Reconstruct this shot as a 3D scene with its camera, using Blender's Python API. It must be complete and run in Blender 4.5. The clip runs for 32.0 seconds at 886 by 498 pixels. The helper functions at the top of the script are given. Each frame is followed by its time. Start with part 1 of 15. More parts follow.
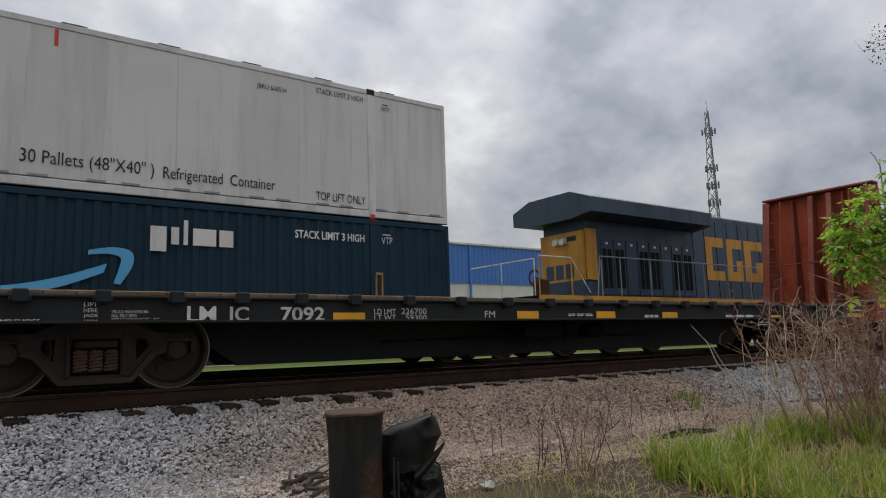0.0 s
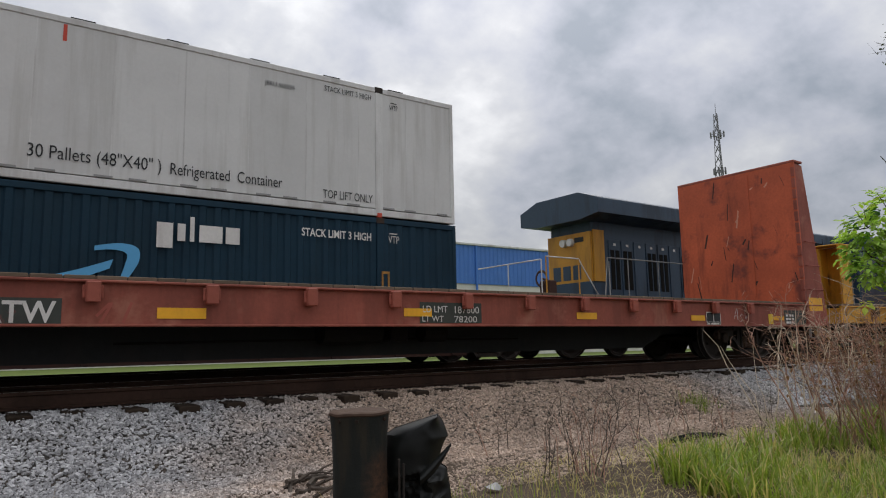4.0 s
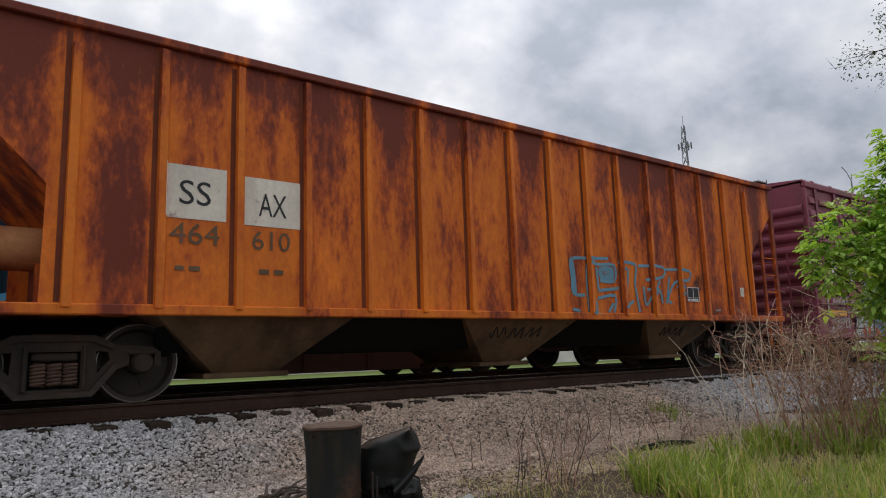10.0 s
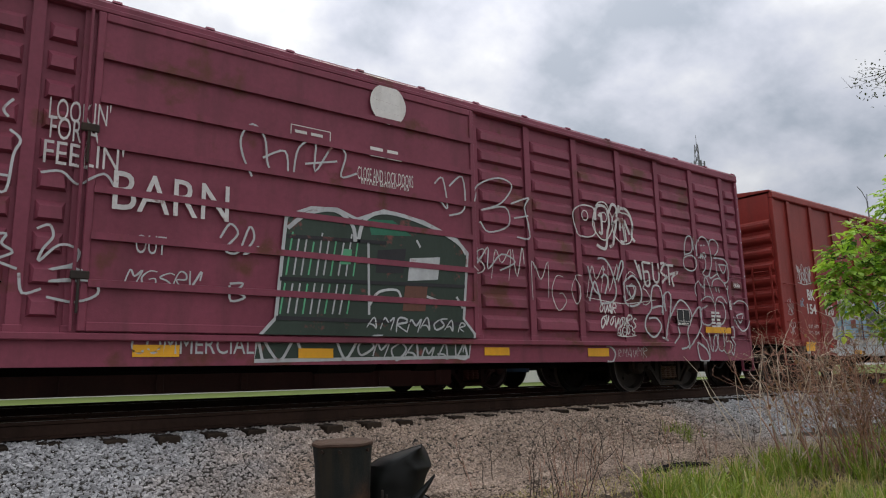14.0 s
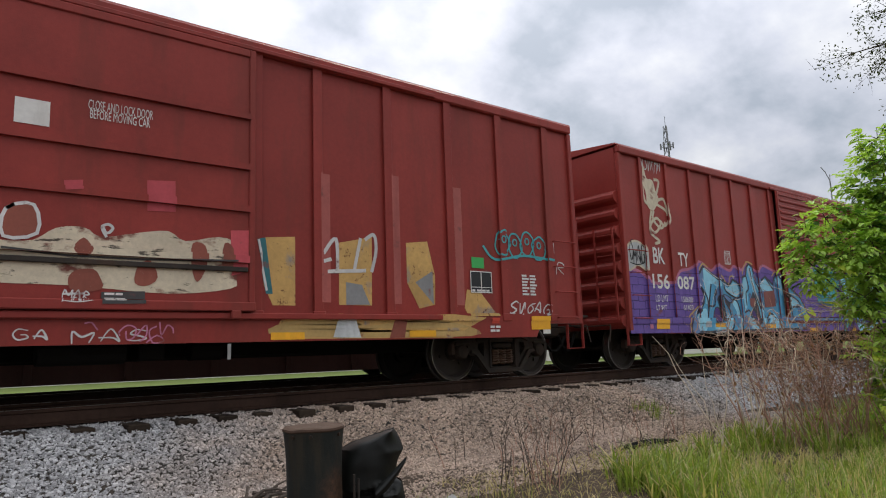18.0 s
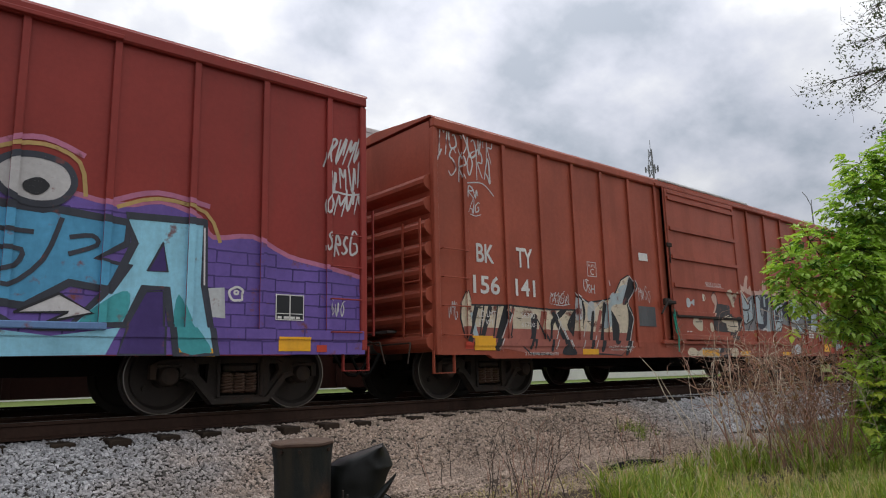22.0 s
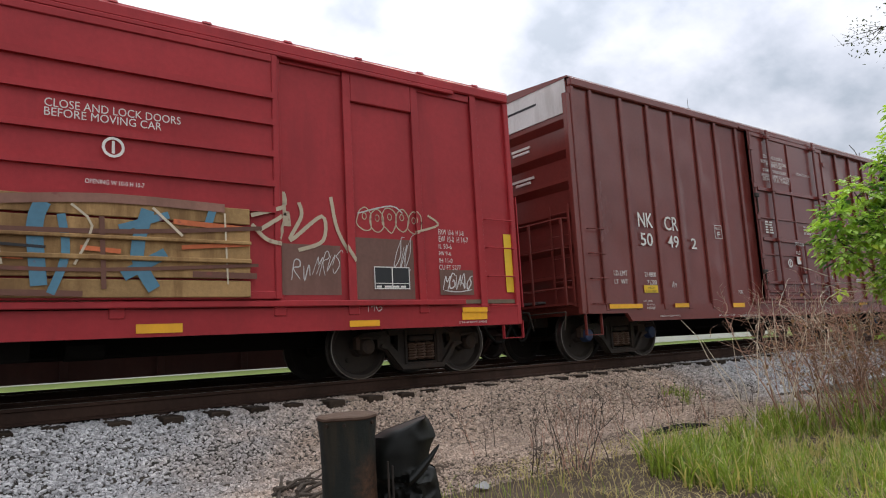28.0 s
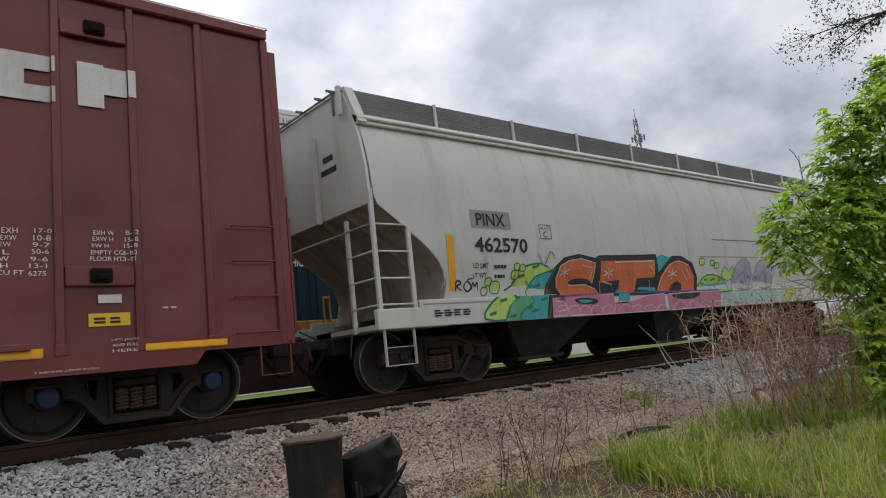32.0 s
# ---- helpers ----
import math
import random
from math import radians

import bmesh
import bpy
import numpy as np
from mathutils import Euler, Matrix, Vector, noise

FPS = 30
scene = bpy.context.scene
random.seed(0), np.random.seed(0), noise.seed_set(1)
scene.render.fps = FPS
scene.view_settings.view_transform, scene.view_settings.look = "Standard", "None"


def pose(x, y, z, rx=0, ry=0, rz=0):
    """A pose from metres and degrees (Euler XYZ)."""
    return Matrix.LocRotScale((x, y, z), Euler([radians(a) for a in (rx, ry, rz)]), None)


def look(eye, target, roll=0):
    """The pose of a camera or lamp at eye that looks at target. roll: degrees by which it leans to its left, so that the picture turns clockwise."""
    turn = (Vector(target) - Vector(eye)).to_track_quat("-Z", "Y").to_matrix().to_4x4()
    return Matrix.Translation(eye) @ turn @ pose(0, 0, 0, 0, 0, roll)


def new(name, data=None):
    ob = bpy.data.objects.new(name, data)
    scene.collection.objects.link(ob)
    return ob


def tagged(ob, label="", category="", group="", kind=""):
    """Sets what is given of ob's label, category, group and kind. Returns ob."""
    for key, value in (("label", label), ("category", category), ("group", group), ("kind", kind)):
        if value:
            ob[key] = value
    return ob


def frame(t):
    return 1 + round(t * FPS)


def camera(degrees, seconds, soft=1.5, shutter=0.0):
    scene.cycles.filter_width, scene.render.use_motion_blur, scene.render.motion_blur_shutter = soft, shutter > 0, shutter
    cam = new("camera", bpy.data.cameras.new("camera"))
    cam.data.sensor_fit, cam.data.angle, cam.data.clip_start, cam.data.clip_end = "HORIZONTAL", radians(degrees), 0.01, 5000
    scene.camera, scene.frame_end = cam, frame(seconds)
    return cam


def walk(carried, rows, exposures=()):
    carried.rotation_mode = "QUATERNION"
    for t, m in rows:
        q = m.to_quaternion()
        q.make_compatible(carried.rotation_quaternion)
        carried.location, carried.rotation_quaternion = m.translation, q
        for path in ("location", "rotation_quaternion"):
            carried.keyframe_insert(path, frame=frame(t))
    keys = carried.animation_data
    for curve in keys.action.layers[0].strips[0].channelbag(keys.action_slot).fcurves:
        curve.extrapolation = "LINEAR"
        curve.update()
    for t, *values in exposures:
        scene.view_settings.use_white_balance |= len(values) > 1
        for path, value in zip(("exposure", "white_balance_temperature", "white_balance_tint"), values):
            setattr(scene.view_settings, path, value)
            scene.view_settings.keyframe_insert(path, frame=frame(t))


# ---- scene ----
EXPOSURES = [(0.0, -0.05), (1.0, 0.2), (2.0, 0.2), (3.0, 0.1), (3.5, 0.12), (5.5, 0.08), (6.0, 0.08), (7.0, -0.06), (8.0, -0.06), (9.0, 0.1), (10.0, 0.2), (11.0, 0.5), (12.0, 0.58), (13.0, 0.42), (15.5, 0.22), (16.0, 0.27), (17.0, 0.58), (18.0, 0.48), (19.0, 0.5), (20.0, 0.4), (21.0, 0.32), (22.0, 0.34), (23.0, 0.12), (24.0, 0.32), (27.0, 0.55), (28.0, 0.7), (29.0, 0.87), (30.0, 0.58), (31.0, 0.55), (32.0, 0.3)]
cam = camera(65.46, 32.0, soft=1.1)
EYE = 0.42
# seconds, x, y, z above the eye, yaw, pitch, roll
PATH = [
    (0.0, -0.022, -0.057, 0.006, -35.91, 7.85, 1.76),
    (0.5, -0.016, -0.055, 0.006, -35.97, 7.88, 1.52),
    (1.0, -0.010, -0.032, 0.006, -35.62, 7.57, 1.48),
    (1.5, 0.004, -0.011, 0.007, -35.62, 7.62, 1.22),
    (2.0, 0.014, -0.001, 0.007, -35.64, 8.24, 1.14),
    (2.5, 0.011, -0.000, 0.007, -35.46, 8.23, 1.16),
    (3.0, 0.011, -0.000, -0.003, -35.05, 7.66, 1.64),
    (3.5, 0.014, 0.012, -0.002, -35.33, 7.84, 1.13),
    (5.5, 0.022, 0.024, 0.005, -35.79, 8.08, 1.24),
    (6.0, 0.014, 0.013, 0.001, -35.85, 8.66, 0.89),
    (6.5, 0.005, -0.005, 0.000, -35.85, 8.72, 1.21),
    (7.0, 0.007, -0.005, -0.001, -36.19, 7.82, 1.20),
    (7.5, 0.012, 0.002, -0.000, -36.14, 7.59, 1.17),
    (8.0, 0.007, -0.001, 0.003, -36.08, 7.59, 1.66),
    (8.5, -0.005, -0.013, 0.006, -36.28, 8.08, 1.60),
    (9.0, -0.012, -0.025, 0.005, -36.58, 8.60, 1.71),
    (9.5, -0.015, -0.034, 0.005, -37.20, 8.37, 2.22),
    (10.0, -0.016, -0.043, 0.006, -37.62, 8.80, 1.83),
    (10.5, -0.016, -0.039, 0.006, -37.45, 8.64, 1.26),
    (11.0, -0.012, -0.038, 0.010, -37.01, 9.12, 1.52),
    (11.5, -0.011, -0.035, 0.013, -36.89, 9.82, 1.55),
    (12.0, -0.011, -0.031, 0.006, -36.77, 10.08, 1.57),
    (12.5, 0.001, -0.009, 0.008, -36.41, 10.22, 0.99),
    (13.0, 0.009, -0.000, 0.008, -35.68, 10.54, 1.06),
    (13.5, 0.004, -0.005, 0.004, -36.25, 10.30, 1.09),
    (15.5, -0.000, -0.007, 0.008, -37.53, 10.12, 1.43),
    (16.0, 0.003, -0.003, 0.003, -38.14, 9.38, 1.59),
    (16.5, 0.003, -0.008, 0.003, -38.52, 8.78, 1.97),
    (17.0, 0.010, -0.000, 0.005, -38.06, 8.32, 1.58),
    (17.5, 0.017, 0.002, 0.005, -38.56, 8.18, 1.07),
    (18.0, 0.020, -0.006, 0.011, -38.95, 8.68, 2.05),
    (18.5, 0.019, -0.009, 0.012, -38.76, 8.07, 1.39),
    (19.0, 0.019, -0.001, 0.008, -38.03, 7.94, 0.57),
    (19.5, 0.006, 0.014, -0.005, -37.02, 7.90, 1.31),
    (20.0, 0.001, 0.015, -0.009, -37.31, 8.27, 0.74),
    (20.5, 0.002, 0.028, -0.013, -37.97, 7.81, 0.36),
    (21.0, -0.001, 0.038, -0.016, -39.80, 7.57, 0.70),
    (21.5, 0.001, 0.034, -0.010, -40.83, 8.86, 0.45),
    (22.0, -0.012, 0.020, -0.010, -40.27, 10.22, 1.41),
    (22.5, -0.014, 0.010, -0.008, -39.71, 9.78, 1.52),
    (23.0, -0.015, 0.004, -0.014, -39.46, 8.42, 1.64),
    (23.5, -0.006, 0.014, -0.010, -39.46, 8.05, 2.14),
    (24.0, 0.004, 0.022, -0.007, -39.03, 8.22, 2.36),
    (24.5, -0.003, 0.021, -0.004, -38.56, 9.09, 2.09),
    (26.5, -0.009, 0.001, -0.003, -38.23, 9.08, 2.37),
    (27.0, 0.008, 0.013, -0.001, -36.93, 9.94, 2.95),
    (27.5, -0.003, 0.002, -0.001, -37.28, 9.77, 1.67),
    (28.0, -0.003, 0.009, -0.001, -36.87, 7.94, 3.14),
    (28.5, -0.008, 0.025, -0.007, -34.43, 7.75, 3.02),
    (29.0, 0.005, 0.029, -0.007, -35.97, 7.92, 1.60),
    (29.5, 0.006, 0.018, -0.008, -35.10, 8.96, 4.07),
    (30.0, 0.008, 0.039, -0.002, -35.19, 9.51, 4.92),
    (30.5, -0.005, 0.031, -0.004, -36.39, 9.52, 4.70),
    (31.0, -0.007, 0.017, -0.001, -36.91, 9.53, 5.19),
    (31.5, -0.022, 0.013, -0.016, -39.49, 9.06, 5.56),
    (32.0, -0.018, -0.005, -0.012, -39.93, 9.09, 6.21),
]
walk(cam, [(t, pose(x, y, EYE + z, 90 + pitch, roll, yaw)) for t, x, y, z, yaw, pitch, roll in PATH], EXPOSURES)
# metres that the moving train has gone, second by second
TRAVEL = [0.0, 6.33, 12.52, 18.61, 24.65, 30.6, 36.47, 42.28, 48.1, 53.94, 59.72, 65.43, 71.1, 76.7, 82.27, 87.76, 93.17, 98.55, 103.96, 109.34, 114.67, 119.94, 125.19, 130.39, 135.56, 140.71, 145.8, 150.86, 155.9, 160.96, 166.07, 171.16, 176.26]

# ---- light ----
SUN_YAW, SUN_ELEV = -42.0, 42.0
world = bpy.data.worlds.new("overcast_sky")
scene.world = world
world.use_nodes = True


def build_sky():
    nt = world.node_tree
    nt.nodes.clear()
    N, L = nt.nodes.new, nt.links.new
    out, bg = N("ShaderNodeOutputWorld"), N("ShaderNodeBackground")
    sky = N("ShaderNodeTexSky")
    sky.sky_type, sky.sun_disc = "NISHITA", False
    sky.sun_elevation, sky.sun_rotation = radians(SUN_ELEV), radians(-SUN_YAW)
    tc, sep = N("ShaderNodeTexCoord"), N("ShaderNodeSeparateXYZ")
    L(tc.outputs["Generated"], sep.inputs[0])

    def op(kind, a, b=None):
        n = N("ShaderNodeMath")
        n.operation = kind
        for i, v in enumerate((a, b)):
            if v is None:
                continue
            if isinstance(v, (int, float)):
                n.inputs[i].default_value = v
            else:
                L(v, n.inputs[i])
        return n.outputs[0]

    den = op("ADD", op("MAXIMUM", sep.outputs[2], 0.0), 0.55)
    flat = N("ShaderNodeCombineXYZ")
    L(op("DIVIDE", sep.outputs[0], den), flat.inputs[0])
    L(op("DIVIDE", sep.outputs[1], den), flat.inputs[1])

    def fbm(scale, detail, rough, distort, shift):
        m, n = N("ShaderNodeMapping"), N("ShaderNodeTexNoise")
        m.inputs["Location"].default_value = shift
        L(flat.outputs[0], m.inputs[0])
        L(m.outputs[0], n.inputs["Vector"])
        n.inputs["Scale"].default_value, n.inputs["Detail"].default_value = scale, detail
        n.inputs["Roughness"].default_value, n.inputs["Distortion"].default_value = rough, distort
        return n.outputs[0]

    big, mid, small = fbm(1.6, 4, 0.5, 0.1, (3.1, 1.7, 0)), fbm(4.2, 7, 0.55, 0.1, (0.4, 5.2, 2)), fbm(10.0, 6, 0.52, 0.1, (2.4, 1.2, 5))
    mix = op("ADD", op("MULTIPLY", big, 0.44), op("ADD", op("MULTIPLY", mid, 0.40), op("MULTIPLY", small, 0.16)))

    def lobe(direction, power, amount):
        """A bank or a break in the cloud deck towards a direction."""
        d = N("ShaderNodeVectorMath")
        d.operation = "DOT_PRODUCT"
        L(tc.outputs["Generated"], d.inputs[0])
        d.inputs[1].default_value = Vector(direction).normalized()
        return op("MULTIPLY", op("POWER", op("MAXIMUM", d.outputs["Value"], 0.0), power), amount)

    for direction, power, amount in (((0.58, 0.68, 0.46), 60, 0.045), ((0.74, 0.57, 0.345), 70, -0.075), ((0.67, 0.60, 0.43), 200, -0.035), ((0.86, 0.36, 0.36), 40, 0.025), ((0.30, 0.85, 0.43), 90, 0.03)):
        mix = op("ADD", mix, lobe(direction, power, amount))
    ramp = N("ShaderNodeValToRGB")
    el = ramp.color_ramp.elements
    el[0].position, el[0].color = 0.38, (0.36, 0.40, 0.465, 1)
    el[1].position, el[1].color = 0.60, (1.05, 1.05, 1.06, 1)
    e = el.new(0.45)
    e.color = (0.55, 0.572, 0.645, 1)
    e = el.new(0.51)
    e.color = (0.70, 0.71, 0.745, 1)
    L(mix, ramp.inputs[0])
    # the cloud is thinner and brighter round the hidden sun
    y, s = radians(SUN_YAW), radians(SUN_ELEV)
    dot = N("ShaderNodeVectorMath")
    dot.operation = "DOT_PRODUCT"
    L(tc.outputs["Generated"], dot.inputs[0])
    dot.inputs[1].default_value = (-math.sin(y) * math.cos(s), math.cos(y) * math.cos(s), math.sin(s))
    near = op("MULTIPLY", op("POWER", op("MAXIMUM", dot.outputs["Value"], 0.0), 9.0), 0.5)
    gain = op("ADD", op("MULTIPLY", near, 0.4), op("ADD", op("MULTIPLY", op("MAXIMUM", sep.outputs[2], 0.0), 1.15), 0.46))
    cloud = N("ShaderNodeVectorMath")
    cloud.operation = "SCALE"
    L(ramp.outputs[0], cloud.inputs[0])
    L(gain, cloud.inputs["Scale"])
    blue = N("ShaderNodeVectorMath")
    blue.operation = "SCALE"
    blue.inputs["Scale"].default_value = 0.1
    L(sky.outputs[0], blue.inputs[0])
    both = N("ShaderNodeMix")
    both.data_type = "RGBA"
    both.inputs[0].default_value = 0.93
    L(blue.outputs[0], both.inputs[6])
    L(cloud.outputs[0], both.inputs[7])
    L(both.outputs[2], bg.inputs[0])
    bg.inputs[1].default_value = 1.0
    L(bg.outputs[0], out.inputs[0])


build_sky()
sun = new("sun", bpy.data.lights.new("sun", "SUN"))
sun.data.energy, sun.data.angle, sun.data.color = 1.0, radians(20), (1.0, 0.96, 0.9)
sun.matrix_world = look((0, 0, 30), (30 * math.sin(radians(SUN_YAW)), -30 * math.cos(radians(SUN_YAW)), 30 - 30 * math.tan(radians(SUN_ELEV))))


# ---- materials ----
def material(name, base, rough=0.6, metal=0.0, vary=0.18, grain=6.0, stain=None, stains=0.0, stain_scale=(2.2, 2.2, 0.35), edge=(0.5, 0.62),
             bump=0.15, fine=60.0, spec=0.4, second=None, seconds=0.0, second_scale=(1.2, 1.2, 1.2), seed=0.0, by_object=0.06, island=0.0):
    """Weathered surface: a base colour that varies at two scales, run-down streaks of stain, patches of a second colour, fine relief."""
    m = bpy.data.materials.new(name)
    m.use_nodes = True
    nt = m.node_tree
    N, L = nt.nodes.new, nt.links.new
    bsdf = nt.nodes["Principled BSDF"]
    tc = N("ShaderNodeTexCoord")

    def noise_of(scale, detail=4.0, rough_=0.55, shift=0.0):
        mp, n = N("ShaderNodeMapping"), N("ShaderNodeTexNoise")
        mp.inputs["Location"].default_value = (seed + shift, seed * 0.7 - shift, seed * 1.3)
        mp.inputs["Scale"].default_value = scale if isinstance(scale, tuple) else (scale,) * 3
        L(tc.outputs["Object"], mp.inputs[0])
        L(mp.outputs[0], n.inputs["Vector"])
        n.inputs["Scale"].default_value, n.inputs["Detail"].default_value, n.inputs["Roughness"].default_value = 1.0, detail, rough_
        return n.outputs[0]

    def ranged(v, a, b, lo, hi):
        r = N("ShaderNodeMapRange")
        L(v, r.inputs[0])
        for i, x in enumerate((a, b, lo, hi)):
            r.inputs[i + 1].default_value = x
        return r.outputs[0]

    def mixed(fac, a, b):
        n = N("ShaderNodeMix")
        n.data_type = "RGBA"
        L(fac, n.inputs[0])
        for i, v in ((6, a), (7, b)):
            if isinstance(v, tuple):
                n.inputs[i].default_value = (*v, 1)
            else:
                L(v, n.inputs[i])
        return n.outputs[2]

    dark = tuple(c * (1 - vary) for c in base)
    light = tuple(min(1, c * (1 + vary)) for c in base)
    col = mixed(ranged(noise_of(grain * 0.15, 6), 0.3, 0.7, 0, 1), dark, light)
    grainy = noise_of(grain * 3.0, 3, 0.6, 3.3)
    hsv = N("ShaderNodeHueSaturation")
    L(col, hsv.inputs["Color"])
    tone = ranged(grainy, 0.25, 0.75, 1 - vary * 0.6, 1 + vary * 0.6)
    info = N("ShaderNodeObjectInfo")
    mul = N("ShaderNodeMath")
    mul.operation = "MULTIPLY"
    L(tone, mul.inputs[0])
    L(ranged(info.outputs["Random"], 0, 1, 1 - by_object, 1 + by_object), mul.inputs[1])
    value = mul.outputs[0]
    if island:
        geo = N("ShaderNodeNewGeometry")
        mul2 = N("ShaderNodeMath")
        mul2.operation = "MULTIPLY"
        L(value, mul2.inputs[0])
        L(ranged(geo.outputs["Random Per Island"], 0, 1, 1 - island, 1 + island), mul2.inputs[1])
        value = mul2.outputs[0]
    L(value, hsv.inputs["Value"])
    col = hsv.outputs[0]
    if second and seconds:
        n2 = noise_of(second_scale, 7, 0.62, 7.7)
        col = mixed(ranged(n2, 0.62 - seconds * 0.35, 0.70 - seconds * 0.3, 0, 1), col, second)
    if stain and stains:
        n3 = noise_of(stain_scale, 7, 0.65, 1.9)
        n4 = ranged(n3, edge[0], edge[1], 0, stains)
        col = mixed(n4, col, stain)
        rr = ranged(n4, 0, 1, rough, min(1, rough + 0.25))
        L(rr, bsdf.inputs["Roughness"])
    else:
        L(ranged(grainy, 0.2, 0.8, max(0.05, rough - 0.08), min(1, rough + 0.08)), bsdf.inputs["Roughness"])
    L(col, bsdf.inputs["Base Color"])
    bsdf.inputs["Metallic"].default_value = metal
    bsdf.inputs["Specular IOR Level"].default_value = spec
    if bump:
        b = N("ShaderNodeBump")
        b.inputs["Strength"].default_value, b.inputs["Distance"].default_value = bump, 0.01
        L(noise_of(fine, 4, 0.6, 5.1), b.inputs["Height"])
        L(b.outputs[0], bsdf.inputs["Normal"])
    return m


RUST, GRIME = (0.16, 0.055, 0.022), (0.025, 0.021, 0.018)
M_IANR = material("plum_brown_paint", (0.245, 0.062, 0.092), 0.42, vary=0.14, stain=(0.14, 0.05, 0.06), stains=0.4, second=(0.15, 0.055, 0.04), seconds=0.12, seed=2, spec=0.2)
M_120 = material("oxide_red_paint", (0.27, 0.040, 0.032), 0.42, vary=0.13, stain=(0.16, 0.04, 0.03), stains=0.4, seed=5, spec=0.2)
M_087 = material("barn_red_paint", (0.29, 0.044, 0.035), 0.42, vary=0.12, stain=(0.22, 0.055, 0.042), stains=0.35, seed=8, spec=0.2)
M_141 = material("brick_red_paint", (0.355, 0.084, 0.048), 0.42, vary=0.15, stain=(0.24, 0.07, 0.045), stains=0.4, seed=11, spec=0.2)
M_CP = material("bright_red_paint", (0.36, 0.033, 0.039), 0.40, vary=0.13, stain=(0.24, 0.03, 0.035), stains=0.4, seed=14, spec=0.2)
M_NKCR = material("maroon_paint", (0.165, 0.036, 0.029), 0.18, vary=0.12, stain=(0.115, 0.030, 0.026), stains=0.4, stain_scale=(0.9, 0.9, 0.5), edge=(0.48, 0.7), seed=17, bump=0.03, fine=9, spec=0.45)
M_LMIC = material("sooty_black_paint", (0.014, 0.016, 0.017), 0.6, vary=0.25, stain=(0.035, 0.032, 0.03), stains=0.35, seed=20, spec=0.25)
M_ATW = material("worn_orange_red_paint", (0.50, 0.100, 0.040), 0.6, vary=0.2, stain=(0.12, 0.035, 0.025), stains=0.6, edge=(0.54, 0.66), second=(0.20, 0.045, 0.028), seconds=0.2, seed=23)
M_ATWS = material("dusty_red_paint", (0.30, 0.078, 0.050), 0.65, vary=0.2, stain=(0.16, 0.05, 0.036), stains=0.5, second=(0.36, 0.13, 0.085), seconds=0.2, seed=25)
M_UMP = material("worn_yellow_paint", (0.58, 0.285, 0.025), 0.55, vary=0.14, stain=(0.20, 0.09, 0.025), stains=0.55, edge=(0.54, 0.66), second=(0.15, 0.055, 0.022), seconds=0.10, second_scale=(2.4, 2.4, 0.7), seed=26)
def rusted_orange():
    """Faded orange paint, worn through to brown rust down the middle of each panel between the posts."""
    m = material("rusted_orange_paint", (0.70, 0.180, 0.012), 0.7, vary=0.14, seed=29, bump=0.3)
    nt = m.node_tree
    N, L = nt.nodes.new, nt.links.new
    bsdf = nt.nodes["Principled BSDF"]
    col = bsdf.inputs["Base Color"].links[0].from_socket
    tc, sep = N("ShaderNodeTexCoord"), N("ShaderNodeSeparateXYZ")
    L(tc.outputs["Object"], sep.inputs[0])

    def noise_of(scale, detail, shift):
        mp, n = N("ShaderNodeMapping"), N("ShaderNodeTexNoise")
        mp.inputs["Location"].default_value, mp.inputs["Scale"].default_value = (shift, shift * 0.6, shift * 1.4), scale
        L(tc.outputs["Object"], mp.inputs[0])
        L(mp.outputs[0], n.inputs["Vector"])
        n.inputs["Scale"].default_value, n.inputs["Detail"].default_value, n.inputs["Roughness"].default_value = 1.0, detail, 0.62
        return n.outputs[0]

    def calc(op, *args):
        k = N("ShaderNodeMath")
        k.operation = op
        for i, v in enumerate(args):
            if isinstance(v, float):
                k.inputs[i].default_value = v
            else:
                L(v, k.inputs[i])
        return k.outputs[0]

    def ranged(v, a, b, hi):
        r = N("ShaderNodeMapRange")
        L(v, r.inputs[0])
        for i, x in enumerate((a, b, 0.0, hi)):
            r.inputs[i + 1].default_value = x
        return r.outputs[0]

    def over(fac, a, rgb):
        n = N("ShaderNodeMix")
        n.data_type = "RGBA"
        L(fac, n.inputs[0])
        L(a, n.inputs[6])
        n.inputs[7].default_value = (*rgb, 1)
        return n.outputs[2]

    u = calc("FRACT", calc("MULTIPLY_ADD", sep.outputs[0], 1.087, -1.761 + 5.0))
    e = calc("MULTIPLY_ADD", u, 2.0, -1.0)
    centre = calc("ADD", calc("MULTIPLY_ADD", calc("MULTIPLY", e, e), -0.15, 0.05), calc("MULTIPLY", calc("MAXIMUM", calc("ADD", sep.outputs[2], -3.35), 0.0), 0.13))
    wide = calc("ADD", noise_of((1.15, 1.15, 0.26), 4.0, 3.1), centre)
    ragged = calc("MULTIPLY_ADD", noise_of((7.0, 7.0, 2.4), 8.0, 9.4), 0.34, calc("ADD", wide, -0.17))
    fine = calc("MULTIPLY_ADD", noise_of((19.0, 19.0, 8.0), 6.0, 5.2), 0.30, calc("ADD", ragged, -0.15))
    col = over(ranged(fine, 0.38, 0.57, 0.85), col, (0.42, 0.066, 0.010))
    col = over(ranged(fine, 0.51, 0.65, 0.92), col, (0.125, 0.020, 0.010))
    L(col, bsdf.inputs["Base Color"])
    return m


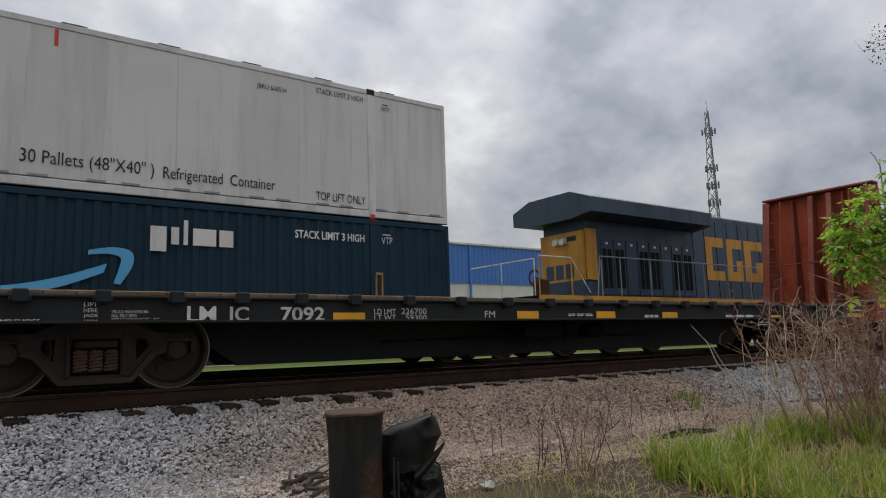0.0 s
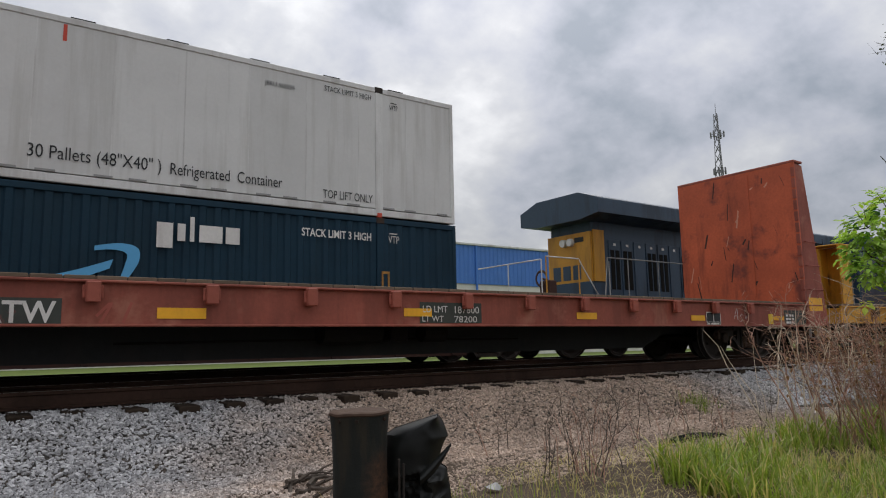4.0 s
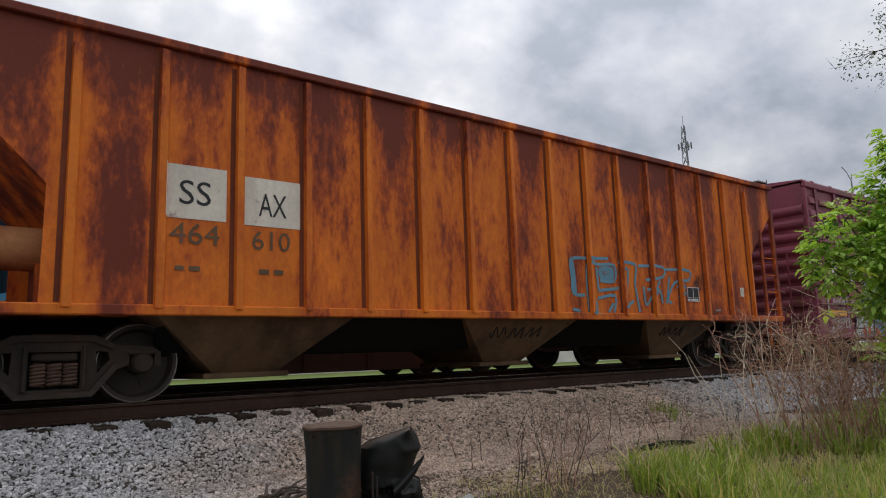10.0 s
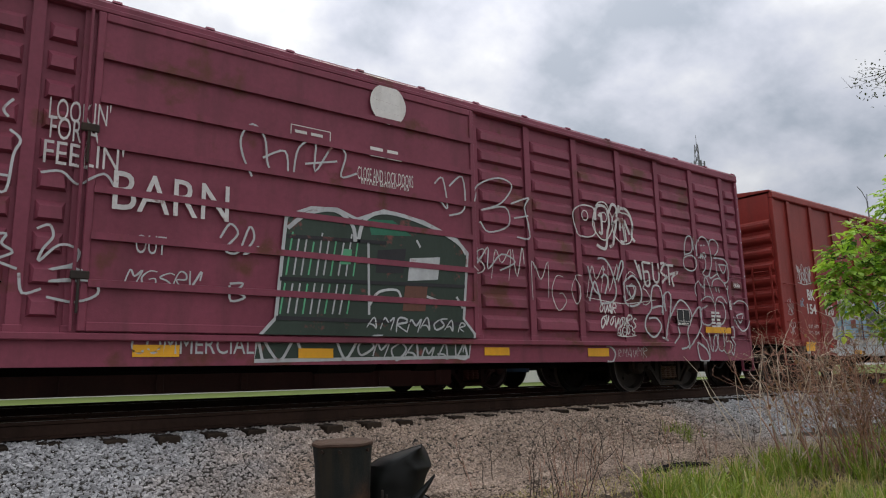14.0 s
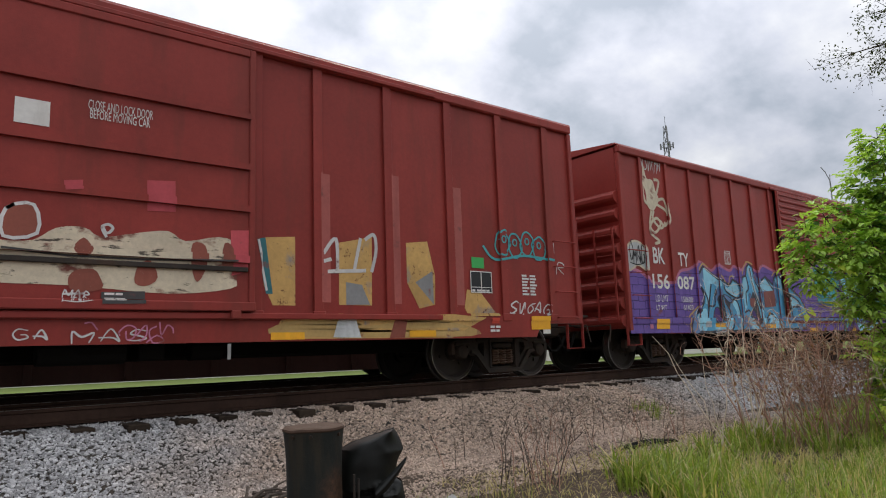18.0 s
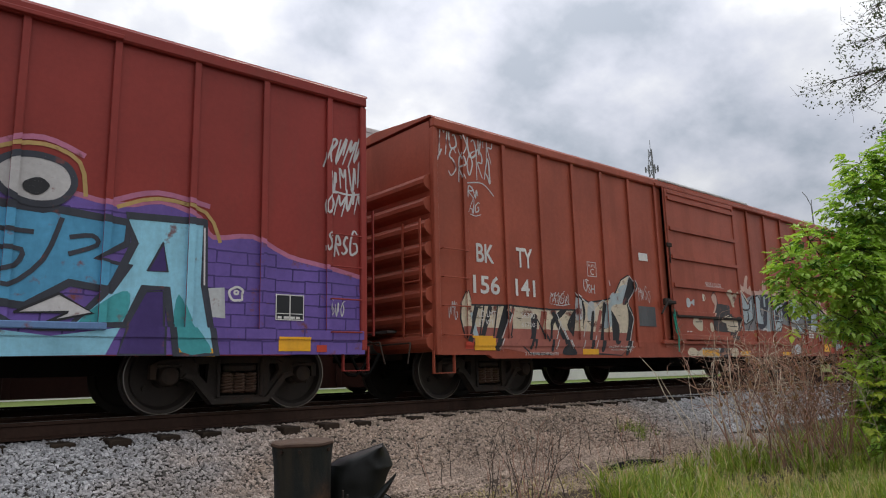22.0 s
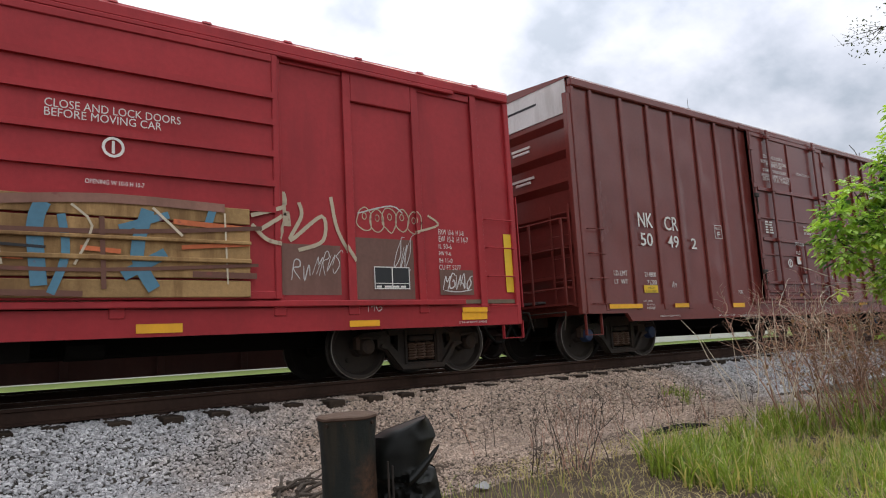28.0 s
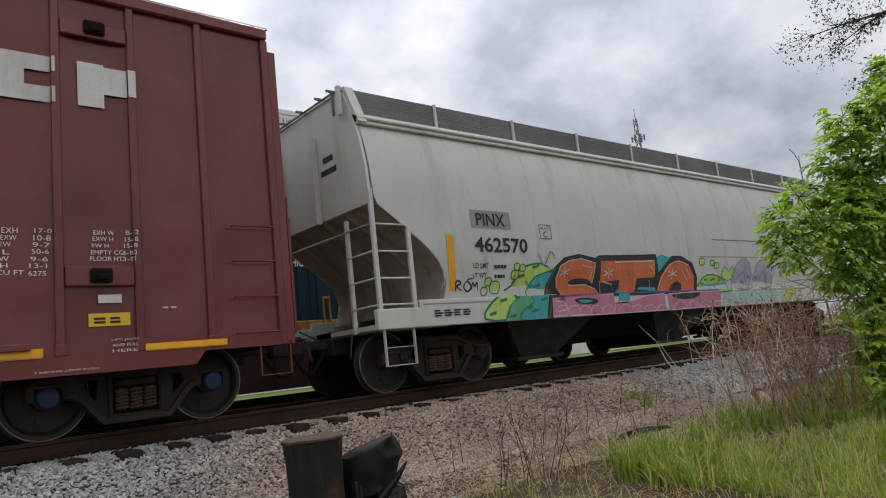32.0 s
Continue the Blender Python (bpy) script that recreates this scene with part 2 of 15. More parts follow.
M_SSAX = rusted_orange()
M_SPRAYDARK = material("faded_black_spray_paint", (0.02, 0.02, 0.022), 0.7, vary=0.3, seed=33)
# rust on the yellow bulkheads, and painted shade beside the hopper posts
M_RUSTSHADE = material("dark_rust_and_post_shade", (0.16, 0.038, 0.014), 0.8, vary=0.3, seed=30)
M_TANRUST = material("tan_dusted_rust", (0.36, 0.16, 0.065), 0.8, vary=0.25, stain=(0.20, 0.075, 0.03), stains=0.6, seed=31)
M_PINX = material("pale_grey_paint", (0.56, 0.57, 0.52), 0.5, vary=0.06, stain=(0.33, 0.30, 0.24), stains=0.4, edge=(0.52, 0.68), seed=32)
# road dust over the pale grey, with the sloping underside's shade mixed in
M_PINXDUSTSHADE = material("dusty_shaded_grey_paint", (0.33, 0.29, 0.24), 0.7, vary=0.2, stain=(0.20, 0.16, 0.12), stains=0.7, stain_scale=(2.0, 2.0, 1.0), seed=171)
M_REEFER = material("white_container_panel", (0.62, 0.62, 0.60), 0.45, vary=0.05, stain=(0.42, 0.41, 0.37), stains=0.45, stain_scale=(3.0, 3.0, 0.18), edge=(0.5, 0.66), seed=35, bump=0.04)
M_WHITEMETAL = material("white_metal_trim", (0.66, 0.66, 0.64), 0.45, vary=0.08, stain=(0.35, 0.33, 0.3), stains=0.4, seed=36)
M_NAVY = material("navy_container_paint", (0.010, 0.034, 0.056), 0.6, vary=0.15, stain=(0.02, 0.04, 0.055), stains=0.35, seed=38, spec=0.18)
M_CSXBLUE = material("dark_blue_locomotive_paint", (0.030, 0.058, 0.095), 0.45, vary=0.12, stain=(0.025, 0.03, 0.04), stains=0.5, seed=41)
M_CSXYEL = material("golden_yellow_locomotive_paint", (0.55, 0.27, 0.03), 0.5, vary=0.1, stain=(0.25, 0.13, 0.04), stains=0.5, seed=44)
M_TTX = material("faded_yellow_railcar_paint", (0.42, 0.20, 0.04), 0.6, vary=0.2, stain=(0.13, 0.05, 0.02), stains=0.7, seed=47)
M_WELL = material("rusty_brown_railcar_steel", (0.055, 0.023, 0.016), 0.7, vary=0.2, stain=(0.05, 0.025, 0.02), stains=0.6, seed=48)
M_STEEL = material("grimy_cast_steel", (0.040, 0.033, 0.028), 0.75, 0.0, vary=0.3, stain=(0.078, 0.046, 0.031), stains=0.55, seed=50, bump=0.35, fine=25, spec=0.2)
M_WHEEL = material("brown_wheel_steel", (0.042, 0.034, 0.029), 0.6, 0.2, vary=0.3, seed=52, bump=0.25, fine=30, spec=0.3)
M_TREAD = material("polished_wheel_rim", (0.30, 0.28, 0.26), 0.35, 0.9, vary=0.2, seed=53)
# black grime; also used where shade under the cars is painted
M_DARK = material("black_grime_and_shade", (0.010, 0.009, 0.008), 0.85, vary=0.3, seed=55, spec=0.15)
M_RAIL = material("rusty_rail_steel", (0.055, 0.030, 0.021), 0.75, 0.1, vary=0.3, stain=(0.03, 0.02, 0.016), stains=0.5, seed=57, bump=0.3, spec=0.2)
M_RAILTOP = material("worn_rail_head", (0.30, 0.28, 0.26), 0.3, 0.9, vary=0.15, seed=58)
M_TIE = material("creosoted_wood", (0.030, 0.021, 0.015), 0.9, vary=0.35, stain=(0.075, 0.055, 0.04), stains=0.4, stain_scale=(8.0, 0.8, 8.0), seed=60, bump=0.6, fine=18, by_object=0.25, spec=0.15)
M_REFL = material("amber_reflective_tape", (0.85, 0.42, 0.02), 0.4, vary=0.08, stain=(0.45, 0.22, 0.03), stains=0.25, seed=62)
M_YELLOW = material("yellow_marker_paint", (0.78, 0.50, 0.03), 0.5, vary=0.08, seed=63)
M_WHITE = material("white_stencil_paint", (0.72, 0.70, 0.66), 0.6, vary=0.12, stain=(0.45, 0.40, 0.36), stains=0.45, seed=65, bump=0.0)
M_BLACK = material("black_stencil_paint", (0.020, 0.022, 0.024), 0.6, vary=0.2, seed=66, bump=0.0)
M_GREY = material("grey_faded_paint", (0.28, 0.28, 0.27), 0.6, vary=0.15, seed=67)
M_AQUA = material("sky_blue_logo_paint", (0.10, 0.38, 0.66), 0.45, vary=0.06, seed=68, bump=0)
M_RED = material("red_marker_paint", (0.55, 0.06, 0.03), 0.5, vary=0.1, seed=69)
M_GREEN = material("green_marker_paint", (0.05, 0.42, 0.10), 0.5, vary=0.1, seed=70)
M_WOODDECK = material("weathered_deck_timber", (0.13, 0.095, 0.065), 0.85, vary=0.3, seed=71, bump=0.5, fine=20, by_object=0.2)
M_GRATE = material("galvanised_walkway", (0.16, 0.16, 0.155), 0.55, 0.5, vary=0.2, seed=72)
M_BLUEWALL = material("blue_corrugated_cladding", (0.07, 0.20, 0.56), 0.45, vary=0.06, seed=74)
M_OFFWHITE = material("off_white_render", (0.68, 0.67, 0.62), 0.7, vary=0.08, seed=75)
M_GALV = material("galvanised_lattice", (0.20, 0.20, 0.21), 0.6, 0.4, vary=0.15, seed=76)
M_STONE = material("crushed_ballast_stone", (0.43, 0.423, 0.425), 0.85, vary=0.2, grain=8, seed=78, bump=0.4, fine=50, island=0.32, spec=0.2)
# ballast with the shade between the ties put into its colour
M_SHADESTONE = material("shade_dark_ballast_stone", (0.045, 0.036, 0.030), 0.9, vary=0.2, grain=8, seed=79, bump=0.4, fine=50, island=0.5, spec=0.15)
M_LINING = material("grey_green_boxcar_lining", (0.56, 0.545, 0.46), 0.8, vary=0.22, stain=(0.12, 0.11, 0.09), stains=0.5, stain_scale=(0.6, 0.6, 5.0), seed=87, bump=0.3, by_object=0.15)
M_BARK = material("dark_bark", (0.075, 0.058, 0.045), 0.9, vary=0.3, seed=80, bump=0.5)
M_DRY = material("dry_stalk", (0.55, 0.46, 0.35), 0.8, vary=0.25, seed=81, island=0.3)
M_TWIG = material("reddish_twig", (0.36, 0.21, 0.15), 0.8, vary=0.25, seed=82, island=0.4)
M_IRON = material("rust_stained_iron_pipe", (0.014, 0.016, 0.014), 0.65, vary=0.3, stain=(0.05, 0.028, 0.018), stains=0.7, stain_scale=(3.0, 3.0, 0.7), edge=(0.46, 0.64), seed=84, bump=0.3, fine=20, spec=0.2)
M_IRONTOP = material("rusty_iron_cap", (0.085, 0.052, 0.036), 0.85, vary=0.25, stain=(0.05, 0.035, 0.028), stains=0.5, seed=85, bump=0.3, spec=0.2)
M_PLASTIC = material("black_plastic_sheet", (0.007, 0.008, 0.007), 0.5, vary=0.3, stain=(0.018, 0.017, 0.015), stains=0.35, seed=86, bump=0.2, fine=14, spec=0.3)


def leaf_material(name, base, island=0.35):
    m = material(name, base, 0.5, vary=0.2, grain=10, seed=90 + len(name), bump=0.0, island=island)
    nt = m.node_tree
    bsdf, out = nt.nodes["Principled BSDF"], nt.nodes["Material Output"]
    tr, add = nt.nodes.new("ShaderNodeBsdfTranslucent"), nt.nodes.new("ShaderNodeMixShader")
    tr.inputs[0].default_value = (base[0] * 1.5, base[1] * 1.6, base[2] * 0.8, 1)
    add.inputs[0].default_value = 0.4
    nt.links.new(bsdf.outputs[0], add.inputs[1])
    nt.links.new(tr.outputs[0], add.inputs[2])
    nt.links.new(add.outputs[0], out.inputs[0])
    return m


M_LEAF = leaf_material("fresh_green_leaf", (0.34, 0.48, 0.10), 0.45)
M_LEAF2 = leaf_material("yellow_green_leaf", (0.38, 0.45, 0.05), 0.25)
# darker leaf green, the crown's inner shade put into its colour
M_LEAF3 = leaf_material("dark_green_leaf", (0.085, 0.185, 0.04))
M_LEAF4 = leaf_material("grey_green_tree_leaf", (0.045, 0.060, 0.035))
M_GRASS = leaf_material("spring_grass_blade", (0.19, 0.25, 0.042), 0.8)
M_DEADLEAF = leaf_material("brown_dead_leaf", (0.24, 0.13, 0.08), 0.5)
M_STRAW = leaf_material("straw_grass_blade", (0.44, 0.36, 0.18), 0.35)


# ---- mesh helpers ----
from mathutils.geometry import tessellate_polygon


class Geo:
    """Collects the vertices and faces of one mesh."""

    def __init__(self):
        self.v, self.f, self.m = [], [], []

    def add(self, verts, faces, slot=0):
        n = len(self.v)
        self.v.extend(verts)
        self.f.extend(tuple(n + i for i in f) for f in faces)
        self.m.extend([slot] * len(faces))
        return self

    def box(self, x0, x1, y0, y1, z0, z1, slot=0):
        vs = [(x, y, z) for z in (z0, z1) for y in (y0, y1) for x in (x0, x1)]
        return self.add(vs, [(0, 2, 3, 1), (4, 5, 7, 6), (0, 1, 5, 4), (2, 6, 7, 3), (0, 4, 6, 2), (1, 3, 7, 5)], slot)

    def cbox(self, x0, x1, y0, y1, z0, z1, c=0.01, slot=0):
        """A box with chamfered edges."""
        c = min(c, abs(x1 - x0) * 0.4, abs(y1 - y0) * 0.4, abs(z1 - z0) * 0.4)
        vs, idx = [], {}
        for ix, x in enumerate((x0, x1)):
            for iy, y in enumerate((y0, y1)):
                for iz, z in enumerate((z0, z1)):
                    sx, sy, sz = (1 - 2 * ix) * c, (1 - 2 * iy) * c, (1 - 2 * iz) * c
                    for ax, p in enumerate(((x, y + sy, z + sz), (x + sx, y, z + sz), (x + sx, y + sy, z))):
                        idx[ix, iy, iz, ax] = len(vs)
                        vs.append(p)
        fs = []
        for k in (0, 1):
            fs.append([idx[k, a, b, 0] for a, b in ((0, 0), (1, 0), (1, 1), (0, 1))][:: 1 if k else -1])
            fs.append([idx[a, k, b, 1] for a, b in ((0, 0), (0, 1), (1, 1), (1, 0))][:: 1 if k else -1])
            fs.append([idx[a, b, k, 2] for a, b in ((0, 0), (1, 0), (1, 1), (0, 1))][:: 1 if k else -1])
        for a in (0, 1):
            for b in (0, 1):
                fs.append((idx[0, a, b, 1], idx[1, a, b, 1], idx[1, a, b, 2], idx[0, a, b, 2]))
                fs.append((idx[a, 0, b, 0], idx[a, 1, b, 0], idx[a, 1, b, 2], idx[a, 0, b, 2]))
                fs.append((idx[a, b, 0, 0], idx[a, b, 1, 0], idx[a, b, 1, 1], idx[a, b, 0, 1]))
        for a in (0, 1):
            for b in (0, 1):
                for d in (0, 1):
                    fs.append((idx[a, b, d, 0], idx[a, b, d, 1], idx[a, b, d, 2]))
        return self.add(vs, [tuple(f) for f in fs], slot)

    def plate(self, loops, a0, a1, plane="xz", slot=0):
        """A flat outline (first loop) with holes, given a thickness from a0 to a1 across its plane."""
        def at(p, a):
            return {"xz": (p[0], a, p[1]), "yz": (a, p[0], p[1]), "xy": (p[0], p[1], a)}[plane]
        flat = [p for lp in loops for p in lp]
        tris = tessellate_polygon([[Vector((p[0], p[1], 0)) for p in lp] for lp in loops])
        n = len(flat)
        vs = [at(p, a0) for p in flat] + [at(p, a1) for p in flat]
        fs = [tuple(t) for t in tris] + [tuple(i + n for i in reversed(t)) for t in tris]
        k = 0
        for lp in loops:
            m = len(lp)
            for i in range(m):
                j = (i + 1) % m
                fs.append((k + i, k + j, n + k + j, n + k + i))
            k += m
        return self.add(vs, fs, slot)

    def tube(self, p0, p1, r0, r1=None, n=8, cap=True, slot=0):
        r1 = r0 if r1 is None else r1
        p0, p1 = Vector(p0), Vector(p1)
        d = (p1 - p0).normalized()
        u = d.orthogonal().normalized()
        w = d.cross(u)
        ring = [(math.cos(2 * math.pi * i / n), math.sin(2 * math.pi * i / n)) for i in range(n)]
        vs = [tuple(p0 + (u * c + w * s) * r0) for c, s in ring] + [tuple(p1 + (u * c + w * s) * r1) for c, s in ring]
        fs = [(i, (i + 1) % n, n + (i + 1) % n, n + i) for i in range(n)]
        if cap:
            fs += [tuple(reversed(range(n))), tuple(range(n, 2 * n))]
        return self.add(vs, fs, slot)

    def pipe(self, pts, r, n=6, slot=0):
        for a, b in zip(pts, pts[1:]):
            self.tube(a, b, r, r, n, True, slot)
        return self

    def lathe(self, profile, axis="y", centre=(0, 0, 0), n=28, slots=None):
        """Turns (radius, along) points round an axis through centre."""
        vs, fs, k = [], [], len(profile)
        for i in range(n):
            a = 2 * math.pi * i / n
            for r, h in profile:
                c, s = r * math.cos(a), r * math.sin(a)
                p = {"y": (c, h, s), "z": (c, s, h), "x": (h, c, s)}[axis]
                vs.append(tuple(p[q] + centre[q] for q in range(3)))
        base = len(self.v)
        self.v.extend(vs)
        for i in range(n):
            j = (i + 1) % n
            for q in range(k - 1):
                self.f.append((base + i * k + q, base + i * k + q + 1, base + j * k + q + 1, base + j * k + q))
                self.m.append(slots[q] if slots else 0)
        return self

    def mesh(self, name, mats, smooth=False, shift=(0, 0, 0)):
        me = bpy.data.meshes.new(name)
        v = self.v if shift == (0, 0, 0) else [(a - shift[0], b - shift[1], c - shift[2]) for a, b, c in self.v]
        me.from_pydata(v, [], self.f)
        for mt in mats if isinstance(mats, (list, tuple)) else [mats]:
            me.materials.append(mt)
        if any(self.m):
            me.polygons.foreach_set("material_index", self.m)
        bm = bmesh.new()
        bm.from_mesh(me)
        bmesh.ops.recalc_face_normals(bm, faces=bm.faces)
        bm.to_mesh(me)
        bm.free()
        if smooth:
            me.polygons.foreach_set("use_smooth", [True] * len(me.polygons))
            me.set_sharp_from_angle(angle=radians(35))
        return me


def part(name, geo, mats, parent, label="", smooth=False):
    """Links one mesh as an object under a thing or a part."""
    me = geo if isinstance(geo, bpy.types.Mesh) else geo.mesh(name, mats, smooth)
    ob = new(name, me)
    ob.parent = parent
    return tagged(ob, label)


def thing(name, label, category, group="", at=None, kind=""):
    ob = new(name)
    ob.empty_display_size = 0.3
    if at is not None:
        ob.matrix_world = at
    return tagged(ob, label, category, group, kind)


def solo(name, geo, mats, label, category, group="", kind="", smooth=False):
    return tagged(new(name, geo.mesh(name, mats, smooth)), label, category, group, kind)


GLYPHS = {}
SURFACES = {}
FLANKS = {}
COATS = [0]


def clipped(poly, x0, x1, z0, z1):
    """The piece of a polygon of (x, z) points inside a rectangle."""
    for axis, bound, keep in ((0, x0, 1), (0, x1, -1), (1, z0, 1), (1, z1, -1)):
        out = []
        for i, p in enumerate(poly):
            q = poly[(i + 1) % len(poly)]
            a, b = (p[axis] - bound) * keep, (q[axis] - bound) * keep
            if a >= 0:
                out.append(p)
            if (a >= 0) != (b >= 0):
                t = a / (a - b)
                out.append((p[0] + (q[0] - p[0]) * t, p[1] + (q[1] - p[1]) * t))
        poly = out
        if len(poly) < 3:
            return []
    return poly


def paint(car, name, polys, mat, layer=0, label="", y=None):
    """Paint laid on the stepped side of a car: each polygon follows posts, sheets, sill and door."""
    cells = SURFACES.get(car.name) if y is None else [(-99, 99, -9, 99, y, y)]
    g = Geo()
    COATS[0] += 1
    for i, poly in enumerate(polys):
        lift = 0.003 + 0.0022 * layer + 0.0002 * (i % 6) + 0.0003 * (COATS[0] % 4)
        xs, zs = [p[0] for p in poly], [p[1] for p in poly]
        for x0, x1, z0, z1, ya, yb in cells:
            if max(xs) <= x0 or min(xs) >= x1 or max(zs) <= z0 or min(zs) >= z1:
                continue
            c = clipped(poly, x0, x1, z0, z1)
            if c:
                def dep(z):
                    return ya + (yb - ya) * (z - z0) / (z1 - z0) - lift
                g.add([(x, dep(z), z) for x, z in c], [tuple(range(len(c)))])
        # paint also covers the narrow flanks of the posts
        for xb, z0, z1, ya, yb, way in (FLANKS.get(car.name, ()) if y is None else ()):
            if min(xs) < xb < max(xs):
                hits = []
                for k, p in enumerate(poly):
                    q = poly[(k + 1) % len(poly)]
                    if (p[0] < xb) != (q[0] < xb):
                        hits.append(p[1] + (q[1] - p[1]) * (xb - p[0]) / (q[0] - p[0]))
                if len(hits) > 1:
                    a, b = max(z0, min(hits)), min(z1, max(hits))
                    if b > a:
                        x = xb + way * lift
                        g.add([(x, ya - lift, a), (x, yb, a), (x, yb, b), (x, ya - lift, b)], [(0, 1, 2, 3)])
    if g.v:
        return part(name, g, mat, car, label)


def triangles(loop):
    return [[loop[i] for i in t] for t in tessellate_polygon([[Vector((p[0], p[1], 0)) for p in loop]])]


def words(parent, text, x, z, width, height, mat, y=None, name="lettering", slant=0.0, label="", bold=0.0, layer=4):
    """Letters of the built-in font on the side that faces -y; x, z: lower left corner; height of the capitals."""
    key = (text, bold)
    if key not in GLYPHS:
        cu = bpy.data.curves.new("glyphs", "FONT")
        cu.body, cu.resolution_u, cu.offset = text, 3, bold
        ob = bpy.data.objects.new("glyphs", cu)
        me = bpy.data.meshes.new_from_object(ob)
        co = [tuple(v.co) for v in me.vertices]
        GLYPHS[key] = (co, [tuple(p.vertices) for p in me.polygons])
        bpy.data.objects.remove(ob)
        bpy.data.curves.remove(cu)
        bpy.data.meshes.remove(me)
    co, fs = GLYPHS[key]
    x0, x1 = min(c[0] for c in co), max(c[0] for c in co)
    y0, y1 = min(c[1] for c in co), max(c[1] for c in co)
    sx, sz = width / (x1 - x0), height / (y1 - y0)
    at = [(x + (c[0] - x0) * sx + (c[1] - y0) * sz * slant, z + (c[1] - y0) * sz) for c in co]
    return paint(parent, name, [[at[i] for i in f] for f in fs], mat, layer, label, y)


def bars(parent, x, z, width, height, mat, y=None, name="lettering", rows=1, gaps=3, seed=1, layer=4):
    """Writing too small or not to be read: plain bars of its size."""
    rnd = random.Random(seed)
    out = []
    for r in range(rows):
        zz = z + height * (rows - 1 - r) / rows
        cx = x
        for k in range(gaps):
            w = width / gaps * rnd.uniform(0.6, 0.9)
            h = height / rows * 0.6
            out.append([(cx, zz), (cx + w, zz), (cx + w, zz + h), (cx, zz + h)])
            cx += width / gaps
    return paint(parent, name, out, mat, layer, "", y)


def frame_box(parent, x0, x1, z0, z1, mat, w=0.012, y=None, layer=4):
    """A stencilled square outline."""
    rect = lambda a, b, c, d: [(a, c), (b, c), (b, d), (a, d)]
    return paint(parent, "plate_mark", [rect(x0, x1, z0, z0 + w), rect(x0, x1, z1 - w, z1), rect(x0, x0 + w, z0 + w, z1 - w), rect(x1 - w, x1, z0 + w, z1 - w)], mat, layer, "", y)


def block(parent, name, x0, x1, z0, z1, mat, layer=2, label="", y=None):
    return paint(parent, name, [[(x0, z0), (x1, z0), (x1, z1), (x0, z1)]], mat, layer, label, y)


def patch(parent, name, x0, x1, z0, z1, mat, y=-1.556, thick=0.003, label=""):
    return part(name, Geo().box(x0, x1, y - thick, y, z0, z1), mat, parent, label)


def band(pts, w, taper=False):
    """A painted line of width w along points (x, z), as quads."""
    n = len(pts)
    left, right = [], []
    for i, (x, z) in enumerate(pts):
        a, b = pts[max(0, i - 1)], pts[min(n - 1, i + 1)]
        dx, dz = b[0] - a[0], b[1] - a[1]
        l = math.hypot(dx, dz) or 1
        k = w / 2 * (0.5 + 0.5 * math.sin(math.pi * (i + 0.5) / n) if taper else 1)
        left.append((x - dz / l * k, z + dx / l * k))
        right.append((x + dz / l * k, z - dx / l * k))
    return [[left[i], left[i + 1], right[i + 1], right[i]] for i in range(n - 1)]


def blob(car, ctrl, mat, layer=0, edge=None, edge_w=0.03, label="", smooth=5, name="graffiti"):
    """A filled spray-painted shape, with an outline if edge is given."""
    loop = smooth_line(ctrl, smooth, True) if smooth else list(ctrl)
    paint(car, name, triangles(loop), mat, layer, label)
    if edge:
        paint(car, name + "_outline", band(loop + [loop[0], loop[1]], edge_w), edge, layer + 1)


def spray(car, ctrl, mat, w=0.03, layer=3, smooth=5, name="graffiti_line", taper=False):
    paint(car, name, band(smooth_line(ctrl, smooth) if smooth else ctrl, w, taper), mat, layer)


def scribble(car, x0, x1, z0, z1, mat, seed, n=5, w=0.022, layer=3):
    """A quick handstyle tag that cannot be read: a run of slanted strokes, bowls, loops and hooks."""
    r = random.Random(seed)
    kinds = (((0, 0), (0.1, 1), (0.5, 0.55), (0.9, 1.0), (0.8, 0.0)), ((0.9, 0.85), (0.5, 1.02), (0.1, 0.7), (0.5, 0.5), (0.85, 0.25), (0.4, -0.05), (0.0, 0.15)), ((0.8, 0.9), (0.3, 1.0), (0.0, 0.5), (0.3, 0.0), (0.9, 0.2), (0.7, 0.5), (0.4, 0.45)),
             ((0.1, -0.1), (0.15, 1.0), (0.7, 0.95), (0.8, 0.65), (0.2, 0.5), (0.9, -0.05)), ((0.0, 1.0), (0.35, 0.0), (0.7, 1.05), (0.85, 0.4)), ((0.0, 0.1), (0.4, 1.1), (0.8, 0.0), (0.45, 0.35), (0.0, 0.4)), ((0.5, 1.0), (0.05, 0.55), (0.4, 0.0), (0.9, 0.5), (0.5, 1.0), (1.1, 1.1)))
    h, step, lean, out, last = z1 - z0, (x1 - x0) / n, r.uniform(-0.05, 0.3), [], None
    for k in range(n):
        s, lift, kind = r.uniform(0.8, 1.25), r.uniform(-0.12, 0.12), r.choice([q for q in kinds if q is not last])
        last = kind
        pts = [(x0 + step * (k + 0.05 + a * 0.85 * s + r.uniform(-0.06, 0.06)) + lean * h * (b - 0.5), z0 + h * (0.1 + lift + b * 0.72 * s + r.uniform(-0.05, 0.05))) for a, b in kind]
        out += band(smooth_line(pts, 4), w * r.uniform(0.8, 1.15), True)
    if r.random() < 0.4:
        out += band(smooth_line([(x0, z0 + 0.06 * h), (x0 + 0.5 * (x1 - x0), z0 - 0.02 * h), (x1, z0 + 0.12 * h)], 4), w * 0.8, True)
    paint(car, "graffiti_tag", out, mat, layer)


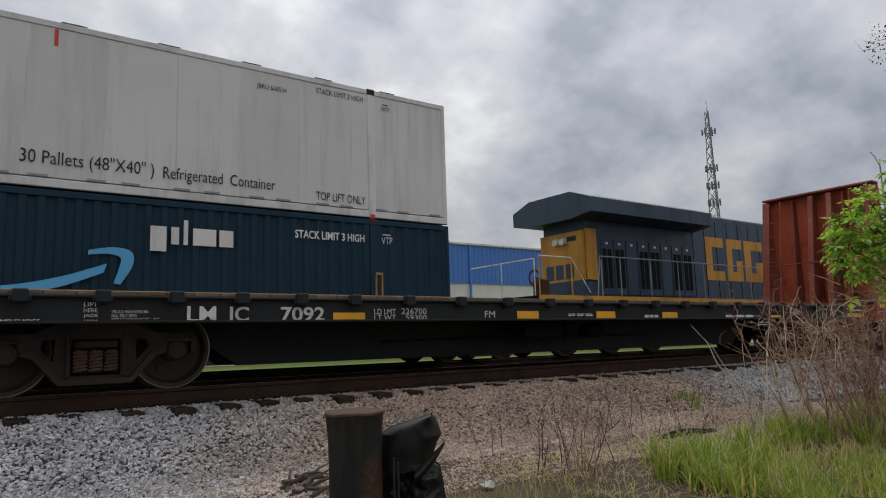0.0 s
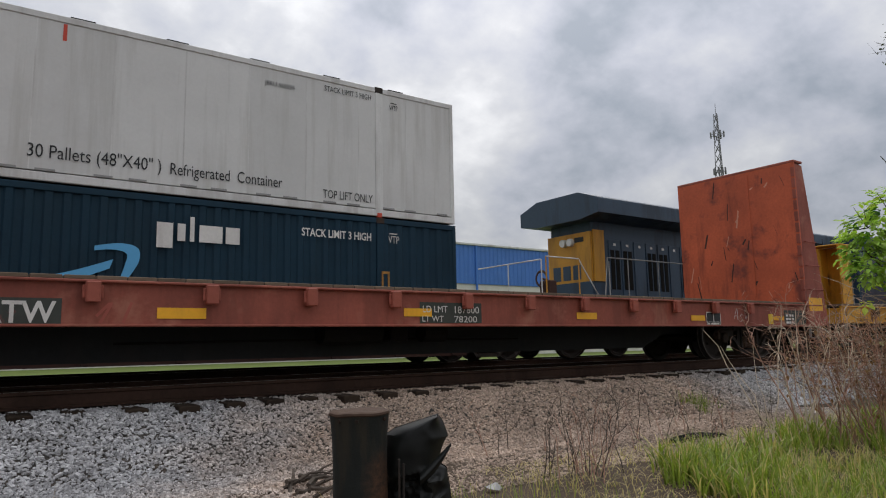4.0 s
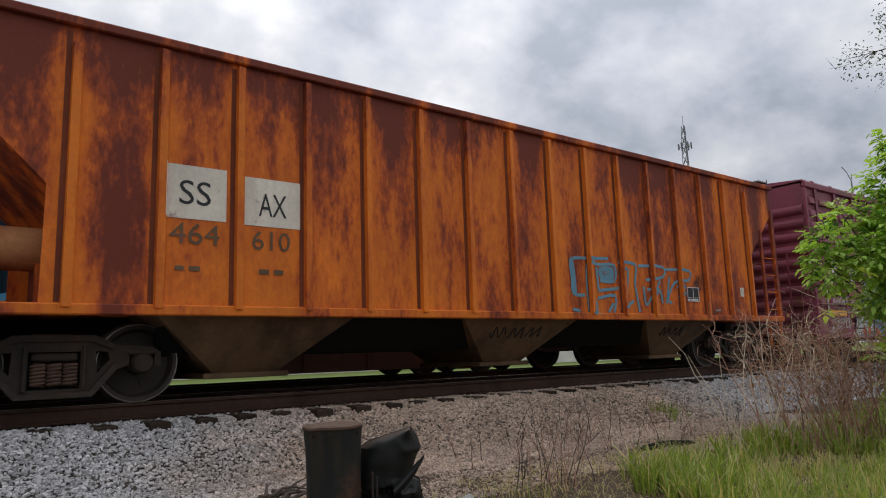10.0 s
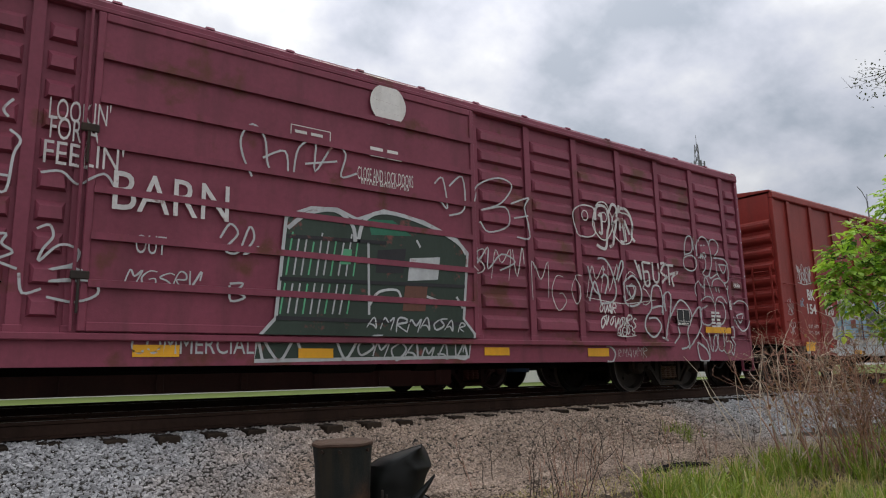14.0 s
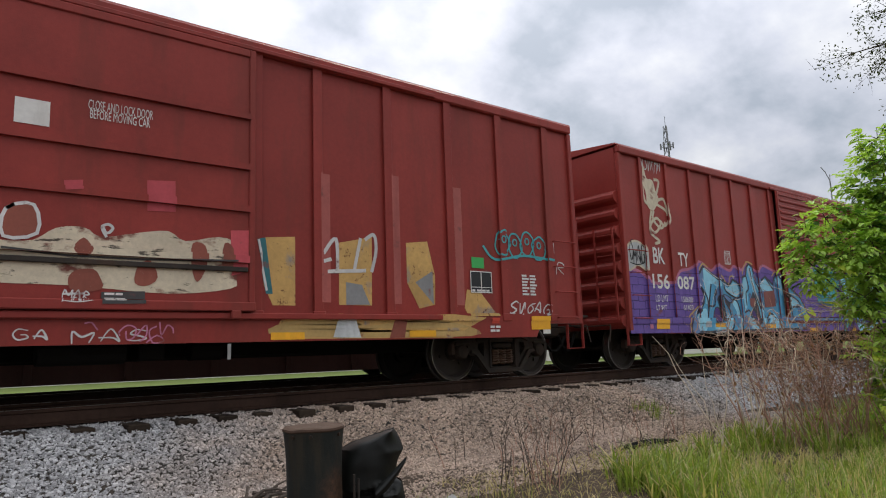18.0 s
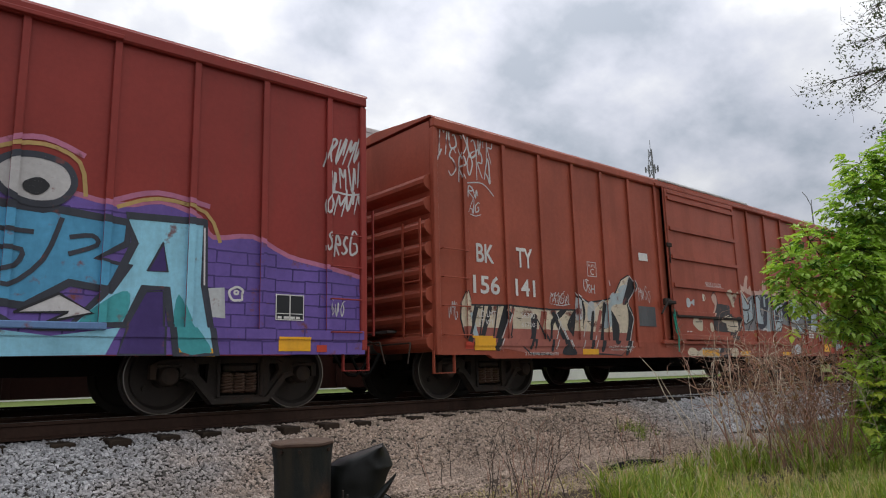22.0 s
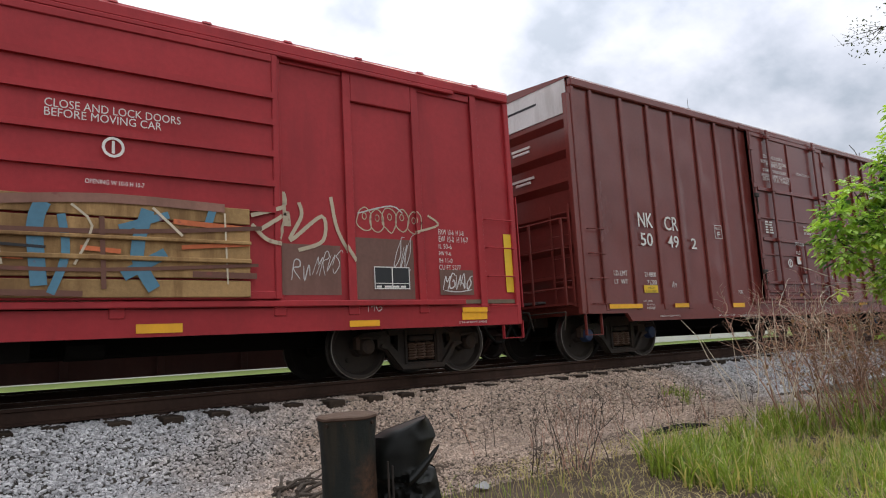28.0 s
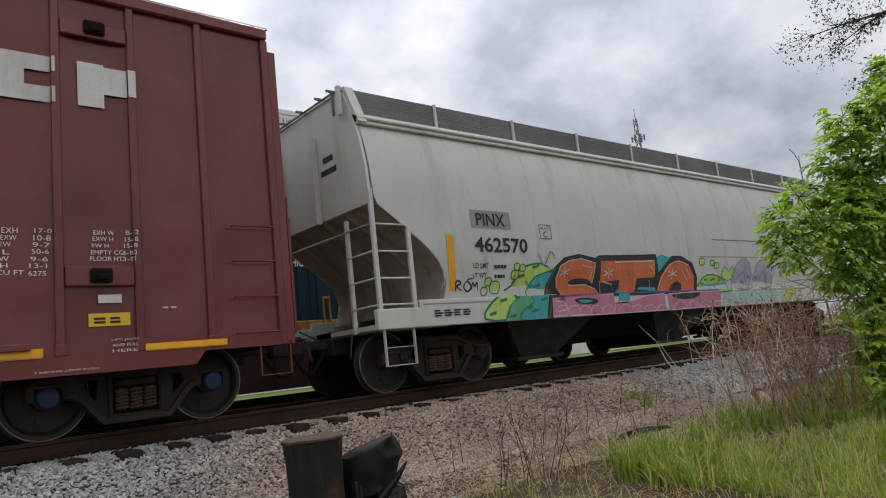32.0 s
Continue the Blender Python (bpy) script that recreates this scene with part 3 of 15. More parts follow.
def bubbles(car, x0, x1, z0, z1, mat, seed, n=4, w=0.03, layer=3, fill=None):
    """Outlined round throw-up letters that cannot be read."""
    r = random.Random(seed)
    step, h = (x1 - x0) / n, z1 - z0
    out = []
    for k in range(n):
        cx, cz = x0 + step * (k + 0.5), (z0 + z1) / 2 + h * r.uniform(-0.06, 0.06)
        loop = []
        for i in range(9):
            a = 2 * math.pi * i / 9
            loop.append((cx + step * 0.6 * math.cos(a) * r.uniform(0.75, 1.1), cz + h * 0.48 * math.sin(a) * r.uniform(0.75, 1.05)))
        loop = smooth_line(loop, 4, True)
        if fill:
            paint(car, "graffiti", triangles(loop), fill, layer - 1)
        out += band(loop + [loop[0], loop[1]], w)
        inner = [(cx + step * 0.16 * math.cos(2 * math.pi * i / 6), cz + h * 0.12 + h * 0.12 * math.sin(2 * math.pi * i / 6)) for i in range(6)]
        out += band(smooth_line(inner, 3, True) + [inner[0]], w * 0.8)
    paint(car, "graffiti_outline", out, mat, layer)


def brickwork(car, z0, course, length, top, mat, w=0.02, layer=1):
    """Painted courses of bricks under a wavy top edge given as (x, z) points from left to right."""
    def height(x):
        for (a, za), (b, zb) in zip(top, top[1:]):
            if a <= x <= b:
                return za + (zb - za) * (x - a) / max(b - a, 1e-6)
        return z0
    out, r, row = [], random.Random(5), 0
    z = z0 + course
    while z < max(p[1] for p in top):
        x = top[0][0]
        while x < top[-1][0]:
            e = min(x + length / 2, top[-1][0])
            if min(height(x), height(e)) > z + 0.02:
                j = r.uniform(-0.012, 0.012)
                out += band([(x, z + j), (e, z + j * 0.4)], w * r.uniform(0.7, 1.2))
            x += length / 2
        x = top[0][0] + (length / 2 if row % 2 else 0)
        while x < top[-1][0]:
            if height(x) > z + 0.02:
                k = x + r.uniform(-0.03, 0.03)
                out += band([(k, z - course), (k + r.uniform(-0.01, 0.01), z)], w)
            x += length
        z += course
        row += 1
    paint(car, "graffiti_mortar", out, mat, layer)


def smooth_line(ctrl, per=6, closed=False):
    """Catmull-Rom through control points."""
    n, out = len(ctrl), []
    for i in range(n if closed else n - 1):
        p = [ctrl[(i + k) % n] if closed else ctrl[min(max(i + k, 0), n - 1)] for k in (-1, 0, 1, 2)]
        for s in range(per):
            t = s / per
            out.append(tuple(0.5 * ((2 * p[1][q]) + (-p[0][q] + p[2][q]) * t + (2 * p[0][q] - 5 * p[1][q] + 4 * p[2][q] - p[3][q]) * t * t
                                    + (-p[0][q] + 3 * p[1][q] - 3 * p[2][q] + p[3][q]) * t ** 3) for q in (0, 1)))
    if not closed:
        out.append(tuple(ctrl[-1]))
    return out


# ---- ground and tracks ----
NEAR_Y, FAR_Y = 9.5, 14.2


def ground_z(x, y):
    """Ballast bed with a shoulder towards the camera, a low verge before it, a lawn behind."""
    prof = [(-2000, -0.85), (-30, -0.85), (0, -0.82), (5.5, -0.80), (6.75, -0.78), (7.85, -0.34), (8.1, -0.26), (8.4, -0.225), (8.8, -0.225), (16.4, -0.25), (17.2, -0.5), (19, -0.42), (60, -0.45), (2000, -0.45)]
    for (a, za), (b, zb) in zip(prof, prof[1:]):
        if a <= y <= b:
            z = za + (zb - za) * (y - a) / (b - a)
            break
    if -20 < x < 60 and 0 < y < 8.2:
        z += 0.05 * noise.noise((x * 0.6, y * 0.6, 0)) + 0.02 * noise.noise((x * 2.1, y * 2.1, 4))
        z += 0.30 * max(0, min(1, (x - 7) / 6)) * max(0, min(1, (6.3 - y) / 2.5)) * 0.6
    return z


def ground_material():
    m = material("ballast_dirt_and_lawn", (0.085, 0.064, 0.048), 0.9, vary=0.25, grain=5, seed=101, bump=0.7, fine=22)
    nt = m.node_tree
    N, L = nt.nodes.new, nt.links.new
    bsdf = nt.nodes["Principled BSDF"]
    dirt = bsdf.inputs["Base Color"].links[0].from_socket
    tc, sep, jit = N("ShaderNodeTexCoord"), N("ShaderNodeSeparateXYZ"), N("ShaderNodeTexNoise")
    L(tc.outputs["Object"], sep.inputs[0])
    L(tc.outputs["Object"], jit.inputs["Vector"])
    jit.inputs["Scale"].default_value, jit.inputs["Detail"].default_value = 1.3, 6

    def step(a, b, amp):
        w = N("ShaderNodeMath")
        w.operation = "MULTIPLY_ADD"
        L(jit.outputs[0], w.inputs[0])
        w.inputs[1].default_value = amp
        L(sep.outputs[1], w.inputs[2])
        r = N("ShaderNodeMapRange")
        L(w.outputs[0], r.inputs[0])
        r.inputs[1].default_value, r.inputs[2].default_value = a + amp / 2, b + amp / 2
        return r.outputs[0]

    def mixed(fac, a, b):
        n = N("ShaderNodeMix")
        n.data_type = "RGBA"
        L(fac, n.inputs[0])
        L(a, n.inputs[6])
        if isinstance(b, tuple):
            n.inputs[7].default_value = (*b, 1)
        else:
            L(b, n.inputs[7])
        return n.outputs[2]

    vor = N("ShaderNodeTexVoronoi")
    vor.inputs["Scale"].default_value = 16
    L(tc.outputs["Object"], vor.inputs["Vector"])
    ramp = N("ShaderNodeValToRGB")
    # soil under the stones coloured dark, as the shade in their gaps
    ramp.color_ramp.elements[0].color, ramp.color_ramp.elements[1].color = (0.030, 0.027, 0.024, 1), (0.10, 0.09, 0.08, 1)
    L(vor.outputs["Color"], ramp.inputs[0])
    gn = N("ShaderNodeTexNoise")
    gn.inputs["Scale"].default_value, gn.inputs["Detail"].default_value = 0.8, 8
    L(tc.outputs["Object"], gn.inputs["Vector"])
    green = N("ShaderNodeValToRGB")
    green.color_ramp.elements[0].color, green.color_ramp.elements[1].color = (0.09, 0.125, 0.035, 1), (0.19, 0.235, 0.07, 1)
    L(gn.outputs[0], green.inputs[0])
    col = mixed(step(6.5, 7.2, 1.2), dirt, ramp.outputs[0])
    # past the near rail the bed is coloured near black, as shade under the train
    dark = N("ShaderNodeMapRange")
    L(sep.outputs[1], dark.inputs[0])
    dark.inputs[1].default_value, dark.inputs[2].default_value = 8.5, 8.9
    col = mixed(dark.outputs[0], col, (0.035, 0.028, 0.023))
    col = mixed(step(17.6, 18.2, 0.8), col, green.outputs[0])
    L(col, bsdf.inputs["Base Color"])
    bsdf.inputs["Specular IOR Level"].default_value = 0.05
    return m


def build_ground():
    xs = sorted({-2000, -600, -200, -80, -40, 2000, 600, 250, 120, 80, 60} | {round(-20 + 0.5 * i, 2) for i in range(121)})
    ys = sorted({-2000, -400, -80, -30, -10, -4, 12, 19, 24, 32, 60, 120, 400, 2000} | {round(0.5 * i, 2) for i in range(13)} | {round(6.2 + 0.2 * i, 2) for i in range(14)} | {16.4, 17.2})
    v = [(x, y, ground_z(x, y)) for y in ys for x in xs]
    n = len(xs)
    f = [(j * n + i, j * n + i + 1, (j + 1) * n + i + 1, (j + 1) * n + i) for j in range(len(ys) - 1) for i in range(n - 1)]
    g = Geo()
    g.add(v, f)
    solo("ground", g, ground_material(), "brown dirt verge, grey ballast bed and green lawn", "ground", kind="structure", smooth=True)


build_ground()

BLOCK = [(x, y, z) for x in (-0.72, 0.72) for y in (-0.72, 0.72) for z in (-0.72, 0.72)]
BLOCK_F = [(0, 1, 3, 2), (4, 6, 7, 5), (0, 4, 5, 1), (2, 3, 7, 6), (0, 2, 6, 4), (1, 5, 7, 3)]


def dust_stones():
    """Tan dust lies on the stones over a stretch of the shoulder; the rest stays clean and grey."""
    nt = M_STONE.node_tree
    N, L = nt.nodes.new, nt.links.new
    bsdf = nt.nodes["Principled BSDF"]
    clean = bsdf.inputs["Base Color"].links[0].from_socket
    tc, sep, jit = N("ShaderNodeTexCoord"), N("ShaderNodeSeparateXYZ"), N("ShaderNodeTexNoise")
    L(tc.outputs["Object"], sep.inputs[0])
    L(tc.outputs["Object"], jit.inputs["Vector"])
    jit.inputs["Scale"].default_value, jit.inputs["Detail"].default_value = 2.2, 8

    def madd(a, k, b):
        n = N("ShaderNodeMath")
        n.operation = "MULTIPLY_ADD"
        L(a, n.inputs[0])
        n.inputs[1].default_value = k
        if isinstance(b, float):
            n.inputs[2].default_value = b
        else:
            L(b, n.inputs[2])
        return n.outputs[0]

    def ramped(v, a, b, hi):
        n = N("ShaderNodeMapRange")
        L(v, n.inputs[0])
        for i, x in enumerate((a, b, 0.0, hi)):
            n.inputs[i + 1].default_value = x
        return n.outputs[0]

    wob = madd(jit.outputs[0], 2.4, -1.2)
    left = ramped(madd(sep.outputs[1], -0.62, madd(sep.outputs[0], 1.0, wob)), -2.9, -0.5, 1.0)
    right = ramped(madd(sep.outputs[0], 1.0, wob), 13.0, 10.5, 1.0)
    low = ramped(madd(sep.outputs[1], 1.0, wob), 6.2, 5.6, 1.0)
    both = N("ShaderNodeMath")
    both.operation = "MULTIPLY"
    L(left, both.inputs[0])
    L(right, both.inputs[1])
    top = N("ShaderNodeMath")
    top.operation = "MAXIMUM"
    L(both.outputs[0], top.inputs[0])
    L(madd(low, 0.8, 0.0), top.inputs[1])
    tint = N("ShaderNodeMix")
    tint.data_type, tint.blend_type = "RGBA", "MULTIPLY"
    L(madd(top.outputs[0], 0.92, 0.0), tint.inputs[0])
    L(clean, tint.inputs[6])
    tint.inputs[7].default_value = (0.99, 0.76, 0.58, 1)
    L(tint.outputs[2], bsdf.inputs["Base Color"])


dust_stones()


def build_stones(name, mat, label, grimy):
    rng = np.random.default_rng(7 + grimy)
    ico, fac = np.array(BLOCK), np.array(BLOCK_F)
    spots = []

    def scatter(n, x0, x1, y0, y1, s0, s1, keep=1.0):
        for x, y, s, k in zip(rng.uniform(x0, x1, n), rng.uniform(y0, y1, n), rng.uniform(s0, s1, n), rng.uniform(0, 1, n)):
            if k < keep:
                spots.append((x, y, ground_z(x, y) + s * (k * 1.1 - 0.25), s))
    # grimy: the stones coloured dark for the shade beneath the train
    if grimy:
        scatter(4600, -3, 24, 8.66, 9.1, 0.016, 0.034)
    else:
        scatter(42000, -3, 9, 6.75, 8.68, 0.012, 0.026)
        scatter(26000, 9, 20, 6.5, 8.68, 0.013, 0.030)
        scatter(3600, 20, 40, 6.6, 8.68, 0.024, 0.048)
        scatter(20000, -2, 9, 5.9, 6.9, 0.010, 0.024)
        scatter(25000, 2.5, 12, 4.7, 6.8, 0.007, 0.019, 0.85)
        scatter(15000, -2.5, 3.2, 4.4, 6.2, 0.009, 0.024)
    c = np.array(spots)
    n = len(c)
    # most lie flat, turned any way
    turn, tip = rng.uniform(0, math.pi, n), rng.normal(0, 0.22, (2, n))
    q = np.stack([np.cos(turn), tip[0], tip[1], np.sin(turn)], 1)
    q /= np.linalg.norm(q, axis=1)[:, None]
    w, x, y, z = q.T
    rot = np.stack([np.stack([1 - 2 * (y * y + z * z), 2 * (x * y - z * w), 2 * (x * z + y * w)], -1), np.stack([2 * (x * y + z * w), 1 - 2 * (x * x + z * z), 2 * (y * z - x * w)], -1), np.stack([2 * (x * z - y * w), 2 * (y * z + x * w), 1 - 2 * (x * x + y * y)], -1)], 1)
    jag = 1 + rng.uniform(-0.38, 0.32, (n, 8, 3))
    sc = c[:, 3][:, None] * rng.uniform(0.5, 0.95, (n, 3)) * np.array([1.55, 0.95, 0.72])
    p = np.einsum("nij,nkj->nki", rot, ico[None] * jag * sc[:, None, :]) + c[:, None, :3]
    me = bpy.data.meshes.new(name)
    me.from_pydata(p.reshape(-1, 3).tolist(), [], (fac[None] + 8 * np.arange(n)[:, None, None]).reshape(-1, 4).tolist())
    me.materials.append(mat)
    tagged(new(name, me), label, "gravel", kind="stuff")


build_stones("ballast_stones", M_STONE, "loose grey and tan crushed stone ballast", 0)
build_stones("grimy_ballast_stones", M_SHADESTONE, "ballast stones coloured dark for the shade between the ties", 1)


def rail_geo(y):
    half = [(0.07, -0.185), (0.07, -0.172), (0.014, -0.150), (0.010, -0.045), (0.036, -0.036), (0.037, -0.010), (0.030, 0.0)]
    loop = [(y + a, z) for a, z in half] + [(y - a, z) for a, z in reversed(half)]
    g = Geo().plate([loop], -60.0, 260.0, "yz")
    top = Geo().box(-60, 260, y - 0.029, y + 0.029, 0.0, 0.0015)
    return g, top


def build_track(name, yc, label):
    tr = thing(name, label, "railway track", kind="structure")
    for s in (-0.7535, 0.7535):
        g, top = rail_geo(yc + s)
        r = part("rail", g, M_RAIL, tr)
        part("rail_head", top, M_RAILTOP, r, "polished running surface")
    rnd = random.Random(int(yc * 10))
    base = Geo().cbox(-0.115, 0.115, -1.40, 1.40, -0.375, -0.195, 0.012).mesh("tie", M_TIE)
    plate = Geo().box(-0.09, 0.09, -0.88, -0.62, -0.195, -0.186).box(-0.09, 0.09, 0.62, 0.88, -0.195, -0.186).mesh("tie_plate", M_RAIL)
    for i in range(90):
        x = -4 + 0.52 * i + rnd.uniform(-0.03, 0.03)
        o = part("tie", base, None, tr)
        o.matrix_basis = pose(x, yc + rnd.uniform(-0.09, 0.08), rnd.uniform(-0.015, 0.0), 0, 0, rnd.uniform(-1.5, 1.5))
        if yc < 12:
            part("tie_plate", plate, None, o)
    far = Geo()
    for i in range(190):
        x = -4 + 0.52 * (90 + i)
        far.box(x - 0.11, x + 0.11, yc - 1.3, yc + 1.3, -0.37, -0.197)
    tagged(part("far_ties", far, M_TIE, tr), kind="stuff")


build_track("track_near", NEAR_Y, "rusty steel rails on creosoted timber ties")
build_track("track_far", FAR_Y, "rusty rails on timber ties behind the moving train")


# ---- running gear ----
WHEEL_R = 0.457
SPINNERS = []
CARS = []
MESHES = {}


def truck_meshes():
    prof = [(0.06, -0.10), (0.12, -0.09), (0.14, -0.02), (0.36, 0.01), (0.40, -0.065), (0.445, -0.068), (0.457, -0.066), (0.459, 0.035), (0.485, 0.045), (0.483, 0.07), (0.40, 0.07), (0.36, 0.035), (0.14, 0.02), (0.12, 0.09), (0.06, 0.10)]
    slot = [0, 0, 0, 0, 0, 1, 1, 0, 0, 0, 0, 0, 0, 0]
    w = Geo()
    w.lathe([(r, -0.735 + h) for r, h in prof], "y", n=36, slots=slot)
    w.lathe([(r, 0.735 - h) for r, h in prof], "y", n=36, slots=slot)
    w.tube((0, -1.0, 0), (0, 1.0, 0), 0.075, n=14)
    for k in range(3):
        a = 2 * math.pi * k / 3
        w.tube((0.24 * math.cos(a), -0.77, 0.24 * math.sin(a)), (0.24 * math.cos(a), -0.73, 0.24 * math.sin(a)), 0.035, n=10)
    MESHES["wheelset"] = w.mesh("wheelset", [M_WHEEL, M_TREAD], True)
    outer = [(-1.10, 0.42), (-1.10, 0.58), (-1.00, 0.64), (-0.62, 0.67), (-0.40, 0.78), (0.40, 0.78), (0.62, 0.67), (1.00, 0.64), (1.10, 0.58), (1.10, 0.42), (1.03, 0.42), (1.03, 0.55), (0.76, 0.55), (0.75, 0.43), (0.62, 0.39), (0.37, 0.10), (-0.37, 0.10), (-0.62, 0.39), (-0.75, 0.43), (-0.76, 0.55), (-1.03, 0.55), (-1.03, 0.42)]
    win = [(-0.25, 0.20), (0.25, 0.20), (0.25, 0.60), (-0.25, 0.60)]
    tri = [(-0.55, 0.50), (-0.42, 0.36), (-0.40, 0.60), (-0.53, 0.59)]
    tri2 = [(-a, b) for a, b in reversed(tri)]
    for side, y in (("near", -1.02), ("far", 0.92)):
        g = Geo().plate([outer, win, tri, tri2], y, y + 0.10)
        # raised flanges along the tension and compression members, ribs beside the spring pocket
        g.plate([[(-0.74, 0.44), (-0.62, 0.40), (-0.37, 0.105), (0.37, 0.105), (0.62, 0.40), (0.74, 0.44), (0.70, 0.48), (0.58, 0.46), (0.34, 0.165), (-0.34, 0.165), (-0.58, 0.46), (-0.70, 0.48)]], y - 0.055, y - 0.001)
        g.plate([[(-0.60, 0.665), (-0.39, 0.775), (0.39, 0.775), (0.60, 0.665), (0.58, 0.61), (0.36, 0.71), (-0.36, 0.71), (-0.58, 0.61)]], y - 0.045, y - 0.001)
        for k in (-1, 1):
            g.cbox(k * 0.285 - 0.022, k * 0.285 + 0.022, y - 0.035, y - 0.001, 0.18, 0.66, 0.01).cbox(k * 0.89 - 0.16, k * 0.89 + 0.16, y - 0.04, y + 0.10, 0.56, 0.60, 0.012)
        # black plate added behind the springs, so the pocket looks shaded
        g.box(-0.26, 0.26, y + 0.102, y + 0.11, 0.18, 0.60, 1)
        MESHES["sideframe_" + side] = g.mesh("sideframe", [M_STEEL, M_DARK])
    s = Geo()
    turns, per, ring = 6.5, 12, 5
    steps = int(turns * per)
    for i in range(steps + 1):
        t = 2 * math.pi * i / per
        c, q, z = math.cos(t), math.sin(t), 0.235 + 0.25 * i / steps
        for j in range(ring):
            u = 2 * math.pi * j / ring
            s.v.append(((0.066 + 0.016 * math.cos(u)) * c, (0.066 + 0.016 * math.cos(u)) * q, z + 0.016 * math.sin(u)))
    s.f = [(i * ring + j, i * ring + (j + 1) % ring, (i + 1) * ring + (j + 1) % ring, (i + 1) * ring + j) for i in range(steps) for j in range(ring)]
    s.m = [0] * len(s.f)
    MESHES["spring"] = s.mesh("spring", material("rusty_coil_spring", (0.12, 0.072, 0.05), 0.7, 0.1, vary=0.3, seed=122), True)
    MESHES["bolster"] = Geo().cbox(-0.22, 0.22, -1.04, 1.04, 0.50, 0.585, 0.02).cbox(-0.2, 0.2, -0.9, 0.9, 0.585, 0.80, 0.02).mesh("bolster", M_STEEL)
    MESHES["bearing"] = Geo().lathe([(0.0, -1.075), (0.05, -1.075), (0.10, -1.06), (0.125, -1.02), (0.125, -0.93), (0.0, -0.93)], "y", (0, 0, WHEEL_R), 18).mesh("bearing_cap", M_STEEL, True)
    MESHES["bearing_blue"] = Geo().lathe([(0.0, -1.075), (0.05, -1.075), (0.10, -1.06), (0.125, -1.02), (0.125, -0.93), (0.0, -0.93)], "y", (0, 0, WHEEL_R), 18).mesh("bearing_cap", material("blue_bearing_cap", (0.022, 0.042, 0.11), 0.5, seed=121), True)
    MESHES["shoe"] = Geo().cbox(-0.04, 0.04, -0.82, -0.64, 0.28, 0.58, 0.015).cbox(-0.03, 0.03, -0.82, 0.82, 0.38, 0.45, 0.01).mesh("brake_beam", M_DARK)


truck_meshes()


def truck(car, xc, half=0.89, blue=False, spin=True, x_offset=0.0):
    b = part("truck", MESHES["bolster"], None, car, "grimy cast steel truck")
    b.matrix_basis = pose(xc, 0, 0)
    part("sideframe", MESHES["sideframe_near"], None, b)
    part("sideframe", MESHES["sideframe_far"], None, b)
    for x in (-0.155, 0.0, 0.155):
        o = part("spring", MESHES["spring"], None, b, "coil spring")
        o.matrix_basis = pose(x, -1.0, 0)
    for x in (-half, half):
        o = part("bearing_cap", MESHES["bearing_blue" if blue else "bearing"], None, b)
        o.matrix_basis = pose(x, 0, 0)
        o = part("wheelset", MESHES["wheelset"], None, b, "steel wheels on an axle")
        o.matrix_basis = pose(x, 0, WHEEL_R)
        if spin:
            SPINNERS.append((o, x))
        o = part("brake_beam", MESHES["shoe"], None, b)
        o.matrix_basis = pose(x - 0.50 * (1 if x > 0 else -1), 0, 0)
    return b


def coupler(car, x, way, z=0.84, hose=True):
    """Coupler, cut lever and air hose at one end; way is -1 at the left end."""
    g = Geo().cbox(min(x, x + way * 0.55), max(x, x + way * 0.55), -0.075, 0.075, z - 0.09, z + 0.06, 0.02)
    g.cbox(min(x + way * 0.45, x + way * 0.74), max(x + way * 0.45, x + way * 0.74), -0.17, 0.05, z - 0.16, z + 0.13, 0.035)
    g.cbox(min(x + way * 0.55, x + way * 0.72), max(x + way * 0.55, x + way * 0.72), 0.04, 0.18, z - 0.14, z + 0.12, 0.03)
    g.cbox(min(x, x - way * 0.35), max(x, x - way * 0.35), -0.24, 0.24, z - 0.20, z + 0.17, 0.02)
    part("coupler", g, M_STEEL, car, "rusty knuckle coupler")
    lever = Geo().pipe([(x + way * 0.35, -1.35, z + 0.02), (x + way * 0.35, -0.5, z + 0.02), (x + way * 0.5, -0.15, z + 0.2)], 0.013)
    lever.pipe([(x + way * 0.35, -1.35, z + 0.02), (x + way * 0.42, -1.37, z - 0.28)], 0.013)
    part("cut_lever", lever, M_STEEL, car)
    if hose:
        pts = [(x + way * (0.2 + 0.12 * i), -0.34 - 0.02 * i, z - 0.10 - 0.34 * math.sin(math.pi * i / 5.2)) for i in range(6)]
        part("air_hose", Geo().pipe(pts, 0.026, 8), M_DARK, car, "black rubber air hose")


def rung(car, a, b, bracket=0.07, name="grab_iron", mat=None):
    """A bent round bar held off the surface, from a to b along x."""
    (x0, y, z), (x1, _, z1) = a, b
    g = Geo().pipe([(x0, y + bracket, z), (x0, y, z), (x1, y, z1), (x1, y + bracket, z1)], 0.011, 6)
    return part(name, g, mat, car)


def step_iron(car, x0, x1, z0, z1, y, mat, bars_z=()):
    g = Geo()
    for x in (x0, x1):
        g.box(x - 0.008, x + 0.008, y, y + 0.05, z0, z1)
    g.box(x0 - 0.008, x1 + 0.008, y - 0.002, y + 0.055, z0 - 0.012, z0)
    for z in bars_z:
        g.box(x0, x1, y + 0.01, y + 0.045, z - 0.008, z)
    return part("sill_step", g, mat, car)


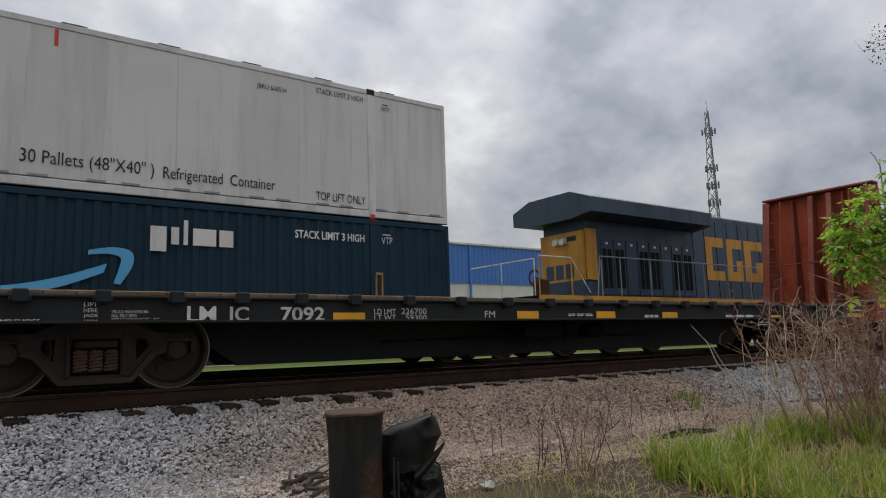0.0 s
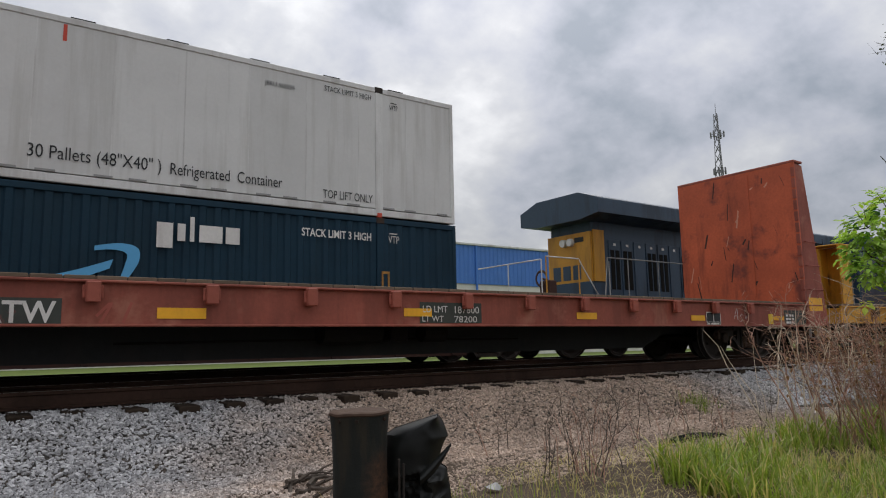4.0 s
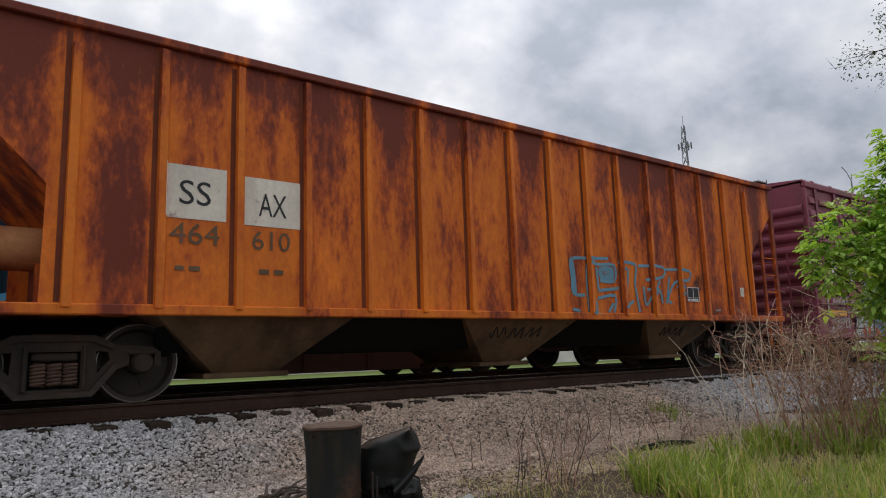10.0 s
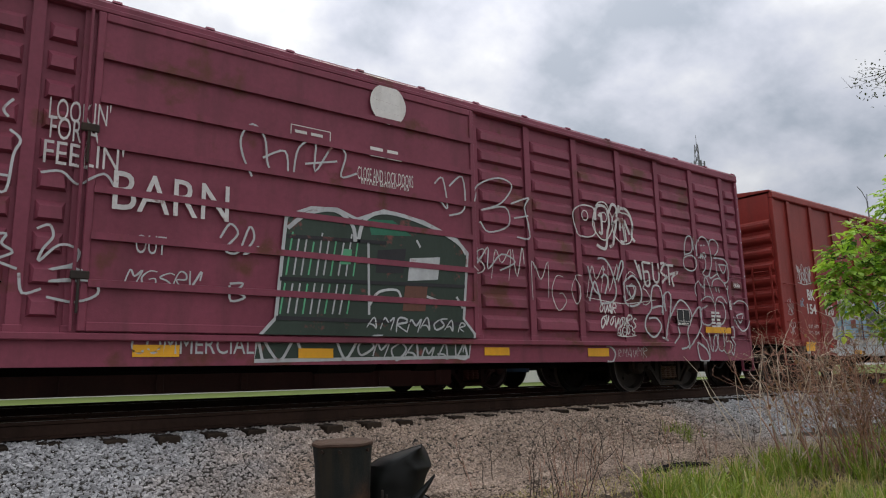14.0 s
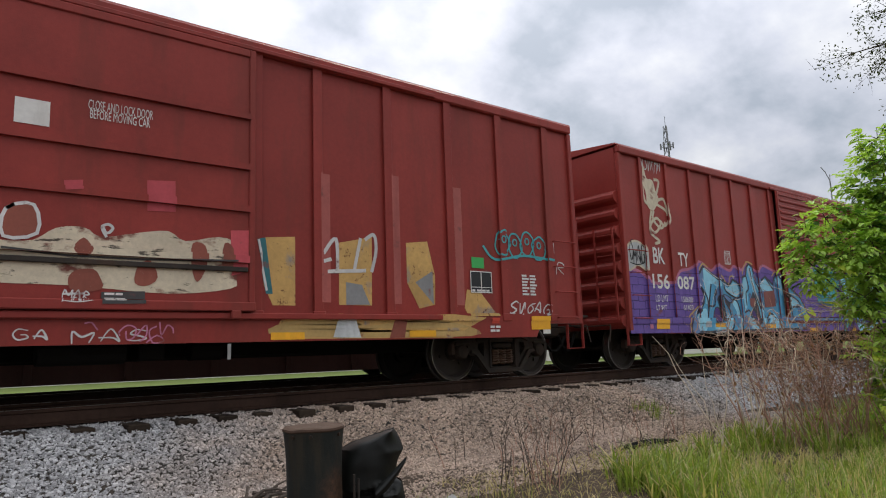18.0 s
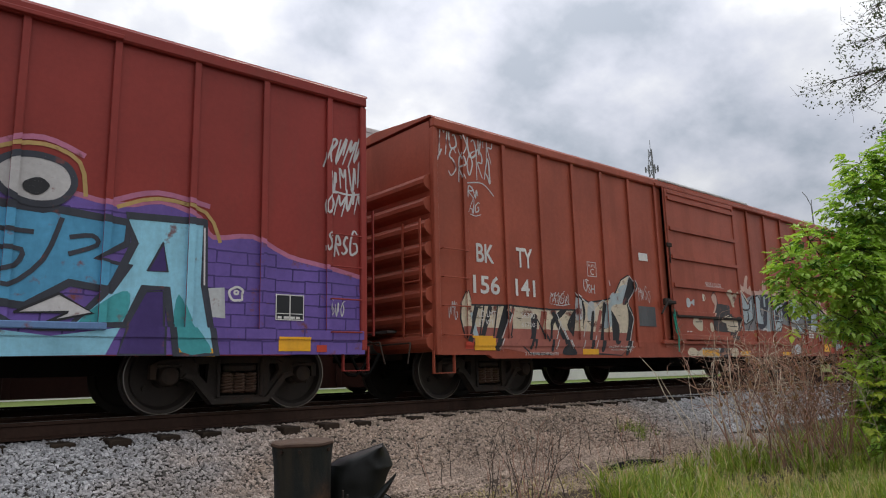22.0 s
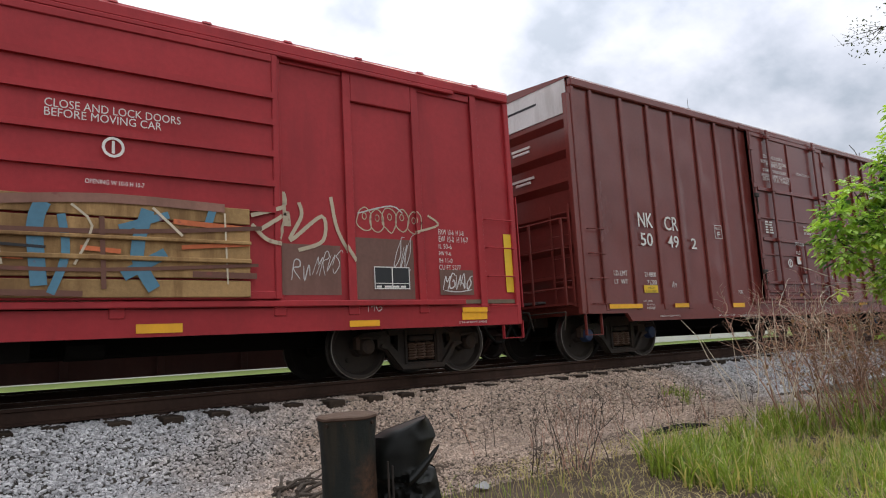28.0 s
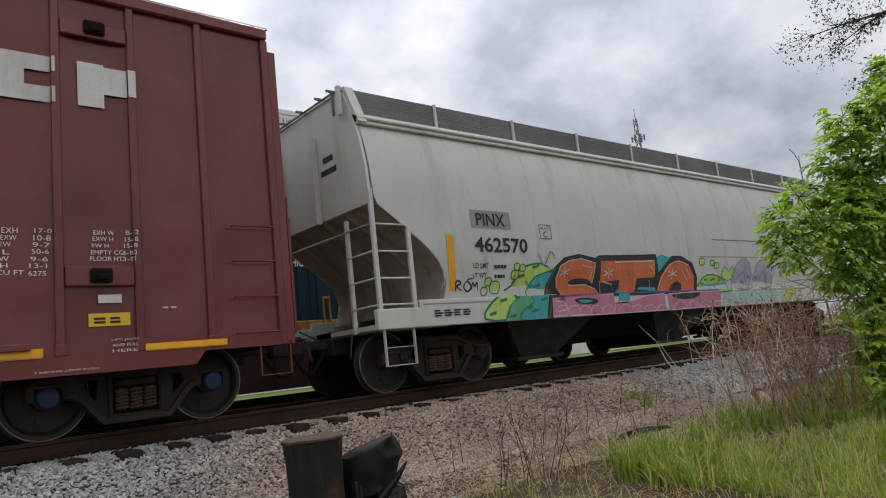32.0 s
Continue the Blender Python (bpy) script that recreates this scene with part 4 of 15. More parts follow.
def brake_gear(car, x, y=-0.75):
    g = Geo().tube((x, y, 0.62), (x + 0.9, y, 0.62), 0.17, n=14)
    part("brake_valve", Geo().cbox(x + 1.05, x + 1.35, y - 0.1, y + 0.25, 0.48, 0.78, 0.02), M_DARK, car)
    part("brake_reservoir", g, M_DARK, car)
    part("brake_cylinder", Geo().tube((x + 1.7, y + 0.1, 0.6), (x + 2.1, y + 0.1, 0.6), 0.14, n=12), M_DARK, car)
    part("brake_rod", Geo().pipe([(x - 2.5, y + 0.3, 0.5), (x - 0.4, y + 0.3, 0.52), (x + 3.8, y + 0.3, 0.5)], 0.016), M_DARK, car)


def railcar(name, x0, label, category):
    ob = thing(name, label, category, "cars of the moving train", pose(x0, NEAR_Y, 0))
    CARS.append((ob, x0))
    return ob


# ---- boxcars ----
def corrugated_end(x, way, z0, z1, n, depth, flat_top):
    """Outline of an end wall that bulges n times between z0 and z1."""
    pts, zt = [(x - way * 0.05, z0)], z1 - flat_top
    h = (zt - z0) / n
    for i in range(n):
        z = z0 + i * h
        pts += [(x, z + 0.02 * h), (x + way * depth * 0.75, z + 0.20 * h), (x + way * depth, z + 0.34 * h), (x + way * depth, z + 0.52 * h), (x + way * depth * 0.75, z + 0.66 * h), (x, z + 0.80 * h)]
    pts += [(x, z1), (x - way * 0.05, z1)]
    return pts


def boxcar(name, label, x0, length, z0, z1, posts, door, coat, wheels, ends=5, end_depth=0.09, flat_top=0.45, emboss=0, door_style="ribs", post_w=0.09,
           sill_h=0.30, end_lift=0.0, roof_ribs=False, blue=False, opening=None, door_z=None, post_out=0.05, roof_mat=None, end_top=None, rib_z=None):
    car = railcar(name, x0, label, "boxcar")
    face, skin = -1.50 - post_out, -1.50
    zs, zt = z0 + sill_h, z1 - 0.16
    dz0, dz1 = door_z or (z0 + 0.36, z1 - 0.16)
    # side sheets between the posts
    edges = sorted([0.06] + list(posts) + [length - 0.06])
    lo, hi = opening or door
    for a, b in zip(edges, edges[1:]):
        if a >= lo - 0.02 and b <= hi + 0.02:
            continue
        for u, v in ((a, min(b, lo)), (max(a, hi), b)):
            if v - u < 0.05 or v <= u:
                continue
            g = Geo().box(u, v, skin, skin + 0.04, zs, zt)
            if emboss and v - u > 0.35:
                for i in range(emboss):
                    z, m = 1.08 + 0.33 * i, 0.11
                    h = Geo().add([(u + m, skin - 0.001, z - 0.02), (v - m, skin - 0.001, z - 0.02), (v - m, skin - 0.001, z + 0.20), (u + m, skin - 0.001, z + 0.20),
                                   (u + m + 0.03, skin - 0.07, z + 0.005), (v - m - 0.03, skin - 0.07, z + 0.005), (v - m - 0.04, skin - 0.06, z + 0.13), (u + m + 0.04, skin - 0.06, z + 0.13)],
                                  [(0, 1, 5, 4), (1, 2, 6, 5), (2, 3, 7, 6), (3, 0, 4, 7), (4, 5, 6, 7), (3, 2, 1, 0)])
                    part("side_rib", h, coat, car)
            if blue:
                # thin glossy sheets buckle inwards between the posts
                nx, nz, w = 10, 30, []
                for k in range(nz + 1):
                    for i in range(nx + 1):
                        x, z = u + (v - u) * i / nx, zs + (zt - zs) * k / nz
                        hold = min(1.0, 4 * i / nx, 4 * (1 - i / nx), 8 * k / nz, 8 * (1 - k / nz))
                        w.append((x, skin + 0.040 * hold * (0.5 + 0.5 * noise.noise((x * 1.6, 3.0, z * 1.5)) + 0.2 * noise.noise((x * 3.5, 7.0, z * 3.0))), z))
                part("side_sheet", Geo().add(w, [(k * (nx + 1) + i, k * (nx + 1) + i + 1, (k + 1) * (nx + 1) + i + 1, (k + 1) * (nx + 1) + i) for k in range(nz) for i in range(nx)]), coat, car, "buckled glossy side sheet", smooth=True)
                part("inner_sheet", Geo().box(u, v, skin + 0.05, skin + 0.06, zs, zt), coat, car)
                continue
            part("side_sheet", g, coat, car)
    for p in posts:
        if lo - 0.01 < p < hi + 0.01:
            continue
        g = Geo().cbox(p - post_w / 2, p + post_w / 2, face, face + 0.016, zs - 0.05, zt + 0.02, 0.005)
        if blue:
            g = Geo().cbox(p - post_w / 2, p + post_w / 2, face, skin + 0.004, zs - 0.05, zt + 0.02, 0.014)
        g.box(p - post_w / 2 + 0.018, p + post_w / 2 - 0.018, face + 0.012, skin + 0.004, zs - 0.05, zt + 0.02)
        g.cbox(p - post_w / 2 - 0.02, p + post_w / 2 + 0.02, face - 0.012, face + 0.02, zs - 0.10, zs + 0.02, 0.008)
        part("side_post", g, coat, car)
    part("far_side", Geo().box(0.06, length - 0.06, 1.46, 1.50, z0 + 0.30, z1 - 0.02), coat, car)
    # far sill coloured black instead of the coat, as shade under the car
    part("far_sill", Geo().box(0.06, length - 0.06, 1.45, 1.50, z0 + 0.02, z0 + 0.296), M_DARK, car)
    # sill, top chord, corner posts
    lift = 1.05
    sill = [(0.02, z0 + end_lift), (lift, z0 + end_lift), (lift + 0.12, z0), (length - lift - 0.12, z0), (length - lift, z0 + end_lift), (length - 0.02, z0 + end_lift), (length - 0.02, zs - 0.002), (0.02, zs - 0.002)]
    part("side_sill", Geo().plate([sill], face + 0.004, skin + 0.03), coat, car)
    g = Geo().cbox(0.0, length, face - 0.025, skin + 0.03, zt + 0.002, z1, 0.02)
    part("top_chord", g, coat, car)
    for x in (0.0, length - 0.09):
        part("corner_post", Geo().cbox(x - 0.004, x + 0.094, face - 0.004, face + 0.09, z0 + end_lift, zt, 0.012), coat, car)
    # ends, roof
    for x, way in ((0.0, -1), (length, 1)):
        if end_top:
            part("end_wall", Geo().box(min(x, x - way * 0.05), max(x, x - way * 0.05), -1.46, 1.46, z0 + end_lift + 0.05, z1 - 0.04), coat, car, "flat steel end wall with angle ribs")
            for z in (4.33, 3.77, 3.20, 2.63, 2.06, 1.50, 0.97):
                part("end_rib", Geo().plate([[(x + way * 0.001, z - 0.16), (x + way * 0.10, z - 0.03), (x + way * 0.10, z + 0.03), (x + way * 0.001, z + 0.05)]], -1.44, 1.44), coat, car)
            for y in (-1.53, 1.43):
                part("end_corner_post", Geo().cbox(min(x - way * 0.02, x + way * 0.12), max(x - way * 0.02, x + way * 0.12), y, y + 0.10, z0 + end_lift, z1 - 0.3, 0.01), coat, car)
            xr = x + way * 0.24
            for z in (2.50, 1.98, 1.28):
                part("end_rail", Geo().pipe([(x + way * 0.1, -1.35, z), (xr, -1.32, z), (xr, 1.32, z), (x + way * 0.1, 1.35, z)], 0.017), coat, car)
            for y in (-1.30, -0.5, 0.3, 1.30):
                part("rail_post", Geo().cbox(min(xr, xr + way * 0.03), max(xr, xr + way * 0.03), y - 0.03, y + 0.03, 1.02, 2.50, 0.006), coat, car)
            part("end_platform", Geo().box(min(x, x + way * 0.3), max(x, x + way * 0.3), -1.35, 1.35, 0.98, 1.02), coat, car)
        else:
            g = Geo().plate([corrugated_end(x - (end_depth if way > 0 else 0), way, z0 + end_lift + 0.05, z1 - 0.04, ends, end_depth, flat_top)], -1.46, 1.46)
            part("end_wall", g, coat, car, "ribbed steel end wall")
        if end_top:
            for z, w in ((4.78, 1.0), (4.02, 0.5), (3.94, 0.45), (3.42, 0.6), (3.34, 0.4)):
                part("end_lettering", Geo().box(min(x + way * 0.001, x + way * 0.024), max(x + way * 0.001, x + way * 0.024), -0.2 - w / 2, -0.2 + w / 2, z, z + 0.045), M_OFFWHITE if z < 4.5 else M_BLACK, car)
            part("end_top_panel", Geo().plate([[(-1.44, z1 - 0.62), (1.44, z1 - 0.62), (1.44, z1), (0, z1 + 0.12), (-1.44, z1)]], x + way * 0.004, x + way * 0.02, "yz"), end_top, car, "white painted top panel")
    r = Geo().plate([[(-1.54, z1 + 0.002), (-1.52, z1 + 0.035), (0, z1 + 0.17), (1.52, z1 + 0.035), (1.54, z1 + 0.002)]], -0.03, length + 0.03, "yz")
    if roof_ribs:
        x = 0.5
        while x < length:
            r.plate([[(-1.55, z1 + 0.02), (-1.53, z1 + 0.055), (0, z1 + 0.195), (1.53, z1 + 0.055), (1.55, z1 + 0.02), (0, z1 + 0.15)]], x, x + 0.10, "yz")
            x += 1.06
    part("roof", r, roof_mat or coat, car, "low gabled metal roof")
    # door with its tracks
    a, b = door
    yd = face - 0.045
    d = part("door", Geo().box(a, b, yd, yd + 0.04, dz0, dz1), coat, car, "sliding steel door")
    g = Geo()
    for x in (a, b - 0.08):
        g.cbox(x, x + 0.08, yd - 0.025, yd + 0.002, dz0, dz1, 0.01)
    g.cbox(a + 0.08, b - 0.08, yd - 0.025, yd + 0.002, dz0, dz0 + 0.10, 0.01)
    g.cbox(a + 0.08, b - 0.08, yd - 0.025, yd + 0.002, dz1 - 0.10, dz1, 0.01)
    part("door_frame", g, coat, d)
    if door_style == "louvre":
        k, n = 0, int((dz1 - dz0 - 0.2) / 0.155)
        for k in range(n):
            z = dz0 + 0.14 + k * 0.155
            g = Geo().plate([[(yd - 0.001, z), (yd - 0.035, z + 0.03), (yd - 0.035, z + 0.06), (yd - 0.001, z + 0.09)]], a + 0.09, b - 0.09, "yz")
            part("door_slat", g, coat, d)
    elif door_style == "rods":
        for z, h, o in ((3.56, 0.09, 0.045), (2.885, 0.03, 0.03), (2.39, 0.08, 0.045), (2.04, 0.03, 0.03), (1.40, 0.06, 0.04), (1.20, 0.05, 0.04)):
            part("door_rail", Geo().cbox(a + 0.09, b - 0.09, yd - o, yd - 0.001, z - h / 2, z + h / 2, 0.008), coat, d)
        for x in (6.54, 8.81):
            rod = part("lock_bar", Geo().cbox(x - 0.035, x + 0.035, yd - 0.11, yd - 0.06, dz0 - 0.16, dz1 + 0.1, 0.015), coat, d, "vertical locking bar")
            for z in (dz0 + 0.02, 1.40, 2.39, 3.56, dz1 - 0.08):
                part("bar_guide", Geo().cbox(x - 0.07, x + 0.07, yd - 0.125, yd - 0.03, z - 0.045, z + 0.045, 0.012), coat, rod)
        part("centre_seam", Geo().cbox(7.55, 7.59, yd - 0.03, yd - 0.001, dz0 + 0.10, dz1 - 0.1, 0.006), coat, d)
        part("lock_handle", Geo().cbox(7.58, 7.95, yd - 0.09, yd - 0.002, 1.62, 1.70, 0.01).tube((7.72, yd - 0.10, 1.05), (7.72, yd - 0.10, 2.3), 0.022, n=8).cbox(7.60, 7.90, yd - 0.045, yd - 0.002, 1.72, 2.28, 0.01), coat, d, "door locking handle")
        for z in (1.3, 2.0, 2.88, 3.62, 4.5):
            part("hinge", Geo().cbox(a - 0.09, a + 0.05, yd - 0.05, yd - 0.005, z - 0.06, z + 0.06, 0.01), coat, d)
            part("hinge", Geo().cbox(b - 0.05, b + 0.09, yd - 0.05, yd - 0.005, z - 0.06, z + 0.06, 0.01), coat, d)
    else:
        n = 5 if door_style == "ribs" else 7
        for z in rib_z or [dz0 + (dz1 - dz0) * k / n for k in range(1, n)]:
            part("door_rib", Geo().plate([[(yd - 0.001, z - 0.045), (yd - 0.052, z - 0.048), (yd - 0.052, z + 0.03), (yd - 0.001, z + 0.04)]], a + 0.07, b - 0.07, "yz"), coat, d)
    part("door_track", Geo().cbox(a - (b - a) * 0.15, min(length - 0.3, b + (b - a) * 0.9), yd - 0.02, face, dz0 - 0.09, dz0 - 0.015, 0.01), coat, car, "lower door rail")
    part("door_track", Geo().cbox(a - (b - a) * 0.1, min(length - 0.3, b + (b - a) * 0.9), yd - 0.01, face, dz1 + 0.01, dz1 + 0.07, 0.01), coat, car, "upper door rail")
    for z in (dz0 + 0.15 * (dz1 - dz0), dz0 + 0.6 * (dz1 - dz0)):
        part("door_latch", Geo().cbox(a - 0.10, a + 0.08, yd - 0.06, yd - 0.02, z, z + 0.09, 0.01).tube((a - 0.02, yd - 0.05, z - 0.35), (a - 0.02, yd - 0.05, z), 0.014), M_STEEL, d, "rusty door latch")
    if door_style == "ribs":
        part("door_bar", Geo().cbox(a + 0.10, b - 0.10, yd - 0.05, yd - 0.026, dz0 + 0.47, dz0 + 0.53, 0.01), M_STEEL, d, "grimy horizontal bar")
        part("door_sill", Geo().cbox(a, b, yd - 0.06, yd - 0.026, dz0, dz0 + 0.11, 0.012), coat, d)
        for x in (a + 0.25, b - 0.25):
            part("door_roller", Geo().cbox(x - 0.06, x + 0.06, yd - 0.075, yd - 0.02, dz0 - 0.09, dz0 + 0.01, 0.012), coat, d)
    part("lock_rod", Geo().tube((a - 0.06, yd - 0.015, dz0), (a - 0.06, yd - 0.015, dz1), 0.018, n=8), coat, d)
    cells = [(0, length, z0 - 0.01, zs - 0.10, face + 0.004, face + 0.004)]
    ys = skin - (0.072 if emboss else 0)
    for u, v in zip(edges, edges[1:]):
        for q, t in ((u, min(v, a)), (max(u, b), v)):
            if t > q:
                cells.append((q + (post_w / 2 - 0.018) * (q in posts), t - (post_w / 2 - 0.018) * (t in posts), zs + 0.02, zt, ys, ys))
                cells.append((q, t, zs - 0.10, zs + 0.02, face - 0.012, face - 0.012))
    cells += [(p - post_w / 2, p + post_w / 2, zs + 0.02, zt, face, face) for p in posts if not a < p < b]
    if door_style == "ribs":
        zr = [dz0 + 0.12] + sorted(rib_z) + [dz1]
        cells += [(a + 0.07, b - 0.07, p + 0.04 * (p in rib_z), q - 0.048 * (q in rib_z), yd, yd) for p, q in zip(zr, zr[1:])]
        cells += [(a + 0.07, b - 0.07, p - 0.048, p + 0.04, yd - 0.052, yd - 0.052) for p in rib_z]
        cells.append((a, b, dz0, dz0 + 0.11, yd - 0.06, yd - 0.06))
    else:
        cells.append((a, b, dz0, dz1, yd - 0.036, yd - 0.036))
    SURFACES[car.name] = cells
    if not emboss:
        web = post_w / 2 - (0 if blue else 0.018)
        FLANKS[car.name] = [(p + way * web, zs + 0.02, zt, face + 0.016, skin, way) for p in posts if not a < p < b for way in (-1, 1)]
    # ladders and steps at both ends
    p1, p2 = posts[0], posts[-1]
    for u, v in ((0.12, min(0.66, max(p1 - 0.02, 0.5))), (max(length - 0.66, min(p2 + 0.02, length - 0.5)), length - 0.12)):
        for z in (0.98, 1.42, 1.86, 2.30):
            rung(car, (u, face - 0.055, z), (v, face - 0.055, z), 0.06, "ladder_rung", coat)
    for x, way in ((0.0, -1), (length, 1)):
        xo = x + way * (end_depth + 0.07)
        g = Geo()
        for y in (-1.42, -0.98):
            g.box(min(xo, xo - way * 0.02), max(xo, xo - way * 0.02), y - 0.02, y + 0.02, 0.95, 2.75)
        for z in (1.0, 1.4, 1.8, 2.2, 2.6):
            g.tube((xo - way * 0.01, -1.42, z), (xo - way * 0.01, -0.98, z), 0.011, n=6)
        part("end_ladder", g, coat, car)
        g = Geo().box(min(xo, x), max(xo, x) + 0.001, -0.55, 1.2, 1.06, 1.10)
        part("crossover_platform", g, M_GRATE, car)
        step_iron(car, x - way * 0.16 - 0.2, x - way * 0.16 + 0.2, z0 - 0.20, z0 + end_lift + 0.06, face + 0.02, coat)
        coupler(car, x, way)
    g = Geo().lathe([(0.20, -0.02), (0.225, 0.0), (0.20, 0.02), (0.175, 0.0), (0.20, -0.02)], "x", (-end_depth - 0.16, 0.75, 2.1), 18)
    for k in range(3):
        t = 2 * math.pi * k / 3
        g.tube((-end_depth - 0.16, 0.75, 2.1), (-end_depth - 0.16, 0.75 + 0.2 * math.cos(t), 2.1 + 0.2 * math.sin(t)), 0.012)
    g.cbox(-end_depth - 0.15, -end_depth + 0.03, 0.58, 0.92, 1.75, 2.35, 0.02)
    part("hand_brake", g, coat, car, "hand brake wheel and housing")
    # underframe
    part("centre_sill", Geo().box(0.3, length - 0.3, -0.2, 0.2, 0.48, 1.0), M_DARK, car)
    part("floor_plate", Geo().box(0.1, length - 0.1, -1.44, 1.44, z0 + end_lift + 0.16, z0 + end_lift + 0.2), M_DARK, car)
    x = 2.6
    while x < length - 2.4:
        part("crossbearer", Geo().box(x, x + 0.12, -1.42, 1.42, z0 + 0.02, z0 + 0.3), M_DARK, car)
        x += 1.9
    brake_gear(car, length * 0.47)
    for w0, w1 in wheels:
        truck(car, (w0 + w1) / 2 - x0, (w1 - w0) / 2 * 0.97, blue)
    return car


def reflectors(car, spots, y=None, mat=None):
    for x, z, w, h in spots:
        block(car, "reflector", x, x + w, z, z + h, mat or M_REFL, 4, "amber reflective strip", y)


B_IANR = boxcar("boxcar", "plum-brown boxcar with ribbed sides, plug doors and graffiti", 77.85, 18.63, 0.56, 4.62,
                [0.62, 1.74, 2.86, 3.97, 5.10, 5.60, 11.05, 12.20, 13.35, 14.53, 15.69, 16.85, 17.97], (5.66, 11.0), M_IANR, ((79.1, 81.0), (93.28, 95.14)), ends=10, flat_top=0.5, emboss=10, post_w=0.13, door_style="plug", sill_h=0.40, roof_ribs=True, end_lift=0.0)
B_120 = boxcar("boxcar", "oxide-red boxcar with a sliding door and graffiti on its flank", 97.97, 15.63, 0.66, 4.50,
               [0.76, 1.86, 2.98, 4.11, 5.22, 6.12, 9.55, 10.41, 11.55, 12.69, 13.79, 14.92], (6.25, 9.5), M_120, ((98.71, 100.52), (111.21, 113.03)), rib_z=(3.46, 2.81, 2.28, 1.65), ends=9, flat_top=0.55, post_w=0.14, end_lift=0.22, sill_h=0.36)
B_087 = boxcar("boxcar", "barn-red boxcar with a louvred door and blue and purple graffiti", 115.0, 15.55, 0.68, 4.40,
               [0.72, 1.63, 2.52, 3.41, 4.31, 5.21, 6.15, 9.55, 10.33, 11.26, 12.17, 13.09, 14.0, 14.95], (6.45, 9.48), M_087, ((115.68, 117.54), (128.05, 129.87)), ends=8, end_depth=0.13, flat_top=0.8, door_style="louvre", post_w=0.08, end_lift=0.06)
B_141 = boxcar("boxcar", "brick-red boxcar with a ribbed sliding door and grey graffiti", 131.8, 15.45, 0.62, 4.40,
               [0.67, 1.58, 2.48, 3.41, 4.28, 5.2, 6.16, 9.5, 10.27, 11.19, 12.12, 13.08, 13.98, 14.82], (6.42, 9.42), M_141, ((132.45, 134.26), (144.75, 146.59)), rib_z=(4.04, 3.37, 2.75, 2.14, 1.55), ends=8, end_depth=0.13, flat_top=0.8, post_w=0.08, end_lift=0.06)
B_CP = boxcar("boxcar", "bright red boxcar with its door slid open", 148.45, 14.98, 0.68, 4.43,
              [1.58, 2.75, 3.80, 4.97, 5.90, 9.10, 10.95, 11.98, 13.11, 14.24], (7.75, 10.95), M_CP, ((148.95, 150.72), (160.89, 162.80)), rib_z=(3.66, 3.31, 2.9, 2.52, 2.19), ends=8, flat_top=0.5, post_w=0.12, roof_ribs=True, opening=(6.03, 9.08), door_z=(1.08, 4.20), door_style="plug")
B_NKCR = boxcar("boxcar", "glossy maroon high-cube boxcar with white lettering", 165.0, 15.4, 0.66, 5.06,
                [0.54, 1.4, 2.22, 3.01, 3.84, 4.6, 5.45, 9.53, 10.38, 11.21, 12.0, 12.85, 13.64, 14.45], (5.88, 9.40), M_NKCR, ((165.5, 167.4), (177.79, 179.64)), ends=7, end_depth=0.12, flat_top=0.75, post_w=0.09, end_lift=0.15, blue=True, door_style="rods", end_top=M_WHITEMETAL)


def side_hatch(car, x0, x1):
    """Bolted panel between two posts, held by brackets at its head and foot."""
    part("panel_header", Geo().cbox(x0, x1, -1.556, -1.502, 4.43, 4.62, 0.012), M_NKCR, car)
    part("panel_sill", Geo().cbox(x0, x1, -1.556, -1.502, 1.58, 1.80, 0.012), M_NKCR, car)
    for z in (4.47, 1.61):
        m = (x0 + x1) / 2
        part("bracket", Geo().cbox(m - 0.11, m + 0.11, -1.60, -1.556, z, z + 0.16, 0.02).cbox(m - 0.06, m + 0.06, -1.63, -1.60, z + 0.03, z + 0.09, 0.01), M_DARK, car, "dark latch bracket")


side_hatch(B_NKCR, 12.90, 13.59)


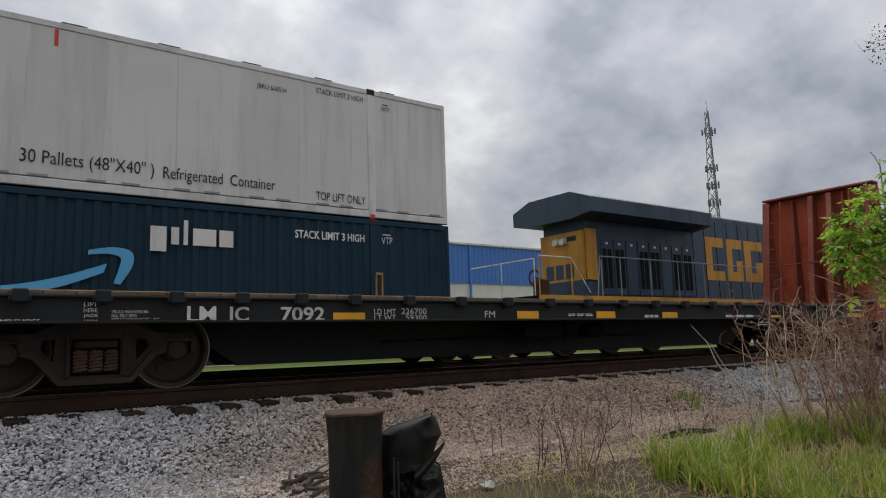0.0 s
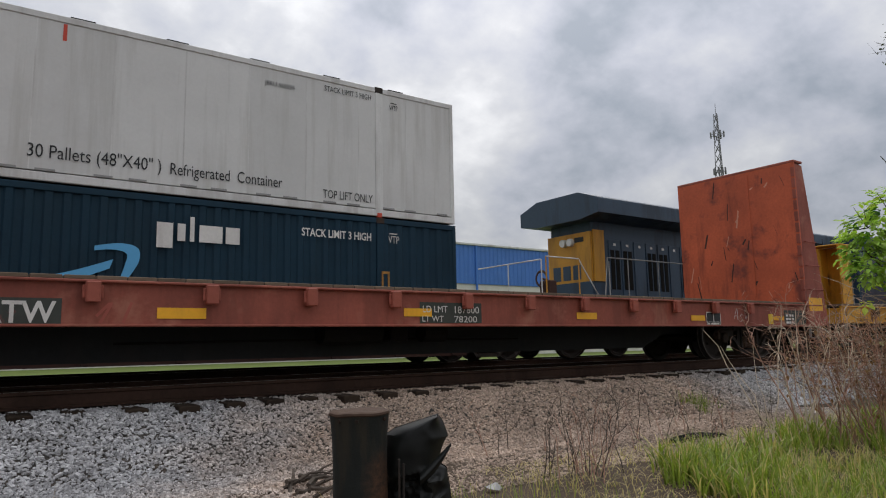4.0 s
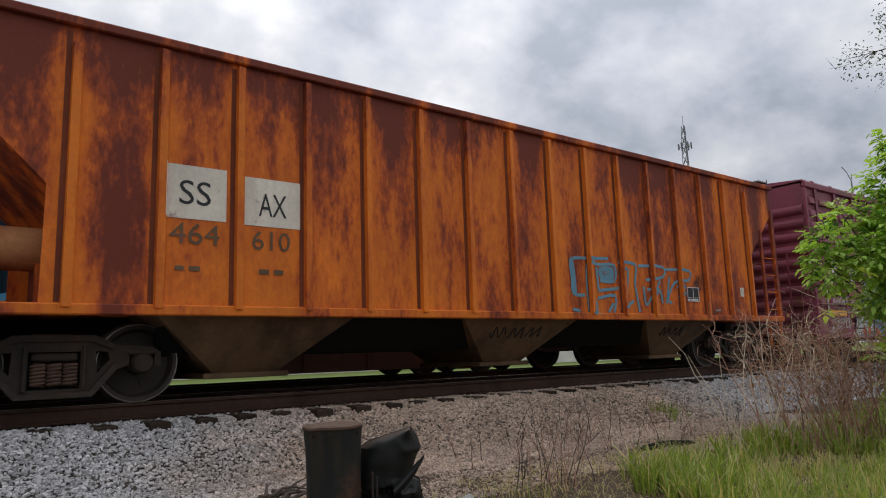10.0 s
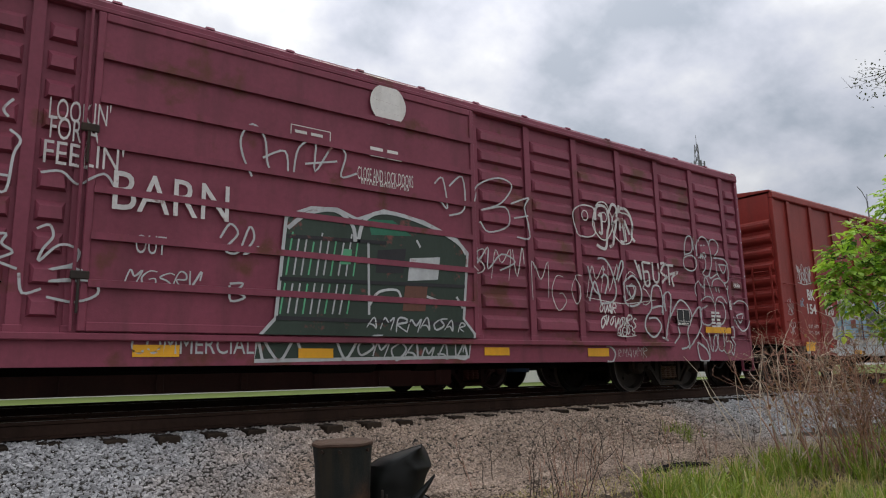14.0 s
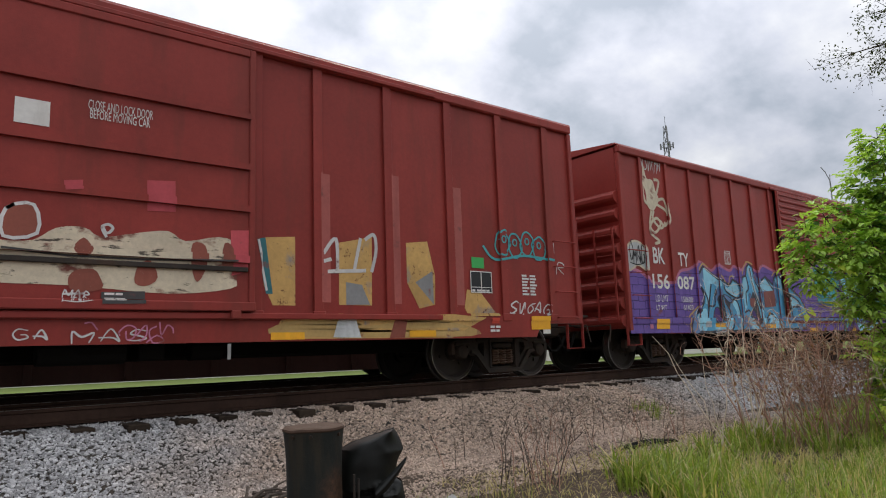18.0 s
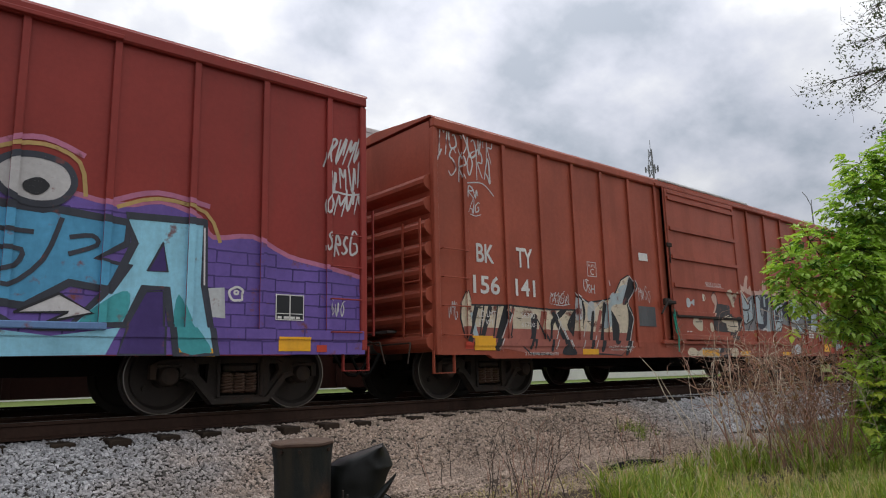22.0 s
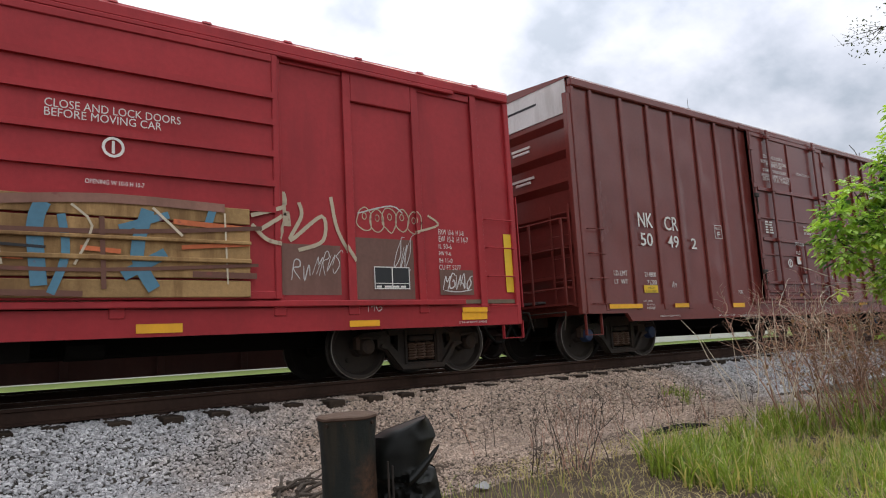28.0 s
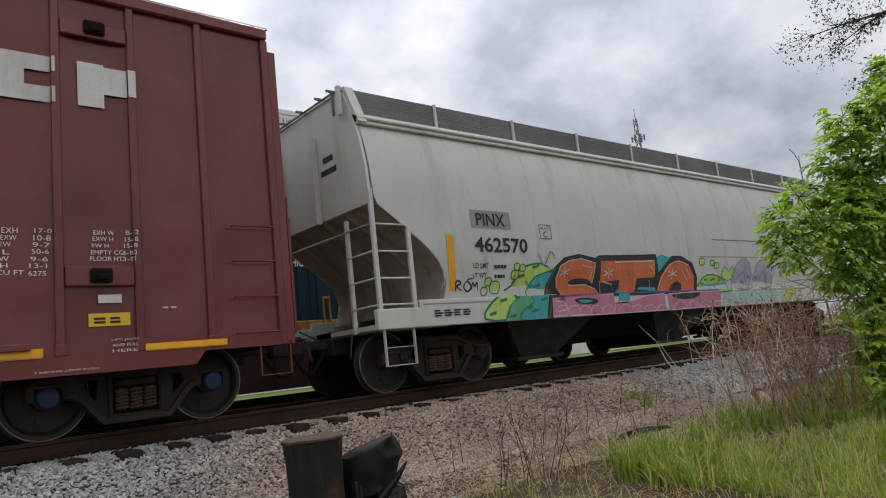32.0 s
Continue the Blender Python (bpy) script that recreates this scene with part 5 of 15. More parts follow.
def open_car_interior(car, length, z0, z1):
    """Board lining and floor seen through the open doorway, and the plates over the panels between posts."""
    part("lining_sheet", Geo().box(0.1, length - 0.1, 1.415, 1.455, z0 + 2.62, z1 - 0.06), M_LINING, car, "grey-green painted inner wall")
    for k in range(9):
        z = z0 + 0.40 + k * 0.248
        part("lining_plank", Geo().cbox(0.1, length - 0.1, 1.395, 1.455, z, z + 0.238, 0.008), M_LINING, car)
    part("inner_roof", Geo().box(0.1, length - 0.1, -1.44, 1.41, z1 - 0.058, z1 - 0.03), M_LINING, car)
    part("car_floor", Geo().box(0.1, length - 0.1, -1.52, 1.39, z0 + 0.33, z0 + 0.39), M_WOODDECK, car, "worn timber floor")
    for x in (9.35, 10.35):
        post = part("inner_post", Geo().cbox(x, x + 0.12, 1.30, 1.39, z0 + 0.4, z1 - 0.5, 0.01), M_LINING, car)
        for k in range(6):
            part("tie_bar", Geo().tube((x - 0.02, 1.28, z0 + 0.7 + 0.34 * k), (x + 0.14, 1.28, z0 + 0.7 + 0.34 * k), 0.014, n=6), M_STEEL, post)
    part("threshold", Geo().cbox(6.06, 9.05, -1.56, -1.44, z0 + 0.36, z0 + 0.42, 0.01), M_WOODDECK, car, "worn timber threshold")
    rnd = random.Random(77)
    for k in range(16):
        x = 6.1 + 1.6 * k / 16
        part("floor_scrap", Geo().cbox(x, x + rnd.uniform(0.08, 0.22), -1.2 + rnd.uniform(0, 1.2), -1.1 + rnd.uniform(1.2, 1.4), z0 + 0.392, z0 + 0.41 + rnd.uniform(0, 0.05), 0.01), M_WOODDECK, car)
    for a, b in ((1.58, 2.75), (3.80, 4.97), (11.98, 13.11)):
        part("panel_header", Geo().cbox(a + 0.061, b - 0.061, -1.552, -1.502, z1 - 0.62, z1 - 0.161, 0.012), M_CP, car)
    for a, b in ((0.12, 1.52), (2.81, 3.74), (5.03, 5.84), (11.02, 11.92), (13.17, 14.18)):
        part("panel_header", Geo().cbox(a, b, -1.53, -1.502, z1 - 0.27, z1 - 0.161, 0.01), M_CP, car)


open_car_interior(B_CP, 14.98, 0.68, 4.43)


# ---- flatcars ----
def flatcar(name, label, x0, length, zb, zt, coat, wheels, pockets, belly=None, pocket_mat=None, notch=False, drop=0.24):
    car = railcar(name, x0, label, "flatcar")
    g = Geo()
    web = -1.52
    g.box(0, length, web, web + 0.02, zb, zt)
    g.cbox(0, length, web - 0.06, web + 0.02, zt - 0.03, zt, 0.008)
    g.cbox(0, length, web - 0.06, web + 0.02, zb, zb + 0.03, 0.008)
    part("side_sill", g, coat, car, "channel side sill")
    SURFACES[car.name] = [(0, length, zb, zt, web, web)]
    part("side_sill", Geo().box(0, length, 1.50, 1.56, zb, zt), coat, car)
    n = int(length / 0.30)
    deck = Geo().box(0.02, length - 0.02, -1.49, 1.49, zt - 0.05, zt - 0.008).mesh("deck_base", M_DARK)
    part("deck_base", deck, None, car)
    plank = Geo().cbox(0.006, 0.294, -1.54, 1.5, zt + 0.001, zt + 0.045, 0.006).mesh("deck_plank", M_WOODDECK)
    for i in range(n):
        o = part("deck_plank", plank, None, car)
        o.matrix_basis = pose(i * length / n, 0, 0)
    for x in (0.0, length - 0.1):
        part("end_sill", Geo().cbox(x, x + 0.1, -1.49, 1.49, zb, zt - 0.05, 0.01), coat, car)
    pk = Geo().cbox(-0.07, 0.07, web - 0.13, web - 0.02, zt - drop, zt - 0.02 if drop > 0.2 else zt + 0.05, 0.012).cbox(-0.10, 0.10, web - 0.09, web - 0.062, zt - drop * 0.83, zt - 0.06 if drop > 0.2 else zt - 0.01, 0.008).mesh("stake_pocket", pocket_mat or coat)
    for x in pockets:
        o = part("stake_pocket", pk, None, car)
        o.matrix_basis = pose(x, 0, 0)
    g = Geo().box(0.3, length - 0.3, -0.32, 0.32, zb - 0.12, zt - 0.06)
    if belly:
        a, b, c, d, z = belly
        for y in (-0.45, 0.35):
            part("fishbelly_plate", Geo().plate([[(a, zb + 0.1), (b, z), (c, z), (d, zb + 0.1)]], y, y + 0.10), M_LMIC, car)
    x = 2.8
    while x < length - 2.6:
        part("crossbearer", Geo().box(x, x + 0.1, -1.45, 1.45, zb + 0.02, zt - 0.08), M_LMIC if belly else M_DARK, car)
        x += 1.5
    part("centre_sill", g, M_DARK if not belly else M_LMIC, car, "deep fishbelly centre sill")
    brake_gear(car, length * 0.42, -0.9)
    for x, way in ((0.0, -1), (length, 1)):
        coupler(car, x, way, 0.84)
        step_iron(car, x - way * 0.35 - 0.22, x - way * 0.35 + 0.22, zb - 0.24, zb + 0.02, web - 0.04, M_GREY)
    for w0, w1 in wheels:
        truck(car, (w0 + w1) / 2 - x0, (w1 - w0) / 2 * 0.97)
    return car


F_LMIC = flatcar("flatcar", "sooty black flatcar with a fishbelly sill", -0.4, 19.54, 0.75, 1.05, M_LMIC, ((0.51, 2.29), (16.48, 18.30)), [1.0, 1.75, 2.5, 3.25, 4.0, 4.75, 5.6, 6.5, 7.4, 8.3, 9.2, 10.1, 11, 11.9, 12.8, 13.7, 14.6, 15.5, 16.3, 17.1], (2.7, 3.6, 15.2, 16.1, 0.23), drop=0.085)
F_ATW = flatcar("bulkhead_flatcar", "worn red flatcar with tall tapered bulkheads", 19.82, 21.26, 0.67, 1.16, M_ATWS, ((21.70, 23.50), (37.94, 39.74)), [3.6 + 1.22 * i for i in range(13)], (3.9, 5.0, 16.2, 17.4, 0.28))
F_UMP = flatcar("bulkhead_flatcar", "worn yellow flatcar with low bulkheads and rust stains", 42.07, 16.05, 0.74, 1.16, M_UMP, ((42.88, 44.72), (55.94, 57.76)), [1.7 + 0.98 * i for i in range(14)], (2.9, 3.4, 11.4, 12.6, 0.27), material("rust_stained_pocket", (0.07, 0.035, 0.02), 0.8, seed=130))
tagged(F_ATW, "worn orange-red flatcar with tall tapered bulkheads", "bulkhead flatcar")
tagged(F_UMP, category="bulkhead flatcar")


M_SCRAPE = material("bare_scraped_paint", (0.55, 0.26, 0.17), 0.6, vary=0.2, seed=131)


def tall_bulkhead(car, x_in, way):
    """Tapered end stop: a flat face towards the load, ribs and ladder on the outside."""
    z0, z1 = 0.69, 4.42
    xo0, xo1 = x_in + way * 0.98, x_in + way * 0.38
    for y, s in ((-1.56, 1), (1.48, 1)):
        part("bulkhead_side", Geo().plate([[(x_in + way * 0.05, z0), (xo0, z0), (xo1, z1), (x_in + way * 0.05, z1 + 0.02)]], y, y + 0.08), M_ATWS, car, "tapered side plate")
    part("bulkhead_face", Geo().box(min(x_in, x_in + way * 0.05), max(x_in, x_in + way * 0.05), -1.57, 1.57, 1.18, z1 + 0.04), M_ATW, car, "scraped steel face")
    if way > 0:
        rnd = random.Random(8)
        part("face_seam", Geo().box(x_in - 0.012, x_in - 0.001, -0.42, -0.36, 1.2, z1), M_ATW, car)
        for k in range(26):
            y, z, l = rnd.uniform(-1.5, 1.4), rnd.uniform(1.3, 4.1), rnd.uniform(0.06, 0.5)
            w = rnd.uniform(0.012, 0.05)
            t = rnd.uniform(-0.1, 0.1)
            part("scrape", Geo().add([(x_in - 0.003, y, z), (x_in - 0.003, y + w, z + 0.02), (x_in - 0.003, y + w * 0.8 + t, z + l), (x_in - 0.003, y + t, z + l * 0.92)], [(0, 1, 2, 3)]), M_WELL if k % 3 else M_SCRAPE, car)
    def slant(y, w, d0, d1, za=1.2, zb=z1 - 0.02):
        """Upright strip along the sloping outer edge, from d0 to d1 behind it."""
        def at(z, d):
            return xo0 + (xo1 - xo0) * (z - z0) / (z1 - z0) - way * d
        return Geo().plate([[(at(za, d1), za), (at(za, d0), za), (at(zb, d0), zb), (at(zb, d1), zb)]], y, y + w)

    for y in (-0.42, 0.10):
        rib = part("bulkhead_rib", Geo().plate([[(x_in + way * 0.055, 1.2), (xo0 - way * 0.12, 1.2), (xo1 - way * 0.03, z1 - 0.05), (x_in + way * 0.055, z1 - 0.05)]], y, y + 0.04), M_ATWS, car)
        part("rib_flange", slant(y - 0.05, 0.14, 0.015, 0.04), M_ATWS, rib)
    for y in (-0.75, 0.70):
        part("bulkhead_rib", Geo().plate([[(x_in + way * 0.055, 1.2), (xo0 - way * 0.5, 1.2), (xo1 - way * 0.12, z1 - 0.05), (x_in + way * 0.055, z1 - 0.05)]], y, y + 0.05), M_ATWS, car)
    for y in (-1.475, 1.36):
        part("edge_flange", slant(y, 0.115, 0.001, 0.03, z0), M_ATWS, car, "flange along the sloping edge")
    for y in (-0.98, 1.0):
        part("ladder_rail", slant(y, 0.035, 0.01, 0.05), M_ATWS, car)
    part("cross_rail", Geo().pipe([(xo0 - way * 0.26, -1.4, 2.42), (xo0 - way * 0.26, 1.4, 2.42)], 0.014), M_ATWS, car)
    for k in range(12):
        z = 1.25 + 0.262 * k
        part("edge_cleat", Geo().box(min(x_in - way * 0.03, x_in - way * 0.001), max(x_in - way * 0.03, x_in - way * 0.001), -1.575, -1.50, z, z + 0.21), M_ATWS, car)
    part("bulkhead_cap", Geo().cbox(min(x_in, xo1), max(x_in, xo1), -1.58, 1.58, z1 + 0.042, z1 + 0.10, 0.01), M_ATWS, car)
    for y in (-1.40, 1.0):
        for i in range(8):
            z = 1.35 + 0.40 * i
            f = (z - z0) / (z1 - z0)
            x = xo0 + (xo1 - xo0) * f - way * 0.03
            part("ladder_rung", Geo().tube((x, y, z), (x, y + 0.42, z), 0.013, n=6), M_ATWS, car)
    for z in (1.5, 2.05, 2.6):
        f = (z - z0) / (z1 - z0)
        rung(car, (x_in + way * 0.15, -1.62, z), (xo0 + (xo1 - xo0) * f - way * 0.08, -1.62, z), 0.06, "grab_iron", M_ATWS)
    patch(car, "reflector", min(x_in + way * 0.15, x_in + way * 0.75), max(x_in + way * 0.15, x_in + way * 0.75), 1.02, 1.32, M_REFL, -1.561, 0.004, "amber reflective plate")


tall_bulkhead(F_ATW, 0.98, -1)
tall_bulkhead(F_ATW, 20.55, 1)


def low_bulkhead(car, x_in, way):
    z0, z1 = 1.22, 2.64
    xo = x_in + way * 0.54
    part("bulkhead_face", Geo().box(min(x_in, x_in + way * 0.05), max(x_in, x_in + way * 0.05), -1.50, 1.50, z0, z1), M_UMP, car, "dented yellow steel face")
    for y in (-1.52, 1.47):
        part("bulkhead_side", Geo().box(min(x_in + way * 0.052, xo), max(x_in + way * 0.052, xo), y, y + 0.05, z0, z1 + 0.02), M_UMP, car)
    rnd = random.Random(int(x_in * 7))
    xs = x_in - way * 0.003
    for y, w, top, bot in ((0.33, 0.06, 0.15, 1.0), (-0.30, 0.07, 0.0, 0.85), (-1.40, 0.09, 0.0, 1.0), (0.9, 0.03, 0.3, 0.8), (1.42, 0.06, 0.5, 1.0), (-0.8, 0.02, 0.0, 0.5), (-0.1, 0.02, 0.35, 0.6), (0.0, 0.02, 0.1, 0.3)):
        za, zb = z1 - top * (z1 - z0), z1 - bot * (z1 - z0) + 0.004
        n = 14
        lft = [(y - w * rnd.uniform(0.15, 0.7) * (0.5 + 0.6 * k / n), za + (zb - za) * k / n) for k in range(n + 1)]
        rgt = [(y + w * rnd.uniform(0.15, 0.7) * (0.5 + 0.6 * k / n), za + (zb - za) * k / n) for k in range(n + 1)]
        part("rust_streak", Geo().plate([lft + rgt[::-1]], min(xs, x_in), max(xs, x_in), "yz"), M_RUSTSHADE, car, "brown rust streak")
    part("bent_plate", Geo().plate([[(x_in - way * 0.02, z0), (x_in - way * 0.16, z0 + 0.10), (x_in - way * 0.15, z0 + 0.12), (x_in - way * 0.004, z0 + 0.06)]], -0.75, -0.05), M_RUSTSHADE, car, "rusty bent steel plate")
    for y in (-1.0, -0.4, 0.2, 0.8):
        part("bulkhead_rib", Geo().cbox(min(x_in + way * 0.055, xo - way * 0.1), max(x_in + way * 0.055, xo - way * 0.1), y, y + 0.09, z0, z1 - 0.01, 0.01), M_UMP, car)
    part("bulkhead_cap", Geo().cbox(min(x_in - way * 0.01, xo - way * 0.06), max(x_in - way * 0.01, xo - way * 0.06), -1.53, 1.53, z1 + 0.022, z1 + 0.06, 0.01), M_UMP, car)
    for z in (1.45, 1.82, 2.19, 2.5):
        rung(car, (x_in + way * 0.10, -1.58, z), (xo - way * 0.06, -1.58, z), 0.06, "ladder_rung", M_UMP)


low_bulkhead(F_UMP, 0.75, -1)
low_bulkhead(F_UMP, 15.24, 1)


# ---- covered hoppers ----
def hopper_bay(g, xc, half, y, z0, z1, zb):
    top = [(xc - half, -y, z1), (xc + half, -y, z1), (xc + half, y, z1), (xc - half, y, z1)]
    bot = [(xc - half * 0.32, -y * 0.55, zb), (xc + half * 0.32, -y * 0.55, zb), (xc + half * 0.32, y * 0.55, zb), (xc - half * 0.32, y * 0.55, zb)]
    g.add(top + bot, [(0, 1, 5, 4), (1, 2, 6, 5), (2, 3, 7, 6), (3, 0, 4, 7), (4, 5, 6, 7), (3, 2, 1, 0)])
    g.cbox(xc - half * 0.42, xc + half * 0.42, -y * 0.6, y * 0.6, zb - 0.07, zb, 0.01)


def rusty_hopper():
    x0, L, zs, zt = 59.37, 16.73, 1.03, 4.23
    car = railcar("covered_hopper", x0, "rust-streaked orange covered hopper with ribbed sides", "covered hopper")
    for y in (-1.50, 1.46):
        loop = [(1.36, zs), (15.38, zs), (15.40, 2.34), (16.60, 3.50), (16.66, zt), (0.12, zt), (0.20, 3.53), (1.38, 2.34)]
        part("side_sheet", Geo().plate([loop], y, y + 0.04), M_SSAX, car, "rust-streaked side sheet")
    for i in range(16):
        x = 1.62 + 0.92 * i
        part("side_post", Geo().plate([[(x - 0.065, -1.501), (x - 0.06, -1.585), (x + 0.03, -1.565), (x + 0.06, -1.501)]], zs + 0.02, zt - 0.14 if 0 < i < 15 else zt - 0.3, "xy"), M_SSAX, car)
        # rust-brown strip stands in for shade along the post's left side
        part("rusted_seam", Geo().box(x - 0.125, x - 0.068, -1.506, -1.501, zs + 0.07, zt - 0.16), M_RUSTSHADE, car, "rust-brown strip painted as the shade beside a post")
    SURFACES[car.name] = [(0, L, zs - 0.06, zs + 0.02, -1.55, -1.55)]
    for i in range(16):
        x = 1.62 + 0.92 * i
        SURFACES[car.name] += [(x - 0.05, x + 0.03, zs + 0.02, zt, -1.586, -1.586), (x + 0.05, x + 0.82, zs + 0.02, zt, -1.50, -1.50)]
    part("top_chord", Geo().cbox(0.06, 16.70, -1.57, -1.44, zt - 0.10, zt + 0.01, 0.015), M_SSAX, car)
    part("side_sill", Geo().cbox(0.0, L, -1.55, -1.44, zs - 0.06, zs + 0.06, 0.015), M_SSAX, car)
    part("side_sill", Geo().cbox(0.0, L, 1.44, 1.55, zs - 0.06, zs + 0.06, 0.015), M_SSAX, car)
    part("roof", Geo().plate([[(-1.52, zt), (-1.3, zt + 0.09), (0, zt + 0.14), (1.3, zt + 0.09), (1.52, zt)]], 0.08, 16.68, "yz"), M_SSAX, car)
    for x, way in ((0.06, 1), (L - 0.06, -1)):
        g = Geo()
        a = [(x + way * 0.02, -1.46, zt - 0.60), (x + way * 0.02, 1.46, zt - 0.60), (x + way * 2.30, 1.46, zs + 0.32), (x + way * 2.30, -1.46, zs + 0.32)]
        g.add(a + [(p[0] + way * 0.05, p[1], p[2] + 0.02) for p in a], [(0, 1, 2, 3), (7, 6, 5, 4), (0, 4, 5, 1), (1, 5, 6, 2), (2, 6, 7, 3), (3, 7, 4, 0)])
        part("slope_sheet", g, M_SSAX, car, "sloping end sheet")
        part("end_wall", Geo().box(min(x, x + way * 0.05), max(x, x + way * 0.05), -1.46, 1.46, zt - 0.64, zt), M_SSAX, car)
        for y in (-1.53, 1.45):
            part("end_post", Geo().cbox(min(x - way * 0.02, x + way * 0.1), max(x - way * 0.02, x + way * 0.1), y, y + 0.08, zs, zt - 0.6, 0.01), M_SSAX, car)
            part("end_post", Geo().cbox(min(x + way * 0.60, x + way * 0.68), max(x + way * 0.60, x + way * 0.68), y, y + 0.06, zs, 3.1, 0.01), M_SSAX, car)
        for z in (1.25, 1.65, 2.05, 2.45):
            part("ladder_rung", Geo().tube((x + way * 0.06, -1.5, z), (x + way * 0.63, -1.5, z), 0.013, n=6), M_SSAX, car)
        part("end_platform", Geo().box(min(x, x + way * 1.8), max(x, x + way * 1.8), -1.43, 1.43, zs - 0.03, zs + 0.03), M_SSAX, car)
        part("hand_rail", Geo().pipe([(x, -1.5, 2.38), (x, 0.95, 2.38)], 0.014), M_SSAX, car)
        part("hand_rail", Geo().pipe([(x, -1.5, 1.95), (x, -0.15, 1.95)], 0.014), M_SSAX, car)
        for y, w, h in ((-0.22, 0.07, 2.2), (0.95, 0.05, 3.5)):
            part("rail_post", Geo().cbox(x - 0.03, x + 0.03, y, y + 2 * w, zs, h, 0.008), M_TANRUST, car)
        if way > 0:
            part("end_sill", Geo().cbox(min(x, x + way * 0.5), max(x, x + way * 0.5), -1.44, 0.85, zs + 0.03, zs + 0.40, 0.03), M_TANRUST, car, "tan-rusted end beam")
            tank = part("air_reservoir", Geo().lathe([(0.02, 0.0), (0.16, 0.02), (0.23, 0.10), (0.24, 0.2), (0.24, 1.0), (0.23, 1.1), (0.16, 1.18), (0.02, 1.2)], "x", (min(x + way * 0.4, x + way * 1.6), -0.95, zs + 0.68), 20), M_TANRUST, car, "rusted air tank", smooth=True)
            part("tank_bracket", Geo().box(min(x + way * 0.55, x + way * 0.62), max(x + way * 0.55, x + way * 0.62), -1.2, -0.7, zs + 0.03, zs + 0.5).box(min(x + way * 1.3, x + way * 1.37), max(x + way * 1.3, x + way * 1.37), -1.2, -0.7, zs + 0.03, zs + 0.5), M_SSAX, tank)
            part("air_pipe", Geo().pipe([(x + way * 0.45, -1.25, zs + 0.3), (x + way * 0.5, -1.28, zs + 0.75), (x + way * 0.7, -1.25, zs + 0.9), (x + way * 0.95, -1.1, zs + 0.92)], 0.018), M_SSAX, car)
            wheel = part("brake_wheel", Geo().lathe([(0.19, -0.02), (0.21, 0.0), (0.19, 0.02), (0.165, 0.0), (0.19, -0.02)], "x", (x - 0.10, 0.72, zs + 0.72), 18), M_TANRUST, car, "rusty hand brake wheel")
            part("spoke", Geo().tube((x - 0.10, 0.72, zs + 0.53), (x - 0.10, 0.72, zs + 0.91), 0.016).tube((x - 0.10, 0.53, zs + 0.72), (x - 0.10, 0.91, zs + 0.72), 0.016), M_TANRUST, wheel)
            part("brake_housing", Geo().cbox(x - 0.08, x + 0.10, 0.30, 0.55, zs + 0.2, zs + 0.95, 0.04), M_DARK, car, "greasy brake gear housing")
        part("bolster_web", Geo().plate([[(x + way * 1.0, 0.72), (x + way * 2.6, 0.80), (x + way * 2.3, zs + 0.45), (x + way * 1.0, zs + 0.05)]], -0.12, 0.12), M_SSAX, car)
        step_iron(car, x + way * 0.33 - 0.25, x + way * 0.33 + 0.25, 0.42, zs, -1.52, M_SSAX, (0.7,))
        coupler(car, x, -way)
    part("end_panel", Geo().box(0.045, 0.056, -1.44, -1.02, zt - 0.58, zt - 0.08), M_OFFWHITE, car, "white stencilled number panel")
    for r in range(2):
        for k in range(4):
            part("stencil_bar", Geo().box(0.040, 0.045, -1.40 + 0.09 * k, -1.36 + 0.09 * k, zt - 0.25 - 0.2 * r, zt - 0.17 - 0.2 * r), M_BLACK, car)
    for k, xc in enumerate((3.85, 8.36, 12.9)):
        g = Geo()
        hopper_bay(g, xc, 1.35, 1.40, 0, zs, 0.30)
        part("hopper_bay", g, material("grimy_hopper_chute", (0.15, 0.085, 0.042), 0.75, vary=0.25, stain=(0.030, 0.020, 0.014), stains=0.7, edge=(0.46, 0.66), stain_scale=(1.5, 1.5, 0.8), seed=140 + k), car, "grimy discharge chute")
        rnd = random.Random(60 + k)
        for m in range(3 if k == 1 else 2 if k == 2 else 0):
            u0 = -0.62 + 0.42 * m
            line = [(u0 + 0.035 * i, 0.36 + 0.11 * math.sin(i * 1.3 + m) + 0.02 * rnd.uniform(-1, 1)) for i in range(11)]
            pts = [(xc + u * (1 - 0.5 * v) * 1.2, -1.403 + 0.63 * v, zs - v * (zs - 0.30)) for u, v in smooth_line(line, 3)]
            part("graffiti_tag", Geo().pipe(pts, 0.014, 5), M_SPRAYDARK, car, "black spray-painted tag")
    part("centre_sill", Geo().box(0.3, L - 0.3, -0.2, 0.2, 0.66, zs), M_DARK, car)
    # added black block gives the shade between the chutes
    part("hopper_ridge", Geo().plate([[(-1.3, zs - 0.05), (-0.75, 0.52), (0.75, 0.52), (1.3, zs - 0.05)]], 2.7, L - 2.7, "yz"), M_DARK, car, "black block added for the shade between the chutes")
    # roof walkway and hatches
    for y in (-0.45, 0.45):
        g = Geo()
        for k in range(6):
            g.box(-0.10, L + 0.10, y - 0.28 + k * 0.1, y - 0.23 + k * 0.1, zt + 0.26, zt + 0.29)
        for i in range(28):
            g.box(i * L / 27 - 0.02, i * L / 27 + 0.02, y - 0.28, y + 0.27, zt + 0.235, zt + 0.26)
            g.box(i * L / 27 - 0.015, i * L / 27 + 0.015, y - 0.02, y + 0.02, zt + 0.1, zt + 0.24)
        part("running_board", g, M_GRATE, car, "steel grating walkway")
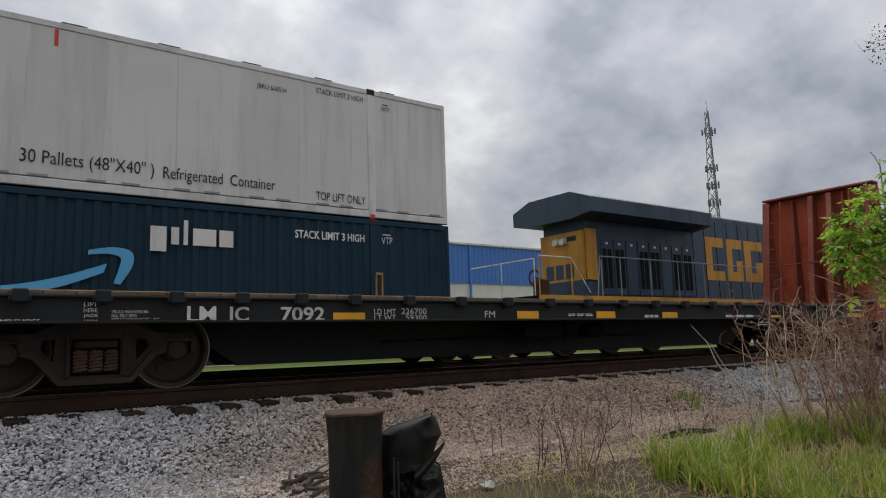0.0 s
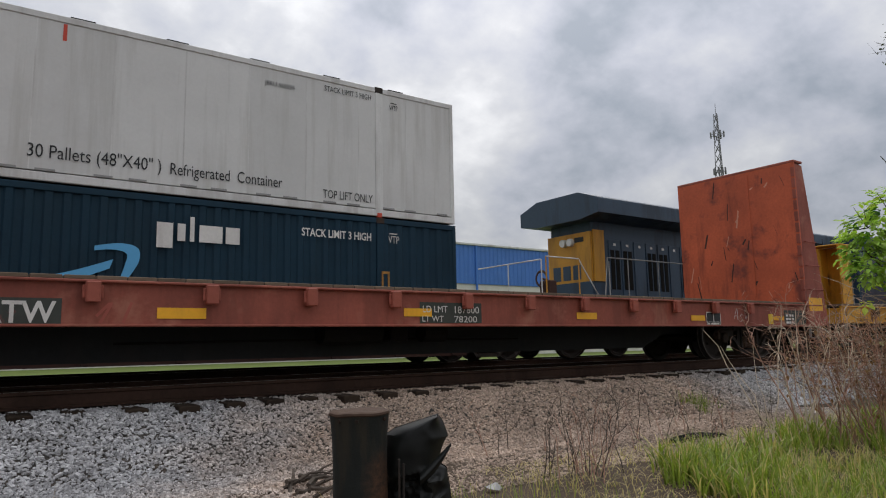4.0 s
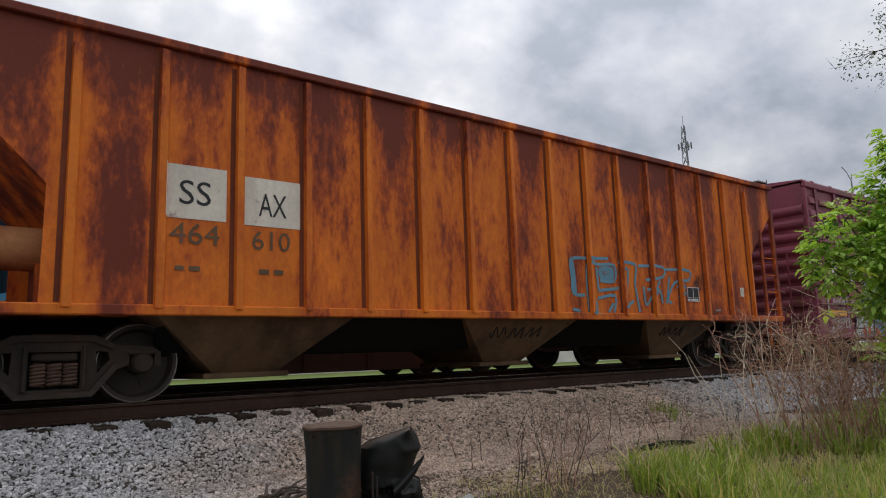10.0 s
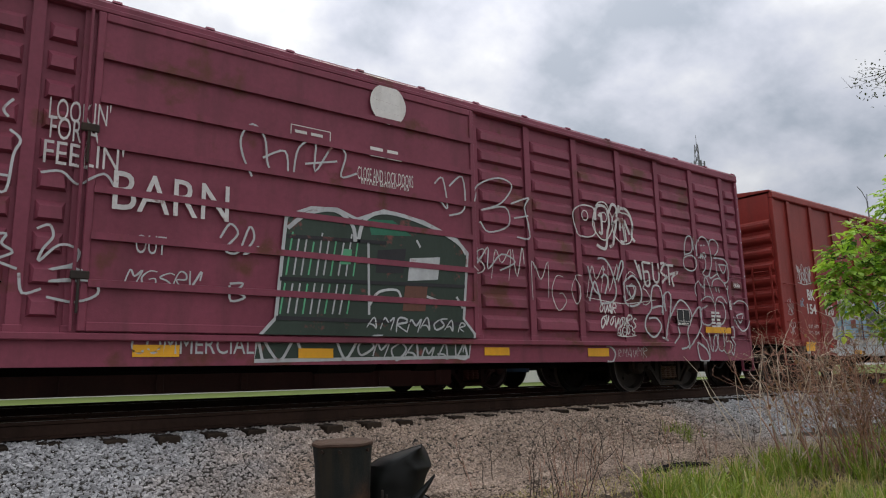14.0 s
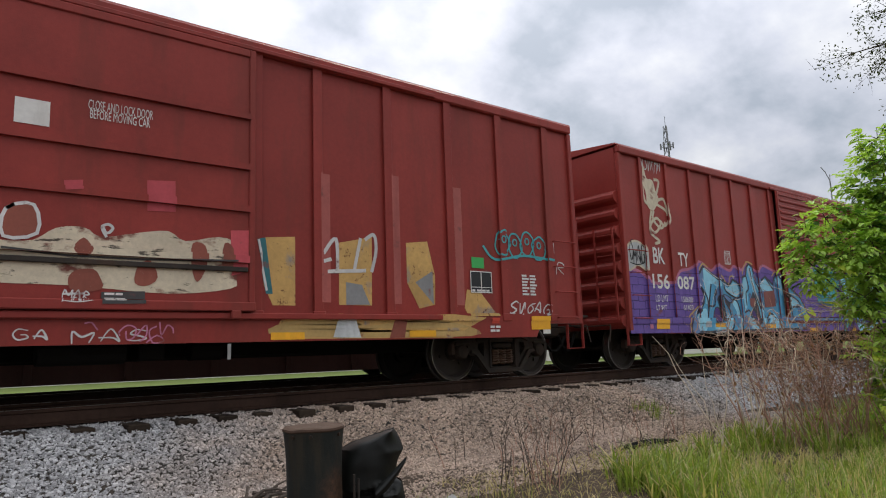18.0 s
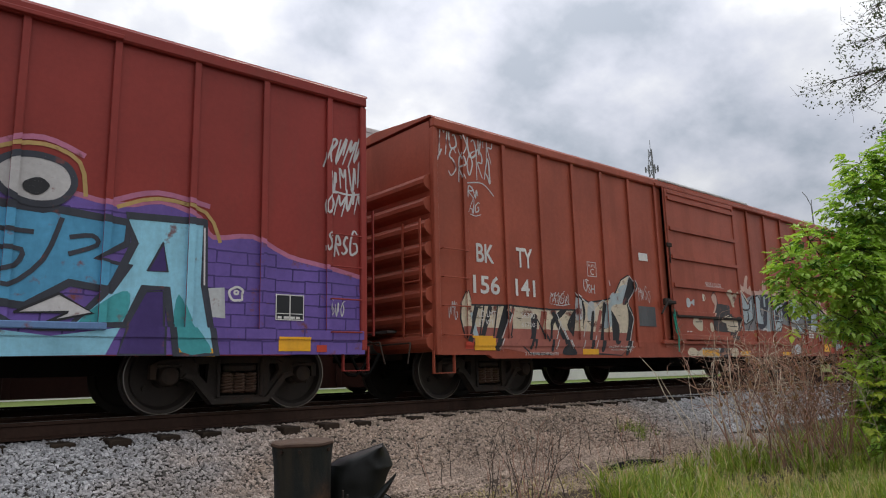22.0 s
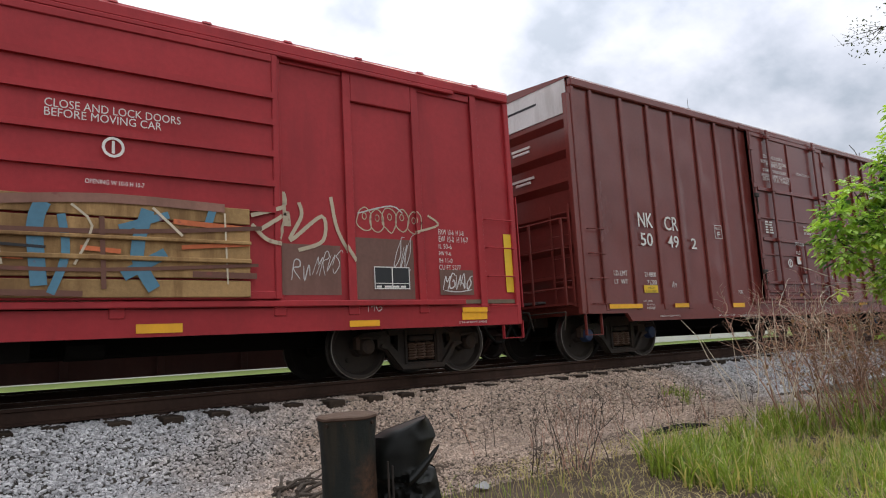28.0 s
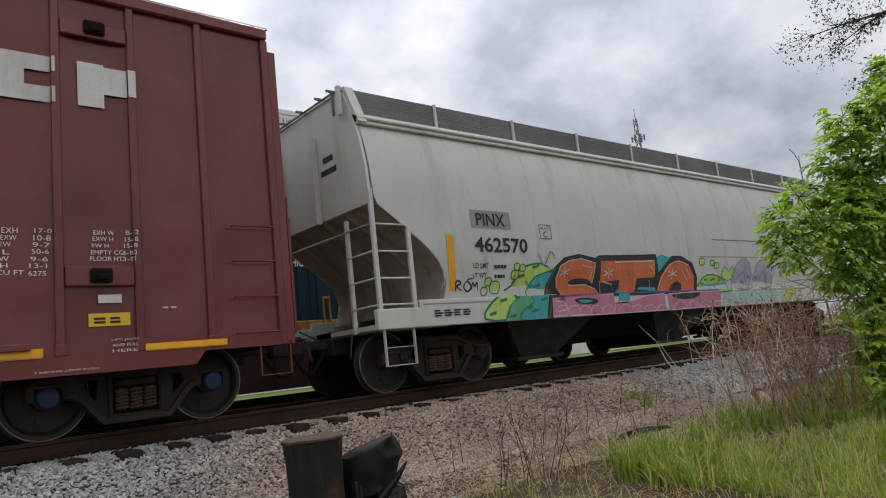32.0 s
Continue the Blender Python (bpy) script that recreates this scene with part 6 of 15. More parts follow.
    for way, x in ((1, 0.0), (-1, L)):
        part("running_board", Geo().box(min(x, x + way * 0.4), max(x, x + way * 0.4), -1.45, -0.7, zt + 0.10, zt + 0.13).pipe([(x, -1.45, zt + 0.05), (x, -1.45, zt + 0.2)], 0.012), M_GRATE, car)
    for (a, b) in ((59.99, 61.98), (73.76, 75.66)):
        truck(car, (a + b) / 2 - x0, 0.90)
    return car


H_SSAX = rusty_hopper()


ENDCUT = [(1.20, 1.22), (1.34, 1.29), (1.55, 1.36), (1.82, 1.32), (2.08, 1.08), (2.45, 0.59), (2.75, 0.16), (4.1, 0.14)]


def grey_hopper():
    x0, L, zs = 181.75, 17.0, 0.90
    car = railcar("covered_hopper", x0, "pale grey curved-side covered hopper with graffiti", "covered hopper")
    prof = [(-1.50, 1.20), (-1.56, 1.75), (-1.585, 2.3), (-1.575, 2.85), (-1.53, 3.35), (-1.44, 3.78), (-1.36, 4.0)]
    dense = smooth_line(prof, 4)

    def cut(z):
        """Where the side ends at height z: upright above, bellied out below."""
        for (za, xa_), (zb, xb_) in zip(ENDCUT, ENDCUT[1:]):
            if z <= zb:
                return xa_ + (xb_ - xa_) * max(0.0, z - za) / (zb - za)
        return ENDCUT[-1][1]
    for s in (1, -1):
        g = Geo()
        n, rows = 26, []
        for y, z in dense:
            c = cut(z)
            rows.append([(c + (L - 2 * c) * i / n, s * y, z) for i in range(n + 1)])
        vs = [p for r in rows for p in r] + [(p[0], p[1] * 0.975, p[2]) for r in rows for p in r]
        k = len(dense) * (n + 1)
        fs = [(j * (n + 1) + i, j * (n + 1) + i + 1, (j + 1) * (n + 1) + i + 1, (j + 1) * (n + 1) + i) for j in range(len(dense) - 1) for i in range(n)]
        g.add(vs, fs + [tuple(k + q for q in f) for f in fs])
        part("side_sheet", g, M_PINX, car, "smooth curved side", smooth=True)
        for i in range(1, 8):
            x = 1.9 + i * 1.65
            part("side_seam", Geo().pipe([(x, s * (y - 0.003), z) for y, z in prof], 0.006, 4), M_PINX, car)
    part("roof", Geo().plate([[(-1.37, 3.99), (-1.40, 4.10), (-1.2, 4.24), (0, 4.42), (1.2, 4.24), (1.40, 4.10), (1.37, 3.99)]], 0.10, L - 0.10, "yz"), M_PINX, car, "curved roof")
    for z in (4.01, 4.09):
        part("top_moulding", Geo().tube((0.1, -1.40, z), (L - 0.1, -1.40, z), 0.028, n=8), M_PINX, car)
    SURFACES[car.name] = [(0, L, zs, zs + 0.40, -1.63, -1.63)] + [(0, L, max(za, zs + 0.40), zb, ya - 0.004, yb - 0.004) for (ya, za), (yb, zb) in zip(prof, prof[1:])]
    for s in (-1, 1):
        part("side_sill", Geo().cbox(0.76, L - 0.76, s * 1.58 - 0.05, s * 1.58 + 0.05, zs, zs + 0.40, 0.012).cbox(0.0, 0.80, s * 1.58 - 0.048, s * 1.58 + 0.048, zs + 0.002, zs + 0.29, 0.012).cbox(L - 0.80, L, s * 1.58 - 0.048, s * 1.58 + 0.048, zs + 0.002, zs + 0.29, 0.012), M_PINX, car)
    for x, way in ((0.08, 1), (L - 0.08, -1)):
        loop = [(-1.568, 2.74), (-1.525, 3.35), (-1.435, 3.78), (-1.36, 4.02), (-1.1, 4.60), (1.1, 4.60), (1.36, 4.02), (1.435, 3.78), (1.525, 3.35), (1.568, 2.74)]
        part("end_wall", Geo().plate([loop], min(x, x + way * 0.05), max(x, x + way * 0.05), "yz"), M_PINX, car)
        # the slope sheet leaves the end wall and runs in and down to the rounded cut of the sides
        g, path = Geo(), [(q if way > 0 else L - q, z) for z, q in ENDCUT[:-1]]
        vs = [(q, y, z) for q, z in path for y in (-1.555, 1.555)] + [(q + way * 0.02, y, z + 0.02) for q, z in path for y in (-1.555, 1.555)]
        m = 2 * len(path)
        fs = [(2 * k, 2 * k + 1, 2 * k + 3, 2 * k + 2) for k in range(len(path) - 1)]
        g.add(vs, fs + [tuple(m + q for q in reversed(f)) for f in fs])
        part("slope_sheet", g, M_PINXDUSTSHADE, car, "dusty sloping end sheet, coloured darker for its shade", smooth=True)
        for y in (-0.85, -0.2, 0.95):
            if y > -0.5:
                part("end_post", Geo().cbox(min(x - way * 0.1, x), max(x - way * 0.1, x), y - 0.045, y + 0.045, 2.70, 4.12, 0.01), M_PINX, car)
            part("slope_rib", Geo().plate([[(q - way * 0.07, z - 0.05) for q, z in path] + [(q, z) for q, z in reversed(path)]], y - 0.025, y + 0.025), M_PINXDUSTSHADE, car)
        part("end_flange", Geo().cbox(min(x - way * 0.02, x + way * 0.16), max(x - way * 0.02, x + way * 0.16), -1.12, 1.45, 4.60, 4.68, 0.01), M_PINX, car, "pale flange along the roof end")
        part("corner_gusset", Geo().plate([[(-1.45, 4.02), (-1.14, 4.67), (-1.02, 4.67), (-1.33, 4.02)]], min(x + way * 0.02, x + way * 0.18), max(x + way * 0.02, x + way * 0.18), "yz"), M_PINX, car)
        part("end_lettering", Geo().box(min(x - way * 0.006, x - way * 0.002), max(x - way * 0.006, x - way * 0.002), -0.70, -0.40, 3.64, 3.73), M_BLACK, car)
        part("end_lettering", Geo().box(min(x - way * 0.006, x - way * 0.002), max(x - way * 0.006, x - way * 0.002), -0.78, -0.32, 3.44, 3.53), M_BLACK, car)
        part("end_rail", Geo().tube((x - way * 0.03, -1.58, 2.42), (x - way * 0.03, 0.92, 2.42), 0.014, n=6), M_PINX, car)
        part("end_ladder_rail", Geo().cbox(x - 0.03, x + 0.03, 0.88, 0.96, zs, 2.72, 0.008), M_PINX, car)
        for xx in (0.0, 0.62):
            part("ladder_rail", Geo().cbox(x + way * xx - 0.035, x + way * xx + 0.035, -1.62, -1.56, zs, 2.95 if xx == 0 else 2.4, 0.008), M_PINX, car)
        for z in (1.25, 1.63, 2.02, 2.42):
            part("ladder_rung", Geo().tube((x, -1.60, z), (x + way * 0.62, -1.60, z), 0.014, n=6), M_PINX, car)
            part("end_rung", Geo().tube((x - way * 0.03, -1.58, z), (x - way * 0.03, -0.9, z), 0.014, n=6), M_PINX, car)
        part("ladder_rail", Geo().cbox(x - 0.03, x + 0.03, -0.95, -0.88, zs, 2.6, 0.008), M_PINX, car)
        part("end_platform", Geo().box(min(x, x + way * 1.6), max(x, x + way * 1.6), -1.52, 1.52, zs + 0.02, zs + 0.09), M_PINX, car)
        part("bolster_web", Geo().plate([[(x + way * 1.0, 0.70), (x + way * 2.6, 0.80), (x + way * 2.2, 1.3), (x + way * 1.0, zs + 0.05)]], -0.12, 0.12), M_PINX, car)
        step_iron(car, x + way * 0.3 - 0.26, x + way * 0.3 + 0.26, 0.40, zs + 0.02, -1.60, M_PINX, (0.65,))
        coupler(car, x, -way)
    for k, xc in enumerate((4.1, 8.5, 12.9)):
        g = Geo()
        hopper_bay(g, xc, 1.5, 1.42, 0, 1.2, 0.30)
        # chutes coloured near black, far darker than the car's sides
        part("hopper_bay", g, material("dark_hopper_chute", (0.045, 0.042, 0.038), 0.75, stain=(0.02, 0.018, 0.015), stains=0.6, seed=150 + k), car, "dark grey discharge chute")
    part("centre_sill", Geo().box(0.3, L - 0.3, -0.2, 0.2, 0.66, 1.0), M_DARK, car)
    # black filler added here as well, for shade between the chutes
    part("hopper_ridge", Geo().plate([[(-1.3, 1.0), (-0.75, 0.50), (0.75, 0.50), (1.3, 1.0)]], 2.9, L - 2.9, "yz"), M_DARK, car, "black block added for the shade between the chutes")
    mesh_g = Geo()
    for s in (-0.95, -0.60, 0.0, 0.6, 0.95):
        mesh_g.box(-0.1, L + 0.1, s - 0.02, s + 0.02, 4.62, 4.65)
    for i in range(70):
        mesh_g.box(i * L / 69 - 0.012, i * L / 69 + 0.012, -0.97, 0.97, 4.60, 4.62)
    for i in range(24):
        mesh_g.box(i * L / 23 - 0.015, i * L / 23 + 0.015, -0.97, -0.94, 4.24, 4.62)
    part("running_board", mesh_g, M_GRATE, car, "dark grating walkway along the roof")
    for k in range(9):
        z = 4.27 + k * 0.042
        part("walkway_slat", Geo().box(0.15, L - 0.1, -1.13, -1.115, z, z + 0.037), M_GRATE, car)
    for i in range(10):
        part("walkway_bracket", Geo().box(i * L / 9 - 0.025, i * L / 9 + 0.025, -1.16, -1.08, 4.2, 4.66), M_PINX, car)
    for (a, b) in ((182.35, 184.2), (196.3, 198.15)):
        truck(car, (a + b) / 2 - x0, 0.90)
    return car


H_PINX = grey_hopper()


# ---- the standing train on the far track ----
def container(name, label, x0, x1, z0, z1, coat, trim, ribs):
    """A 53-foot container; near side at y = 12.9."""
    yn, yf = 12.9, 15.5
    c = thing(name, label, "container", "stacked containers")
    a, b = x0 + 2.05, x1 - 2.05
    if ribs:
        def wave(u, v, pitch, depth):
            pts, x = [], u
            while x < v - 0.01:
                for dx, d in ((0.0, 0.0), (0.30, 0.0), (0.42, depth), (0.82, depth), (0.94, 0.0)):
                    if x + dx * pitch < v:
                        pts.append((x + dx * pitch, yn + 0.012 + d))
                x += pitch
            return pts + [(v, yn + 0.012)]
        for u, v, pitch in ((x0 + 0.1, a - 0.1, 0.36), (a + 0.1, b - 0.1, 0.28), (b + 0.1, x1 - 0.1, 0.36)):
            p = wave(u, v, pitch, 0.034)
            g = Geo()
            n = len(p)
            g.add([(x, y, z0 + 0.14) for x, y in p] + [(x, y, z1 - 0.12) for x, y in p], [(i, i + 1, n + i + 1, n + i) for i in range(n - 1)])
            part("corrugated_wall", g, coat, c, "corrugated steel wall")
    else:
        n = 13
        for i in range(n):
            u, v = x0 + 0.1 + (x1 - x0 - 0.2) * i / n, x0 + 0.1 + (x1 - x0 - 0.2) * (i + 1) / n
            part("wall_panel", Geo().cbox(u + 0.002, v - 0.002, yn + 0.012, yn + 0.04, z0 + 0.17, z1 - 0.12, 0.005), coat, c)
            part("rivet_strip", Geo().box(v - 0.012, v + 0.012, yn + 0.008, yn + 0.0122, z0 + 0.18, z1 - 0.13), trim, c)
    part("top_rail", Geo().cbox(x0, x1, yn - 0.004, yn + 0.07, z1 - 0.12, z1, 0.012), trim, c)
    part("bottom_rail", Geo().cbox(x0, x1, yn - 0.004, yn + 0.07, z0, z0 + 0.15, 0.012), trim, c)
    for x in (x0, x1 - 0.1):
        part("corner_post", Geo().cbox(x, x + 0.1, yn - 0.008, yn + 0.1, z0, z1, 0.01), trim, c)
    for x in (a, b):
        part("lift_post", Geo().cbox(x - 0.09, x + 0.09, yn - 0.012, yn + 0.05, z0, z1 - 0.02, 0.01), trim, c)
        part("corner_casting", Geo().cbox(x - 0.10, x + 0.10, yn - 0.02, yn + 0.12, z1 - 0.13, z1 + 0.012, 0.015), M_STEEL, c)
        part("twist_lock", Geo().cbox(x - 0.06, x + 0.06, yn - 0.025, yn + 0.05, z0 - 0.03, z0 + 0.07, 0.01), M_RED, c, "red twist lock")
    part("end_wall", Geo().box(x1 - 0.06, x1 - 0.02, yn + 0.05, yf - 0.05, z0 + 0.03, z1 - 0.03), coat, c)
    part("end_wall", Geo().box(x0 + 0.02, x0 + 0.06, yn + 0.05, yf - 0.05, z0 + 0.03, z1 - 0.03), coat, c)
    part("roof", Geo().box(x0 + 0.02, x1 - 0.02, yn + 0.03, yf, z1 - 0.04, z1 - 0.005), trim, c)
    part("floor", Geo().box(x0 + 0.02, x1 - 0.02, yn + 0.05, yf, z0 + 0.01, z0 + 0.06), M_DARK, c)
    part("far_wall", Geo().box(x0, x1, yf - 0.03, yf + 0.002, z0 + 0.02, z1 - 0.02), coat, c)
    return c


REEFER = container("container", "white refrigerated container stacked on a navy one", -6.55, 9.6, 3.23, 6.16, M_REEFER, M_WHITEMETAL, False)
NAVY = container("container", "navy corrugated container with a blue and white emblem", -6.55, 9.62, 0.34, 3.19, M_NAVY, M_NAVY, True)
YC = 12.884


def container_marks():
    c = REEFER
    words(c, '30 Pallets (48"X40" )', 0.88, 3.55, 2.10, 0.31, M_BLACK, 12.909)
    words(c, "Refrigerated  Container", 3.14, 3.53, 2.16, 0.29, M_BLACK, 12.909)
    words(c, "TOP LIFT ONLY", 6.20, 3.50, 1.18, 0.18, M_BLACK, 12.909)
    words(c, "STACK LIMIT 3 HIGH", 6.22, 5.83, 1.13, 0.12, M_BLACK, 12.909)
    words(c, "JBRU 568534", 4.90, 5.66, 0.64, 0.13, M_BLACK, 12.909)
    words(c, "WTP", 7.82, 5.70, 0.22, 0.12, M_BLACK, 12.909)
    patch(c, "lettering", 7.86, 8.02, 5.86, 5.88, M_BLACK, 12.909)
    patch(c, "marker", 1.30, 1.36, 5.72, 6.02, M_RED, 12.905, 0.003, "red marker tape")
    for i in range(22):
        x = -6.2 + 0.72 * i + (0.16 if i % 2 else 0)
        part("rail_slot", Geo().cbox(x, x + 0.30, 12.89, 12.896, 3.40, 3.44, 0.002), M_GREY, c)
    for i in range(9):
        part("roof_clip", Geo().cbox(-5 + 1.6 * i, -4.6 + 1.6 * i, 12.91, 13.0, 6.161, 6.185, 0.006), M_DARK, c)
    n = NAVY
    words(n, "STACK LIMIT 3 HIGH", 5.72, 2.66, 1.61, 0.17, M_WHITE, YC + 0.01, bold=0.02)
    words(n, "VTP", 7.76, 2.65, 0.28, 0.16, M_WHITE, YC + 0.01)
    patch(n, "lettering", 7.80, 8.0, 2.85, 2.875, M_WHITE, YC + 0.01)
    # the emblem: five plain white blocks and a sky-blue sweep with its tip
    for k, (a, b, lo, hi) in enumerate(((2.94, 3.22, 2.24, 2.70), (3.30, 3.44, 2.38, 2.70), (3.52, 3.60, 2.38, 2.84), (3.69, 4.12, 2.38, 2.70), (4.18, 4.45, 2.38, 2.70))):
        part("emblem_block", Geo().cbox(a, b, YC - 0.003, YC, lo, hi, 0.001), M_WHITE, n, "plain white emblem block")
    g = Geo()
    lo = smooth_line([(-1.5, 1.40), (-0.4, 1.38), (0.7, 1.42), (1.5, 1.55), (2.2, 1.82)], 6)
    hi = smooth_line([(-1.5, 1.50), (-0.4, 1.50), (0.7, 1.56), (1.5, 1.72), (2.25, 1.98)], 6)
    m = len(lo)
    g.add([(x, YC, z) for x, z in lo] + [(x, YC, z) for x, z in hi], [(i, i + 1, m + i + 1, m + i) for i in range(m - 1)])
    part("emblem_sweep", g, M_AQUA, n, "sky-blue sweep")
    tip = smooth_line([(1.95, 2.20), (2.35, 2.27), (2.64, 2.20), (2.66, 1.95), (2.47, 1.62)], 5)
    inner = smooth_line([(1.95, 2.12), (2.25, 2.15), (2.46, 2.09), (2.44, 1.90), (2.36, 1.64)], 5)
    m = len(tip)
    g = Geo()
    g.add([(x, YC, z) for x, z in inner] + [(x, YC, z) for x, z in tip], [(i, i + 1, m + i + 1, m + i) for i in range(m - 1)])
    part("emblem_tip", g, M_AQUA, n, "sky-blue tip")


container_marks()


def well_car():
    w = thing("well_car", "faded yellow well car under the stacked containers", "well car")
    part("side_sill", Geo().cbox(-8.2, 9.9, 12.70, 12.84, 1.24, 1.50, 0.015), M_TTX, w)
    part("side_sill", Geo().cbox(-8.2, 9.9, 15.56, 15.70, 1.24, 1.50, 0.015), M_TTX, w)
    part("well_side", Geo().box(-7.6, 9.75, 12.74, 12.80, 0.165, 1.239), M_WELL, w, "rusty well side")
    part("well_side", Geo().box(-7.6, 9.75, 15.60, 15.66, 0.165, 1.239), M_WELL, w)
    part("well_floor", Geo().box(-7.6, 9.75, 12.80, 15.6, 0.165, 0.24), M_WELL, w)
    for i in range(12):
        part("side_stiffener", Geo().cbox(-7.2 + 1.5 * i, -7.08 + 1.5 * i, 12.69, 12.74, 0.18, 1.24, 0.01), M_WELL, w)
    part("end_platform", Geo().cbox(9.95, 11.5, 12.75, 15.65, 1.10, 1.46, 0.02), M_TTX, w)
    part("end_platform", Geo().cbox(-9.9, -8.25, 12.75, 15.65, 1.10, 1.46, 0.02), M_TTX, w)
    part("ladder", Geo().box(7.47, 7.50, 12.66, 12.69, 1.2, 1.98).box(7.62, 7.65, 12.66, 12.69, 1.2, 1.98).box(7.47, 7.65, 12.655, 12.69, 1.94, 1.99), M_TTX, w)
    for x in (10.7, -9.2):
        t = truck(w, x, 0.9, spin=False)
        t.matrix_basis = pose(x, FAR_Y, 0)
    part("draft_sill", Geo().box(9.9, 12.1, FAR_Y - 0.2, FAR_Y + 0.2, 0.72, 1.09), M_DARK, w)


well_car()


def locomotive():
    k = thing("locomotive", "dark blue and golden-yellow diesel locomotive with a winged radiator", "locomotive")
    part("frame", Geo().cbox(12.3, 33.8, 12.72, 15.68, 1.18, 1.46, 0.02), M_CSXBLUE, k)
    part("sill_stripe", Geo().box(12.3, 33.8, 12.71, 12.719, 1.44, 1.60), M_CSXYEL, k, "golden-yellow sill stripe")
    part("walkway", Geo().box(12.3, 33.8, 12.73, 15.67, 1.461, 1.59), M_DARK, k)
    part("pilot", Geo().cbox(12.15, 12.3, 12.8, 15.6, 0.4, 1.4, 0.02), M_CSXBLUE, k)
    # rear hood: yellow end, blue flanks
    part("hood_end", Geo().plate([[(13.35, 2.12), (15.05, 2.12), (15.05, 3.55), (13.35, 3.55)]], 14.72, 14.80, "yz"), M_CSXYEL, k, "golden-yellow hood end")
    part("hood_end_base", Geo().box(14.72, 14.80, 13.35, 15.05, 1.6, 2.118), M_CSXBLUE, k)
    part("hood_side", Geo().box(14.80, 15.25, 13.30, 13.34, 2.12, 3.6), M_CSXYEL, k)
    part("hood", Geo().cbox(14.81, 29.6, 13.345, 15.05, 1.6, 4.50, 0.06), M_CSXBLUE, k, "long hood")
    wing = [(12.62, 3.95), (12.62, 4.36), (13.35, 4.62), (15.05, 4.62), (15.78, 4.36), (15.78, 3.95), (15.08, 3.84), (13.32, 3.84)]
    part("radiator_wing", Geo().plate([wing], 14.3, 20.1, "yz"), M_CSXBLUE, k, "overhanging radiator wing")
    part("radiator_screen", Geo().box(14.6, 19.8, 13.6, 14.8, 4.621, 4.66), M_GREY, k)
    # side doors and louvres
    for i in range(8):
        x = 15.45 + 0.56 * i
        d = part("hood_door", Geo().cbox(x, x + 0.50, 13.315, 13.344, 1.7, 3.35, 0.008), M_CSXBLUE, k)
        if i in (0, 1, 3, 4, 6, 7):
            for u in (0.06, 0.28):
                part("louvre", Geo().cbox(x + u, x + u + 0.16, 13.300, 13.314, 1.90, 3.05, 0.004), M_DARK, d)
        part("door_latch", Geo().box(x + 0.2, x + 0.3, 13.305, 13.314, 3.18, 3.25), M_WHITE, d)
    for i in range(14):
        part("hood_seam", Geo().box(20.0 + 0.68 * i, 20.02 + 0.68 * i, 13.335, 13.3445, 1.7, 4.3), M_DARK, k)
    for i in range(4):
        part("intake_grille", Geo().box(25.2 + i * 1.05, 26.0 + i * 1.05, 13.325, 13.344, 3.35, 4.1), M_DARK, k)
    # emblem as plain gold blocks on the flank and dark ones on the end
    for x, w in ((20.7, 1.05), (21.95, 0.95), (23.05, 1.2)):
        g = Geo().box(x, x + w, 13.332, 13.3442, 3.42, 3.75).box(x, x + w, 13.332, 13.3442, 2.28, 2.60).box(x, x + w * 0.35, 13.332, 13.3442, 2.60, 3.42)
        if w != 1.05:
            g.box(x + w * 0.60, x + w, 13.332, 13.3442, 2.60, 3.0)
        part("emblem_block", g, M_CSXYEL, k, "plain golden emblem block")
    for y in (13.75, 14.15, 14.55):
        part("emblem_block", Geo().box(14.708, 14.7195, y, y + 0.30, 2.2, 2.62), M_CSXBLUE, k)
    part("number_bar", Geo().box(14.708, 14.7195, 13.6, 13.95, 3.28, 3.42), M_BLACK, k)
    part("headlight", Geo().lathe([(0.0, 14.62), (0.09, 14.62), (0.11, 14.60), (0.12, 14.72)], "x", (0, 14.35, 3.30), 16).lathe([(0.0, 14.62), (0.09, 14.62), (0.11, 14.60), (0.12, 14.72)], "x", (0, 14.08, 3.30), 16), M_WHITEMETAL, k, "twin headlight")
    # rails
    for x in (12.4, 13.6, 14.8):
        part("handrail_post", Geo().tube((x, 12.78, 1.5), (x, 12.78, 2.62), 0.018), M_CSXYEL if x < 14 else M_GREY, k)
    part("handrail", Geo().pipe([(12.4, 12.78, 2.62), (13.6, 12.78, 2.62), (14.3, 12.78, 1.7)], 0.018), M_WHITEMETAL, k)
    part("handrail", Geo().pipe([(14.6, 12.78, 1.6), (14.75, 12.78, 2.72), (29.5, 12.78, 2.72)], 0.017), M_GREY, k)
    for i in range(11):
        part("handrail_post", Geo().tube((15.6 + 1.35 * i, 12.78, 1.5), (15.6 + 1.35 * i, 12.78, 2.72), 0.015), M_GREY, k)
    part("handrail", Geo().pipe([(12.35, 12.9, 2.55), (12.35, 15.5, 2.55)], 0.018).pipe([(12.35, 12.9, 1.5), (12.35, 12.9, 2.55)], 0.018).pipe([(12.35, 14.2, 1.5), (12.35, 14.2, 2.55)], 0.018), M_WHITEMETAL, k)
    part("brake_wheel_stand", Geo().cbox(13.2, 13.5, 13.5, 13.9, 1.59, 2.1, 0.03).lathe([(0.20, 13.08), (0.24, 13.1), (0.20, 13.12), (0.17, 13.1), (0.20, 13.08)], "x", (0, 13.7, 2.15), 16).tube((13.1, 13.7, 2.15), (13.4, 13.7, 2.1), 0.03), M_WELL, k, "rusty hand brake")
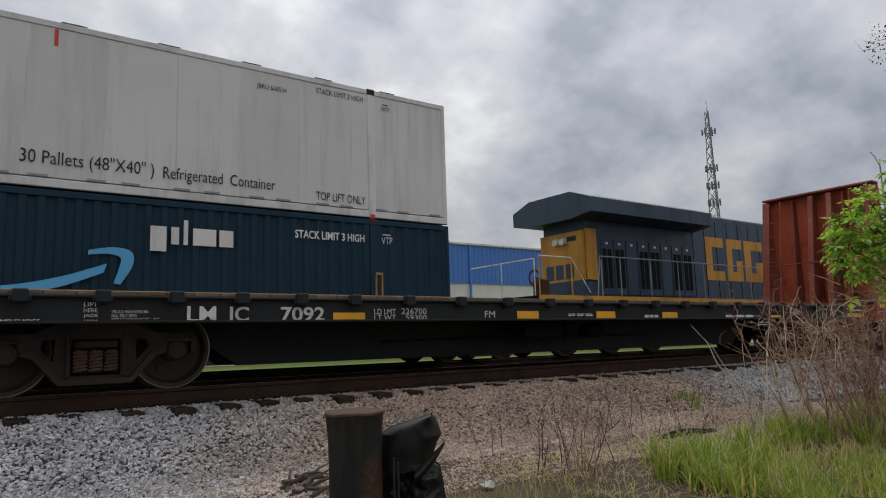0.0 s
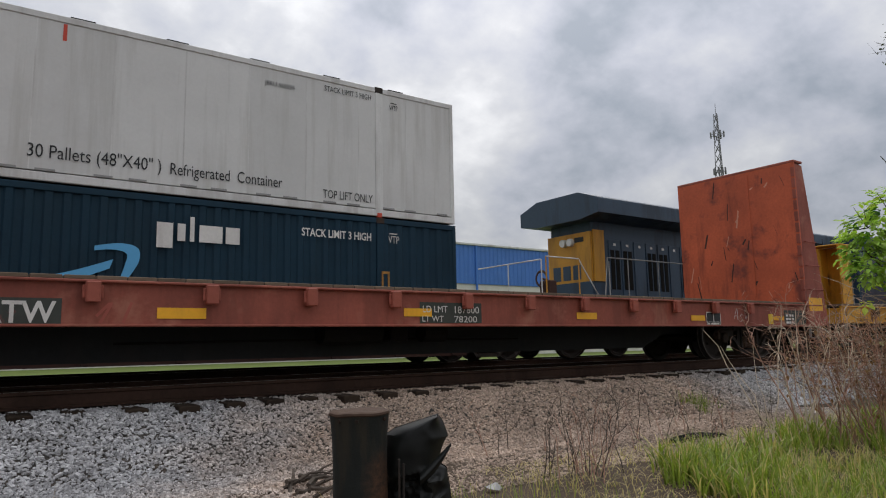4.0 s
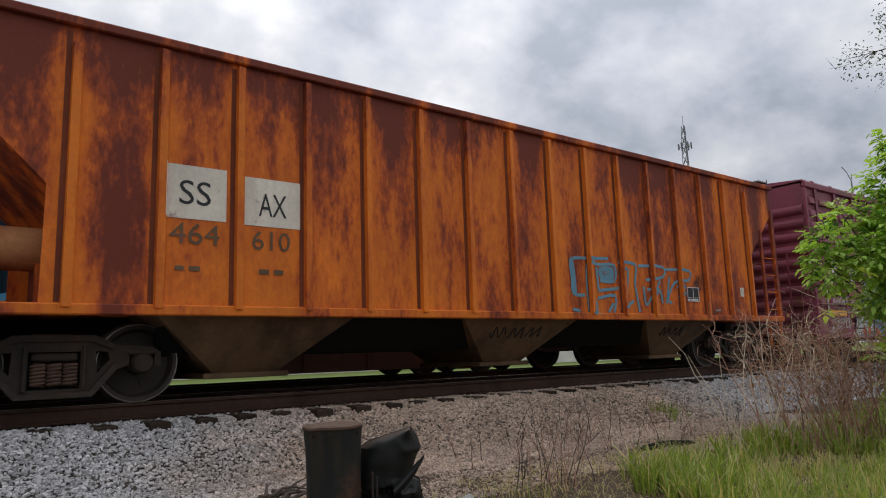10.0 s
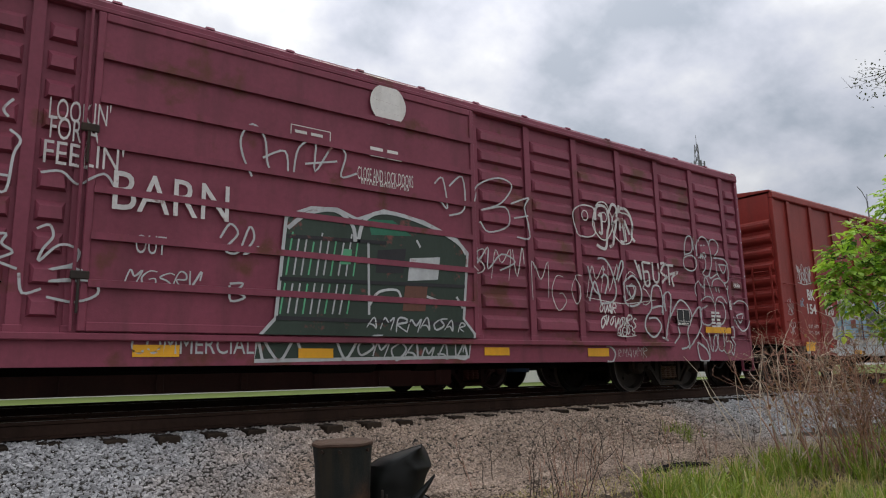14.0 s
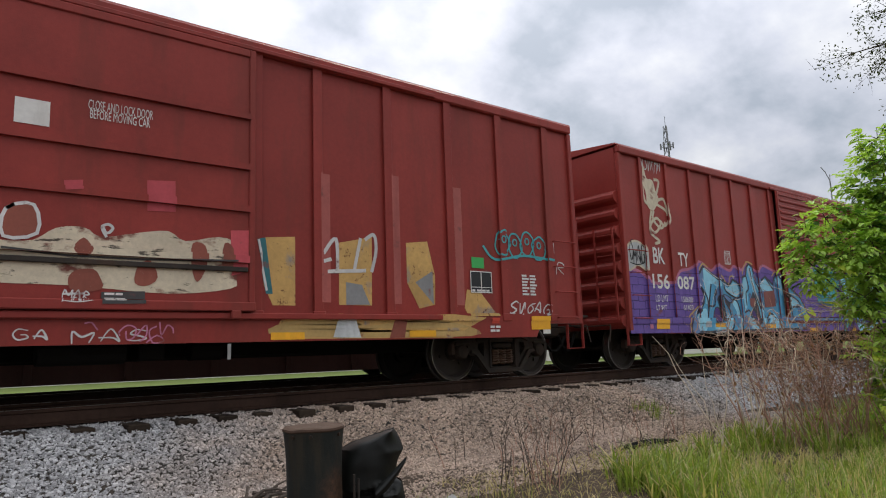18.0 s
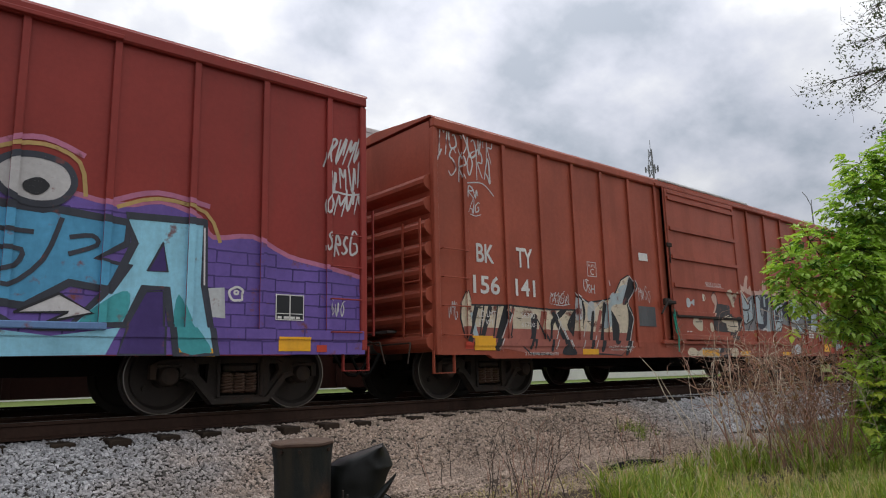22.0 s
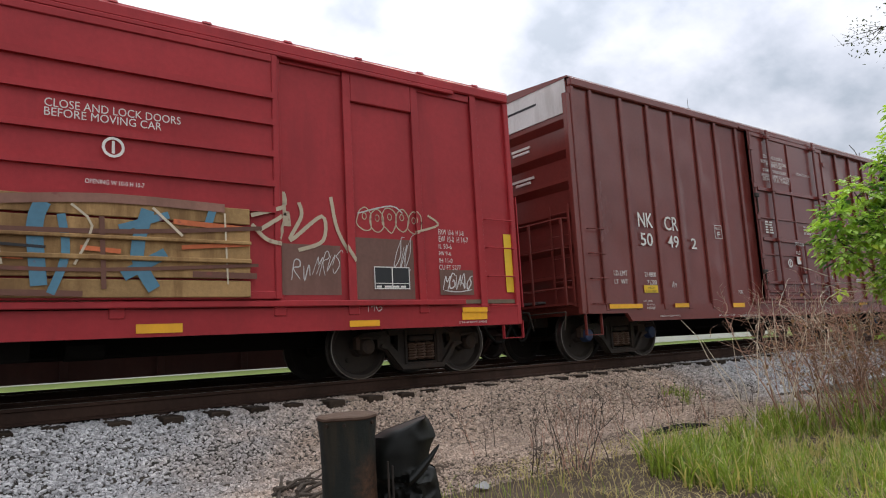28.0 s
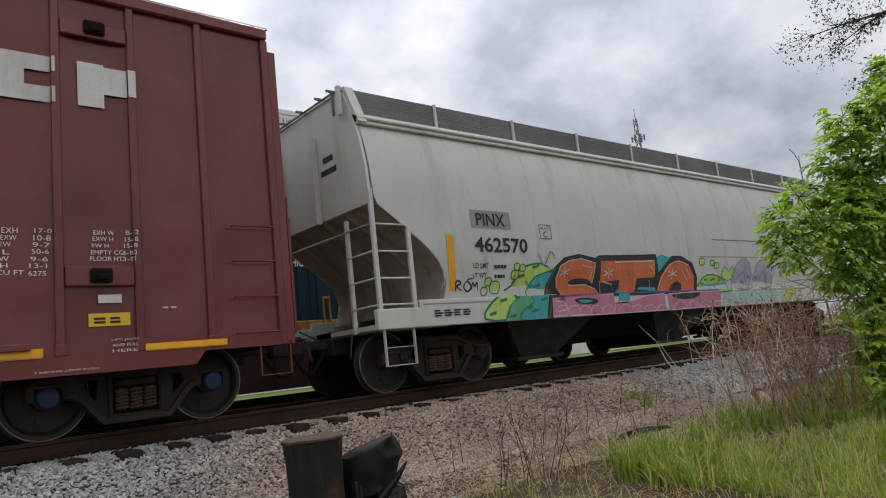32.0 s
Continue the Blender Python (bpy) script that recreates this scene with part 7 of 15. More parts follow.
    # cab and running gear
    part("cab", Geo().cbox(29.7, 32.2, 12.75, 15.65, 1.6, 4.55, 0.06), M_CSXBLUE, k)
    part("fuel_tank", Geo().plate([[(12.85, 0.55), (13.05, 0.3), (15.35, 0.3), (15.55, 0.55), (15.55, 1.17), (12.85, 1.17)]], 19.6, 25.6, "yz"), M_DARK, k)
    for xc in (15.6, 29.3):
        part("truck_frame", Geo().plate([[(xc - 2.4, 0.5), (xc - 2.3, 0.95), (xc + 2.3, 0.95), (xc + 2.4, 0.5), (xc + 1.9, 0.42), (xc + 0.9, 0.55), (xc, 0.42), (xc - 0.9, 0.55), (xc - 1.9, 0.42)]], 13.0, 13.14), M_STEEL, k)
        for dx in (-1.9, 0, 1.9):
            o = part("wheelset", MESHES["wheelset"], None, k, "steel wheels on an axle")
            o.matrix_basis = pose(xc + dx, FAR_Y, 0.53) @ Matrix.Scale(1.15, 4)


locomotive()


# ---- distance ----
def blue_warehouse():
    b = thing("warehouse", "long warehouse with blue metal cladding over a white wall", "warehouse")
    part("wall", Geo().box(-10, 75, 40.0, 55.0, -0.45, 4.85), M_OFFWHITE, b)
    x, pts = -10.1, []
    while x < 75.1:
        pts += [(x, 39.94), (x + 0.16, 39.94), (x + 0.20, 39.90), (x + 0.36, 39.90)]
        x += 0.40
    n = len(pts)
    g = Geo()
    g.add([(u, v, 4.80) for u, v in pts] + [(u, v, 7.66) for u, v in pts], [(i, i + 1, n + i + 1, n + i) for i in range(n - 1)])
    part("cladding", g, M_BLUEWALL, b, "blue corrugated cladding")
    part("eaves_trim", Geo().cbox(-10.2, 75.2, 39.8, 40.1, 7.66, 7.84, 0.03), M_WHITEMETAL, b)
    part("roof", Geo().plate([[(39.9, 7.70), (47.5, 8.6), (55.1, 7.70)]], -10.1, 75.1, "yz"), M_GALV, b)
    for x in (22.5, 31.5, 40.5):
        part("downpipe", Geo().box(x, x + 0.14, 39.78, 39.895, 0.0, 7.66), M_BLUEWALL, b)


blue_warehouse()


def lattice_mast():
    az, r = radians(58.1), 250.0
    bx, by = r * math.sin(az), r * math.cos(az)
    m = thing("radio_mast", "tall grey lattice mast with antennas", "radio mast", at=pose(bx, by, -0.5))
    top, w0, w1 = 78.5, 3.4, 0.7

    def leg(i, z):
        w = w0 + (w1 - w0) * z / top
        a = radians(90 + 120 * i + 20)
        return (w * math.cos(a), w * math.sin(a), z)
    for i in range(3):
        part("mast_leg", Geo().tube(leg(i, 0), leg(i, top), 0.22, 0.12, 5), M_GALV, m)
        g = Geo()
        n = 22
        for k in range(n):
            za, zb = top * k / n, top * (k + 1) / n
            g.tube(leg(i, za), leg((i + 1) % 3, zb), 0.10, n=4).tube(leg((i + 1) % 3, za), leg(i, zb), 0.10, n=4)
        part("mast_bracing", g, M_GALV, m)
    for z in (71, 58, 52, 46):
        for i in range(6 if z > 60 else 9):
            a = 2 * math.pi * i / (6 if z > 60 else 9)
            rr = 2.1 if z > 60 else 1.9
            part("antenna_panel", Geo().cbox(rr * math.cos(a) - 0.22, rr * math.cos(a) + 0.22, rr * math.sin(a) - 0.22, rr * math.sin(a) + 0.22, z - 1.1, z + 1.1, 0.05), M_GALV, m)
        part("antenna_ring", Geo().lathe([(2.0, z - 0.1), (2.1, z), (2.0, z + 0.1)], "z", n=14), M_GALV, m)
    part("lightning_rod", Geo().tube((0, 0, top), (0, 0, top + 3.5), 0.09, n=5), M_GALV, m)


lattice_mast()


def thin_mast():
    az, r = radians(69.3), 120.0
    m = thing("thin_mast", "thin bare pole with a bent tip", "pole", at=pose(r * math.sin(az), r * math.cos(az), -0.5))
    part("pole", Geo().tube((0, 0, 0), (0, 0, 25.2), 0.16, 0.10, 6), M_GALV, m)
    part("tip", Geo().pipe([(0, 0, 25.2), (-0.6, 0.3, 26.6), (-1.4, 0.6, 27.4)], 0.06, 5).pipe([(0, 0, 25.2), (0.25, 0, 26.3)], 0.06, 5), M_GALV, m)


thin_mast()


# ---- foreground ----
def post_material():
    """Black-painted pipe: a brown streak runs down one side and bare orange rust has eaten the lower half."""
    m = material("rust_stained_iron_pipe", (0.013, 0.015, 0.013), 0.6, vary=0.35, stain=(0.036, 0.030, 0.020), stains=0.8, stain_scale=(7.0, 7.0, 1.2), edge=(0.50, 0.62), seed=84, bump=0.4, fine=24, spec=0.25)
    nt = m.node_tree
    N, L = nt.nodes.new, nt.links.new
    bsdf = nt.nodes["Principled BSDF"]
    paint_col = bsdf.inputs["Base Color"].links[0].from_socket
    tc, sep, n1, n2 = N("ShaderNodeTexCoord"), N("ShaderNodeSeparateXYZ"), N("ShaderNodeTexNoise"), N("ShaderNodeTexNoise")
    L(tc.outputs["Object"], sep.inputs[0])
    for n, s, d in ((n1, 9.0, 6.0), (n2, 34.0, 4.0)):
        L(tc.outputs["Object"], n.inputs["Vector"])
        n.inputs["Scale"].default_value, n.inputs["Detail"].default_value, n.inputs["Roughness"].default_value = s, d, 0.6

    def math_(op, a, b, c=0.0):
        k = N("ShaderNodeMath")
        k.operation = op
        for i, v in enumerate((a, b, c)):
            if isinstance(v, float):
                k.inputs[i].default_value = v
            else:
                L(v, k.inputs[i])
        return k.outputs[0]

    # distance from the middle of the rust patch, stretched along the pipe
    dx = math_("ADD", sep.outputs[0], -0.055)
    dz = math_("MULTIPLY", math_("ADD", sep.outputs[2], 0.42), 0.42)
    d = math_("SQRT", math_("ADD", math_("MULTIPLY", dx, dx), math_("MULTIPLY", dz, dz)), 0.0)
    d = math_("MULTIPLY_ADD", n1.outputs[0], 0.13, d)
    r = N("ShaderNodeMapRange")
    L(d, r.inputs[0])
    for i, v in enumerate((0.195, 0.125, 0.0, 0.9)):
        r.inputs[i + 1].default_value = v
    tone = N("ShaderNodeValToRGB")
    tone.color_ramp.elements[0].position, tone.color_ramp.elements[1].position = 0.35, 0.68
    tone.color_ramp.elements[0].color, tone.color_ramp.elements[1].color = (0.035, 0.022, 0.014, 1), (0.105, 0.050, 0.027, 1)
    L(n2.outputs[0], tone.inputs[0])
    mix = N("ShaderNodeMix")
    mix.data_type = "RGBA"
    L(r.outputs[0], mix.inputs[0])
    L(paint_col, mix.inputs[6])
    L(tone.outputs[0], mix.inputs[7])
    L(mix.outputs[2], bsdf.inputs["Base Color"])
    return m


def iron_post():
    p = thing("iron_post", "black iron pipe post with a rusty cap and orange rust", "post", at=pose(1.862, 3.40, 0.03, 0, -0.6, 0))
    g = Geo().lathe([(0.146, -0.98), (0.147, -0.55), (0.145, -0.22), (0.149, -0.08), (0.157, 0.0), (0.160, 0.028), (0.150, 0.032)], "z", n=44)
    part("shaft", g, post_material(), p, smooth=True)
    g = Geo()
    n = 44
    rings = [(0.0, 0.050), (0.06, 0.049), (0.12, 0.047), (0.152, 0.046), (0.164, 0.041), (0.166, 0.030), (0.160, 0.024)]
    for r, z in rings:
        for k in range(n):
            q = 2 * math.pi * k / n
            w = noise.noise((2 * math.cos(q), 2 * math.sin(q), 5.0 * r))
            g.v.append((r * (1 + 0.018 * w) * math.cos(q), r * (1 + 0.018 * w) * math.sin(q), z + 0.006 * w * (r / 0.16)))
    g.f = [(i * n + k, (i + 1) * n + k, (i + 1) * n + (k + 1) % n, i * n + (k + 1) % n) for i in range(len(rings) - 1) for k in range(n)]
    g.m = [0] * len(g.f)
    part("cap", g, M_IRONTOP, p, "rusty thin cap plate", smooth=True)
    for a in (236, 296, 200):
        x, y = 0.156 * math.cos(radians(a)), 0.156 * math.sin(radians(a))
        part("bolt", Geo().tube((x * 0.9, y * 0.9, 0.004), (x * 1.07, y * 1.07, 0.004), 0.010, n=8), M_IRON, p)


iron_post()


def plastic_sheet():
    """Stiff black sheeting over a stake: a smooth upper panel that overhangs, a drooping corner, sharp crumpled folds below."""
    s = thing("plastic_sheet", "crumpled black plastic sheeting heaped beside an iron post", "plastic sheet", at=pose(2.205, 3.355, -0.775, 0, 0, -36))
    right = [(0.0, 0.21), (0.32, 0.19), (0.42, 0.175), (0.515, 0.16), (0.54, 0.115), (0.60, 0.13), (0.645, 0.145), (0.69, 0.172), (0.74, 0.155), (0.78, 0.135), (0.80, 0.12)]
    left = [(0.0, -0.17), (0.25, -0.19), (0.50, -0.205), (0.64, -0.20), (0.70, -0.185), (0.735, -0.12), (0.765, -0.02), (0.79, 0.07), (0.80, 0.115)]

    def side(table, z):
        for (a, xa), (c, xc) in zip(table, table[1:]):
            if z <= c:
                return xa + (xc - xa) * (z - a) / (c - a)
        return table[-1][1]

    def ridge(x, z, k, f):
        return 1 - abs(noise.noise((x * f + k, z * f * 0.8 - k, k * 1.7))) * 2.2

    rows, cols = 72, 48
    vs = []
    for j in range(rows + 1):
        z = 0.80 * j / rows
        a, c = side(left, z), side(right, z)
        for i in range(cols + 1):
            u = i / cols
            x = a + (c - a) * u
            k = 1 - abs(2 * u - 1) ** 3
            crease = 0.50 + 0.035 * math.sin(14 * x) - 0.06 * (x + 0.2)
            over = max(0.0, min(1.0, (z - crease) / 0.025))
            low = 0.075 * max(0.0, ridge(x + 0.5 * z, z - 0.6 * x, 1.3, 6.0)) ** 1.6 + 0.03 * max(0.0, ridge(x - z, z + x, 4.1, 13.0)) - 0.03
            high = 0.052 + 0.014 * noise.noise((x * 7, z * 7, 8)) + 0.020 * max(0.0, ridge(x, z + 1.2 * x, 6.2, 2.6)) ** 3
            y = -0.085 * k - (low * (1 - over) + high * over) * k + 0.10 * max(0.0, z - 0.62)
            vs.append((x, y, z + 0.012 * noise.noise((x * 9, z * 9, 2)) * k))
    w = cols + 1
    fs = [(j * w + i, j * w + i + 1, (j + 1) * w + i + 1, (j + 1) * w + i) for j in range(rows) for i in range(cols)]
    g = Geo()
    g.add(vs, fs)
    g.add([(x, 0.05 - y * 0.4, z) for x, y, z in vs], [tuple(reversed(f)) for f in fs])
    part("sheeting", g, M_PLASTIC, s, smooth=True)
    flap = Geo()
    pts = []
    for j in range(9):
        for i in range(11):
            u, v = i / 10, j / 8
            tip = (0.02 + 0.17 * u, -0.13 + 0.04 * u - 0.035 * math.sin(3.14 * v) * (1 - 0.5 * u), 0.49 + 0.155 * u - 0.055 * (1 - v) * (1 - u) * 2 * (0.4 + u) + 0.016 * v)
            pts.append(tip)
    flap.add(pts, [(j * 11 + i, j * 11 + i + 1, (j + 1) * 11 + i + 1, (j + 1) * 11 + i) for j in range(8) for i in range(10)])
    part("flap", flap, M_PLASTIC, s, "torn flap", smooth=True)
    for x, h, t in ((-0.088, 0.60, 0.0), (-0.066, 0.575, 0.012)):
        part("stake", Geo().cbox(x - 0.006, x + 0.006, -0.225 + t, -0.212 + t, 0.0, h, 0.003), M_STEEL, s, "thin metal stake")


plastic_sheet()


def debris():
    rnd = random.Random(9)
    for k in range(13):
        x, y = rnd.uniform(2.45, 2.85), rnd.uniform(5.4, 6.2)
        z = ground_z(x, y)
        a = rnd.uniform(-0.5, 1.2)
        pts = [(x + 0.11 * i * math.cos(a), y + 0.11 * i * math.sin(a) + 0.03 * rnd.uniform(-1, 1), z + 0.04 + 0.05 * math.sin(i + k) + 0.02 * i) for i in range(5)]
        g = Geo()
        for i, (p, q) in enumerate(zip(pts, pts[1:])):
            g.tube(p, q, 0.022 - 0.004 * i, 0.018 - 0.004 * i, 6)
        solo("fallen_branch", g, M_BARK, "dark rotten branch lying on gravel", "branch", "fallen branches")
    g = Geo().add([(-0.03, 0, 0), (0.03, 0.01, 0), (0.025, 0.03, 0), (-0.025, 0.03, 0), (0.05, 0, 0.20), (0.075, 0.01, 0.34), (0.06, 0.02, 0.2), (0.02, 0.02, 0.12)], [(0, 1, 5, 4), (1, 2, 6, 5), (2, 3, 7, 6), (3, 0, 4, 7), (4, 5, 6, 7), (3, 2, 1, 0)])
    o = solo("wood_stake", g, M_DRY, "splintered wooden stake stuck in gravel", "stake")
    o.matrix_world = pose(0.62, 5.6, ground_z(0.62, 5.6) - 0.03)
    rng = random.Random(3)
    g = Geo()
    pts = [(0.07 * u + 0.02 * rng.uniform(-1, 1), 0.05 * v + 0.02 * rng.uniform(-1, 1), 0.03 + 0.03 * rng.uniform(-1, 1)) for v in range(3) for u in range(3)]
    g.add(pts, [(j * 3 + i, j * 3 + i + 1, (j + 1) * 3 + i + 1, (j + 1) * 3 + i) for j in range(2) for i in range(2)])
    o = solo("litter", g, M_GREY, "crumpled pale plastic litter on gravel", "litter")
    o.matrix_world = pose(3.75, 4.55, ground_z(3.75, 4.55) + 0.02, 0, 0, 20)


debris()


def ribbons(name, spots, mat, label, seg=4):
    """Grass: each spot is x, y, z, height, width, lean x, lean y."""
    n = len(spots)
    s = np.array(spots)
    t = np.linspace(0, 1, seg + 1)
    base, h, w, lx, ly = s[:, :3], s[:, 3], s[:, 4], s[:, 5], s[:, 6]
    side = np.stack([-ly, lx, np.zeros(n)], 1)
    side /= np.linalg.norm(side, axis=1)[:, None] + 1e-9
    vs = []
    for k in t:
        c = base + np.stack([lx * k ** 2 * h, ly * k ** 2 * h, h * (k - 0.28 * k ** 3 * (np.hypot(lx, ly)))], 1)
        ww = (w * (1 - k) ** 0.6)[:, None] * side / 2
        vs += [c - ww, c + ww]
    v = np.stack(vs, 1).reshape(-1, 3)
    q = np.array([(2 * i, 2 * i + 1, 2 * i + 3, 2 * i + 2) for i in range(seg)])
    f = (q[None] + (2 * (seg + 1)) * np.arange(n)[:, None, None]).reshape(-1, 4)
    me = bpy.data.meshes.new(name)
    me.from_pydata(v.tolist(), [], f.tolist())
    me.materials.append(mat)
    return tagged(new(name, me), label, "grass", kind="stuff")


def build_grass():
    rng = np.random.default_rng(21)
    green, straw = [], []

    def edge(x):
        return min(4.55, 3.98 + 0.24 * (x - 4.6)) + 0.16 * math.sin(2.3 * x) + 0.08 * math.sin(7.1 * x)

    def tuft(x, y, n, h0, h1, w0, w1, spread, dry):
        for k in range(n):
            a, l, r = rng.uniform(0, 6.28), rng.uniform(0.08, 0.95), abs(rng.normal(0, spread))
            px, py = x + r * math.cos(a), y + r * math.sin(a)
            b = a + rng.uniform(-0.9, 0.9)
            (straw if rng.uniform() < dry else green).append((px, py, ground_z(px, py) - 0.015, rng.uniform(h0, h1), rng.uniform(w0, w1), l * math.cos(b), l * math.sin(b)))
    for k in range(2600):
        x, y = rng.uniform(4.9, 13.0), rng.uniform(1.4, 6.0)
        e = edge(x)
        if y > e or y < 0.17 * x:
            continue
        deep = e - y
        lush = noise.noise((x * 0.9, y * 0.9, 2.5))
        if deep < 0.95 + 0.3 * lush + 0.55 * max(0.0, x - 6.6):
            if rng.uniform() < 0.30 + 0.9 * (lush + 0.4):
                tuft(x, y, 12, 0.12, 0.35 + 0.14 * max(0, lush), 0.010, 0.024, 0.06, 0.22)
        else:
            tuft(x, y, 13, 0.08, 0.26 + 0.18 * max(0, lush), 0.007, 0.015, 0.10, 0.26 + 0.5 * max(0, -lush))
    for k in range(420):
        x, y = rng.uniform(1.9, 4.4), rng.uniform(3.1, 4.6)
        a, l = rng.uniform(0, 6.28), rng.uniform(0.2, 0.8)
        (straw if k % 3 else green).append((x, y, ground_z(x, y), rng.uniform(0.08, 0.30), 0.006, l * math.cos(a), l * math.sin(a)))
    for k in range(18):
        tuft(rng.normal(10.2, 0.25), rng.normal(7.0, 0.12), 14, 0.1, 0.28, 0.005, 0.008, 0.05, 0.1)
    ribbons("grass", green, M_GRASS, "tufts of fresh green spring grass")
    ribbons("dry_grass", straw, M_STRAW, "straw-coloured dry grass blades")
    thatch = []
    for k in range(6500):
        x, y = rng.uniform(4.2, 12), rng.uniform(1.2, 5.4)
        a = rng.uniform(0, 6.28)
        thatch.append((x, y, ground_z(x, y) + 0.005, rng.uniform(0.05, 0.14), 0.007, 2.2 * math.cos(a), 2.2 * math.sin(a)))
    ribbons("thatch", thatch, M_STRAW, "flattened straw between the grass")


build_grass()


def twig(g, p, d, length, r, rnd, depth, bend=0.25):
    """A thin branching stalk."""
    n = 5
    d = Vector(d).normalized()
    p = Vector(p)
    for i in range(n):
        q = p + d * (length / n)
        g.tube(p, q, r * (1 - 0.16 * i), r * (1 - 0.16 * (i + 1)), 4, False)
        if depth and i >= 1 and rnd.random() < 0.75:
            side = Vector((rnd.uniform(-1, 1), rnd.uniform(-1, 1), rnd.uniform(-0.1, 0.9))).normalized()
            twig(g, q, d * 0.6 + side * 0.8, length * rnd.uniform(0.28, 0.5), r * 0.55, rnd, depth - 1, bend)
        d = (d + Vector((rnd.uniform(-bend, bend), rnd.uniform(-bend, bend), rnd.uniform(-bend, bend * 0.6)))).normalized()
        p = q


def build_weeds():
    rnd = random.Random(31)
    for k in range(58):
        # stems rise bare from the grass and fork into a tangle of fine reddish twigs at breast height
        a = rnd.uniform(0, 1)
        x, y = 7.95 + 1.25 * a + rnd.uniform(-0.2, 0.2), 3.95 - 0.85 * a + rnd.uniform(-0.35, 0.35)
        pale = k % 3 == 0
        g = Geo()
        p, d, r = Vector((x, y, ground_z(x, y) - 0.03)), Vector((rnd.uniform(-0.55, 0.25), rnd.uniform(-0.3, 0.35), 1)).normalized(), rnd.uniform(0.006, 0.011)
        for i in range(6):
            q = p + d * rnd.uniform(0.17, 0.29)
            g.tube(p, q, r * (1 - 0.11 * i), r * (1 - 0.11 * (i + 1)), 4, False)
            for m in range(0 if i < 2 else 2 if pale else 3):
                twig(g, q, Vector((rnd.uniform(-1, 0.8), rnd.uniform(-0.7, 0.9), rnd.uniform(-0.25, 0.9))), rnd.uniform(0.18, 0.42), r * 0.5, rnd, 1, 0.42)
            d = (d + Vector((rnd.uniform(-0.22, 0.16), rnd.uniform(-0.15, 0.15), 0))).normalized()
            p = q
        solo("dry_weed", g, M_DRY if pale else M_TWIG, "dry pale branching weed stalk" if pale else "reddish-brown leafless branching weed", "weed", "dry weeds")
    for k in range(76):
        if k % 3 == 0:
            x, y = rnd.gauss(4.75, 0.16), rnd.gauss(4.55, 0.16)
            h = rnd.uniform(0.4, 0.85)
        else:
            x, y = rnd.uniform(4.6, 9.2), rnd.uniform(4.9, 6.5)
            h = rnd.uniform(0.15, 0.70)
        g = Geo()
        twig(g, (x, y, ground_z(x, y) - 0.02), (rnd.uniform(-0.3, 0.3), rnd.uniform(-0.3, 0.3), 1), h, rnd.uniform(0.004, 0.006), rnd, 2 if k % 2 else 1, 0.17)
        solo("dry_weed", g, M_BARK if k % 2 else M_TWIG, "thin dark dead weed on gravel", "weed", "dead weeds on gravel")
    # tall bare stalks: some upright, some broken over, some leaning left across the gravel
    for base, tip, r in (((7.83, 4.05, -0.75), (7.78, 4.09, 0.73), 0.011), ((7.50, 4.28, -0.75), (7.67, 4.17, 0.79), 0.009), ((7.55, 4.25, -0.75), (6.94, 4.67, 0.55), 0.010), ((7.60, 4.22, -0.75), (7.08, 4.58, 0.34), 0.009),
                         ((7.50, 4.28, -0.75), (7.35, 4.38, 0.33), 0.007), ((7.86, 4.02, -0.75), (8.15, 3.83, 0.72), 0.009), ((7.80, 4.07, -0.75), (8.35, 3.69, 0.12), 0.012), ((8.40, 3.66, -0.75), (8.15, 3.83, -0.16), 0.012),
                         ((8.22, 3.78, -0.75), (8.06, 3.90, -0.20), 0.011), ((7.68, 4.16, -0.70), (8.10, 3.87, -0.06), 0.010), ((8.60, 3.52, -0.70), (8.80, 3.38, 0.04), 0.009), ((8.62, 3.50, -0.70), (8.78, 3.40, 0.77), 0.010),
                         ((8.05, 3.9, -0.70), (8.45, 3.62, 0.30), 0.008), ((8.3, 3.7, -0.70), (7.92, 3.98, 0.22), 0.008), ((7.15, 4.75, -0.78), (6.70, 5.05, -0.30), 0.006), ((6.9, 4.6, -0.78), (6.55, 4.95, -0.45), 0.006)):
        g, a, b = Geo(), Vector(base), Vector(tip)
        pts = [a.lerp(b, i / 6) + Vector((rnd.uniform(-1, 1), rnd.uniform(-1, 1), rnd.uniform(-1, 1))) * 0.018 * min(i, 2) for i in range(7)]
        for i, p in enumerate(pts):
            w = r * (1 - 0.12 * i)
            g.v += [(p.x + w * math.cos(1.257 * k), p.y + w * math.sin(1.257 * k), p.z) for k in range(5)]
        g.f = [(5 * i + k, 5 * i + (k + 1) % 5, 5 * i + 5 + (k + 1) % 5, 5 * i + 5 + k) for i in range(6) for k in range(5)]
        g.m = [0] * len(g.f)
        solo("dry_stalk", g, M_DRY, "long pale bare weed stalk", "stalk", "pale stalks")
    # a black mound half sunk at the edge of the grass, standing in for a dark hollow
    g = Geo()
    n, m = 14, 10
    for i in range(n):
        u = i / (n - 1)
        for j in range(m):
            q = 2 * math.pi * j / m
            r = (0.06 + 0.04 * noise.noise((u * 6, j * 0.9, 1))) * (1 if 0 < i < n - 1 else 0.5)
            g.v.append((7.0 + 1.0 * u, 5.30 - 0.12 * u + r * math.cos(q), ground_z(7.5, 5.25) - 0.035 + r * math.sin(q) + 0.04 * math.sin(3 * u)))
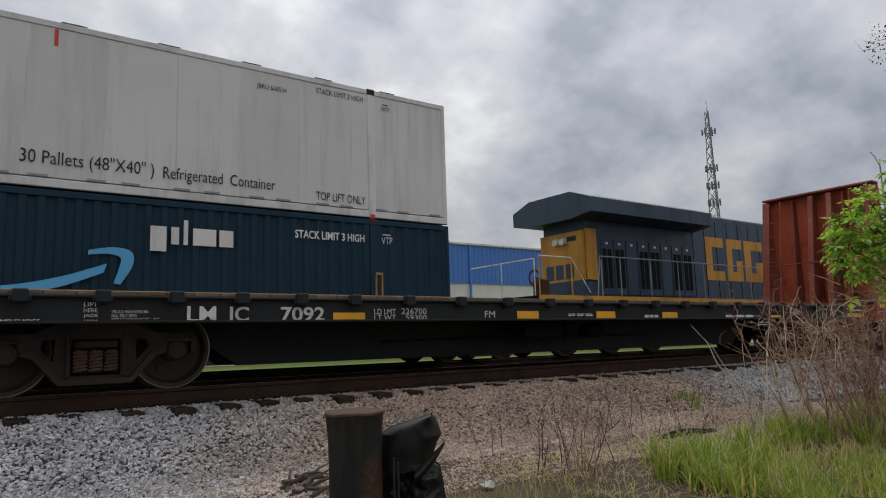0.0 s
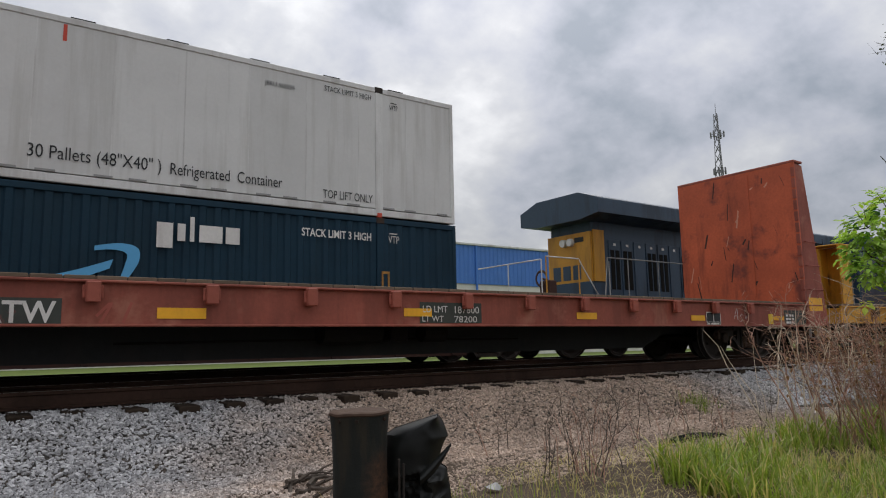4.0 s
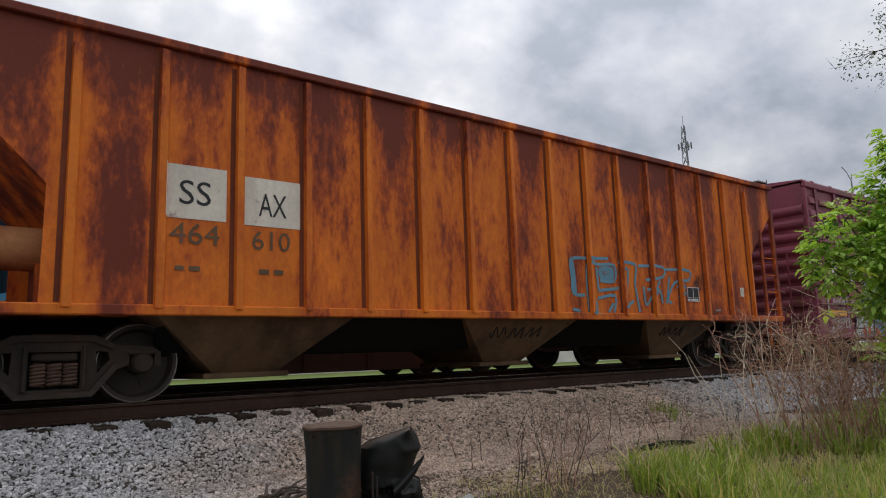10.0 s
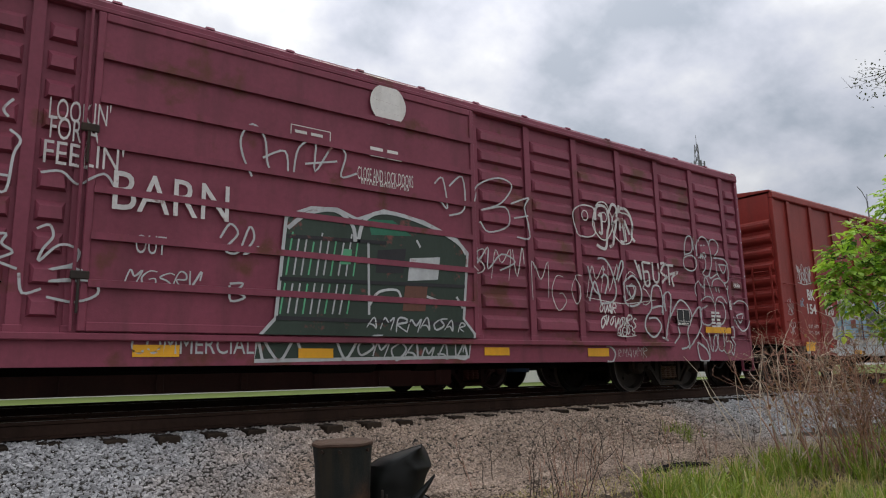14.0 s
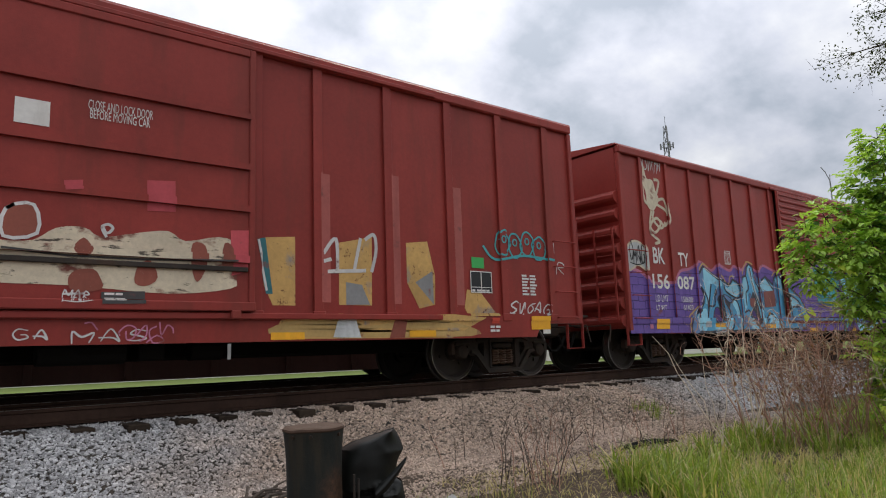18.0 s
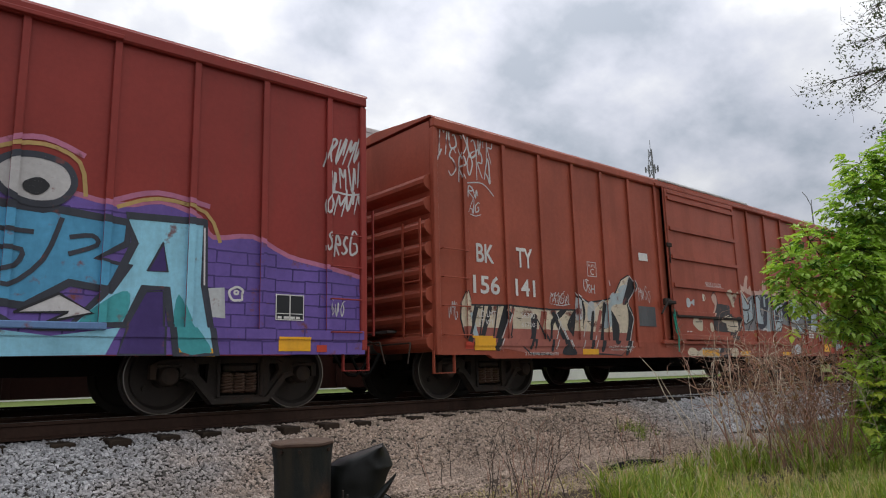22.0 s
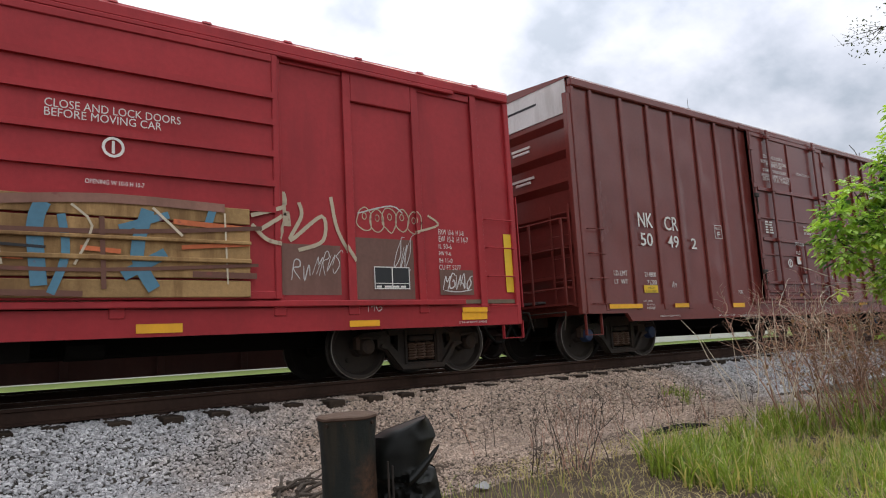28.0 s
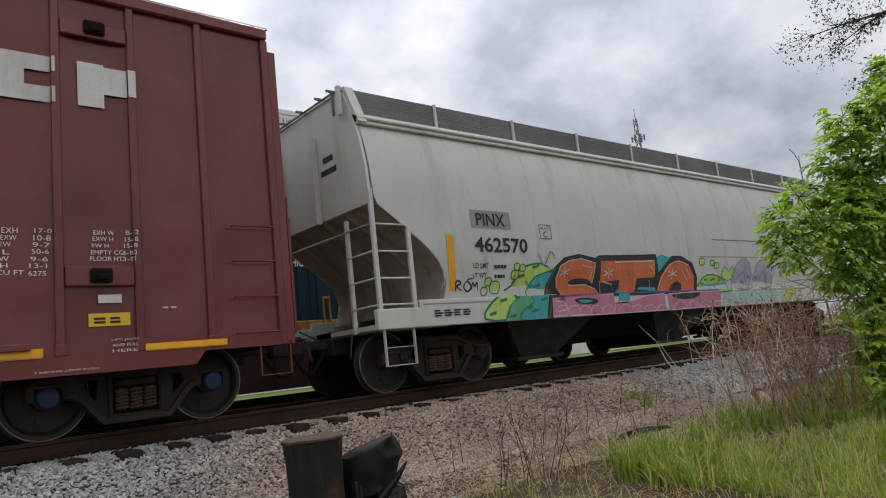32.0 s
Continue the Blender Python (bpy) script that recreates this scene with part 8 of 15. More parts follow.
    g.f = [(i * m + j, i * m + (j + 1) % m, (i + 1) * m + (j + 1) % m, (i + 1) * m + j) for i in range(n - 1) for j in range(m)] + [tuple(range(m)), tuple(range((n - 1) * m, n * m))]
    g.m = [0] * len(g.f)
    solo("charred_log", g, M_DARK, "low black mound standing in for a dark hollow by the grass", "log")


build_weeds()


def leaves_mesh(name, spots, mat, parent, label):
    """Folded leaves: each spot is centre, direction, up, size."""
    vs, fs = [], []
    for c, d, u, s in spots:
        d = d.normalized()
        w = d.cross(u).normalized()
        up = w.cross(d).normalized()
        n = len(vs)
        for a, b, h in ((0, 0, 0), (0.35, 0.26, 0.06), (0.72, 0.20, 0.03), (1.0, 0, -0.12), (0.35, -0.26, 0.06), (0.72, -0.20, 0.03), (0.5, 0, -0.02)):
            vs.append(tuple(c + d * (a * s) + w * (b * s) + up * (h * s)))
        fs += [(n, n + 1, n + 2, n + 6), (n + 6, n + 2, n + 3), (n, n + 6, n + 5, n + 4), (n + 6, n + 3, n + 5)]
    g = Geo()
    g.add(vs, fs)
    me = bpy.data.meshes.new(name)
    me.from_pydata(g.v, [], g.f)
    me.materials.append(mat)
    ob = new(name, me)
    ob.parent = parent
    return tagged(ob, label, kind="stuff")


def crown(rnd, clumps, per, size):
    """Drooping sprays of paired leaflets over the outside of each clump."""
    out = []
    for (cx, cy, cz, r, rz) in clumps:
        for k in range(max(2, per // 7)):
            v = Vector((rnd.gauss(0, 1), rnd.gauss(0, 1), rnd.gauss(0, 1))).normalized()
            rr = rnd.uniform(0.35, 1.0)
            p = Vector((cx + v.x * r * rr, cy + v.y * r * rr, cz + v.z * rz * rr))
            d = Vector((v.x + rnd.uniform(-0.6, 0.6), v.y + rnd.uniform(-0.6, 0.6), 0.25 + 0.5 * v.z + rnd.uniform(-0.4, 0.3))).normalized()
            side = d.cross(Vector((rnd.uniform(-0.3, 0.3), rnd.uniform(-0.3, 0.3), 1))).normalized()
            for m in range(7):
                w = side * (0 if m == 6 else 0.9 if m % 2 else -0.9)
                up = Vector((rnd.uniform(-0.35, 0.35), rnd.uniform(-0.35, 0.35), 1))
                out.append((p, d * 0.7 + w + Vector((0, 0, rnd.uniform(-0.45, 0.05))), up, size * rnd.uniform(0.65, 1.2)))
                if m % 2:
                    d = (d + Vector((0, 0, -0.22))).normalized()
                    p = p + d * size * 0.42
    return out


def build_bush():
    rnd = random.Random(41)
    b = thing("bush", "leafy green shrub beside the dry weeds", "bush")
    # shoots rise from the roots; each carries whorls of leaves; the outline steps in and out with height
    edge_of = ((-0.45, 0.85), (-0.2, 0.80), (0.05, 0.85), (0.25, 0.95), (0.45, 1.05), (0.7, 0.85), (0.95, 0.52), (1.12, 0.16), (1.35, 0.02), (1.58, 0.12), (1.8, 0.36), (1.97, 0.72), (2.12, 0.98), (2.4, 0.98), (2.66, 1.02), (2.88, 1.28), (3.12, 1.8), (3.36, 1.9))
    clumps = []
    for z, k0 in edge_of:
        k = k0 + 0.17
        while k < 2.7:
            r = rnd.uniform(0.17, 0.27) * (1 + 0.25 * (k - k0))
            clumps.append((8.35 + 0.80 * k + rnd.uniform(-0.08, 0.08), 3.52 - 0.50 * k + rnd.uniform(-0.28, 0.28), z + rnd.uniform(-0.12, 0.12), r, r * rnd.uniform(0.65, 0.95)))
            k += r * rnd.uniform(1.0, 1.5)
    g = Geo()
    for i, (cx, cy, cz, r, rz) in enumerate(clumps):
        root = Vector((9.6 + rnd.uniform(-0.35, 0.5), 2.8 + rnd.uniform(-0.3, 0.3), -0.85))
        q = Vector((cx, cy, cz))
        mid = root.lerp(q, 0.55) + Vector((0.12, -0.08, 0.12))
        if i % 2 == 0:
            g.tube(root, mid, 0.018, 0.012, 5, False).tube(mid, q, 0.012, 0.006, 5, False)
        for k in range(5):
            e = q + Vector((rnd.uniform(-1, 1) * r, rnd.uniform(-1, 1) * r, rnd.uniform(-1, 1) * rz))
            g.tube(q, e, 0.006, 0.003, 4, False)
    part("stem", g, M_BARK, b)
    sparse = [(8.95 + rnd.uniform(-0.2, 0.9), 3.0 + rnd.uniform(-0.5, 0.25), 0.45 - 0.09 * k, rnd.uniform(0.10, 0.2), rnd.uniform(0.10, 0.2)) for k in range(14)]
    leaves_mesh("lower_leaves", crown(rnd, sparse, 110, 0.085), M_LEAF, b, "thin lower leaves")
    leaves_mesh("crown", crown(rnd, clumps, 300, 0.088), M_LEAF, b, "fresh green leaves")
    # leaves inside each clump carry the crown's shade as a darker green
    leaves_mesh("inner_leaves", crown(rnd, [(x, y, z, r * 0.8, q * 0.8) for x, y, z, r, q in clumps], 45, 0.10), M_LEAF3, b, "inner leaves coloured dark for the shade inside the crown")
    leaves_mesh("young_leaves", crown(rnd, [(8.3, 3.5, 0.80, 0.22, 0.2), (8.55, 3.4, 1.3, 0.25, 0.2), (8.85, 3.2, 1.95, 0.3, 0.15), (8.7, 3.2, 0.35, 0.22, 0.2), (9.1, 3.0, 0.0, 0.3, 0.3), (8.62, 2.95, 0.1, 0.16, 0.3), (8.5, 2.95, -0.25, 0.14, 0.25)], 24, 0.11), M_LEAF2, b, "yellow-green young leaves")
    g = Geo()
    for a, c in (((9.2, 3.1, 0.9), (-1, 0.65, 0.05)), ((9.2, 3.0, 0.7), (-1, 0.5, 0.2)), ((9.1, 3.1, 0.5), (-0.7, 0.5, 0.5))):
        twig(g, a, c, 1.1, 0.009, rnd, 1, 0.12)
    part("bare_twig", g, M_DRY, b)


build_bush()


def build_tree():
    rnd = random.Random(51)
    t = thing("tree", "tall dark tree with thin drooping branches", "tree")
    g = Geo()
    trunk = [(23.5, 2.2, -0.8), (23.4, 2.3, 3.0), (23.2, 2.6, 6.5), (23.0, 2.9, 10.0), (22.9, 3.0, 13.0)]
    for i, (a, c) in enumerate(zip(trunk, trunk[1:])):
        g.tube(a, c, 0.28 - 0.06 * i, 0.22 - 0.06 * i, 10, False)
    part("trunk", g, M_BARK, t)
    spots = []
    ends = [((23.1, 2.8, 8.0), (20.75, 7.15, 8.5)), ((23.0, 2.9, 9.3), (21.1, 6.1, 9.5)), ((23.2, 2.6, 6.8), (21.2, 5.7, 6.9)), ((23.0, 2.9, 9.0), (21.0, 6.4, 8.1)), ((22.9, 3.0, 11.5), (21.3, 5.9, 10.6))]
    for a, c in ends:
        a, c = Vector(a), Vector(c) + Vector((0.3, -0.22, 0.0))
        g = Geo()
        pts = [a.lerp(c, i / 7) + Vector((0, 0, 0.35 * math.sin(math.pi * i / 7))) for i in range(8)]
        for i, (p, q) in enumerate(zip(pts, pts[1:])):
            g.tube(p, q, 0.07 - 0.008 * i, 0.062 - 0.008 * i, 5, False)
            if i > 2:
                for k in range(4):
                    d = (c - a).normalized() + Vector((rnd.uniform(-0.9, 0.9), rnd.uniform(-0.9, 0.9), rnd.uniform(-0.9, 0.4)))
                    twig(g, q, d, rnd.uniform(0.5, 1.1), 0.012, rnd, 1, 0.2)
                    for m in range(34):
                        e = q + d.normalized() * rnd.uniform(0.1, 1.0) + Vector((rnd.uniform(-0.2, 0.2), rnd.uniform(-0.2, 0.2), rnd.uniform(-0.2, 0.2)))
                        spots.append((e, Vector((rnd.uniform(-1, 1), rnd.uniform(-1, 1), rnd.uniform(-1, 0.4))), Vector((rnd.uniform(-0.4, 0.4), 0.1, 1)), rnd.uniform(0.05, 0.11)))
        part("limb", g, M_BARK, t)
    leaves_mesh("crown", spots, M_LEAF4, t, "small dark leaves")


build_tree()


def build_bramble():
    rnd = random.Random(71)
    b = thing("bramble", "leafless bramble with withered brown leaves before the shrub", "bramble")
    g, spots = Geo(), []
    for k in range(26):
        a = rnd.uniform(0, 1)
        x, y = 7.75 + 1.1 * a + rnd.uniform(-0.2, 0.2), 4.0 - 0.85 * a + rnd.uniform(-0.25, 0.25)
        d = Vector((rnd.uniform(-0.8, 0.4), rnd.uniform(-0.4, 0.5), 1.0))
        h = rnd.uniform(0.8, 1.6)
        twig(g, (x, y, ground_z(x, y) - 0.03), d, h, 0.008, rnd, 2, 0.3)
        tip = Vector((x, y, ground_z(x, y))) + d.normalized() * h * rnd.uniform(0.6, 0.95)
        for m in range(18):
            e = tip + Vector((rnd.gauss(0, 0.13), rnd.gauss(0, 0.13), rnd.gauss(0, 0.14)))
            spots.append((e, Vector((rnd.uniform(-1, 1), rnd.uniform(-1, 1), rnd.uniform(-1.2, 0.2))), Vector((rnd.uniform(-0.5, 0.5), 0.1, 1)), rnd.uniform(0.03, 0.065)))
    part("cane", g, M_TWIG, b)
    leaves_mesh("withered_leaves", spots, M_DEADLEAF, b, "curled brown leaves")


build_bramble()


# ---- lettering and graffiti on the cars ----
def spray_paint(name, colour, seed):
    return material(name, colour, 0.6, vary=0.16, seed=seed, bump=0.0, stain=tuple(c * 0.6 for c in colour), stains=0.35, second=(0.21, 0.065, 0.055), seconds=0.03, second_scale=(3.5, 3.5, 3.5))


M_SPRAYW = spray_paint("white_spray_paint", (0.62, 0.60, 0.58), 201)
M_SPRAYG = spray_paint("pale_grey_spray_paint", (0.50, 0.52, 0.52), 202)
M_SPRAYK = spray_paint("black_spray_paint", (0.025, 0.025, 0.028), 203)
M_SPRAYLB = spray_paint("light_blue_spray_paint", (0.30, 0.46, 0.56), 204)
M_SPRAYPB = spray_paint("cream_white_spray_paint", (0.52, 0.50, 0.42), 205)
M_SPRAYO = spray_paint("orange_spray_paint", (0.60, 0.155, 0.055), 206)
M_SPRAYDG = spray_paint("dark_green_spray_paint", (0.035, 0.055, 0.040), 207)
M_SPRAYBR = spray_paint("brown_spray_paint", (0.14, 0.06, 0.04), 208)
M_SPRAYC = spray_paint("cream_spray_paint", (0.62, 0.54, 0.40), 209)
M_SPRAYT = spray_paint("tan_spray_paint", (0.50, 0.33, 0.12), 210)
M_SPRAYTL = spray_paint("teal_spray_paint", (0.06, 0.36, 0.38), 211)
M_SPRAYDT = spray_paint("dark_teal_spray_paint", (0.03, 0.15, 0.17), 212)
M_SPRAYP = spray_paint("purple_spray_paint", (0.15, 0.09, 0.34), 213)
M_SPRAYDP = spray_paint("dark_purple_spray_paint", (0.07, 0.04, 0.18), 214)
M_SPRAYPK = spray_paint("pink_spray_paint", (0.52, 0.18, 0.29), 215)
M_SPRAYBL = spray_paint("blue_spray_paint", (0.09, 0.36, 0.58), 216)
M_SPRAYLC = spray_paint("pale_cyan_spray_paint", (0.28, 0.60, 0.74), 217)
M_SPRAYTN = spray_paint("stone_spray_paint", (0.50, 0.42, 0.30), 218)
M_SPRAYRB = spray_paint("red_brown_spray_paint", (0.26, 0.07, 0.045), 219)
M_SPRAYGR = spray_paint("grey_spray_paint", (0.24, 0.24, 0.24), 220)
M_SPRAYSB = spray_paint("silver_blue_spray_paint", (0.42, 0.50, 0.52), 221)
M_SPRAYSA = spray_paint("salmon_spray_paint", (0.64, 0.42, 0.34), 222)
M_SPRAYDK = spray_paint("charcoal_spray_paint", (0.055, 0.05, 0.05), 223)
M_SPRAYNK = spray_paint("blue_black_spray_paint", (0.045, 0.050, 0.065), 224)
M_SPRAYLM = spray_paint("lime_spray_paint", (0.42, 0.62, 0.14), 225)
M_SPRAYGN = spray_paint("green_spray_paint", (0.12, 0.42, 0.22), 226)
M_SPRAYB = spray_paint("dull_blue_spray_paint", (0.08, 0.20, 0.28), 228)
M_SPRAYBD = spray_paint("dusty_blue_spray_paint", (0.12, 0.27, 0.36), 241)
M_SPRAYDB = spray_paint("steel_blue_spray_paint", (0.13, 0.23, 0.42), 241)
M_SPRAYTB = spray_paint("taupe_brown_spray_paint", (0.25, 0.125, 0.09), 242)
M_SPRAYGD = spray_paint("bottle_green_spray_paint", (0.03, 0.17, 0.10), 243)
M_SPRAYRR = spray_paint("rose_red_spray_paint", (0.36, 0.115, 0.085), 244)
M_CREAMW = material("weathered_cream_spray_paint", (0.62, 0.53, 0.39), 0.7, vary=0.2, second=(0.17, 0.05, 0.035), seconds=0.18, second_scale=(2.4, 2.4, 4.0), stain=(0.03, 0.024, 0.02), stains=0.9, stain_scale=(4.0, 4.0, 16.0), edge=(0.60, 0.65), seed=246, bump=0.0)
M_TANW = material("weathered_tan_spray_paint", (0.54, 0.33, 0.11), 0.7, vary=0.2, second=(0.27, 0.23, 0.20), seconds=0.22, second_scale=(2.2, 2.2, 1.6), stain=(0.10, 0.03, 0.02), stains=0.85, stain_scale=(13.0, 13.0, 11.0), edge=(0.60, 0.66), seed=247, bump=0.0)
M_MOTTLE = material("mottled_silver_spray_paint", (0.40, 0.45, 0.49), 0.65, vary=0.2, second=(0.26, 0.33, 0.46), seconds=0.25, second_scale=(1.6, 1.6, 2.2), stain=(0.36, 0.30, 0.27), stains=0.7, stain_scale=(3.0, 3.0, 5.0), edge=(0.54, 0.64), seed=248, bump=0.0)
M_REDP = spray_paint("pink_red_spray_patch", (0.50, 0.07, 0.085), 249)
M_STRAP = spray_paint("teal_plastic_strap", (0.02, 0.34, 0.24), 245)
M_SPRAYPL = spray_paint("lilac_spray_paint", (0.40, 0.36, 0.50), 247)
M_SPRAYTP = spray_paint("faded_teal_spray_paint", (0.36, 0.50, 0.46), 248)
M_SPRAYR = spray_paint("faded_red_spray_paint", (0.40, 0.10, 0.07), 229)
M_PANEL = spray_paint("dark_green_panel_paint", (0.045, 0.050, 0.042), 230)
M_PANELG = spray_paint("dark_grey_panel", (0.10, 0.105, 0.11), 231)
M_CREAM = spray_paint("off_white_panel_paint", (0.66, 0.62, 0.52), 232)
M_FADED = spray_paint("faded_black_lettering", (0.13, 0.08, 0.04), 233)
M_OLIVE = spray_paint("olive_brown_patch_paint", (0.225, 0.076, 0.064), 234)
M_BROWNP = spray_paint("brown_patch_paint", (0.17, 0.085, 0.065), 235)
M_DARKRED = spray_paint("dark_red_board_paint", (0.22, 0.02, 0.02), 236)
M_FADERED = spray_paint("rubbed_red_patch", (0.36, 0.09, 0.075), 237)
M_RUSTP = spray_paint("running_rust", (0.19, 0.075, 0.025), 238)


def sign_plate(car, x0, x1, z0, z1):
    """The black two-panel stencil of dates and symbols."""
    block(car, "service_stencil", x0, x1, z0, z1, M_BLACK, 4, "black service stencil with a white frame")
    frame_box(car, x0, x1, z0, z1, M_WHITE, 0.014, layer=6)
    m = (x0 + x1) / 2
    block(car, "lettering", m - 0.008, m + 0.008, z0, z1, M_WHITE, 6)
    block(car, "lettering", x0 + 0.02, x1 - 0.02, z0 + (z1 - z0) * 0.24, z0 + (z1 - z0) * 0.27, M_WHITE, 6)
    bars(car, x0 + 0.03, z0 + 0.02, x1 - x0 - 0.06, (z1 - z0) * 0.15, M_WHITE, gaps=4, layer=6)


def emblem_blocks(car, x0, x1, z0, z1, stem):
    """Plain white shapes in place of the owner's initials."""
    h, w = z1 - z0, x1 - x0
    if stem:
        block(car, "emblem", x0, x0 + w * 0.45, z0, z1, M_WHITE, 4, "plain white emblem block")
        block(car, "emblem", x0 + w * 0.45, x1, z0 + h * 0.32, z0 + h * 0.95, M_WHITE, 4)
    else:
        block(car, "emblem", x0, x0 + w * 0.5, z0, z1, M_WHITE, 4, "plain white emblem block")
        block(car, "emblem", x0 + w * 0.5, x1, z0, z0 + h * 0.34, M_WHITE, 4)
        block(car, "emblem", x0 + w * 0.5, x1, z1 - h * 0.34, z1, M_WHITE, 4)


# black flatcar
words(F_LMIC, 'LM', 2.63, 0.76, 0.33, 0.18, M_WHITE, bold=0.02)
words(F_LMIC, 'IC', 3.12, 0.76, 0.23, 0.18, M_WHITE, bold=0.02)
words(F_LMIC, '7092', 3.75, 0.76, 0.59, 0.18, M_WHITE, bold=0.02)
reflectors(F_LMIC, [(4.46, 0.77, 0.47, 0.10), (7.63, 0.78, 0.46, 0.12), (9.44, 0.78, 0.49, 0.12), (11.25, 0.77, 0.46, 0.12)])
words(F_LMIC, 'LD LMT', 5.07, 0.85, 0.34, 0.07, M_WHITE)
words(F_LMIC, '226700', 5.50, 0.85, 0.42, 0.08, M_WHITE)
words(F_LMIC, 'LT WT', 5.07, 0.77, 0.34, 0.07, M_WHITE)
words(F_LMIC, '59300', 5.57, 0.77, 0.35, 0.07, M_WHITE)
words(F_LMIC, 'FM', 6.98, 0.80, 0.20, 0.10, M_WHITE)
words(F_LMIC, 'LIFT', 1.58, 0.93, 0.13, 0.04, M_WHITE)
words(F_LMIC, 'HERE', 1.58, 0.87, 0.13, 0.04, M_WHITE)
words(F_LMIC, 'JACK', 1.58, 0.81, 0.14, 0.04, M_WHITE)
words(F_LMIC, 'HERE', 1.59, 0.75, 0.13, 0.04, M_WHITE)
words(F_LMIC, 'TRUCK MOUNTED B/L', 1.85, 0.86, 0.37, 0.03, M_WHITE)
words(F_LMIC, 'ELL 90/1-80%', 1.85, 0.82, 0.25, 0.03, M_WHITE)
words(F_LMIC, 'EMPTY ADJ BLOCK - 3/4"', 1.85, 0.79, 0.49, 0.02, M_WHITE)
words(F_LMIC, 'LOADED ADJ BLOCK - 1 3/4"', 1.86, 0.75, 0.50, 0.02, M_WHITE)
words(F_LMIC, '2" HF COMP SHOES', 0.53, 0.76, 0.66, 0.04, M_WHITE)
bars(F_LMIC, 8.76, 0.82, 0.62, 0.05, M_WHITE, rows=2, gaps=3, seed=19)
bars(F_LMIC, 10.73, 0.79, 0.42, 0.08, M_WHITE, rows=1, gaps=3, seed=20)
bars(F_LMIC, 13.32, 0.79, 1.09, 0.08, M_WHITE, rows=1, gaps=3, seed=21)
words(F_LMIC, 'EMPTY CTR OF GRAVITY 2\'-10"', 13.51, 0.76, 1.09, 0.07, M_WHITE)
reflectors(F_LMIC, [(15.04, 0.73, 0.43, 0.10), (18.64, 0.76, 0.91, 0.11)])
block(F_LMIC, 'marker', 18.93, 19.49, 0.93, 0.97, M_WHITE, 2)
words(F_LMIC, 'LIFT', 17.79, 0.93, 0.14, 0.04, M_WHITE)
words(F_LMIC, 'HERE', 17.79, 0.87, 0.14, 0.04, M_WHITE)
words(F_LMIC, 'JACK', 17.79, 0.81, 0.14, 0.05, M_WHITE)
words(F_LMIC, 'HERE', 17.79, 0.76, 0.14, 0.04, M_WHITE)
words(F_LMIC, '2" HF COMP SHOES', 18.28, 0.76, 0.35, 0.08, M_WHITE)
block(F_LMIC, 'plate', 16.03, 16.25, 0.85, 0.92, M_GREY, 2)

# red bulkhead flatcar
block(F_ATW, 'dark_panel', 1.93, 2.35, 0.66, 1.04, M_PANEL, 2)
bars(F_ATW, 1.99, 0.71, 0.30, 0.28, M_WHITE, rows=4, gaps=2, seed=33)
block(F_ATW, 'dark_panel', 4.97, 5.77, 0.67, 0.96, M_PANEL, 2)
words(F_ATW, 'ATW', 5.06, 0.71, 0.66, 0.22, M_WHITE, bold=0.02)
reflectors(F_ATW, [(3.61, 0.77, 0.49, 0.12), (6.69, 0.76, 0.53, 0.12)])
frame_box(F_ATW, 4.23, 4.50, 0.70, 0.95, M_WHITE)
bars(F_ATW, 1.06, 0.81, 0.59, 0.09, M_WHITE, rows=2, gaps=3, seed=38)
spray(F_ATW, [(6.09, 0.78), (6.23, 0.92), (6.13, 0.71)], M_SPRAYR, 0.03, 3, 5)
spray(F_ATW, [(6.35, 0.71), (6.43, 0.93)], M_SPRAYR, 0.03, 3, 5)
block(F_ATW, 'dark_panel', 10.13, 11.22, 0.72, 1.01, M_PANEL, 2)
words(F_ATW, 'LD LMT', 10.18, 0.87, 0.42, 0.09, M_WHITE)
words(F_ATW, '187800', 10.73, 0.86, 0.44, 0.10, M_WHITE)
words(F_ATW, 'LT WT', 10.17, 0.74, 0.36, 0.08, M_WHITE)
words(F_ATW, '78200', 10.72, 0.73, 0.41, 0.09, M_WHITE)
reflectors(F_ATW, [(9.87, 0.81, 0.46, 0.11), (13.21, 0.79, 0.48, 0.11)])
reflectors(F_ATW, [(16.30, 0.78, 0.44, 0.10), (19.20, 0.80, 0.43, 0.09)])
sign_plate(F_ATW, 16.78, 17.25, 0.69, 0.95)
block(F_ATW, 'yellow_label', 19.01, 19.19, 0.72, 0.93, M_YELLOW, 2, 'faded yellow label')
block(F_ATW, 'dark_panel', 19.65, 20.57, 0.69, 1.02, M_PANEL, 2)
bars(F_ATW, 19.71, 0.73, 0.36, 0.23, M_WHITE, rows=3, gaps=3, seed=51)
scribble(F_ATW, 14.53, 14.88, 0.75, 0.90, M_SPRAYR, 52, 3, 0.012, 3)
scribble(F_ATW, 17.74, 18.27, 0.77, 1.02, M_SPRAYW, 53, 3, 0.01, 3)

# yellow bulkhead flatcar
words(F_UMP, 'UMP', 3.14, 0.80, 0.59, 0.23, M_BLACK, bold=0.01)
words(F_UMP, '63043', 4.00, 0.79, 0.85, 0.26, M_BLACK, bold=0.01)
reflectors(F_UMP, [(3.33, 1.04, 0.45, 0.12), (5.98, 1.06, 0.47, 0.11), (0.66, 0.98, 0.53, 0.12)])
words(F_UMP, 'LD L', 6.73, 0.95, 0.14, 0.08, M_BLACK)
words(F_UMP, '600', 7.09, 0.95, 0.14, 0.08, M_BLACK)
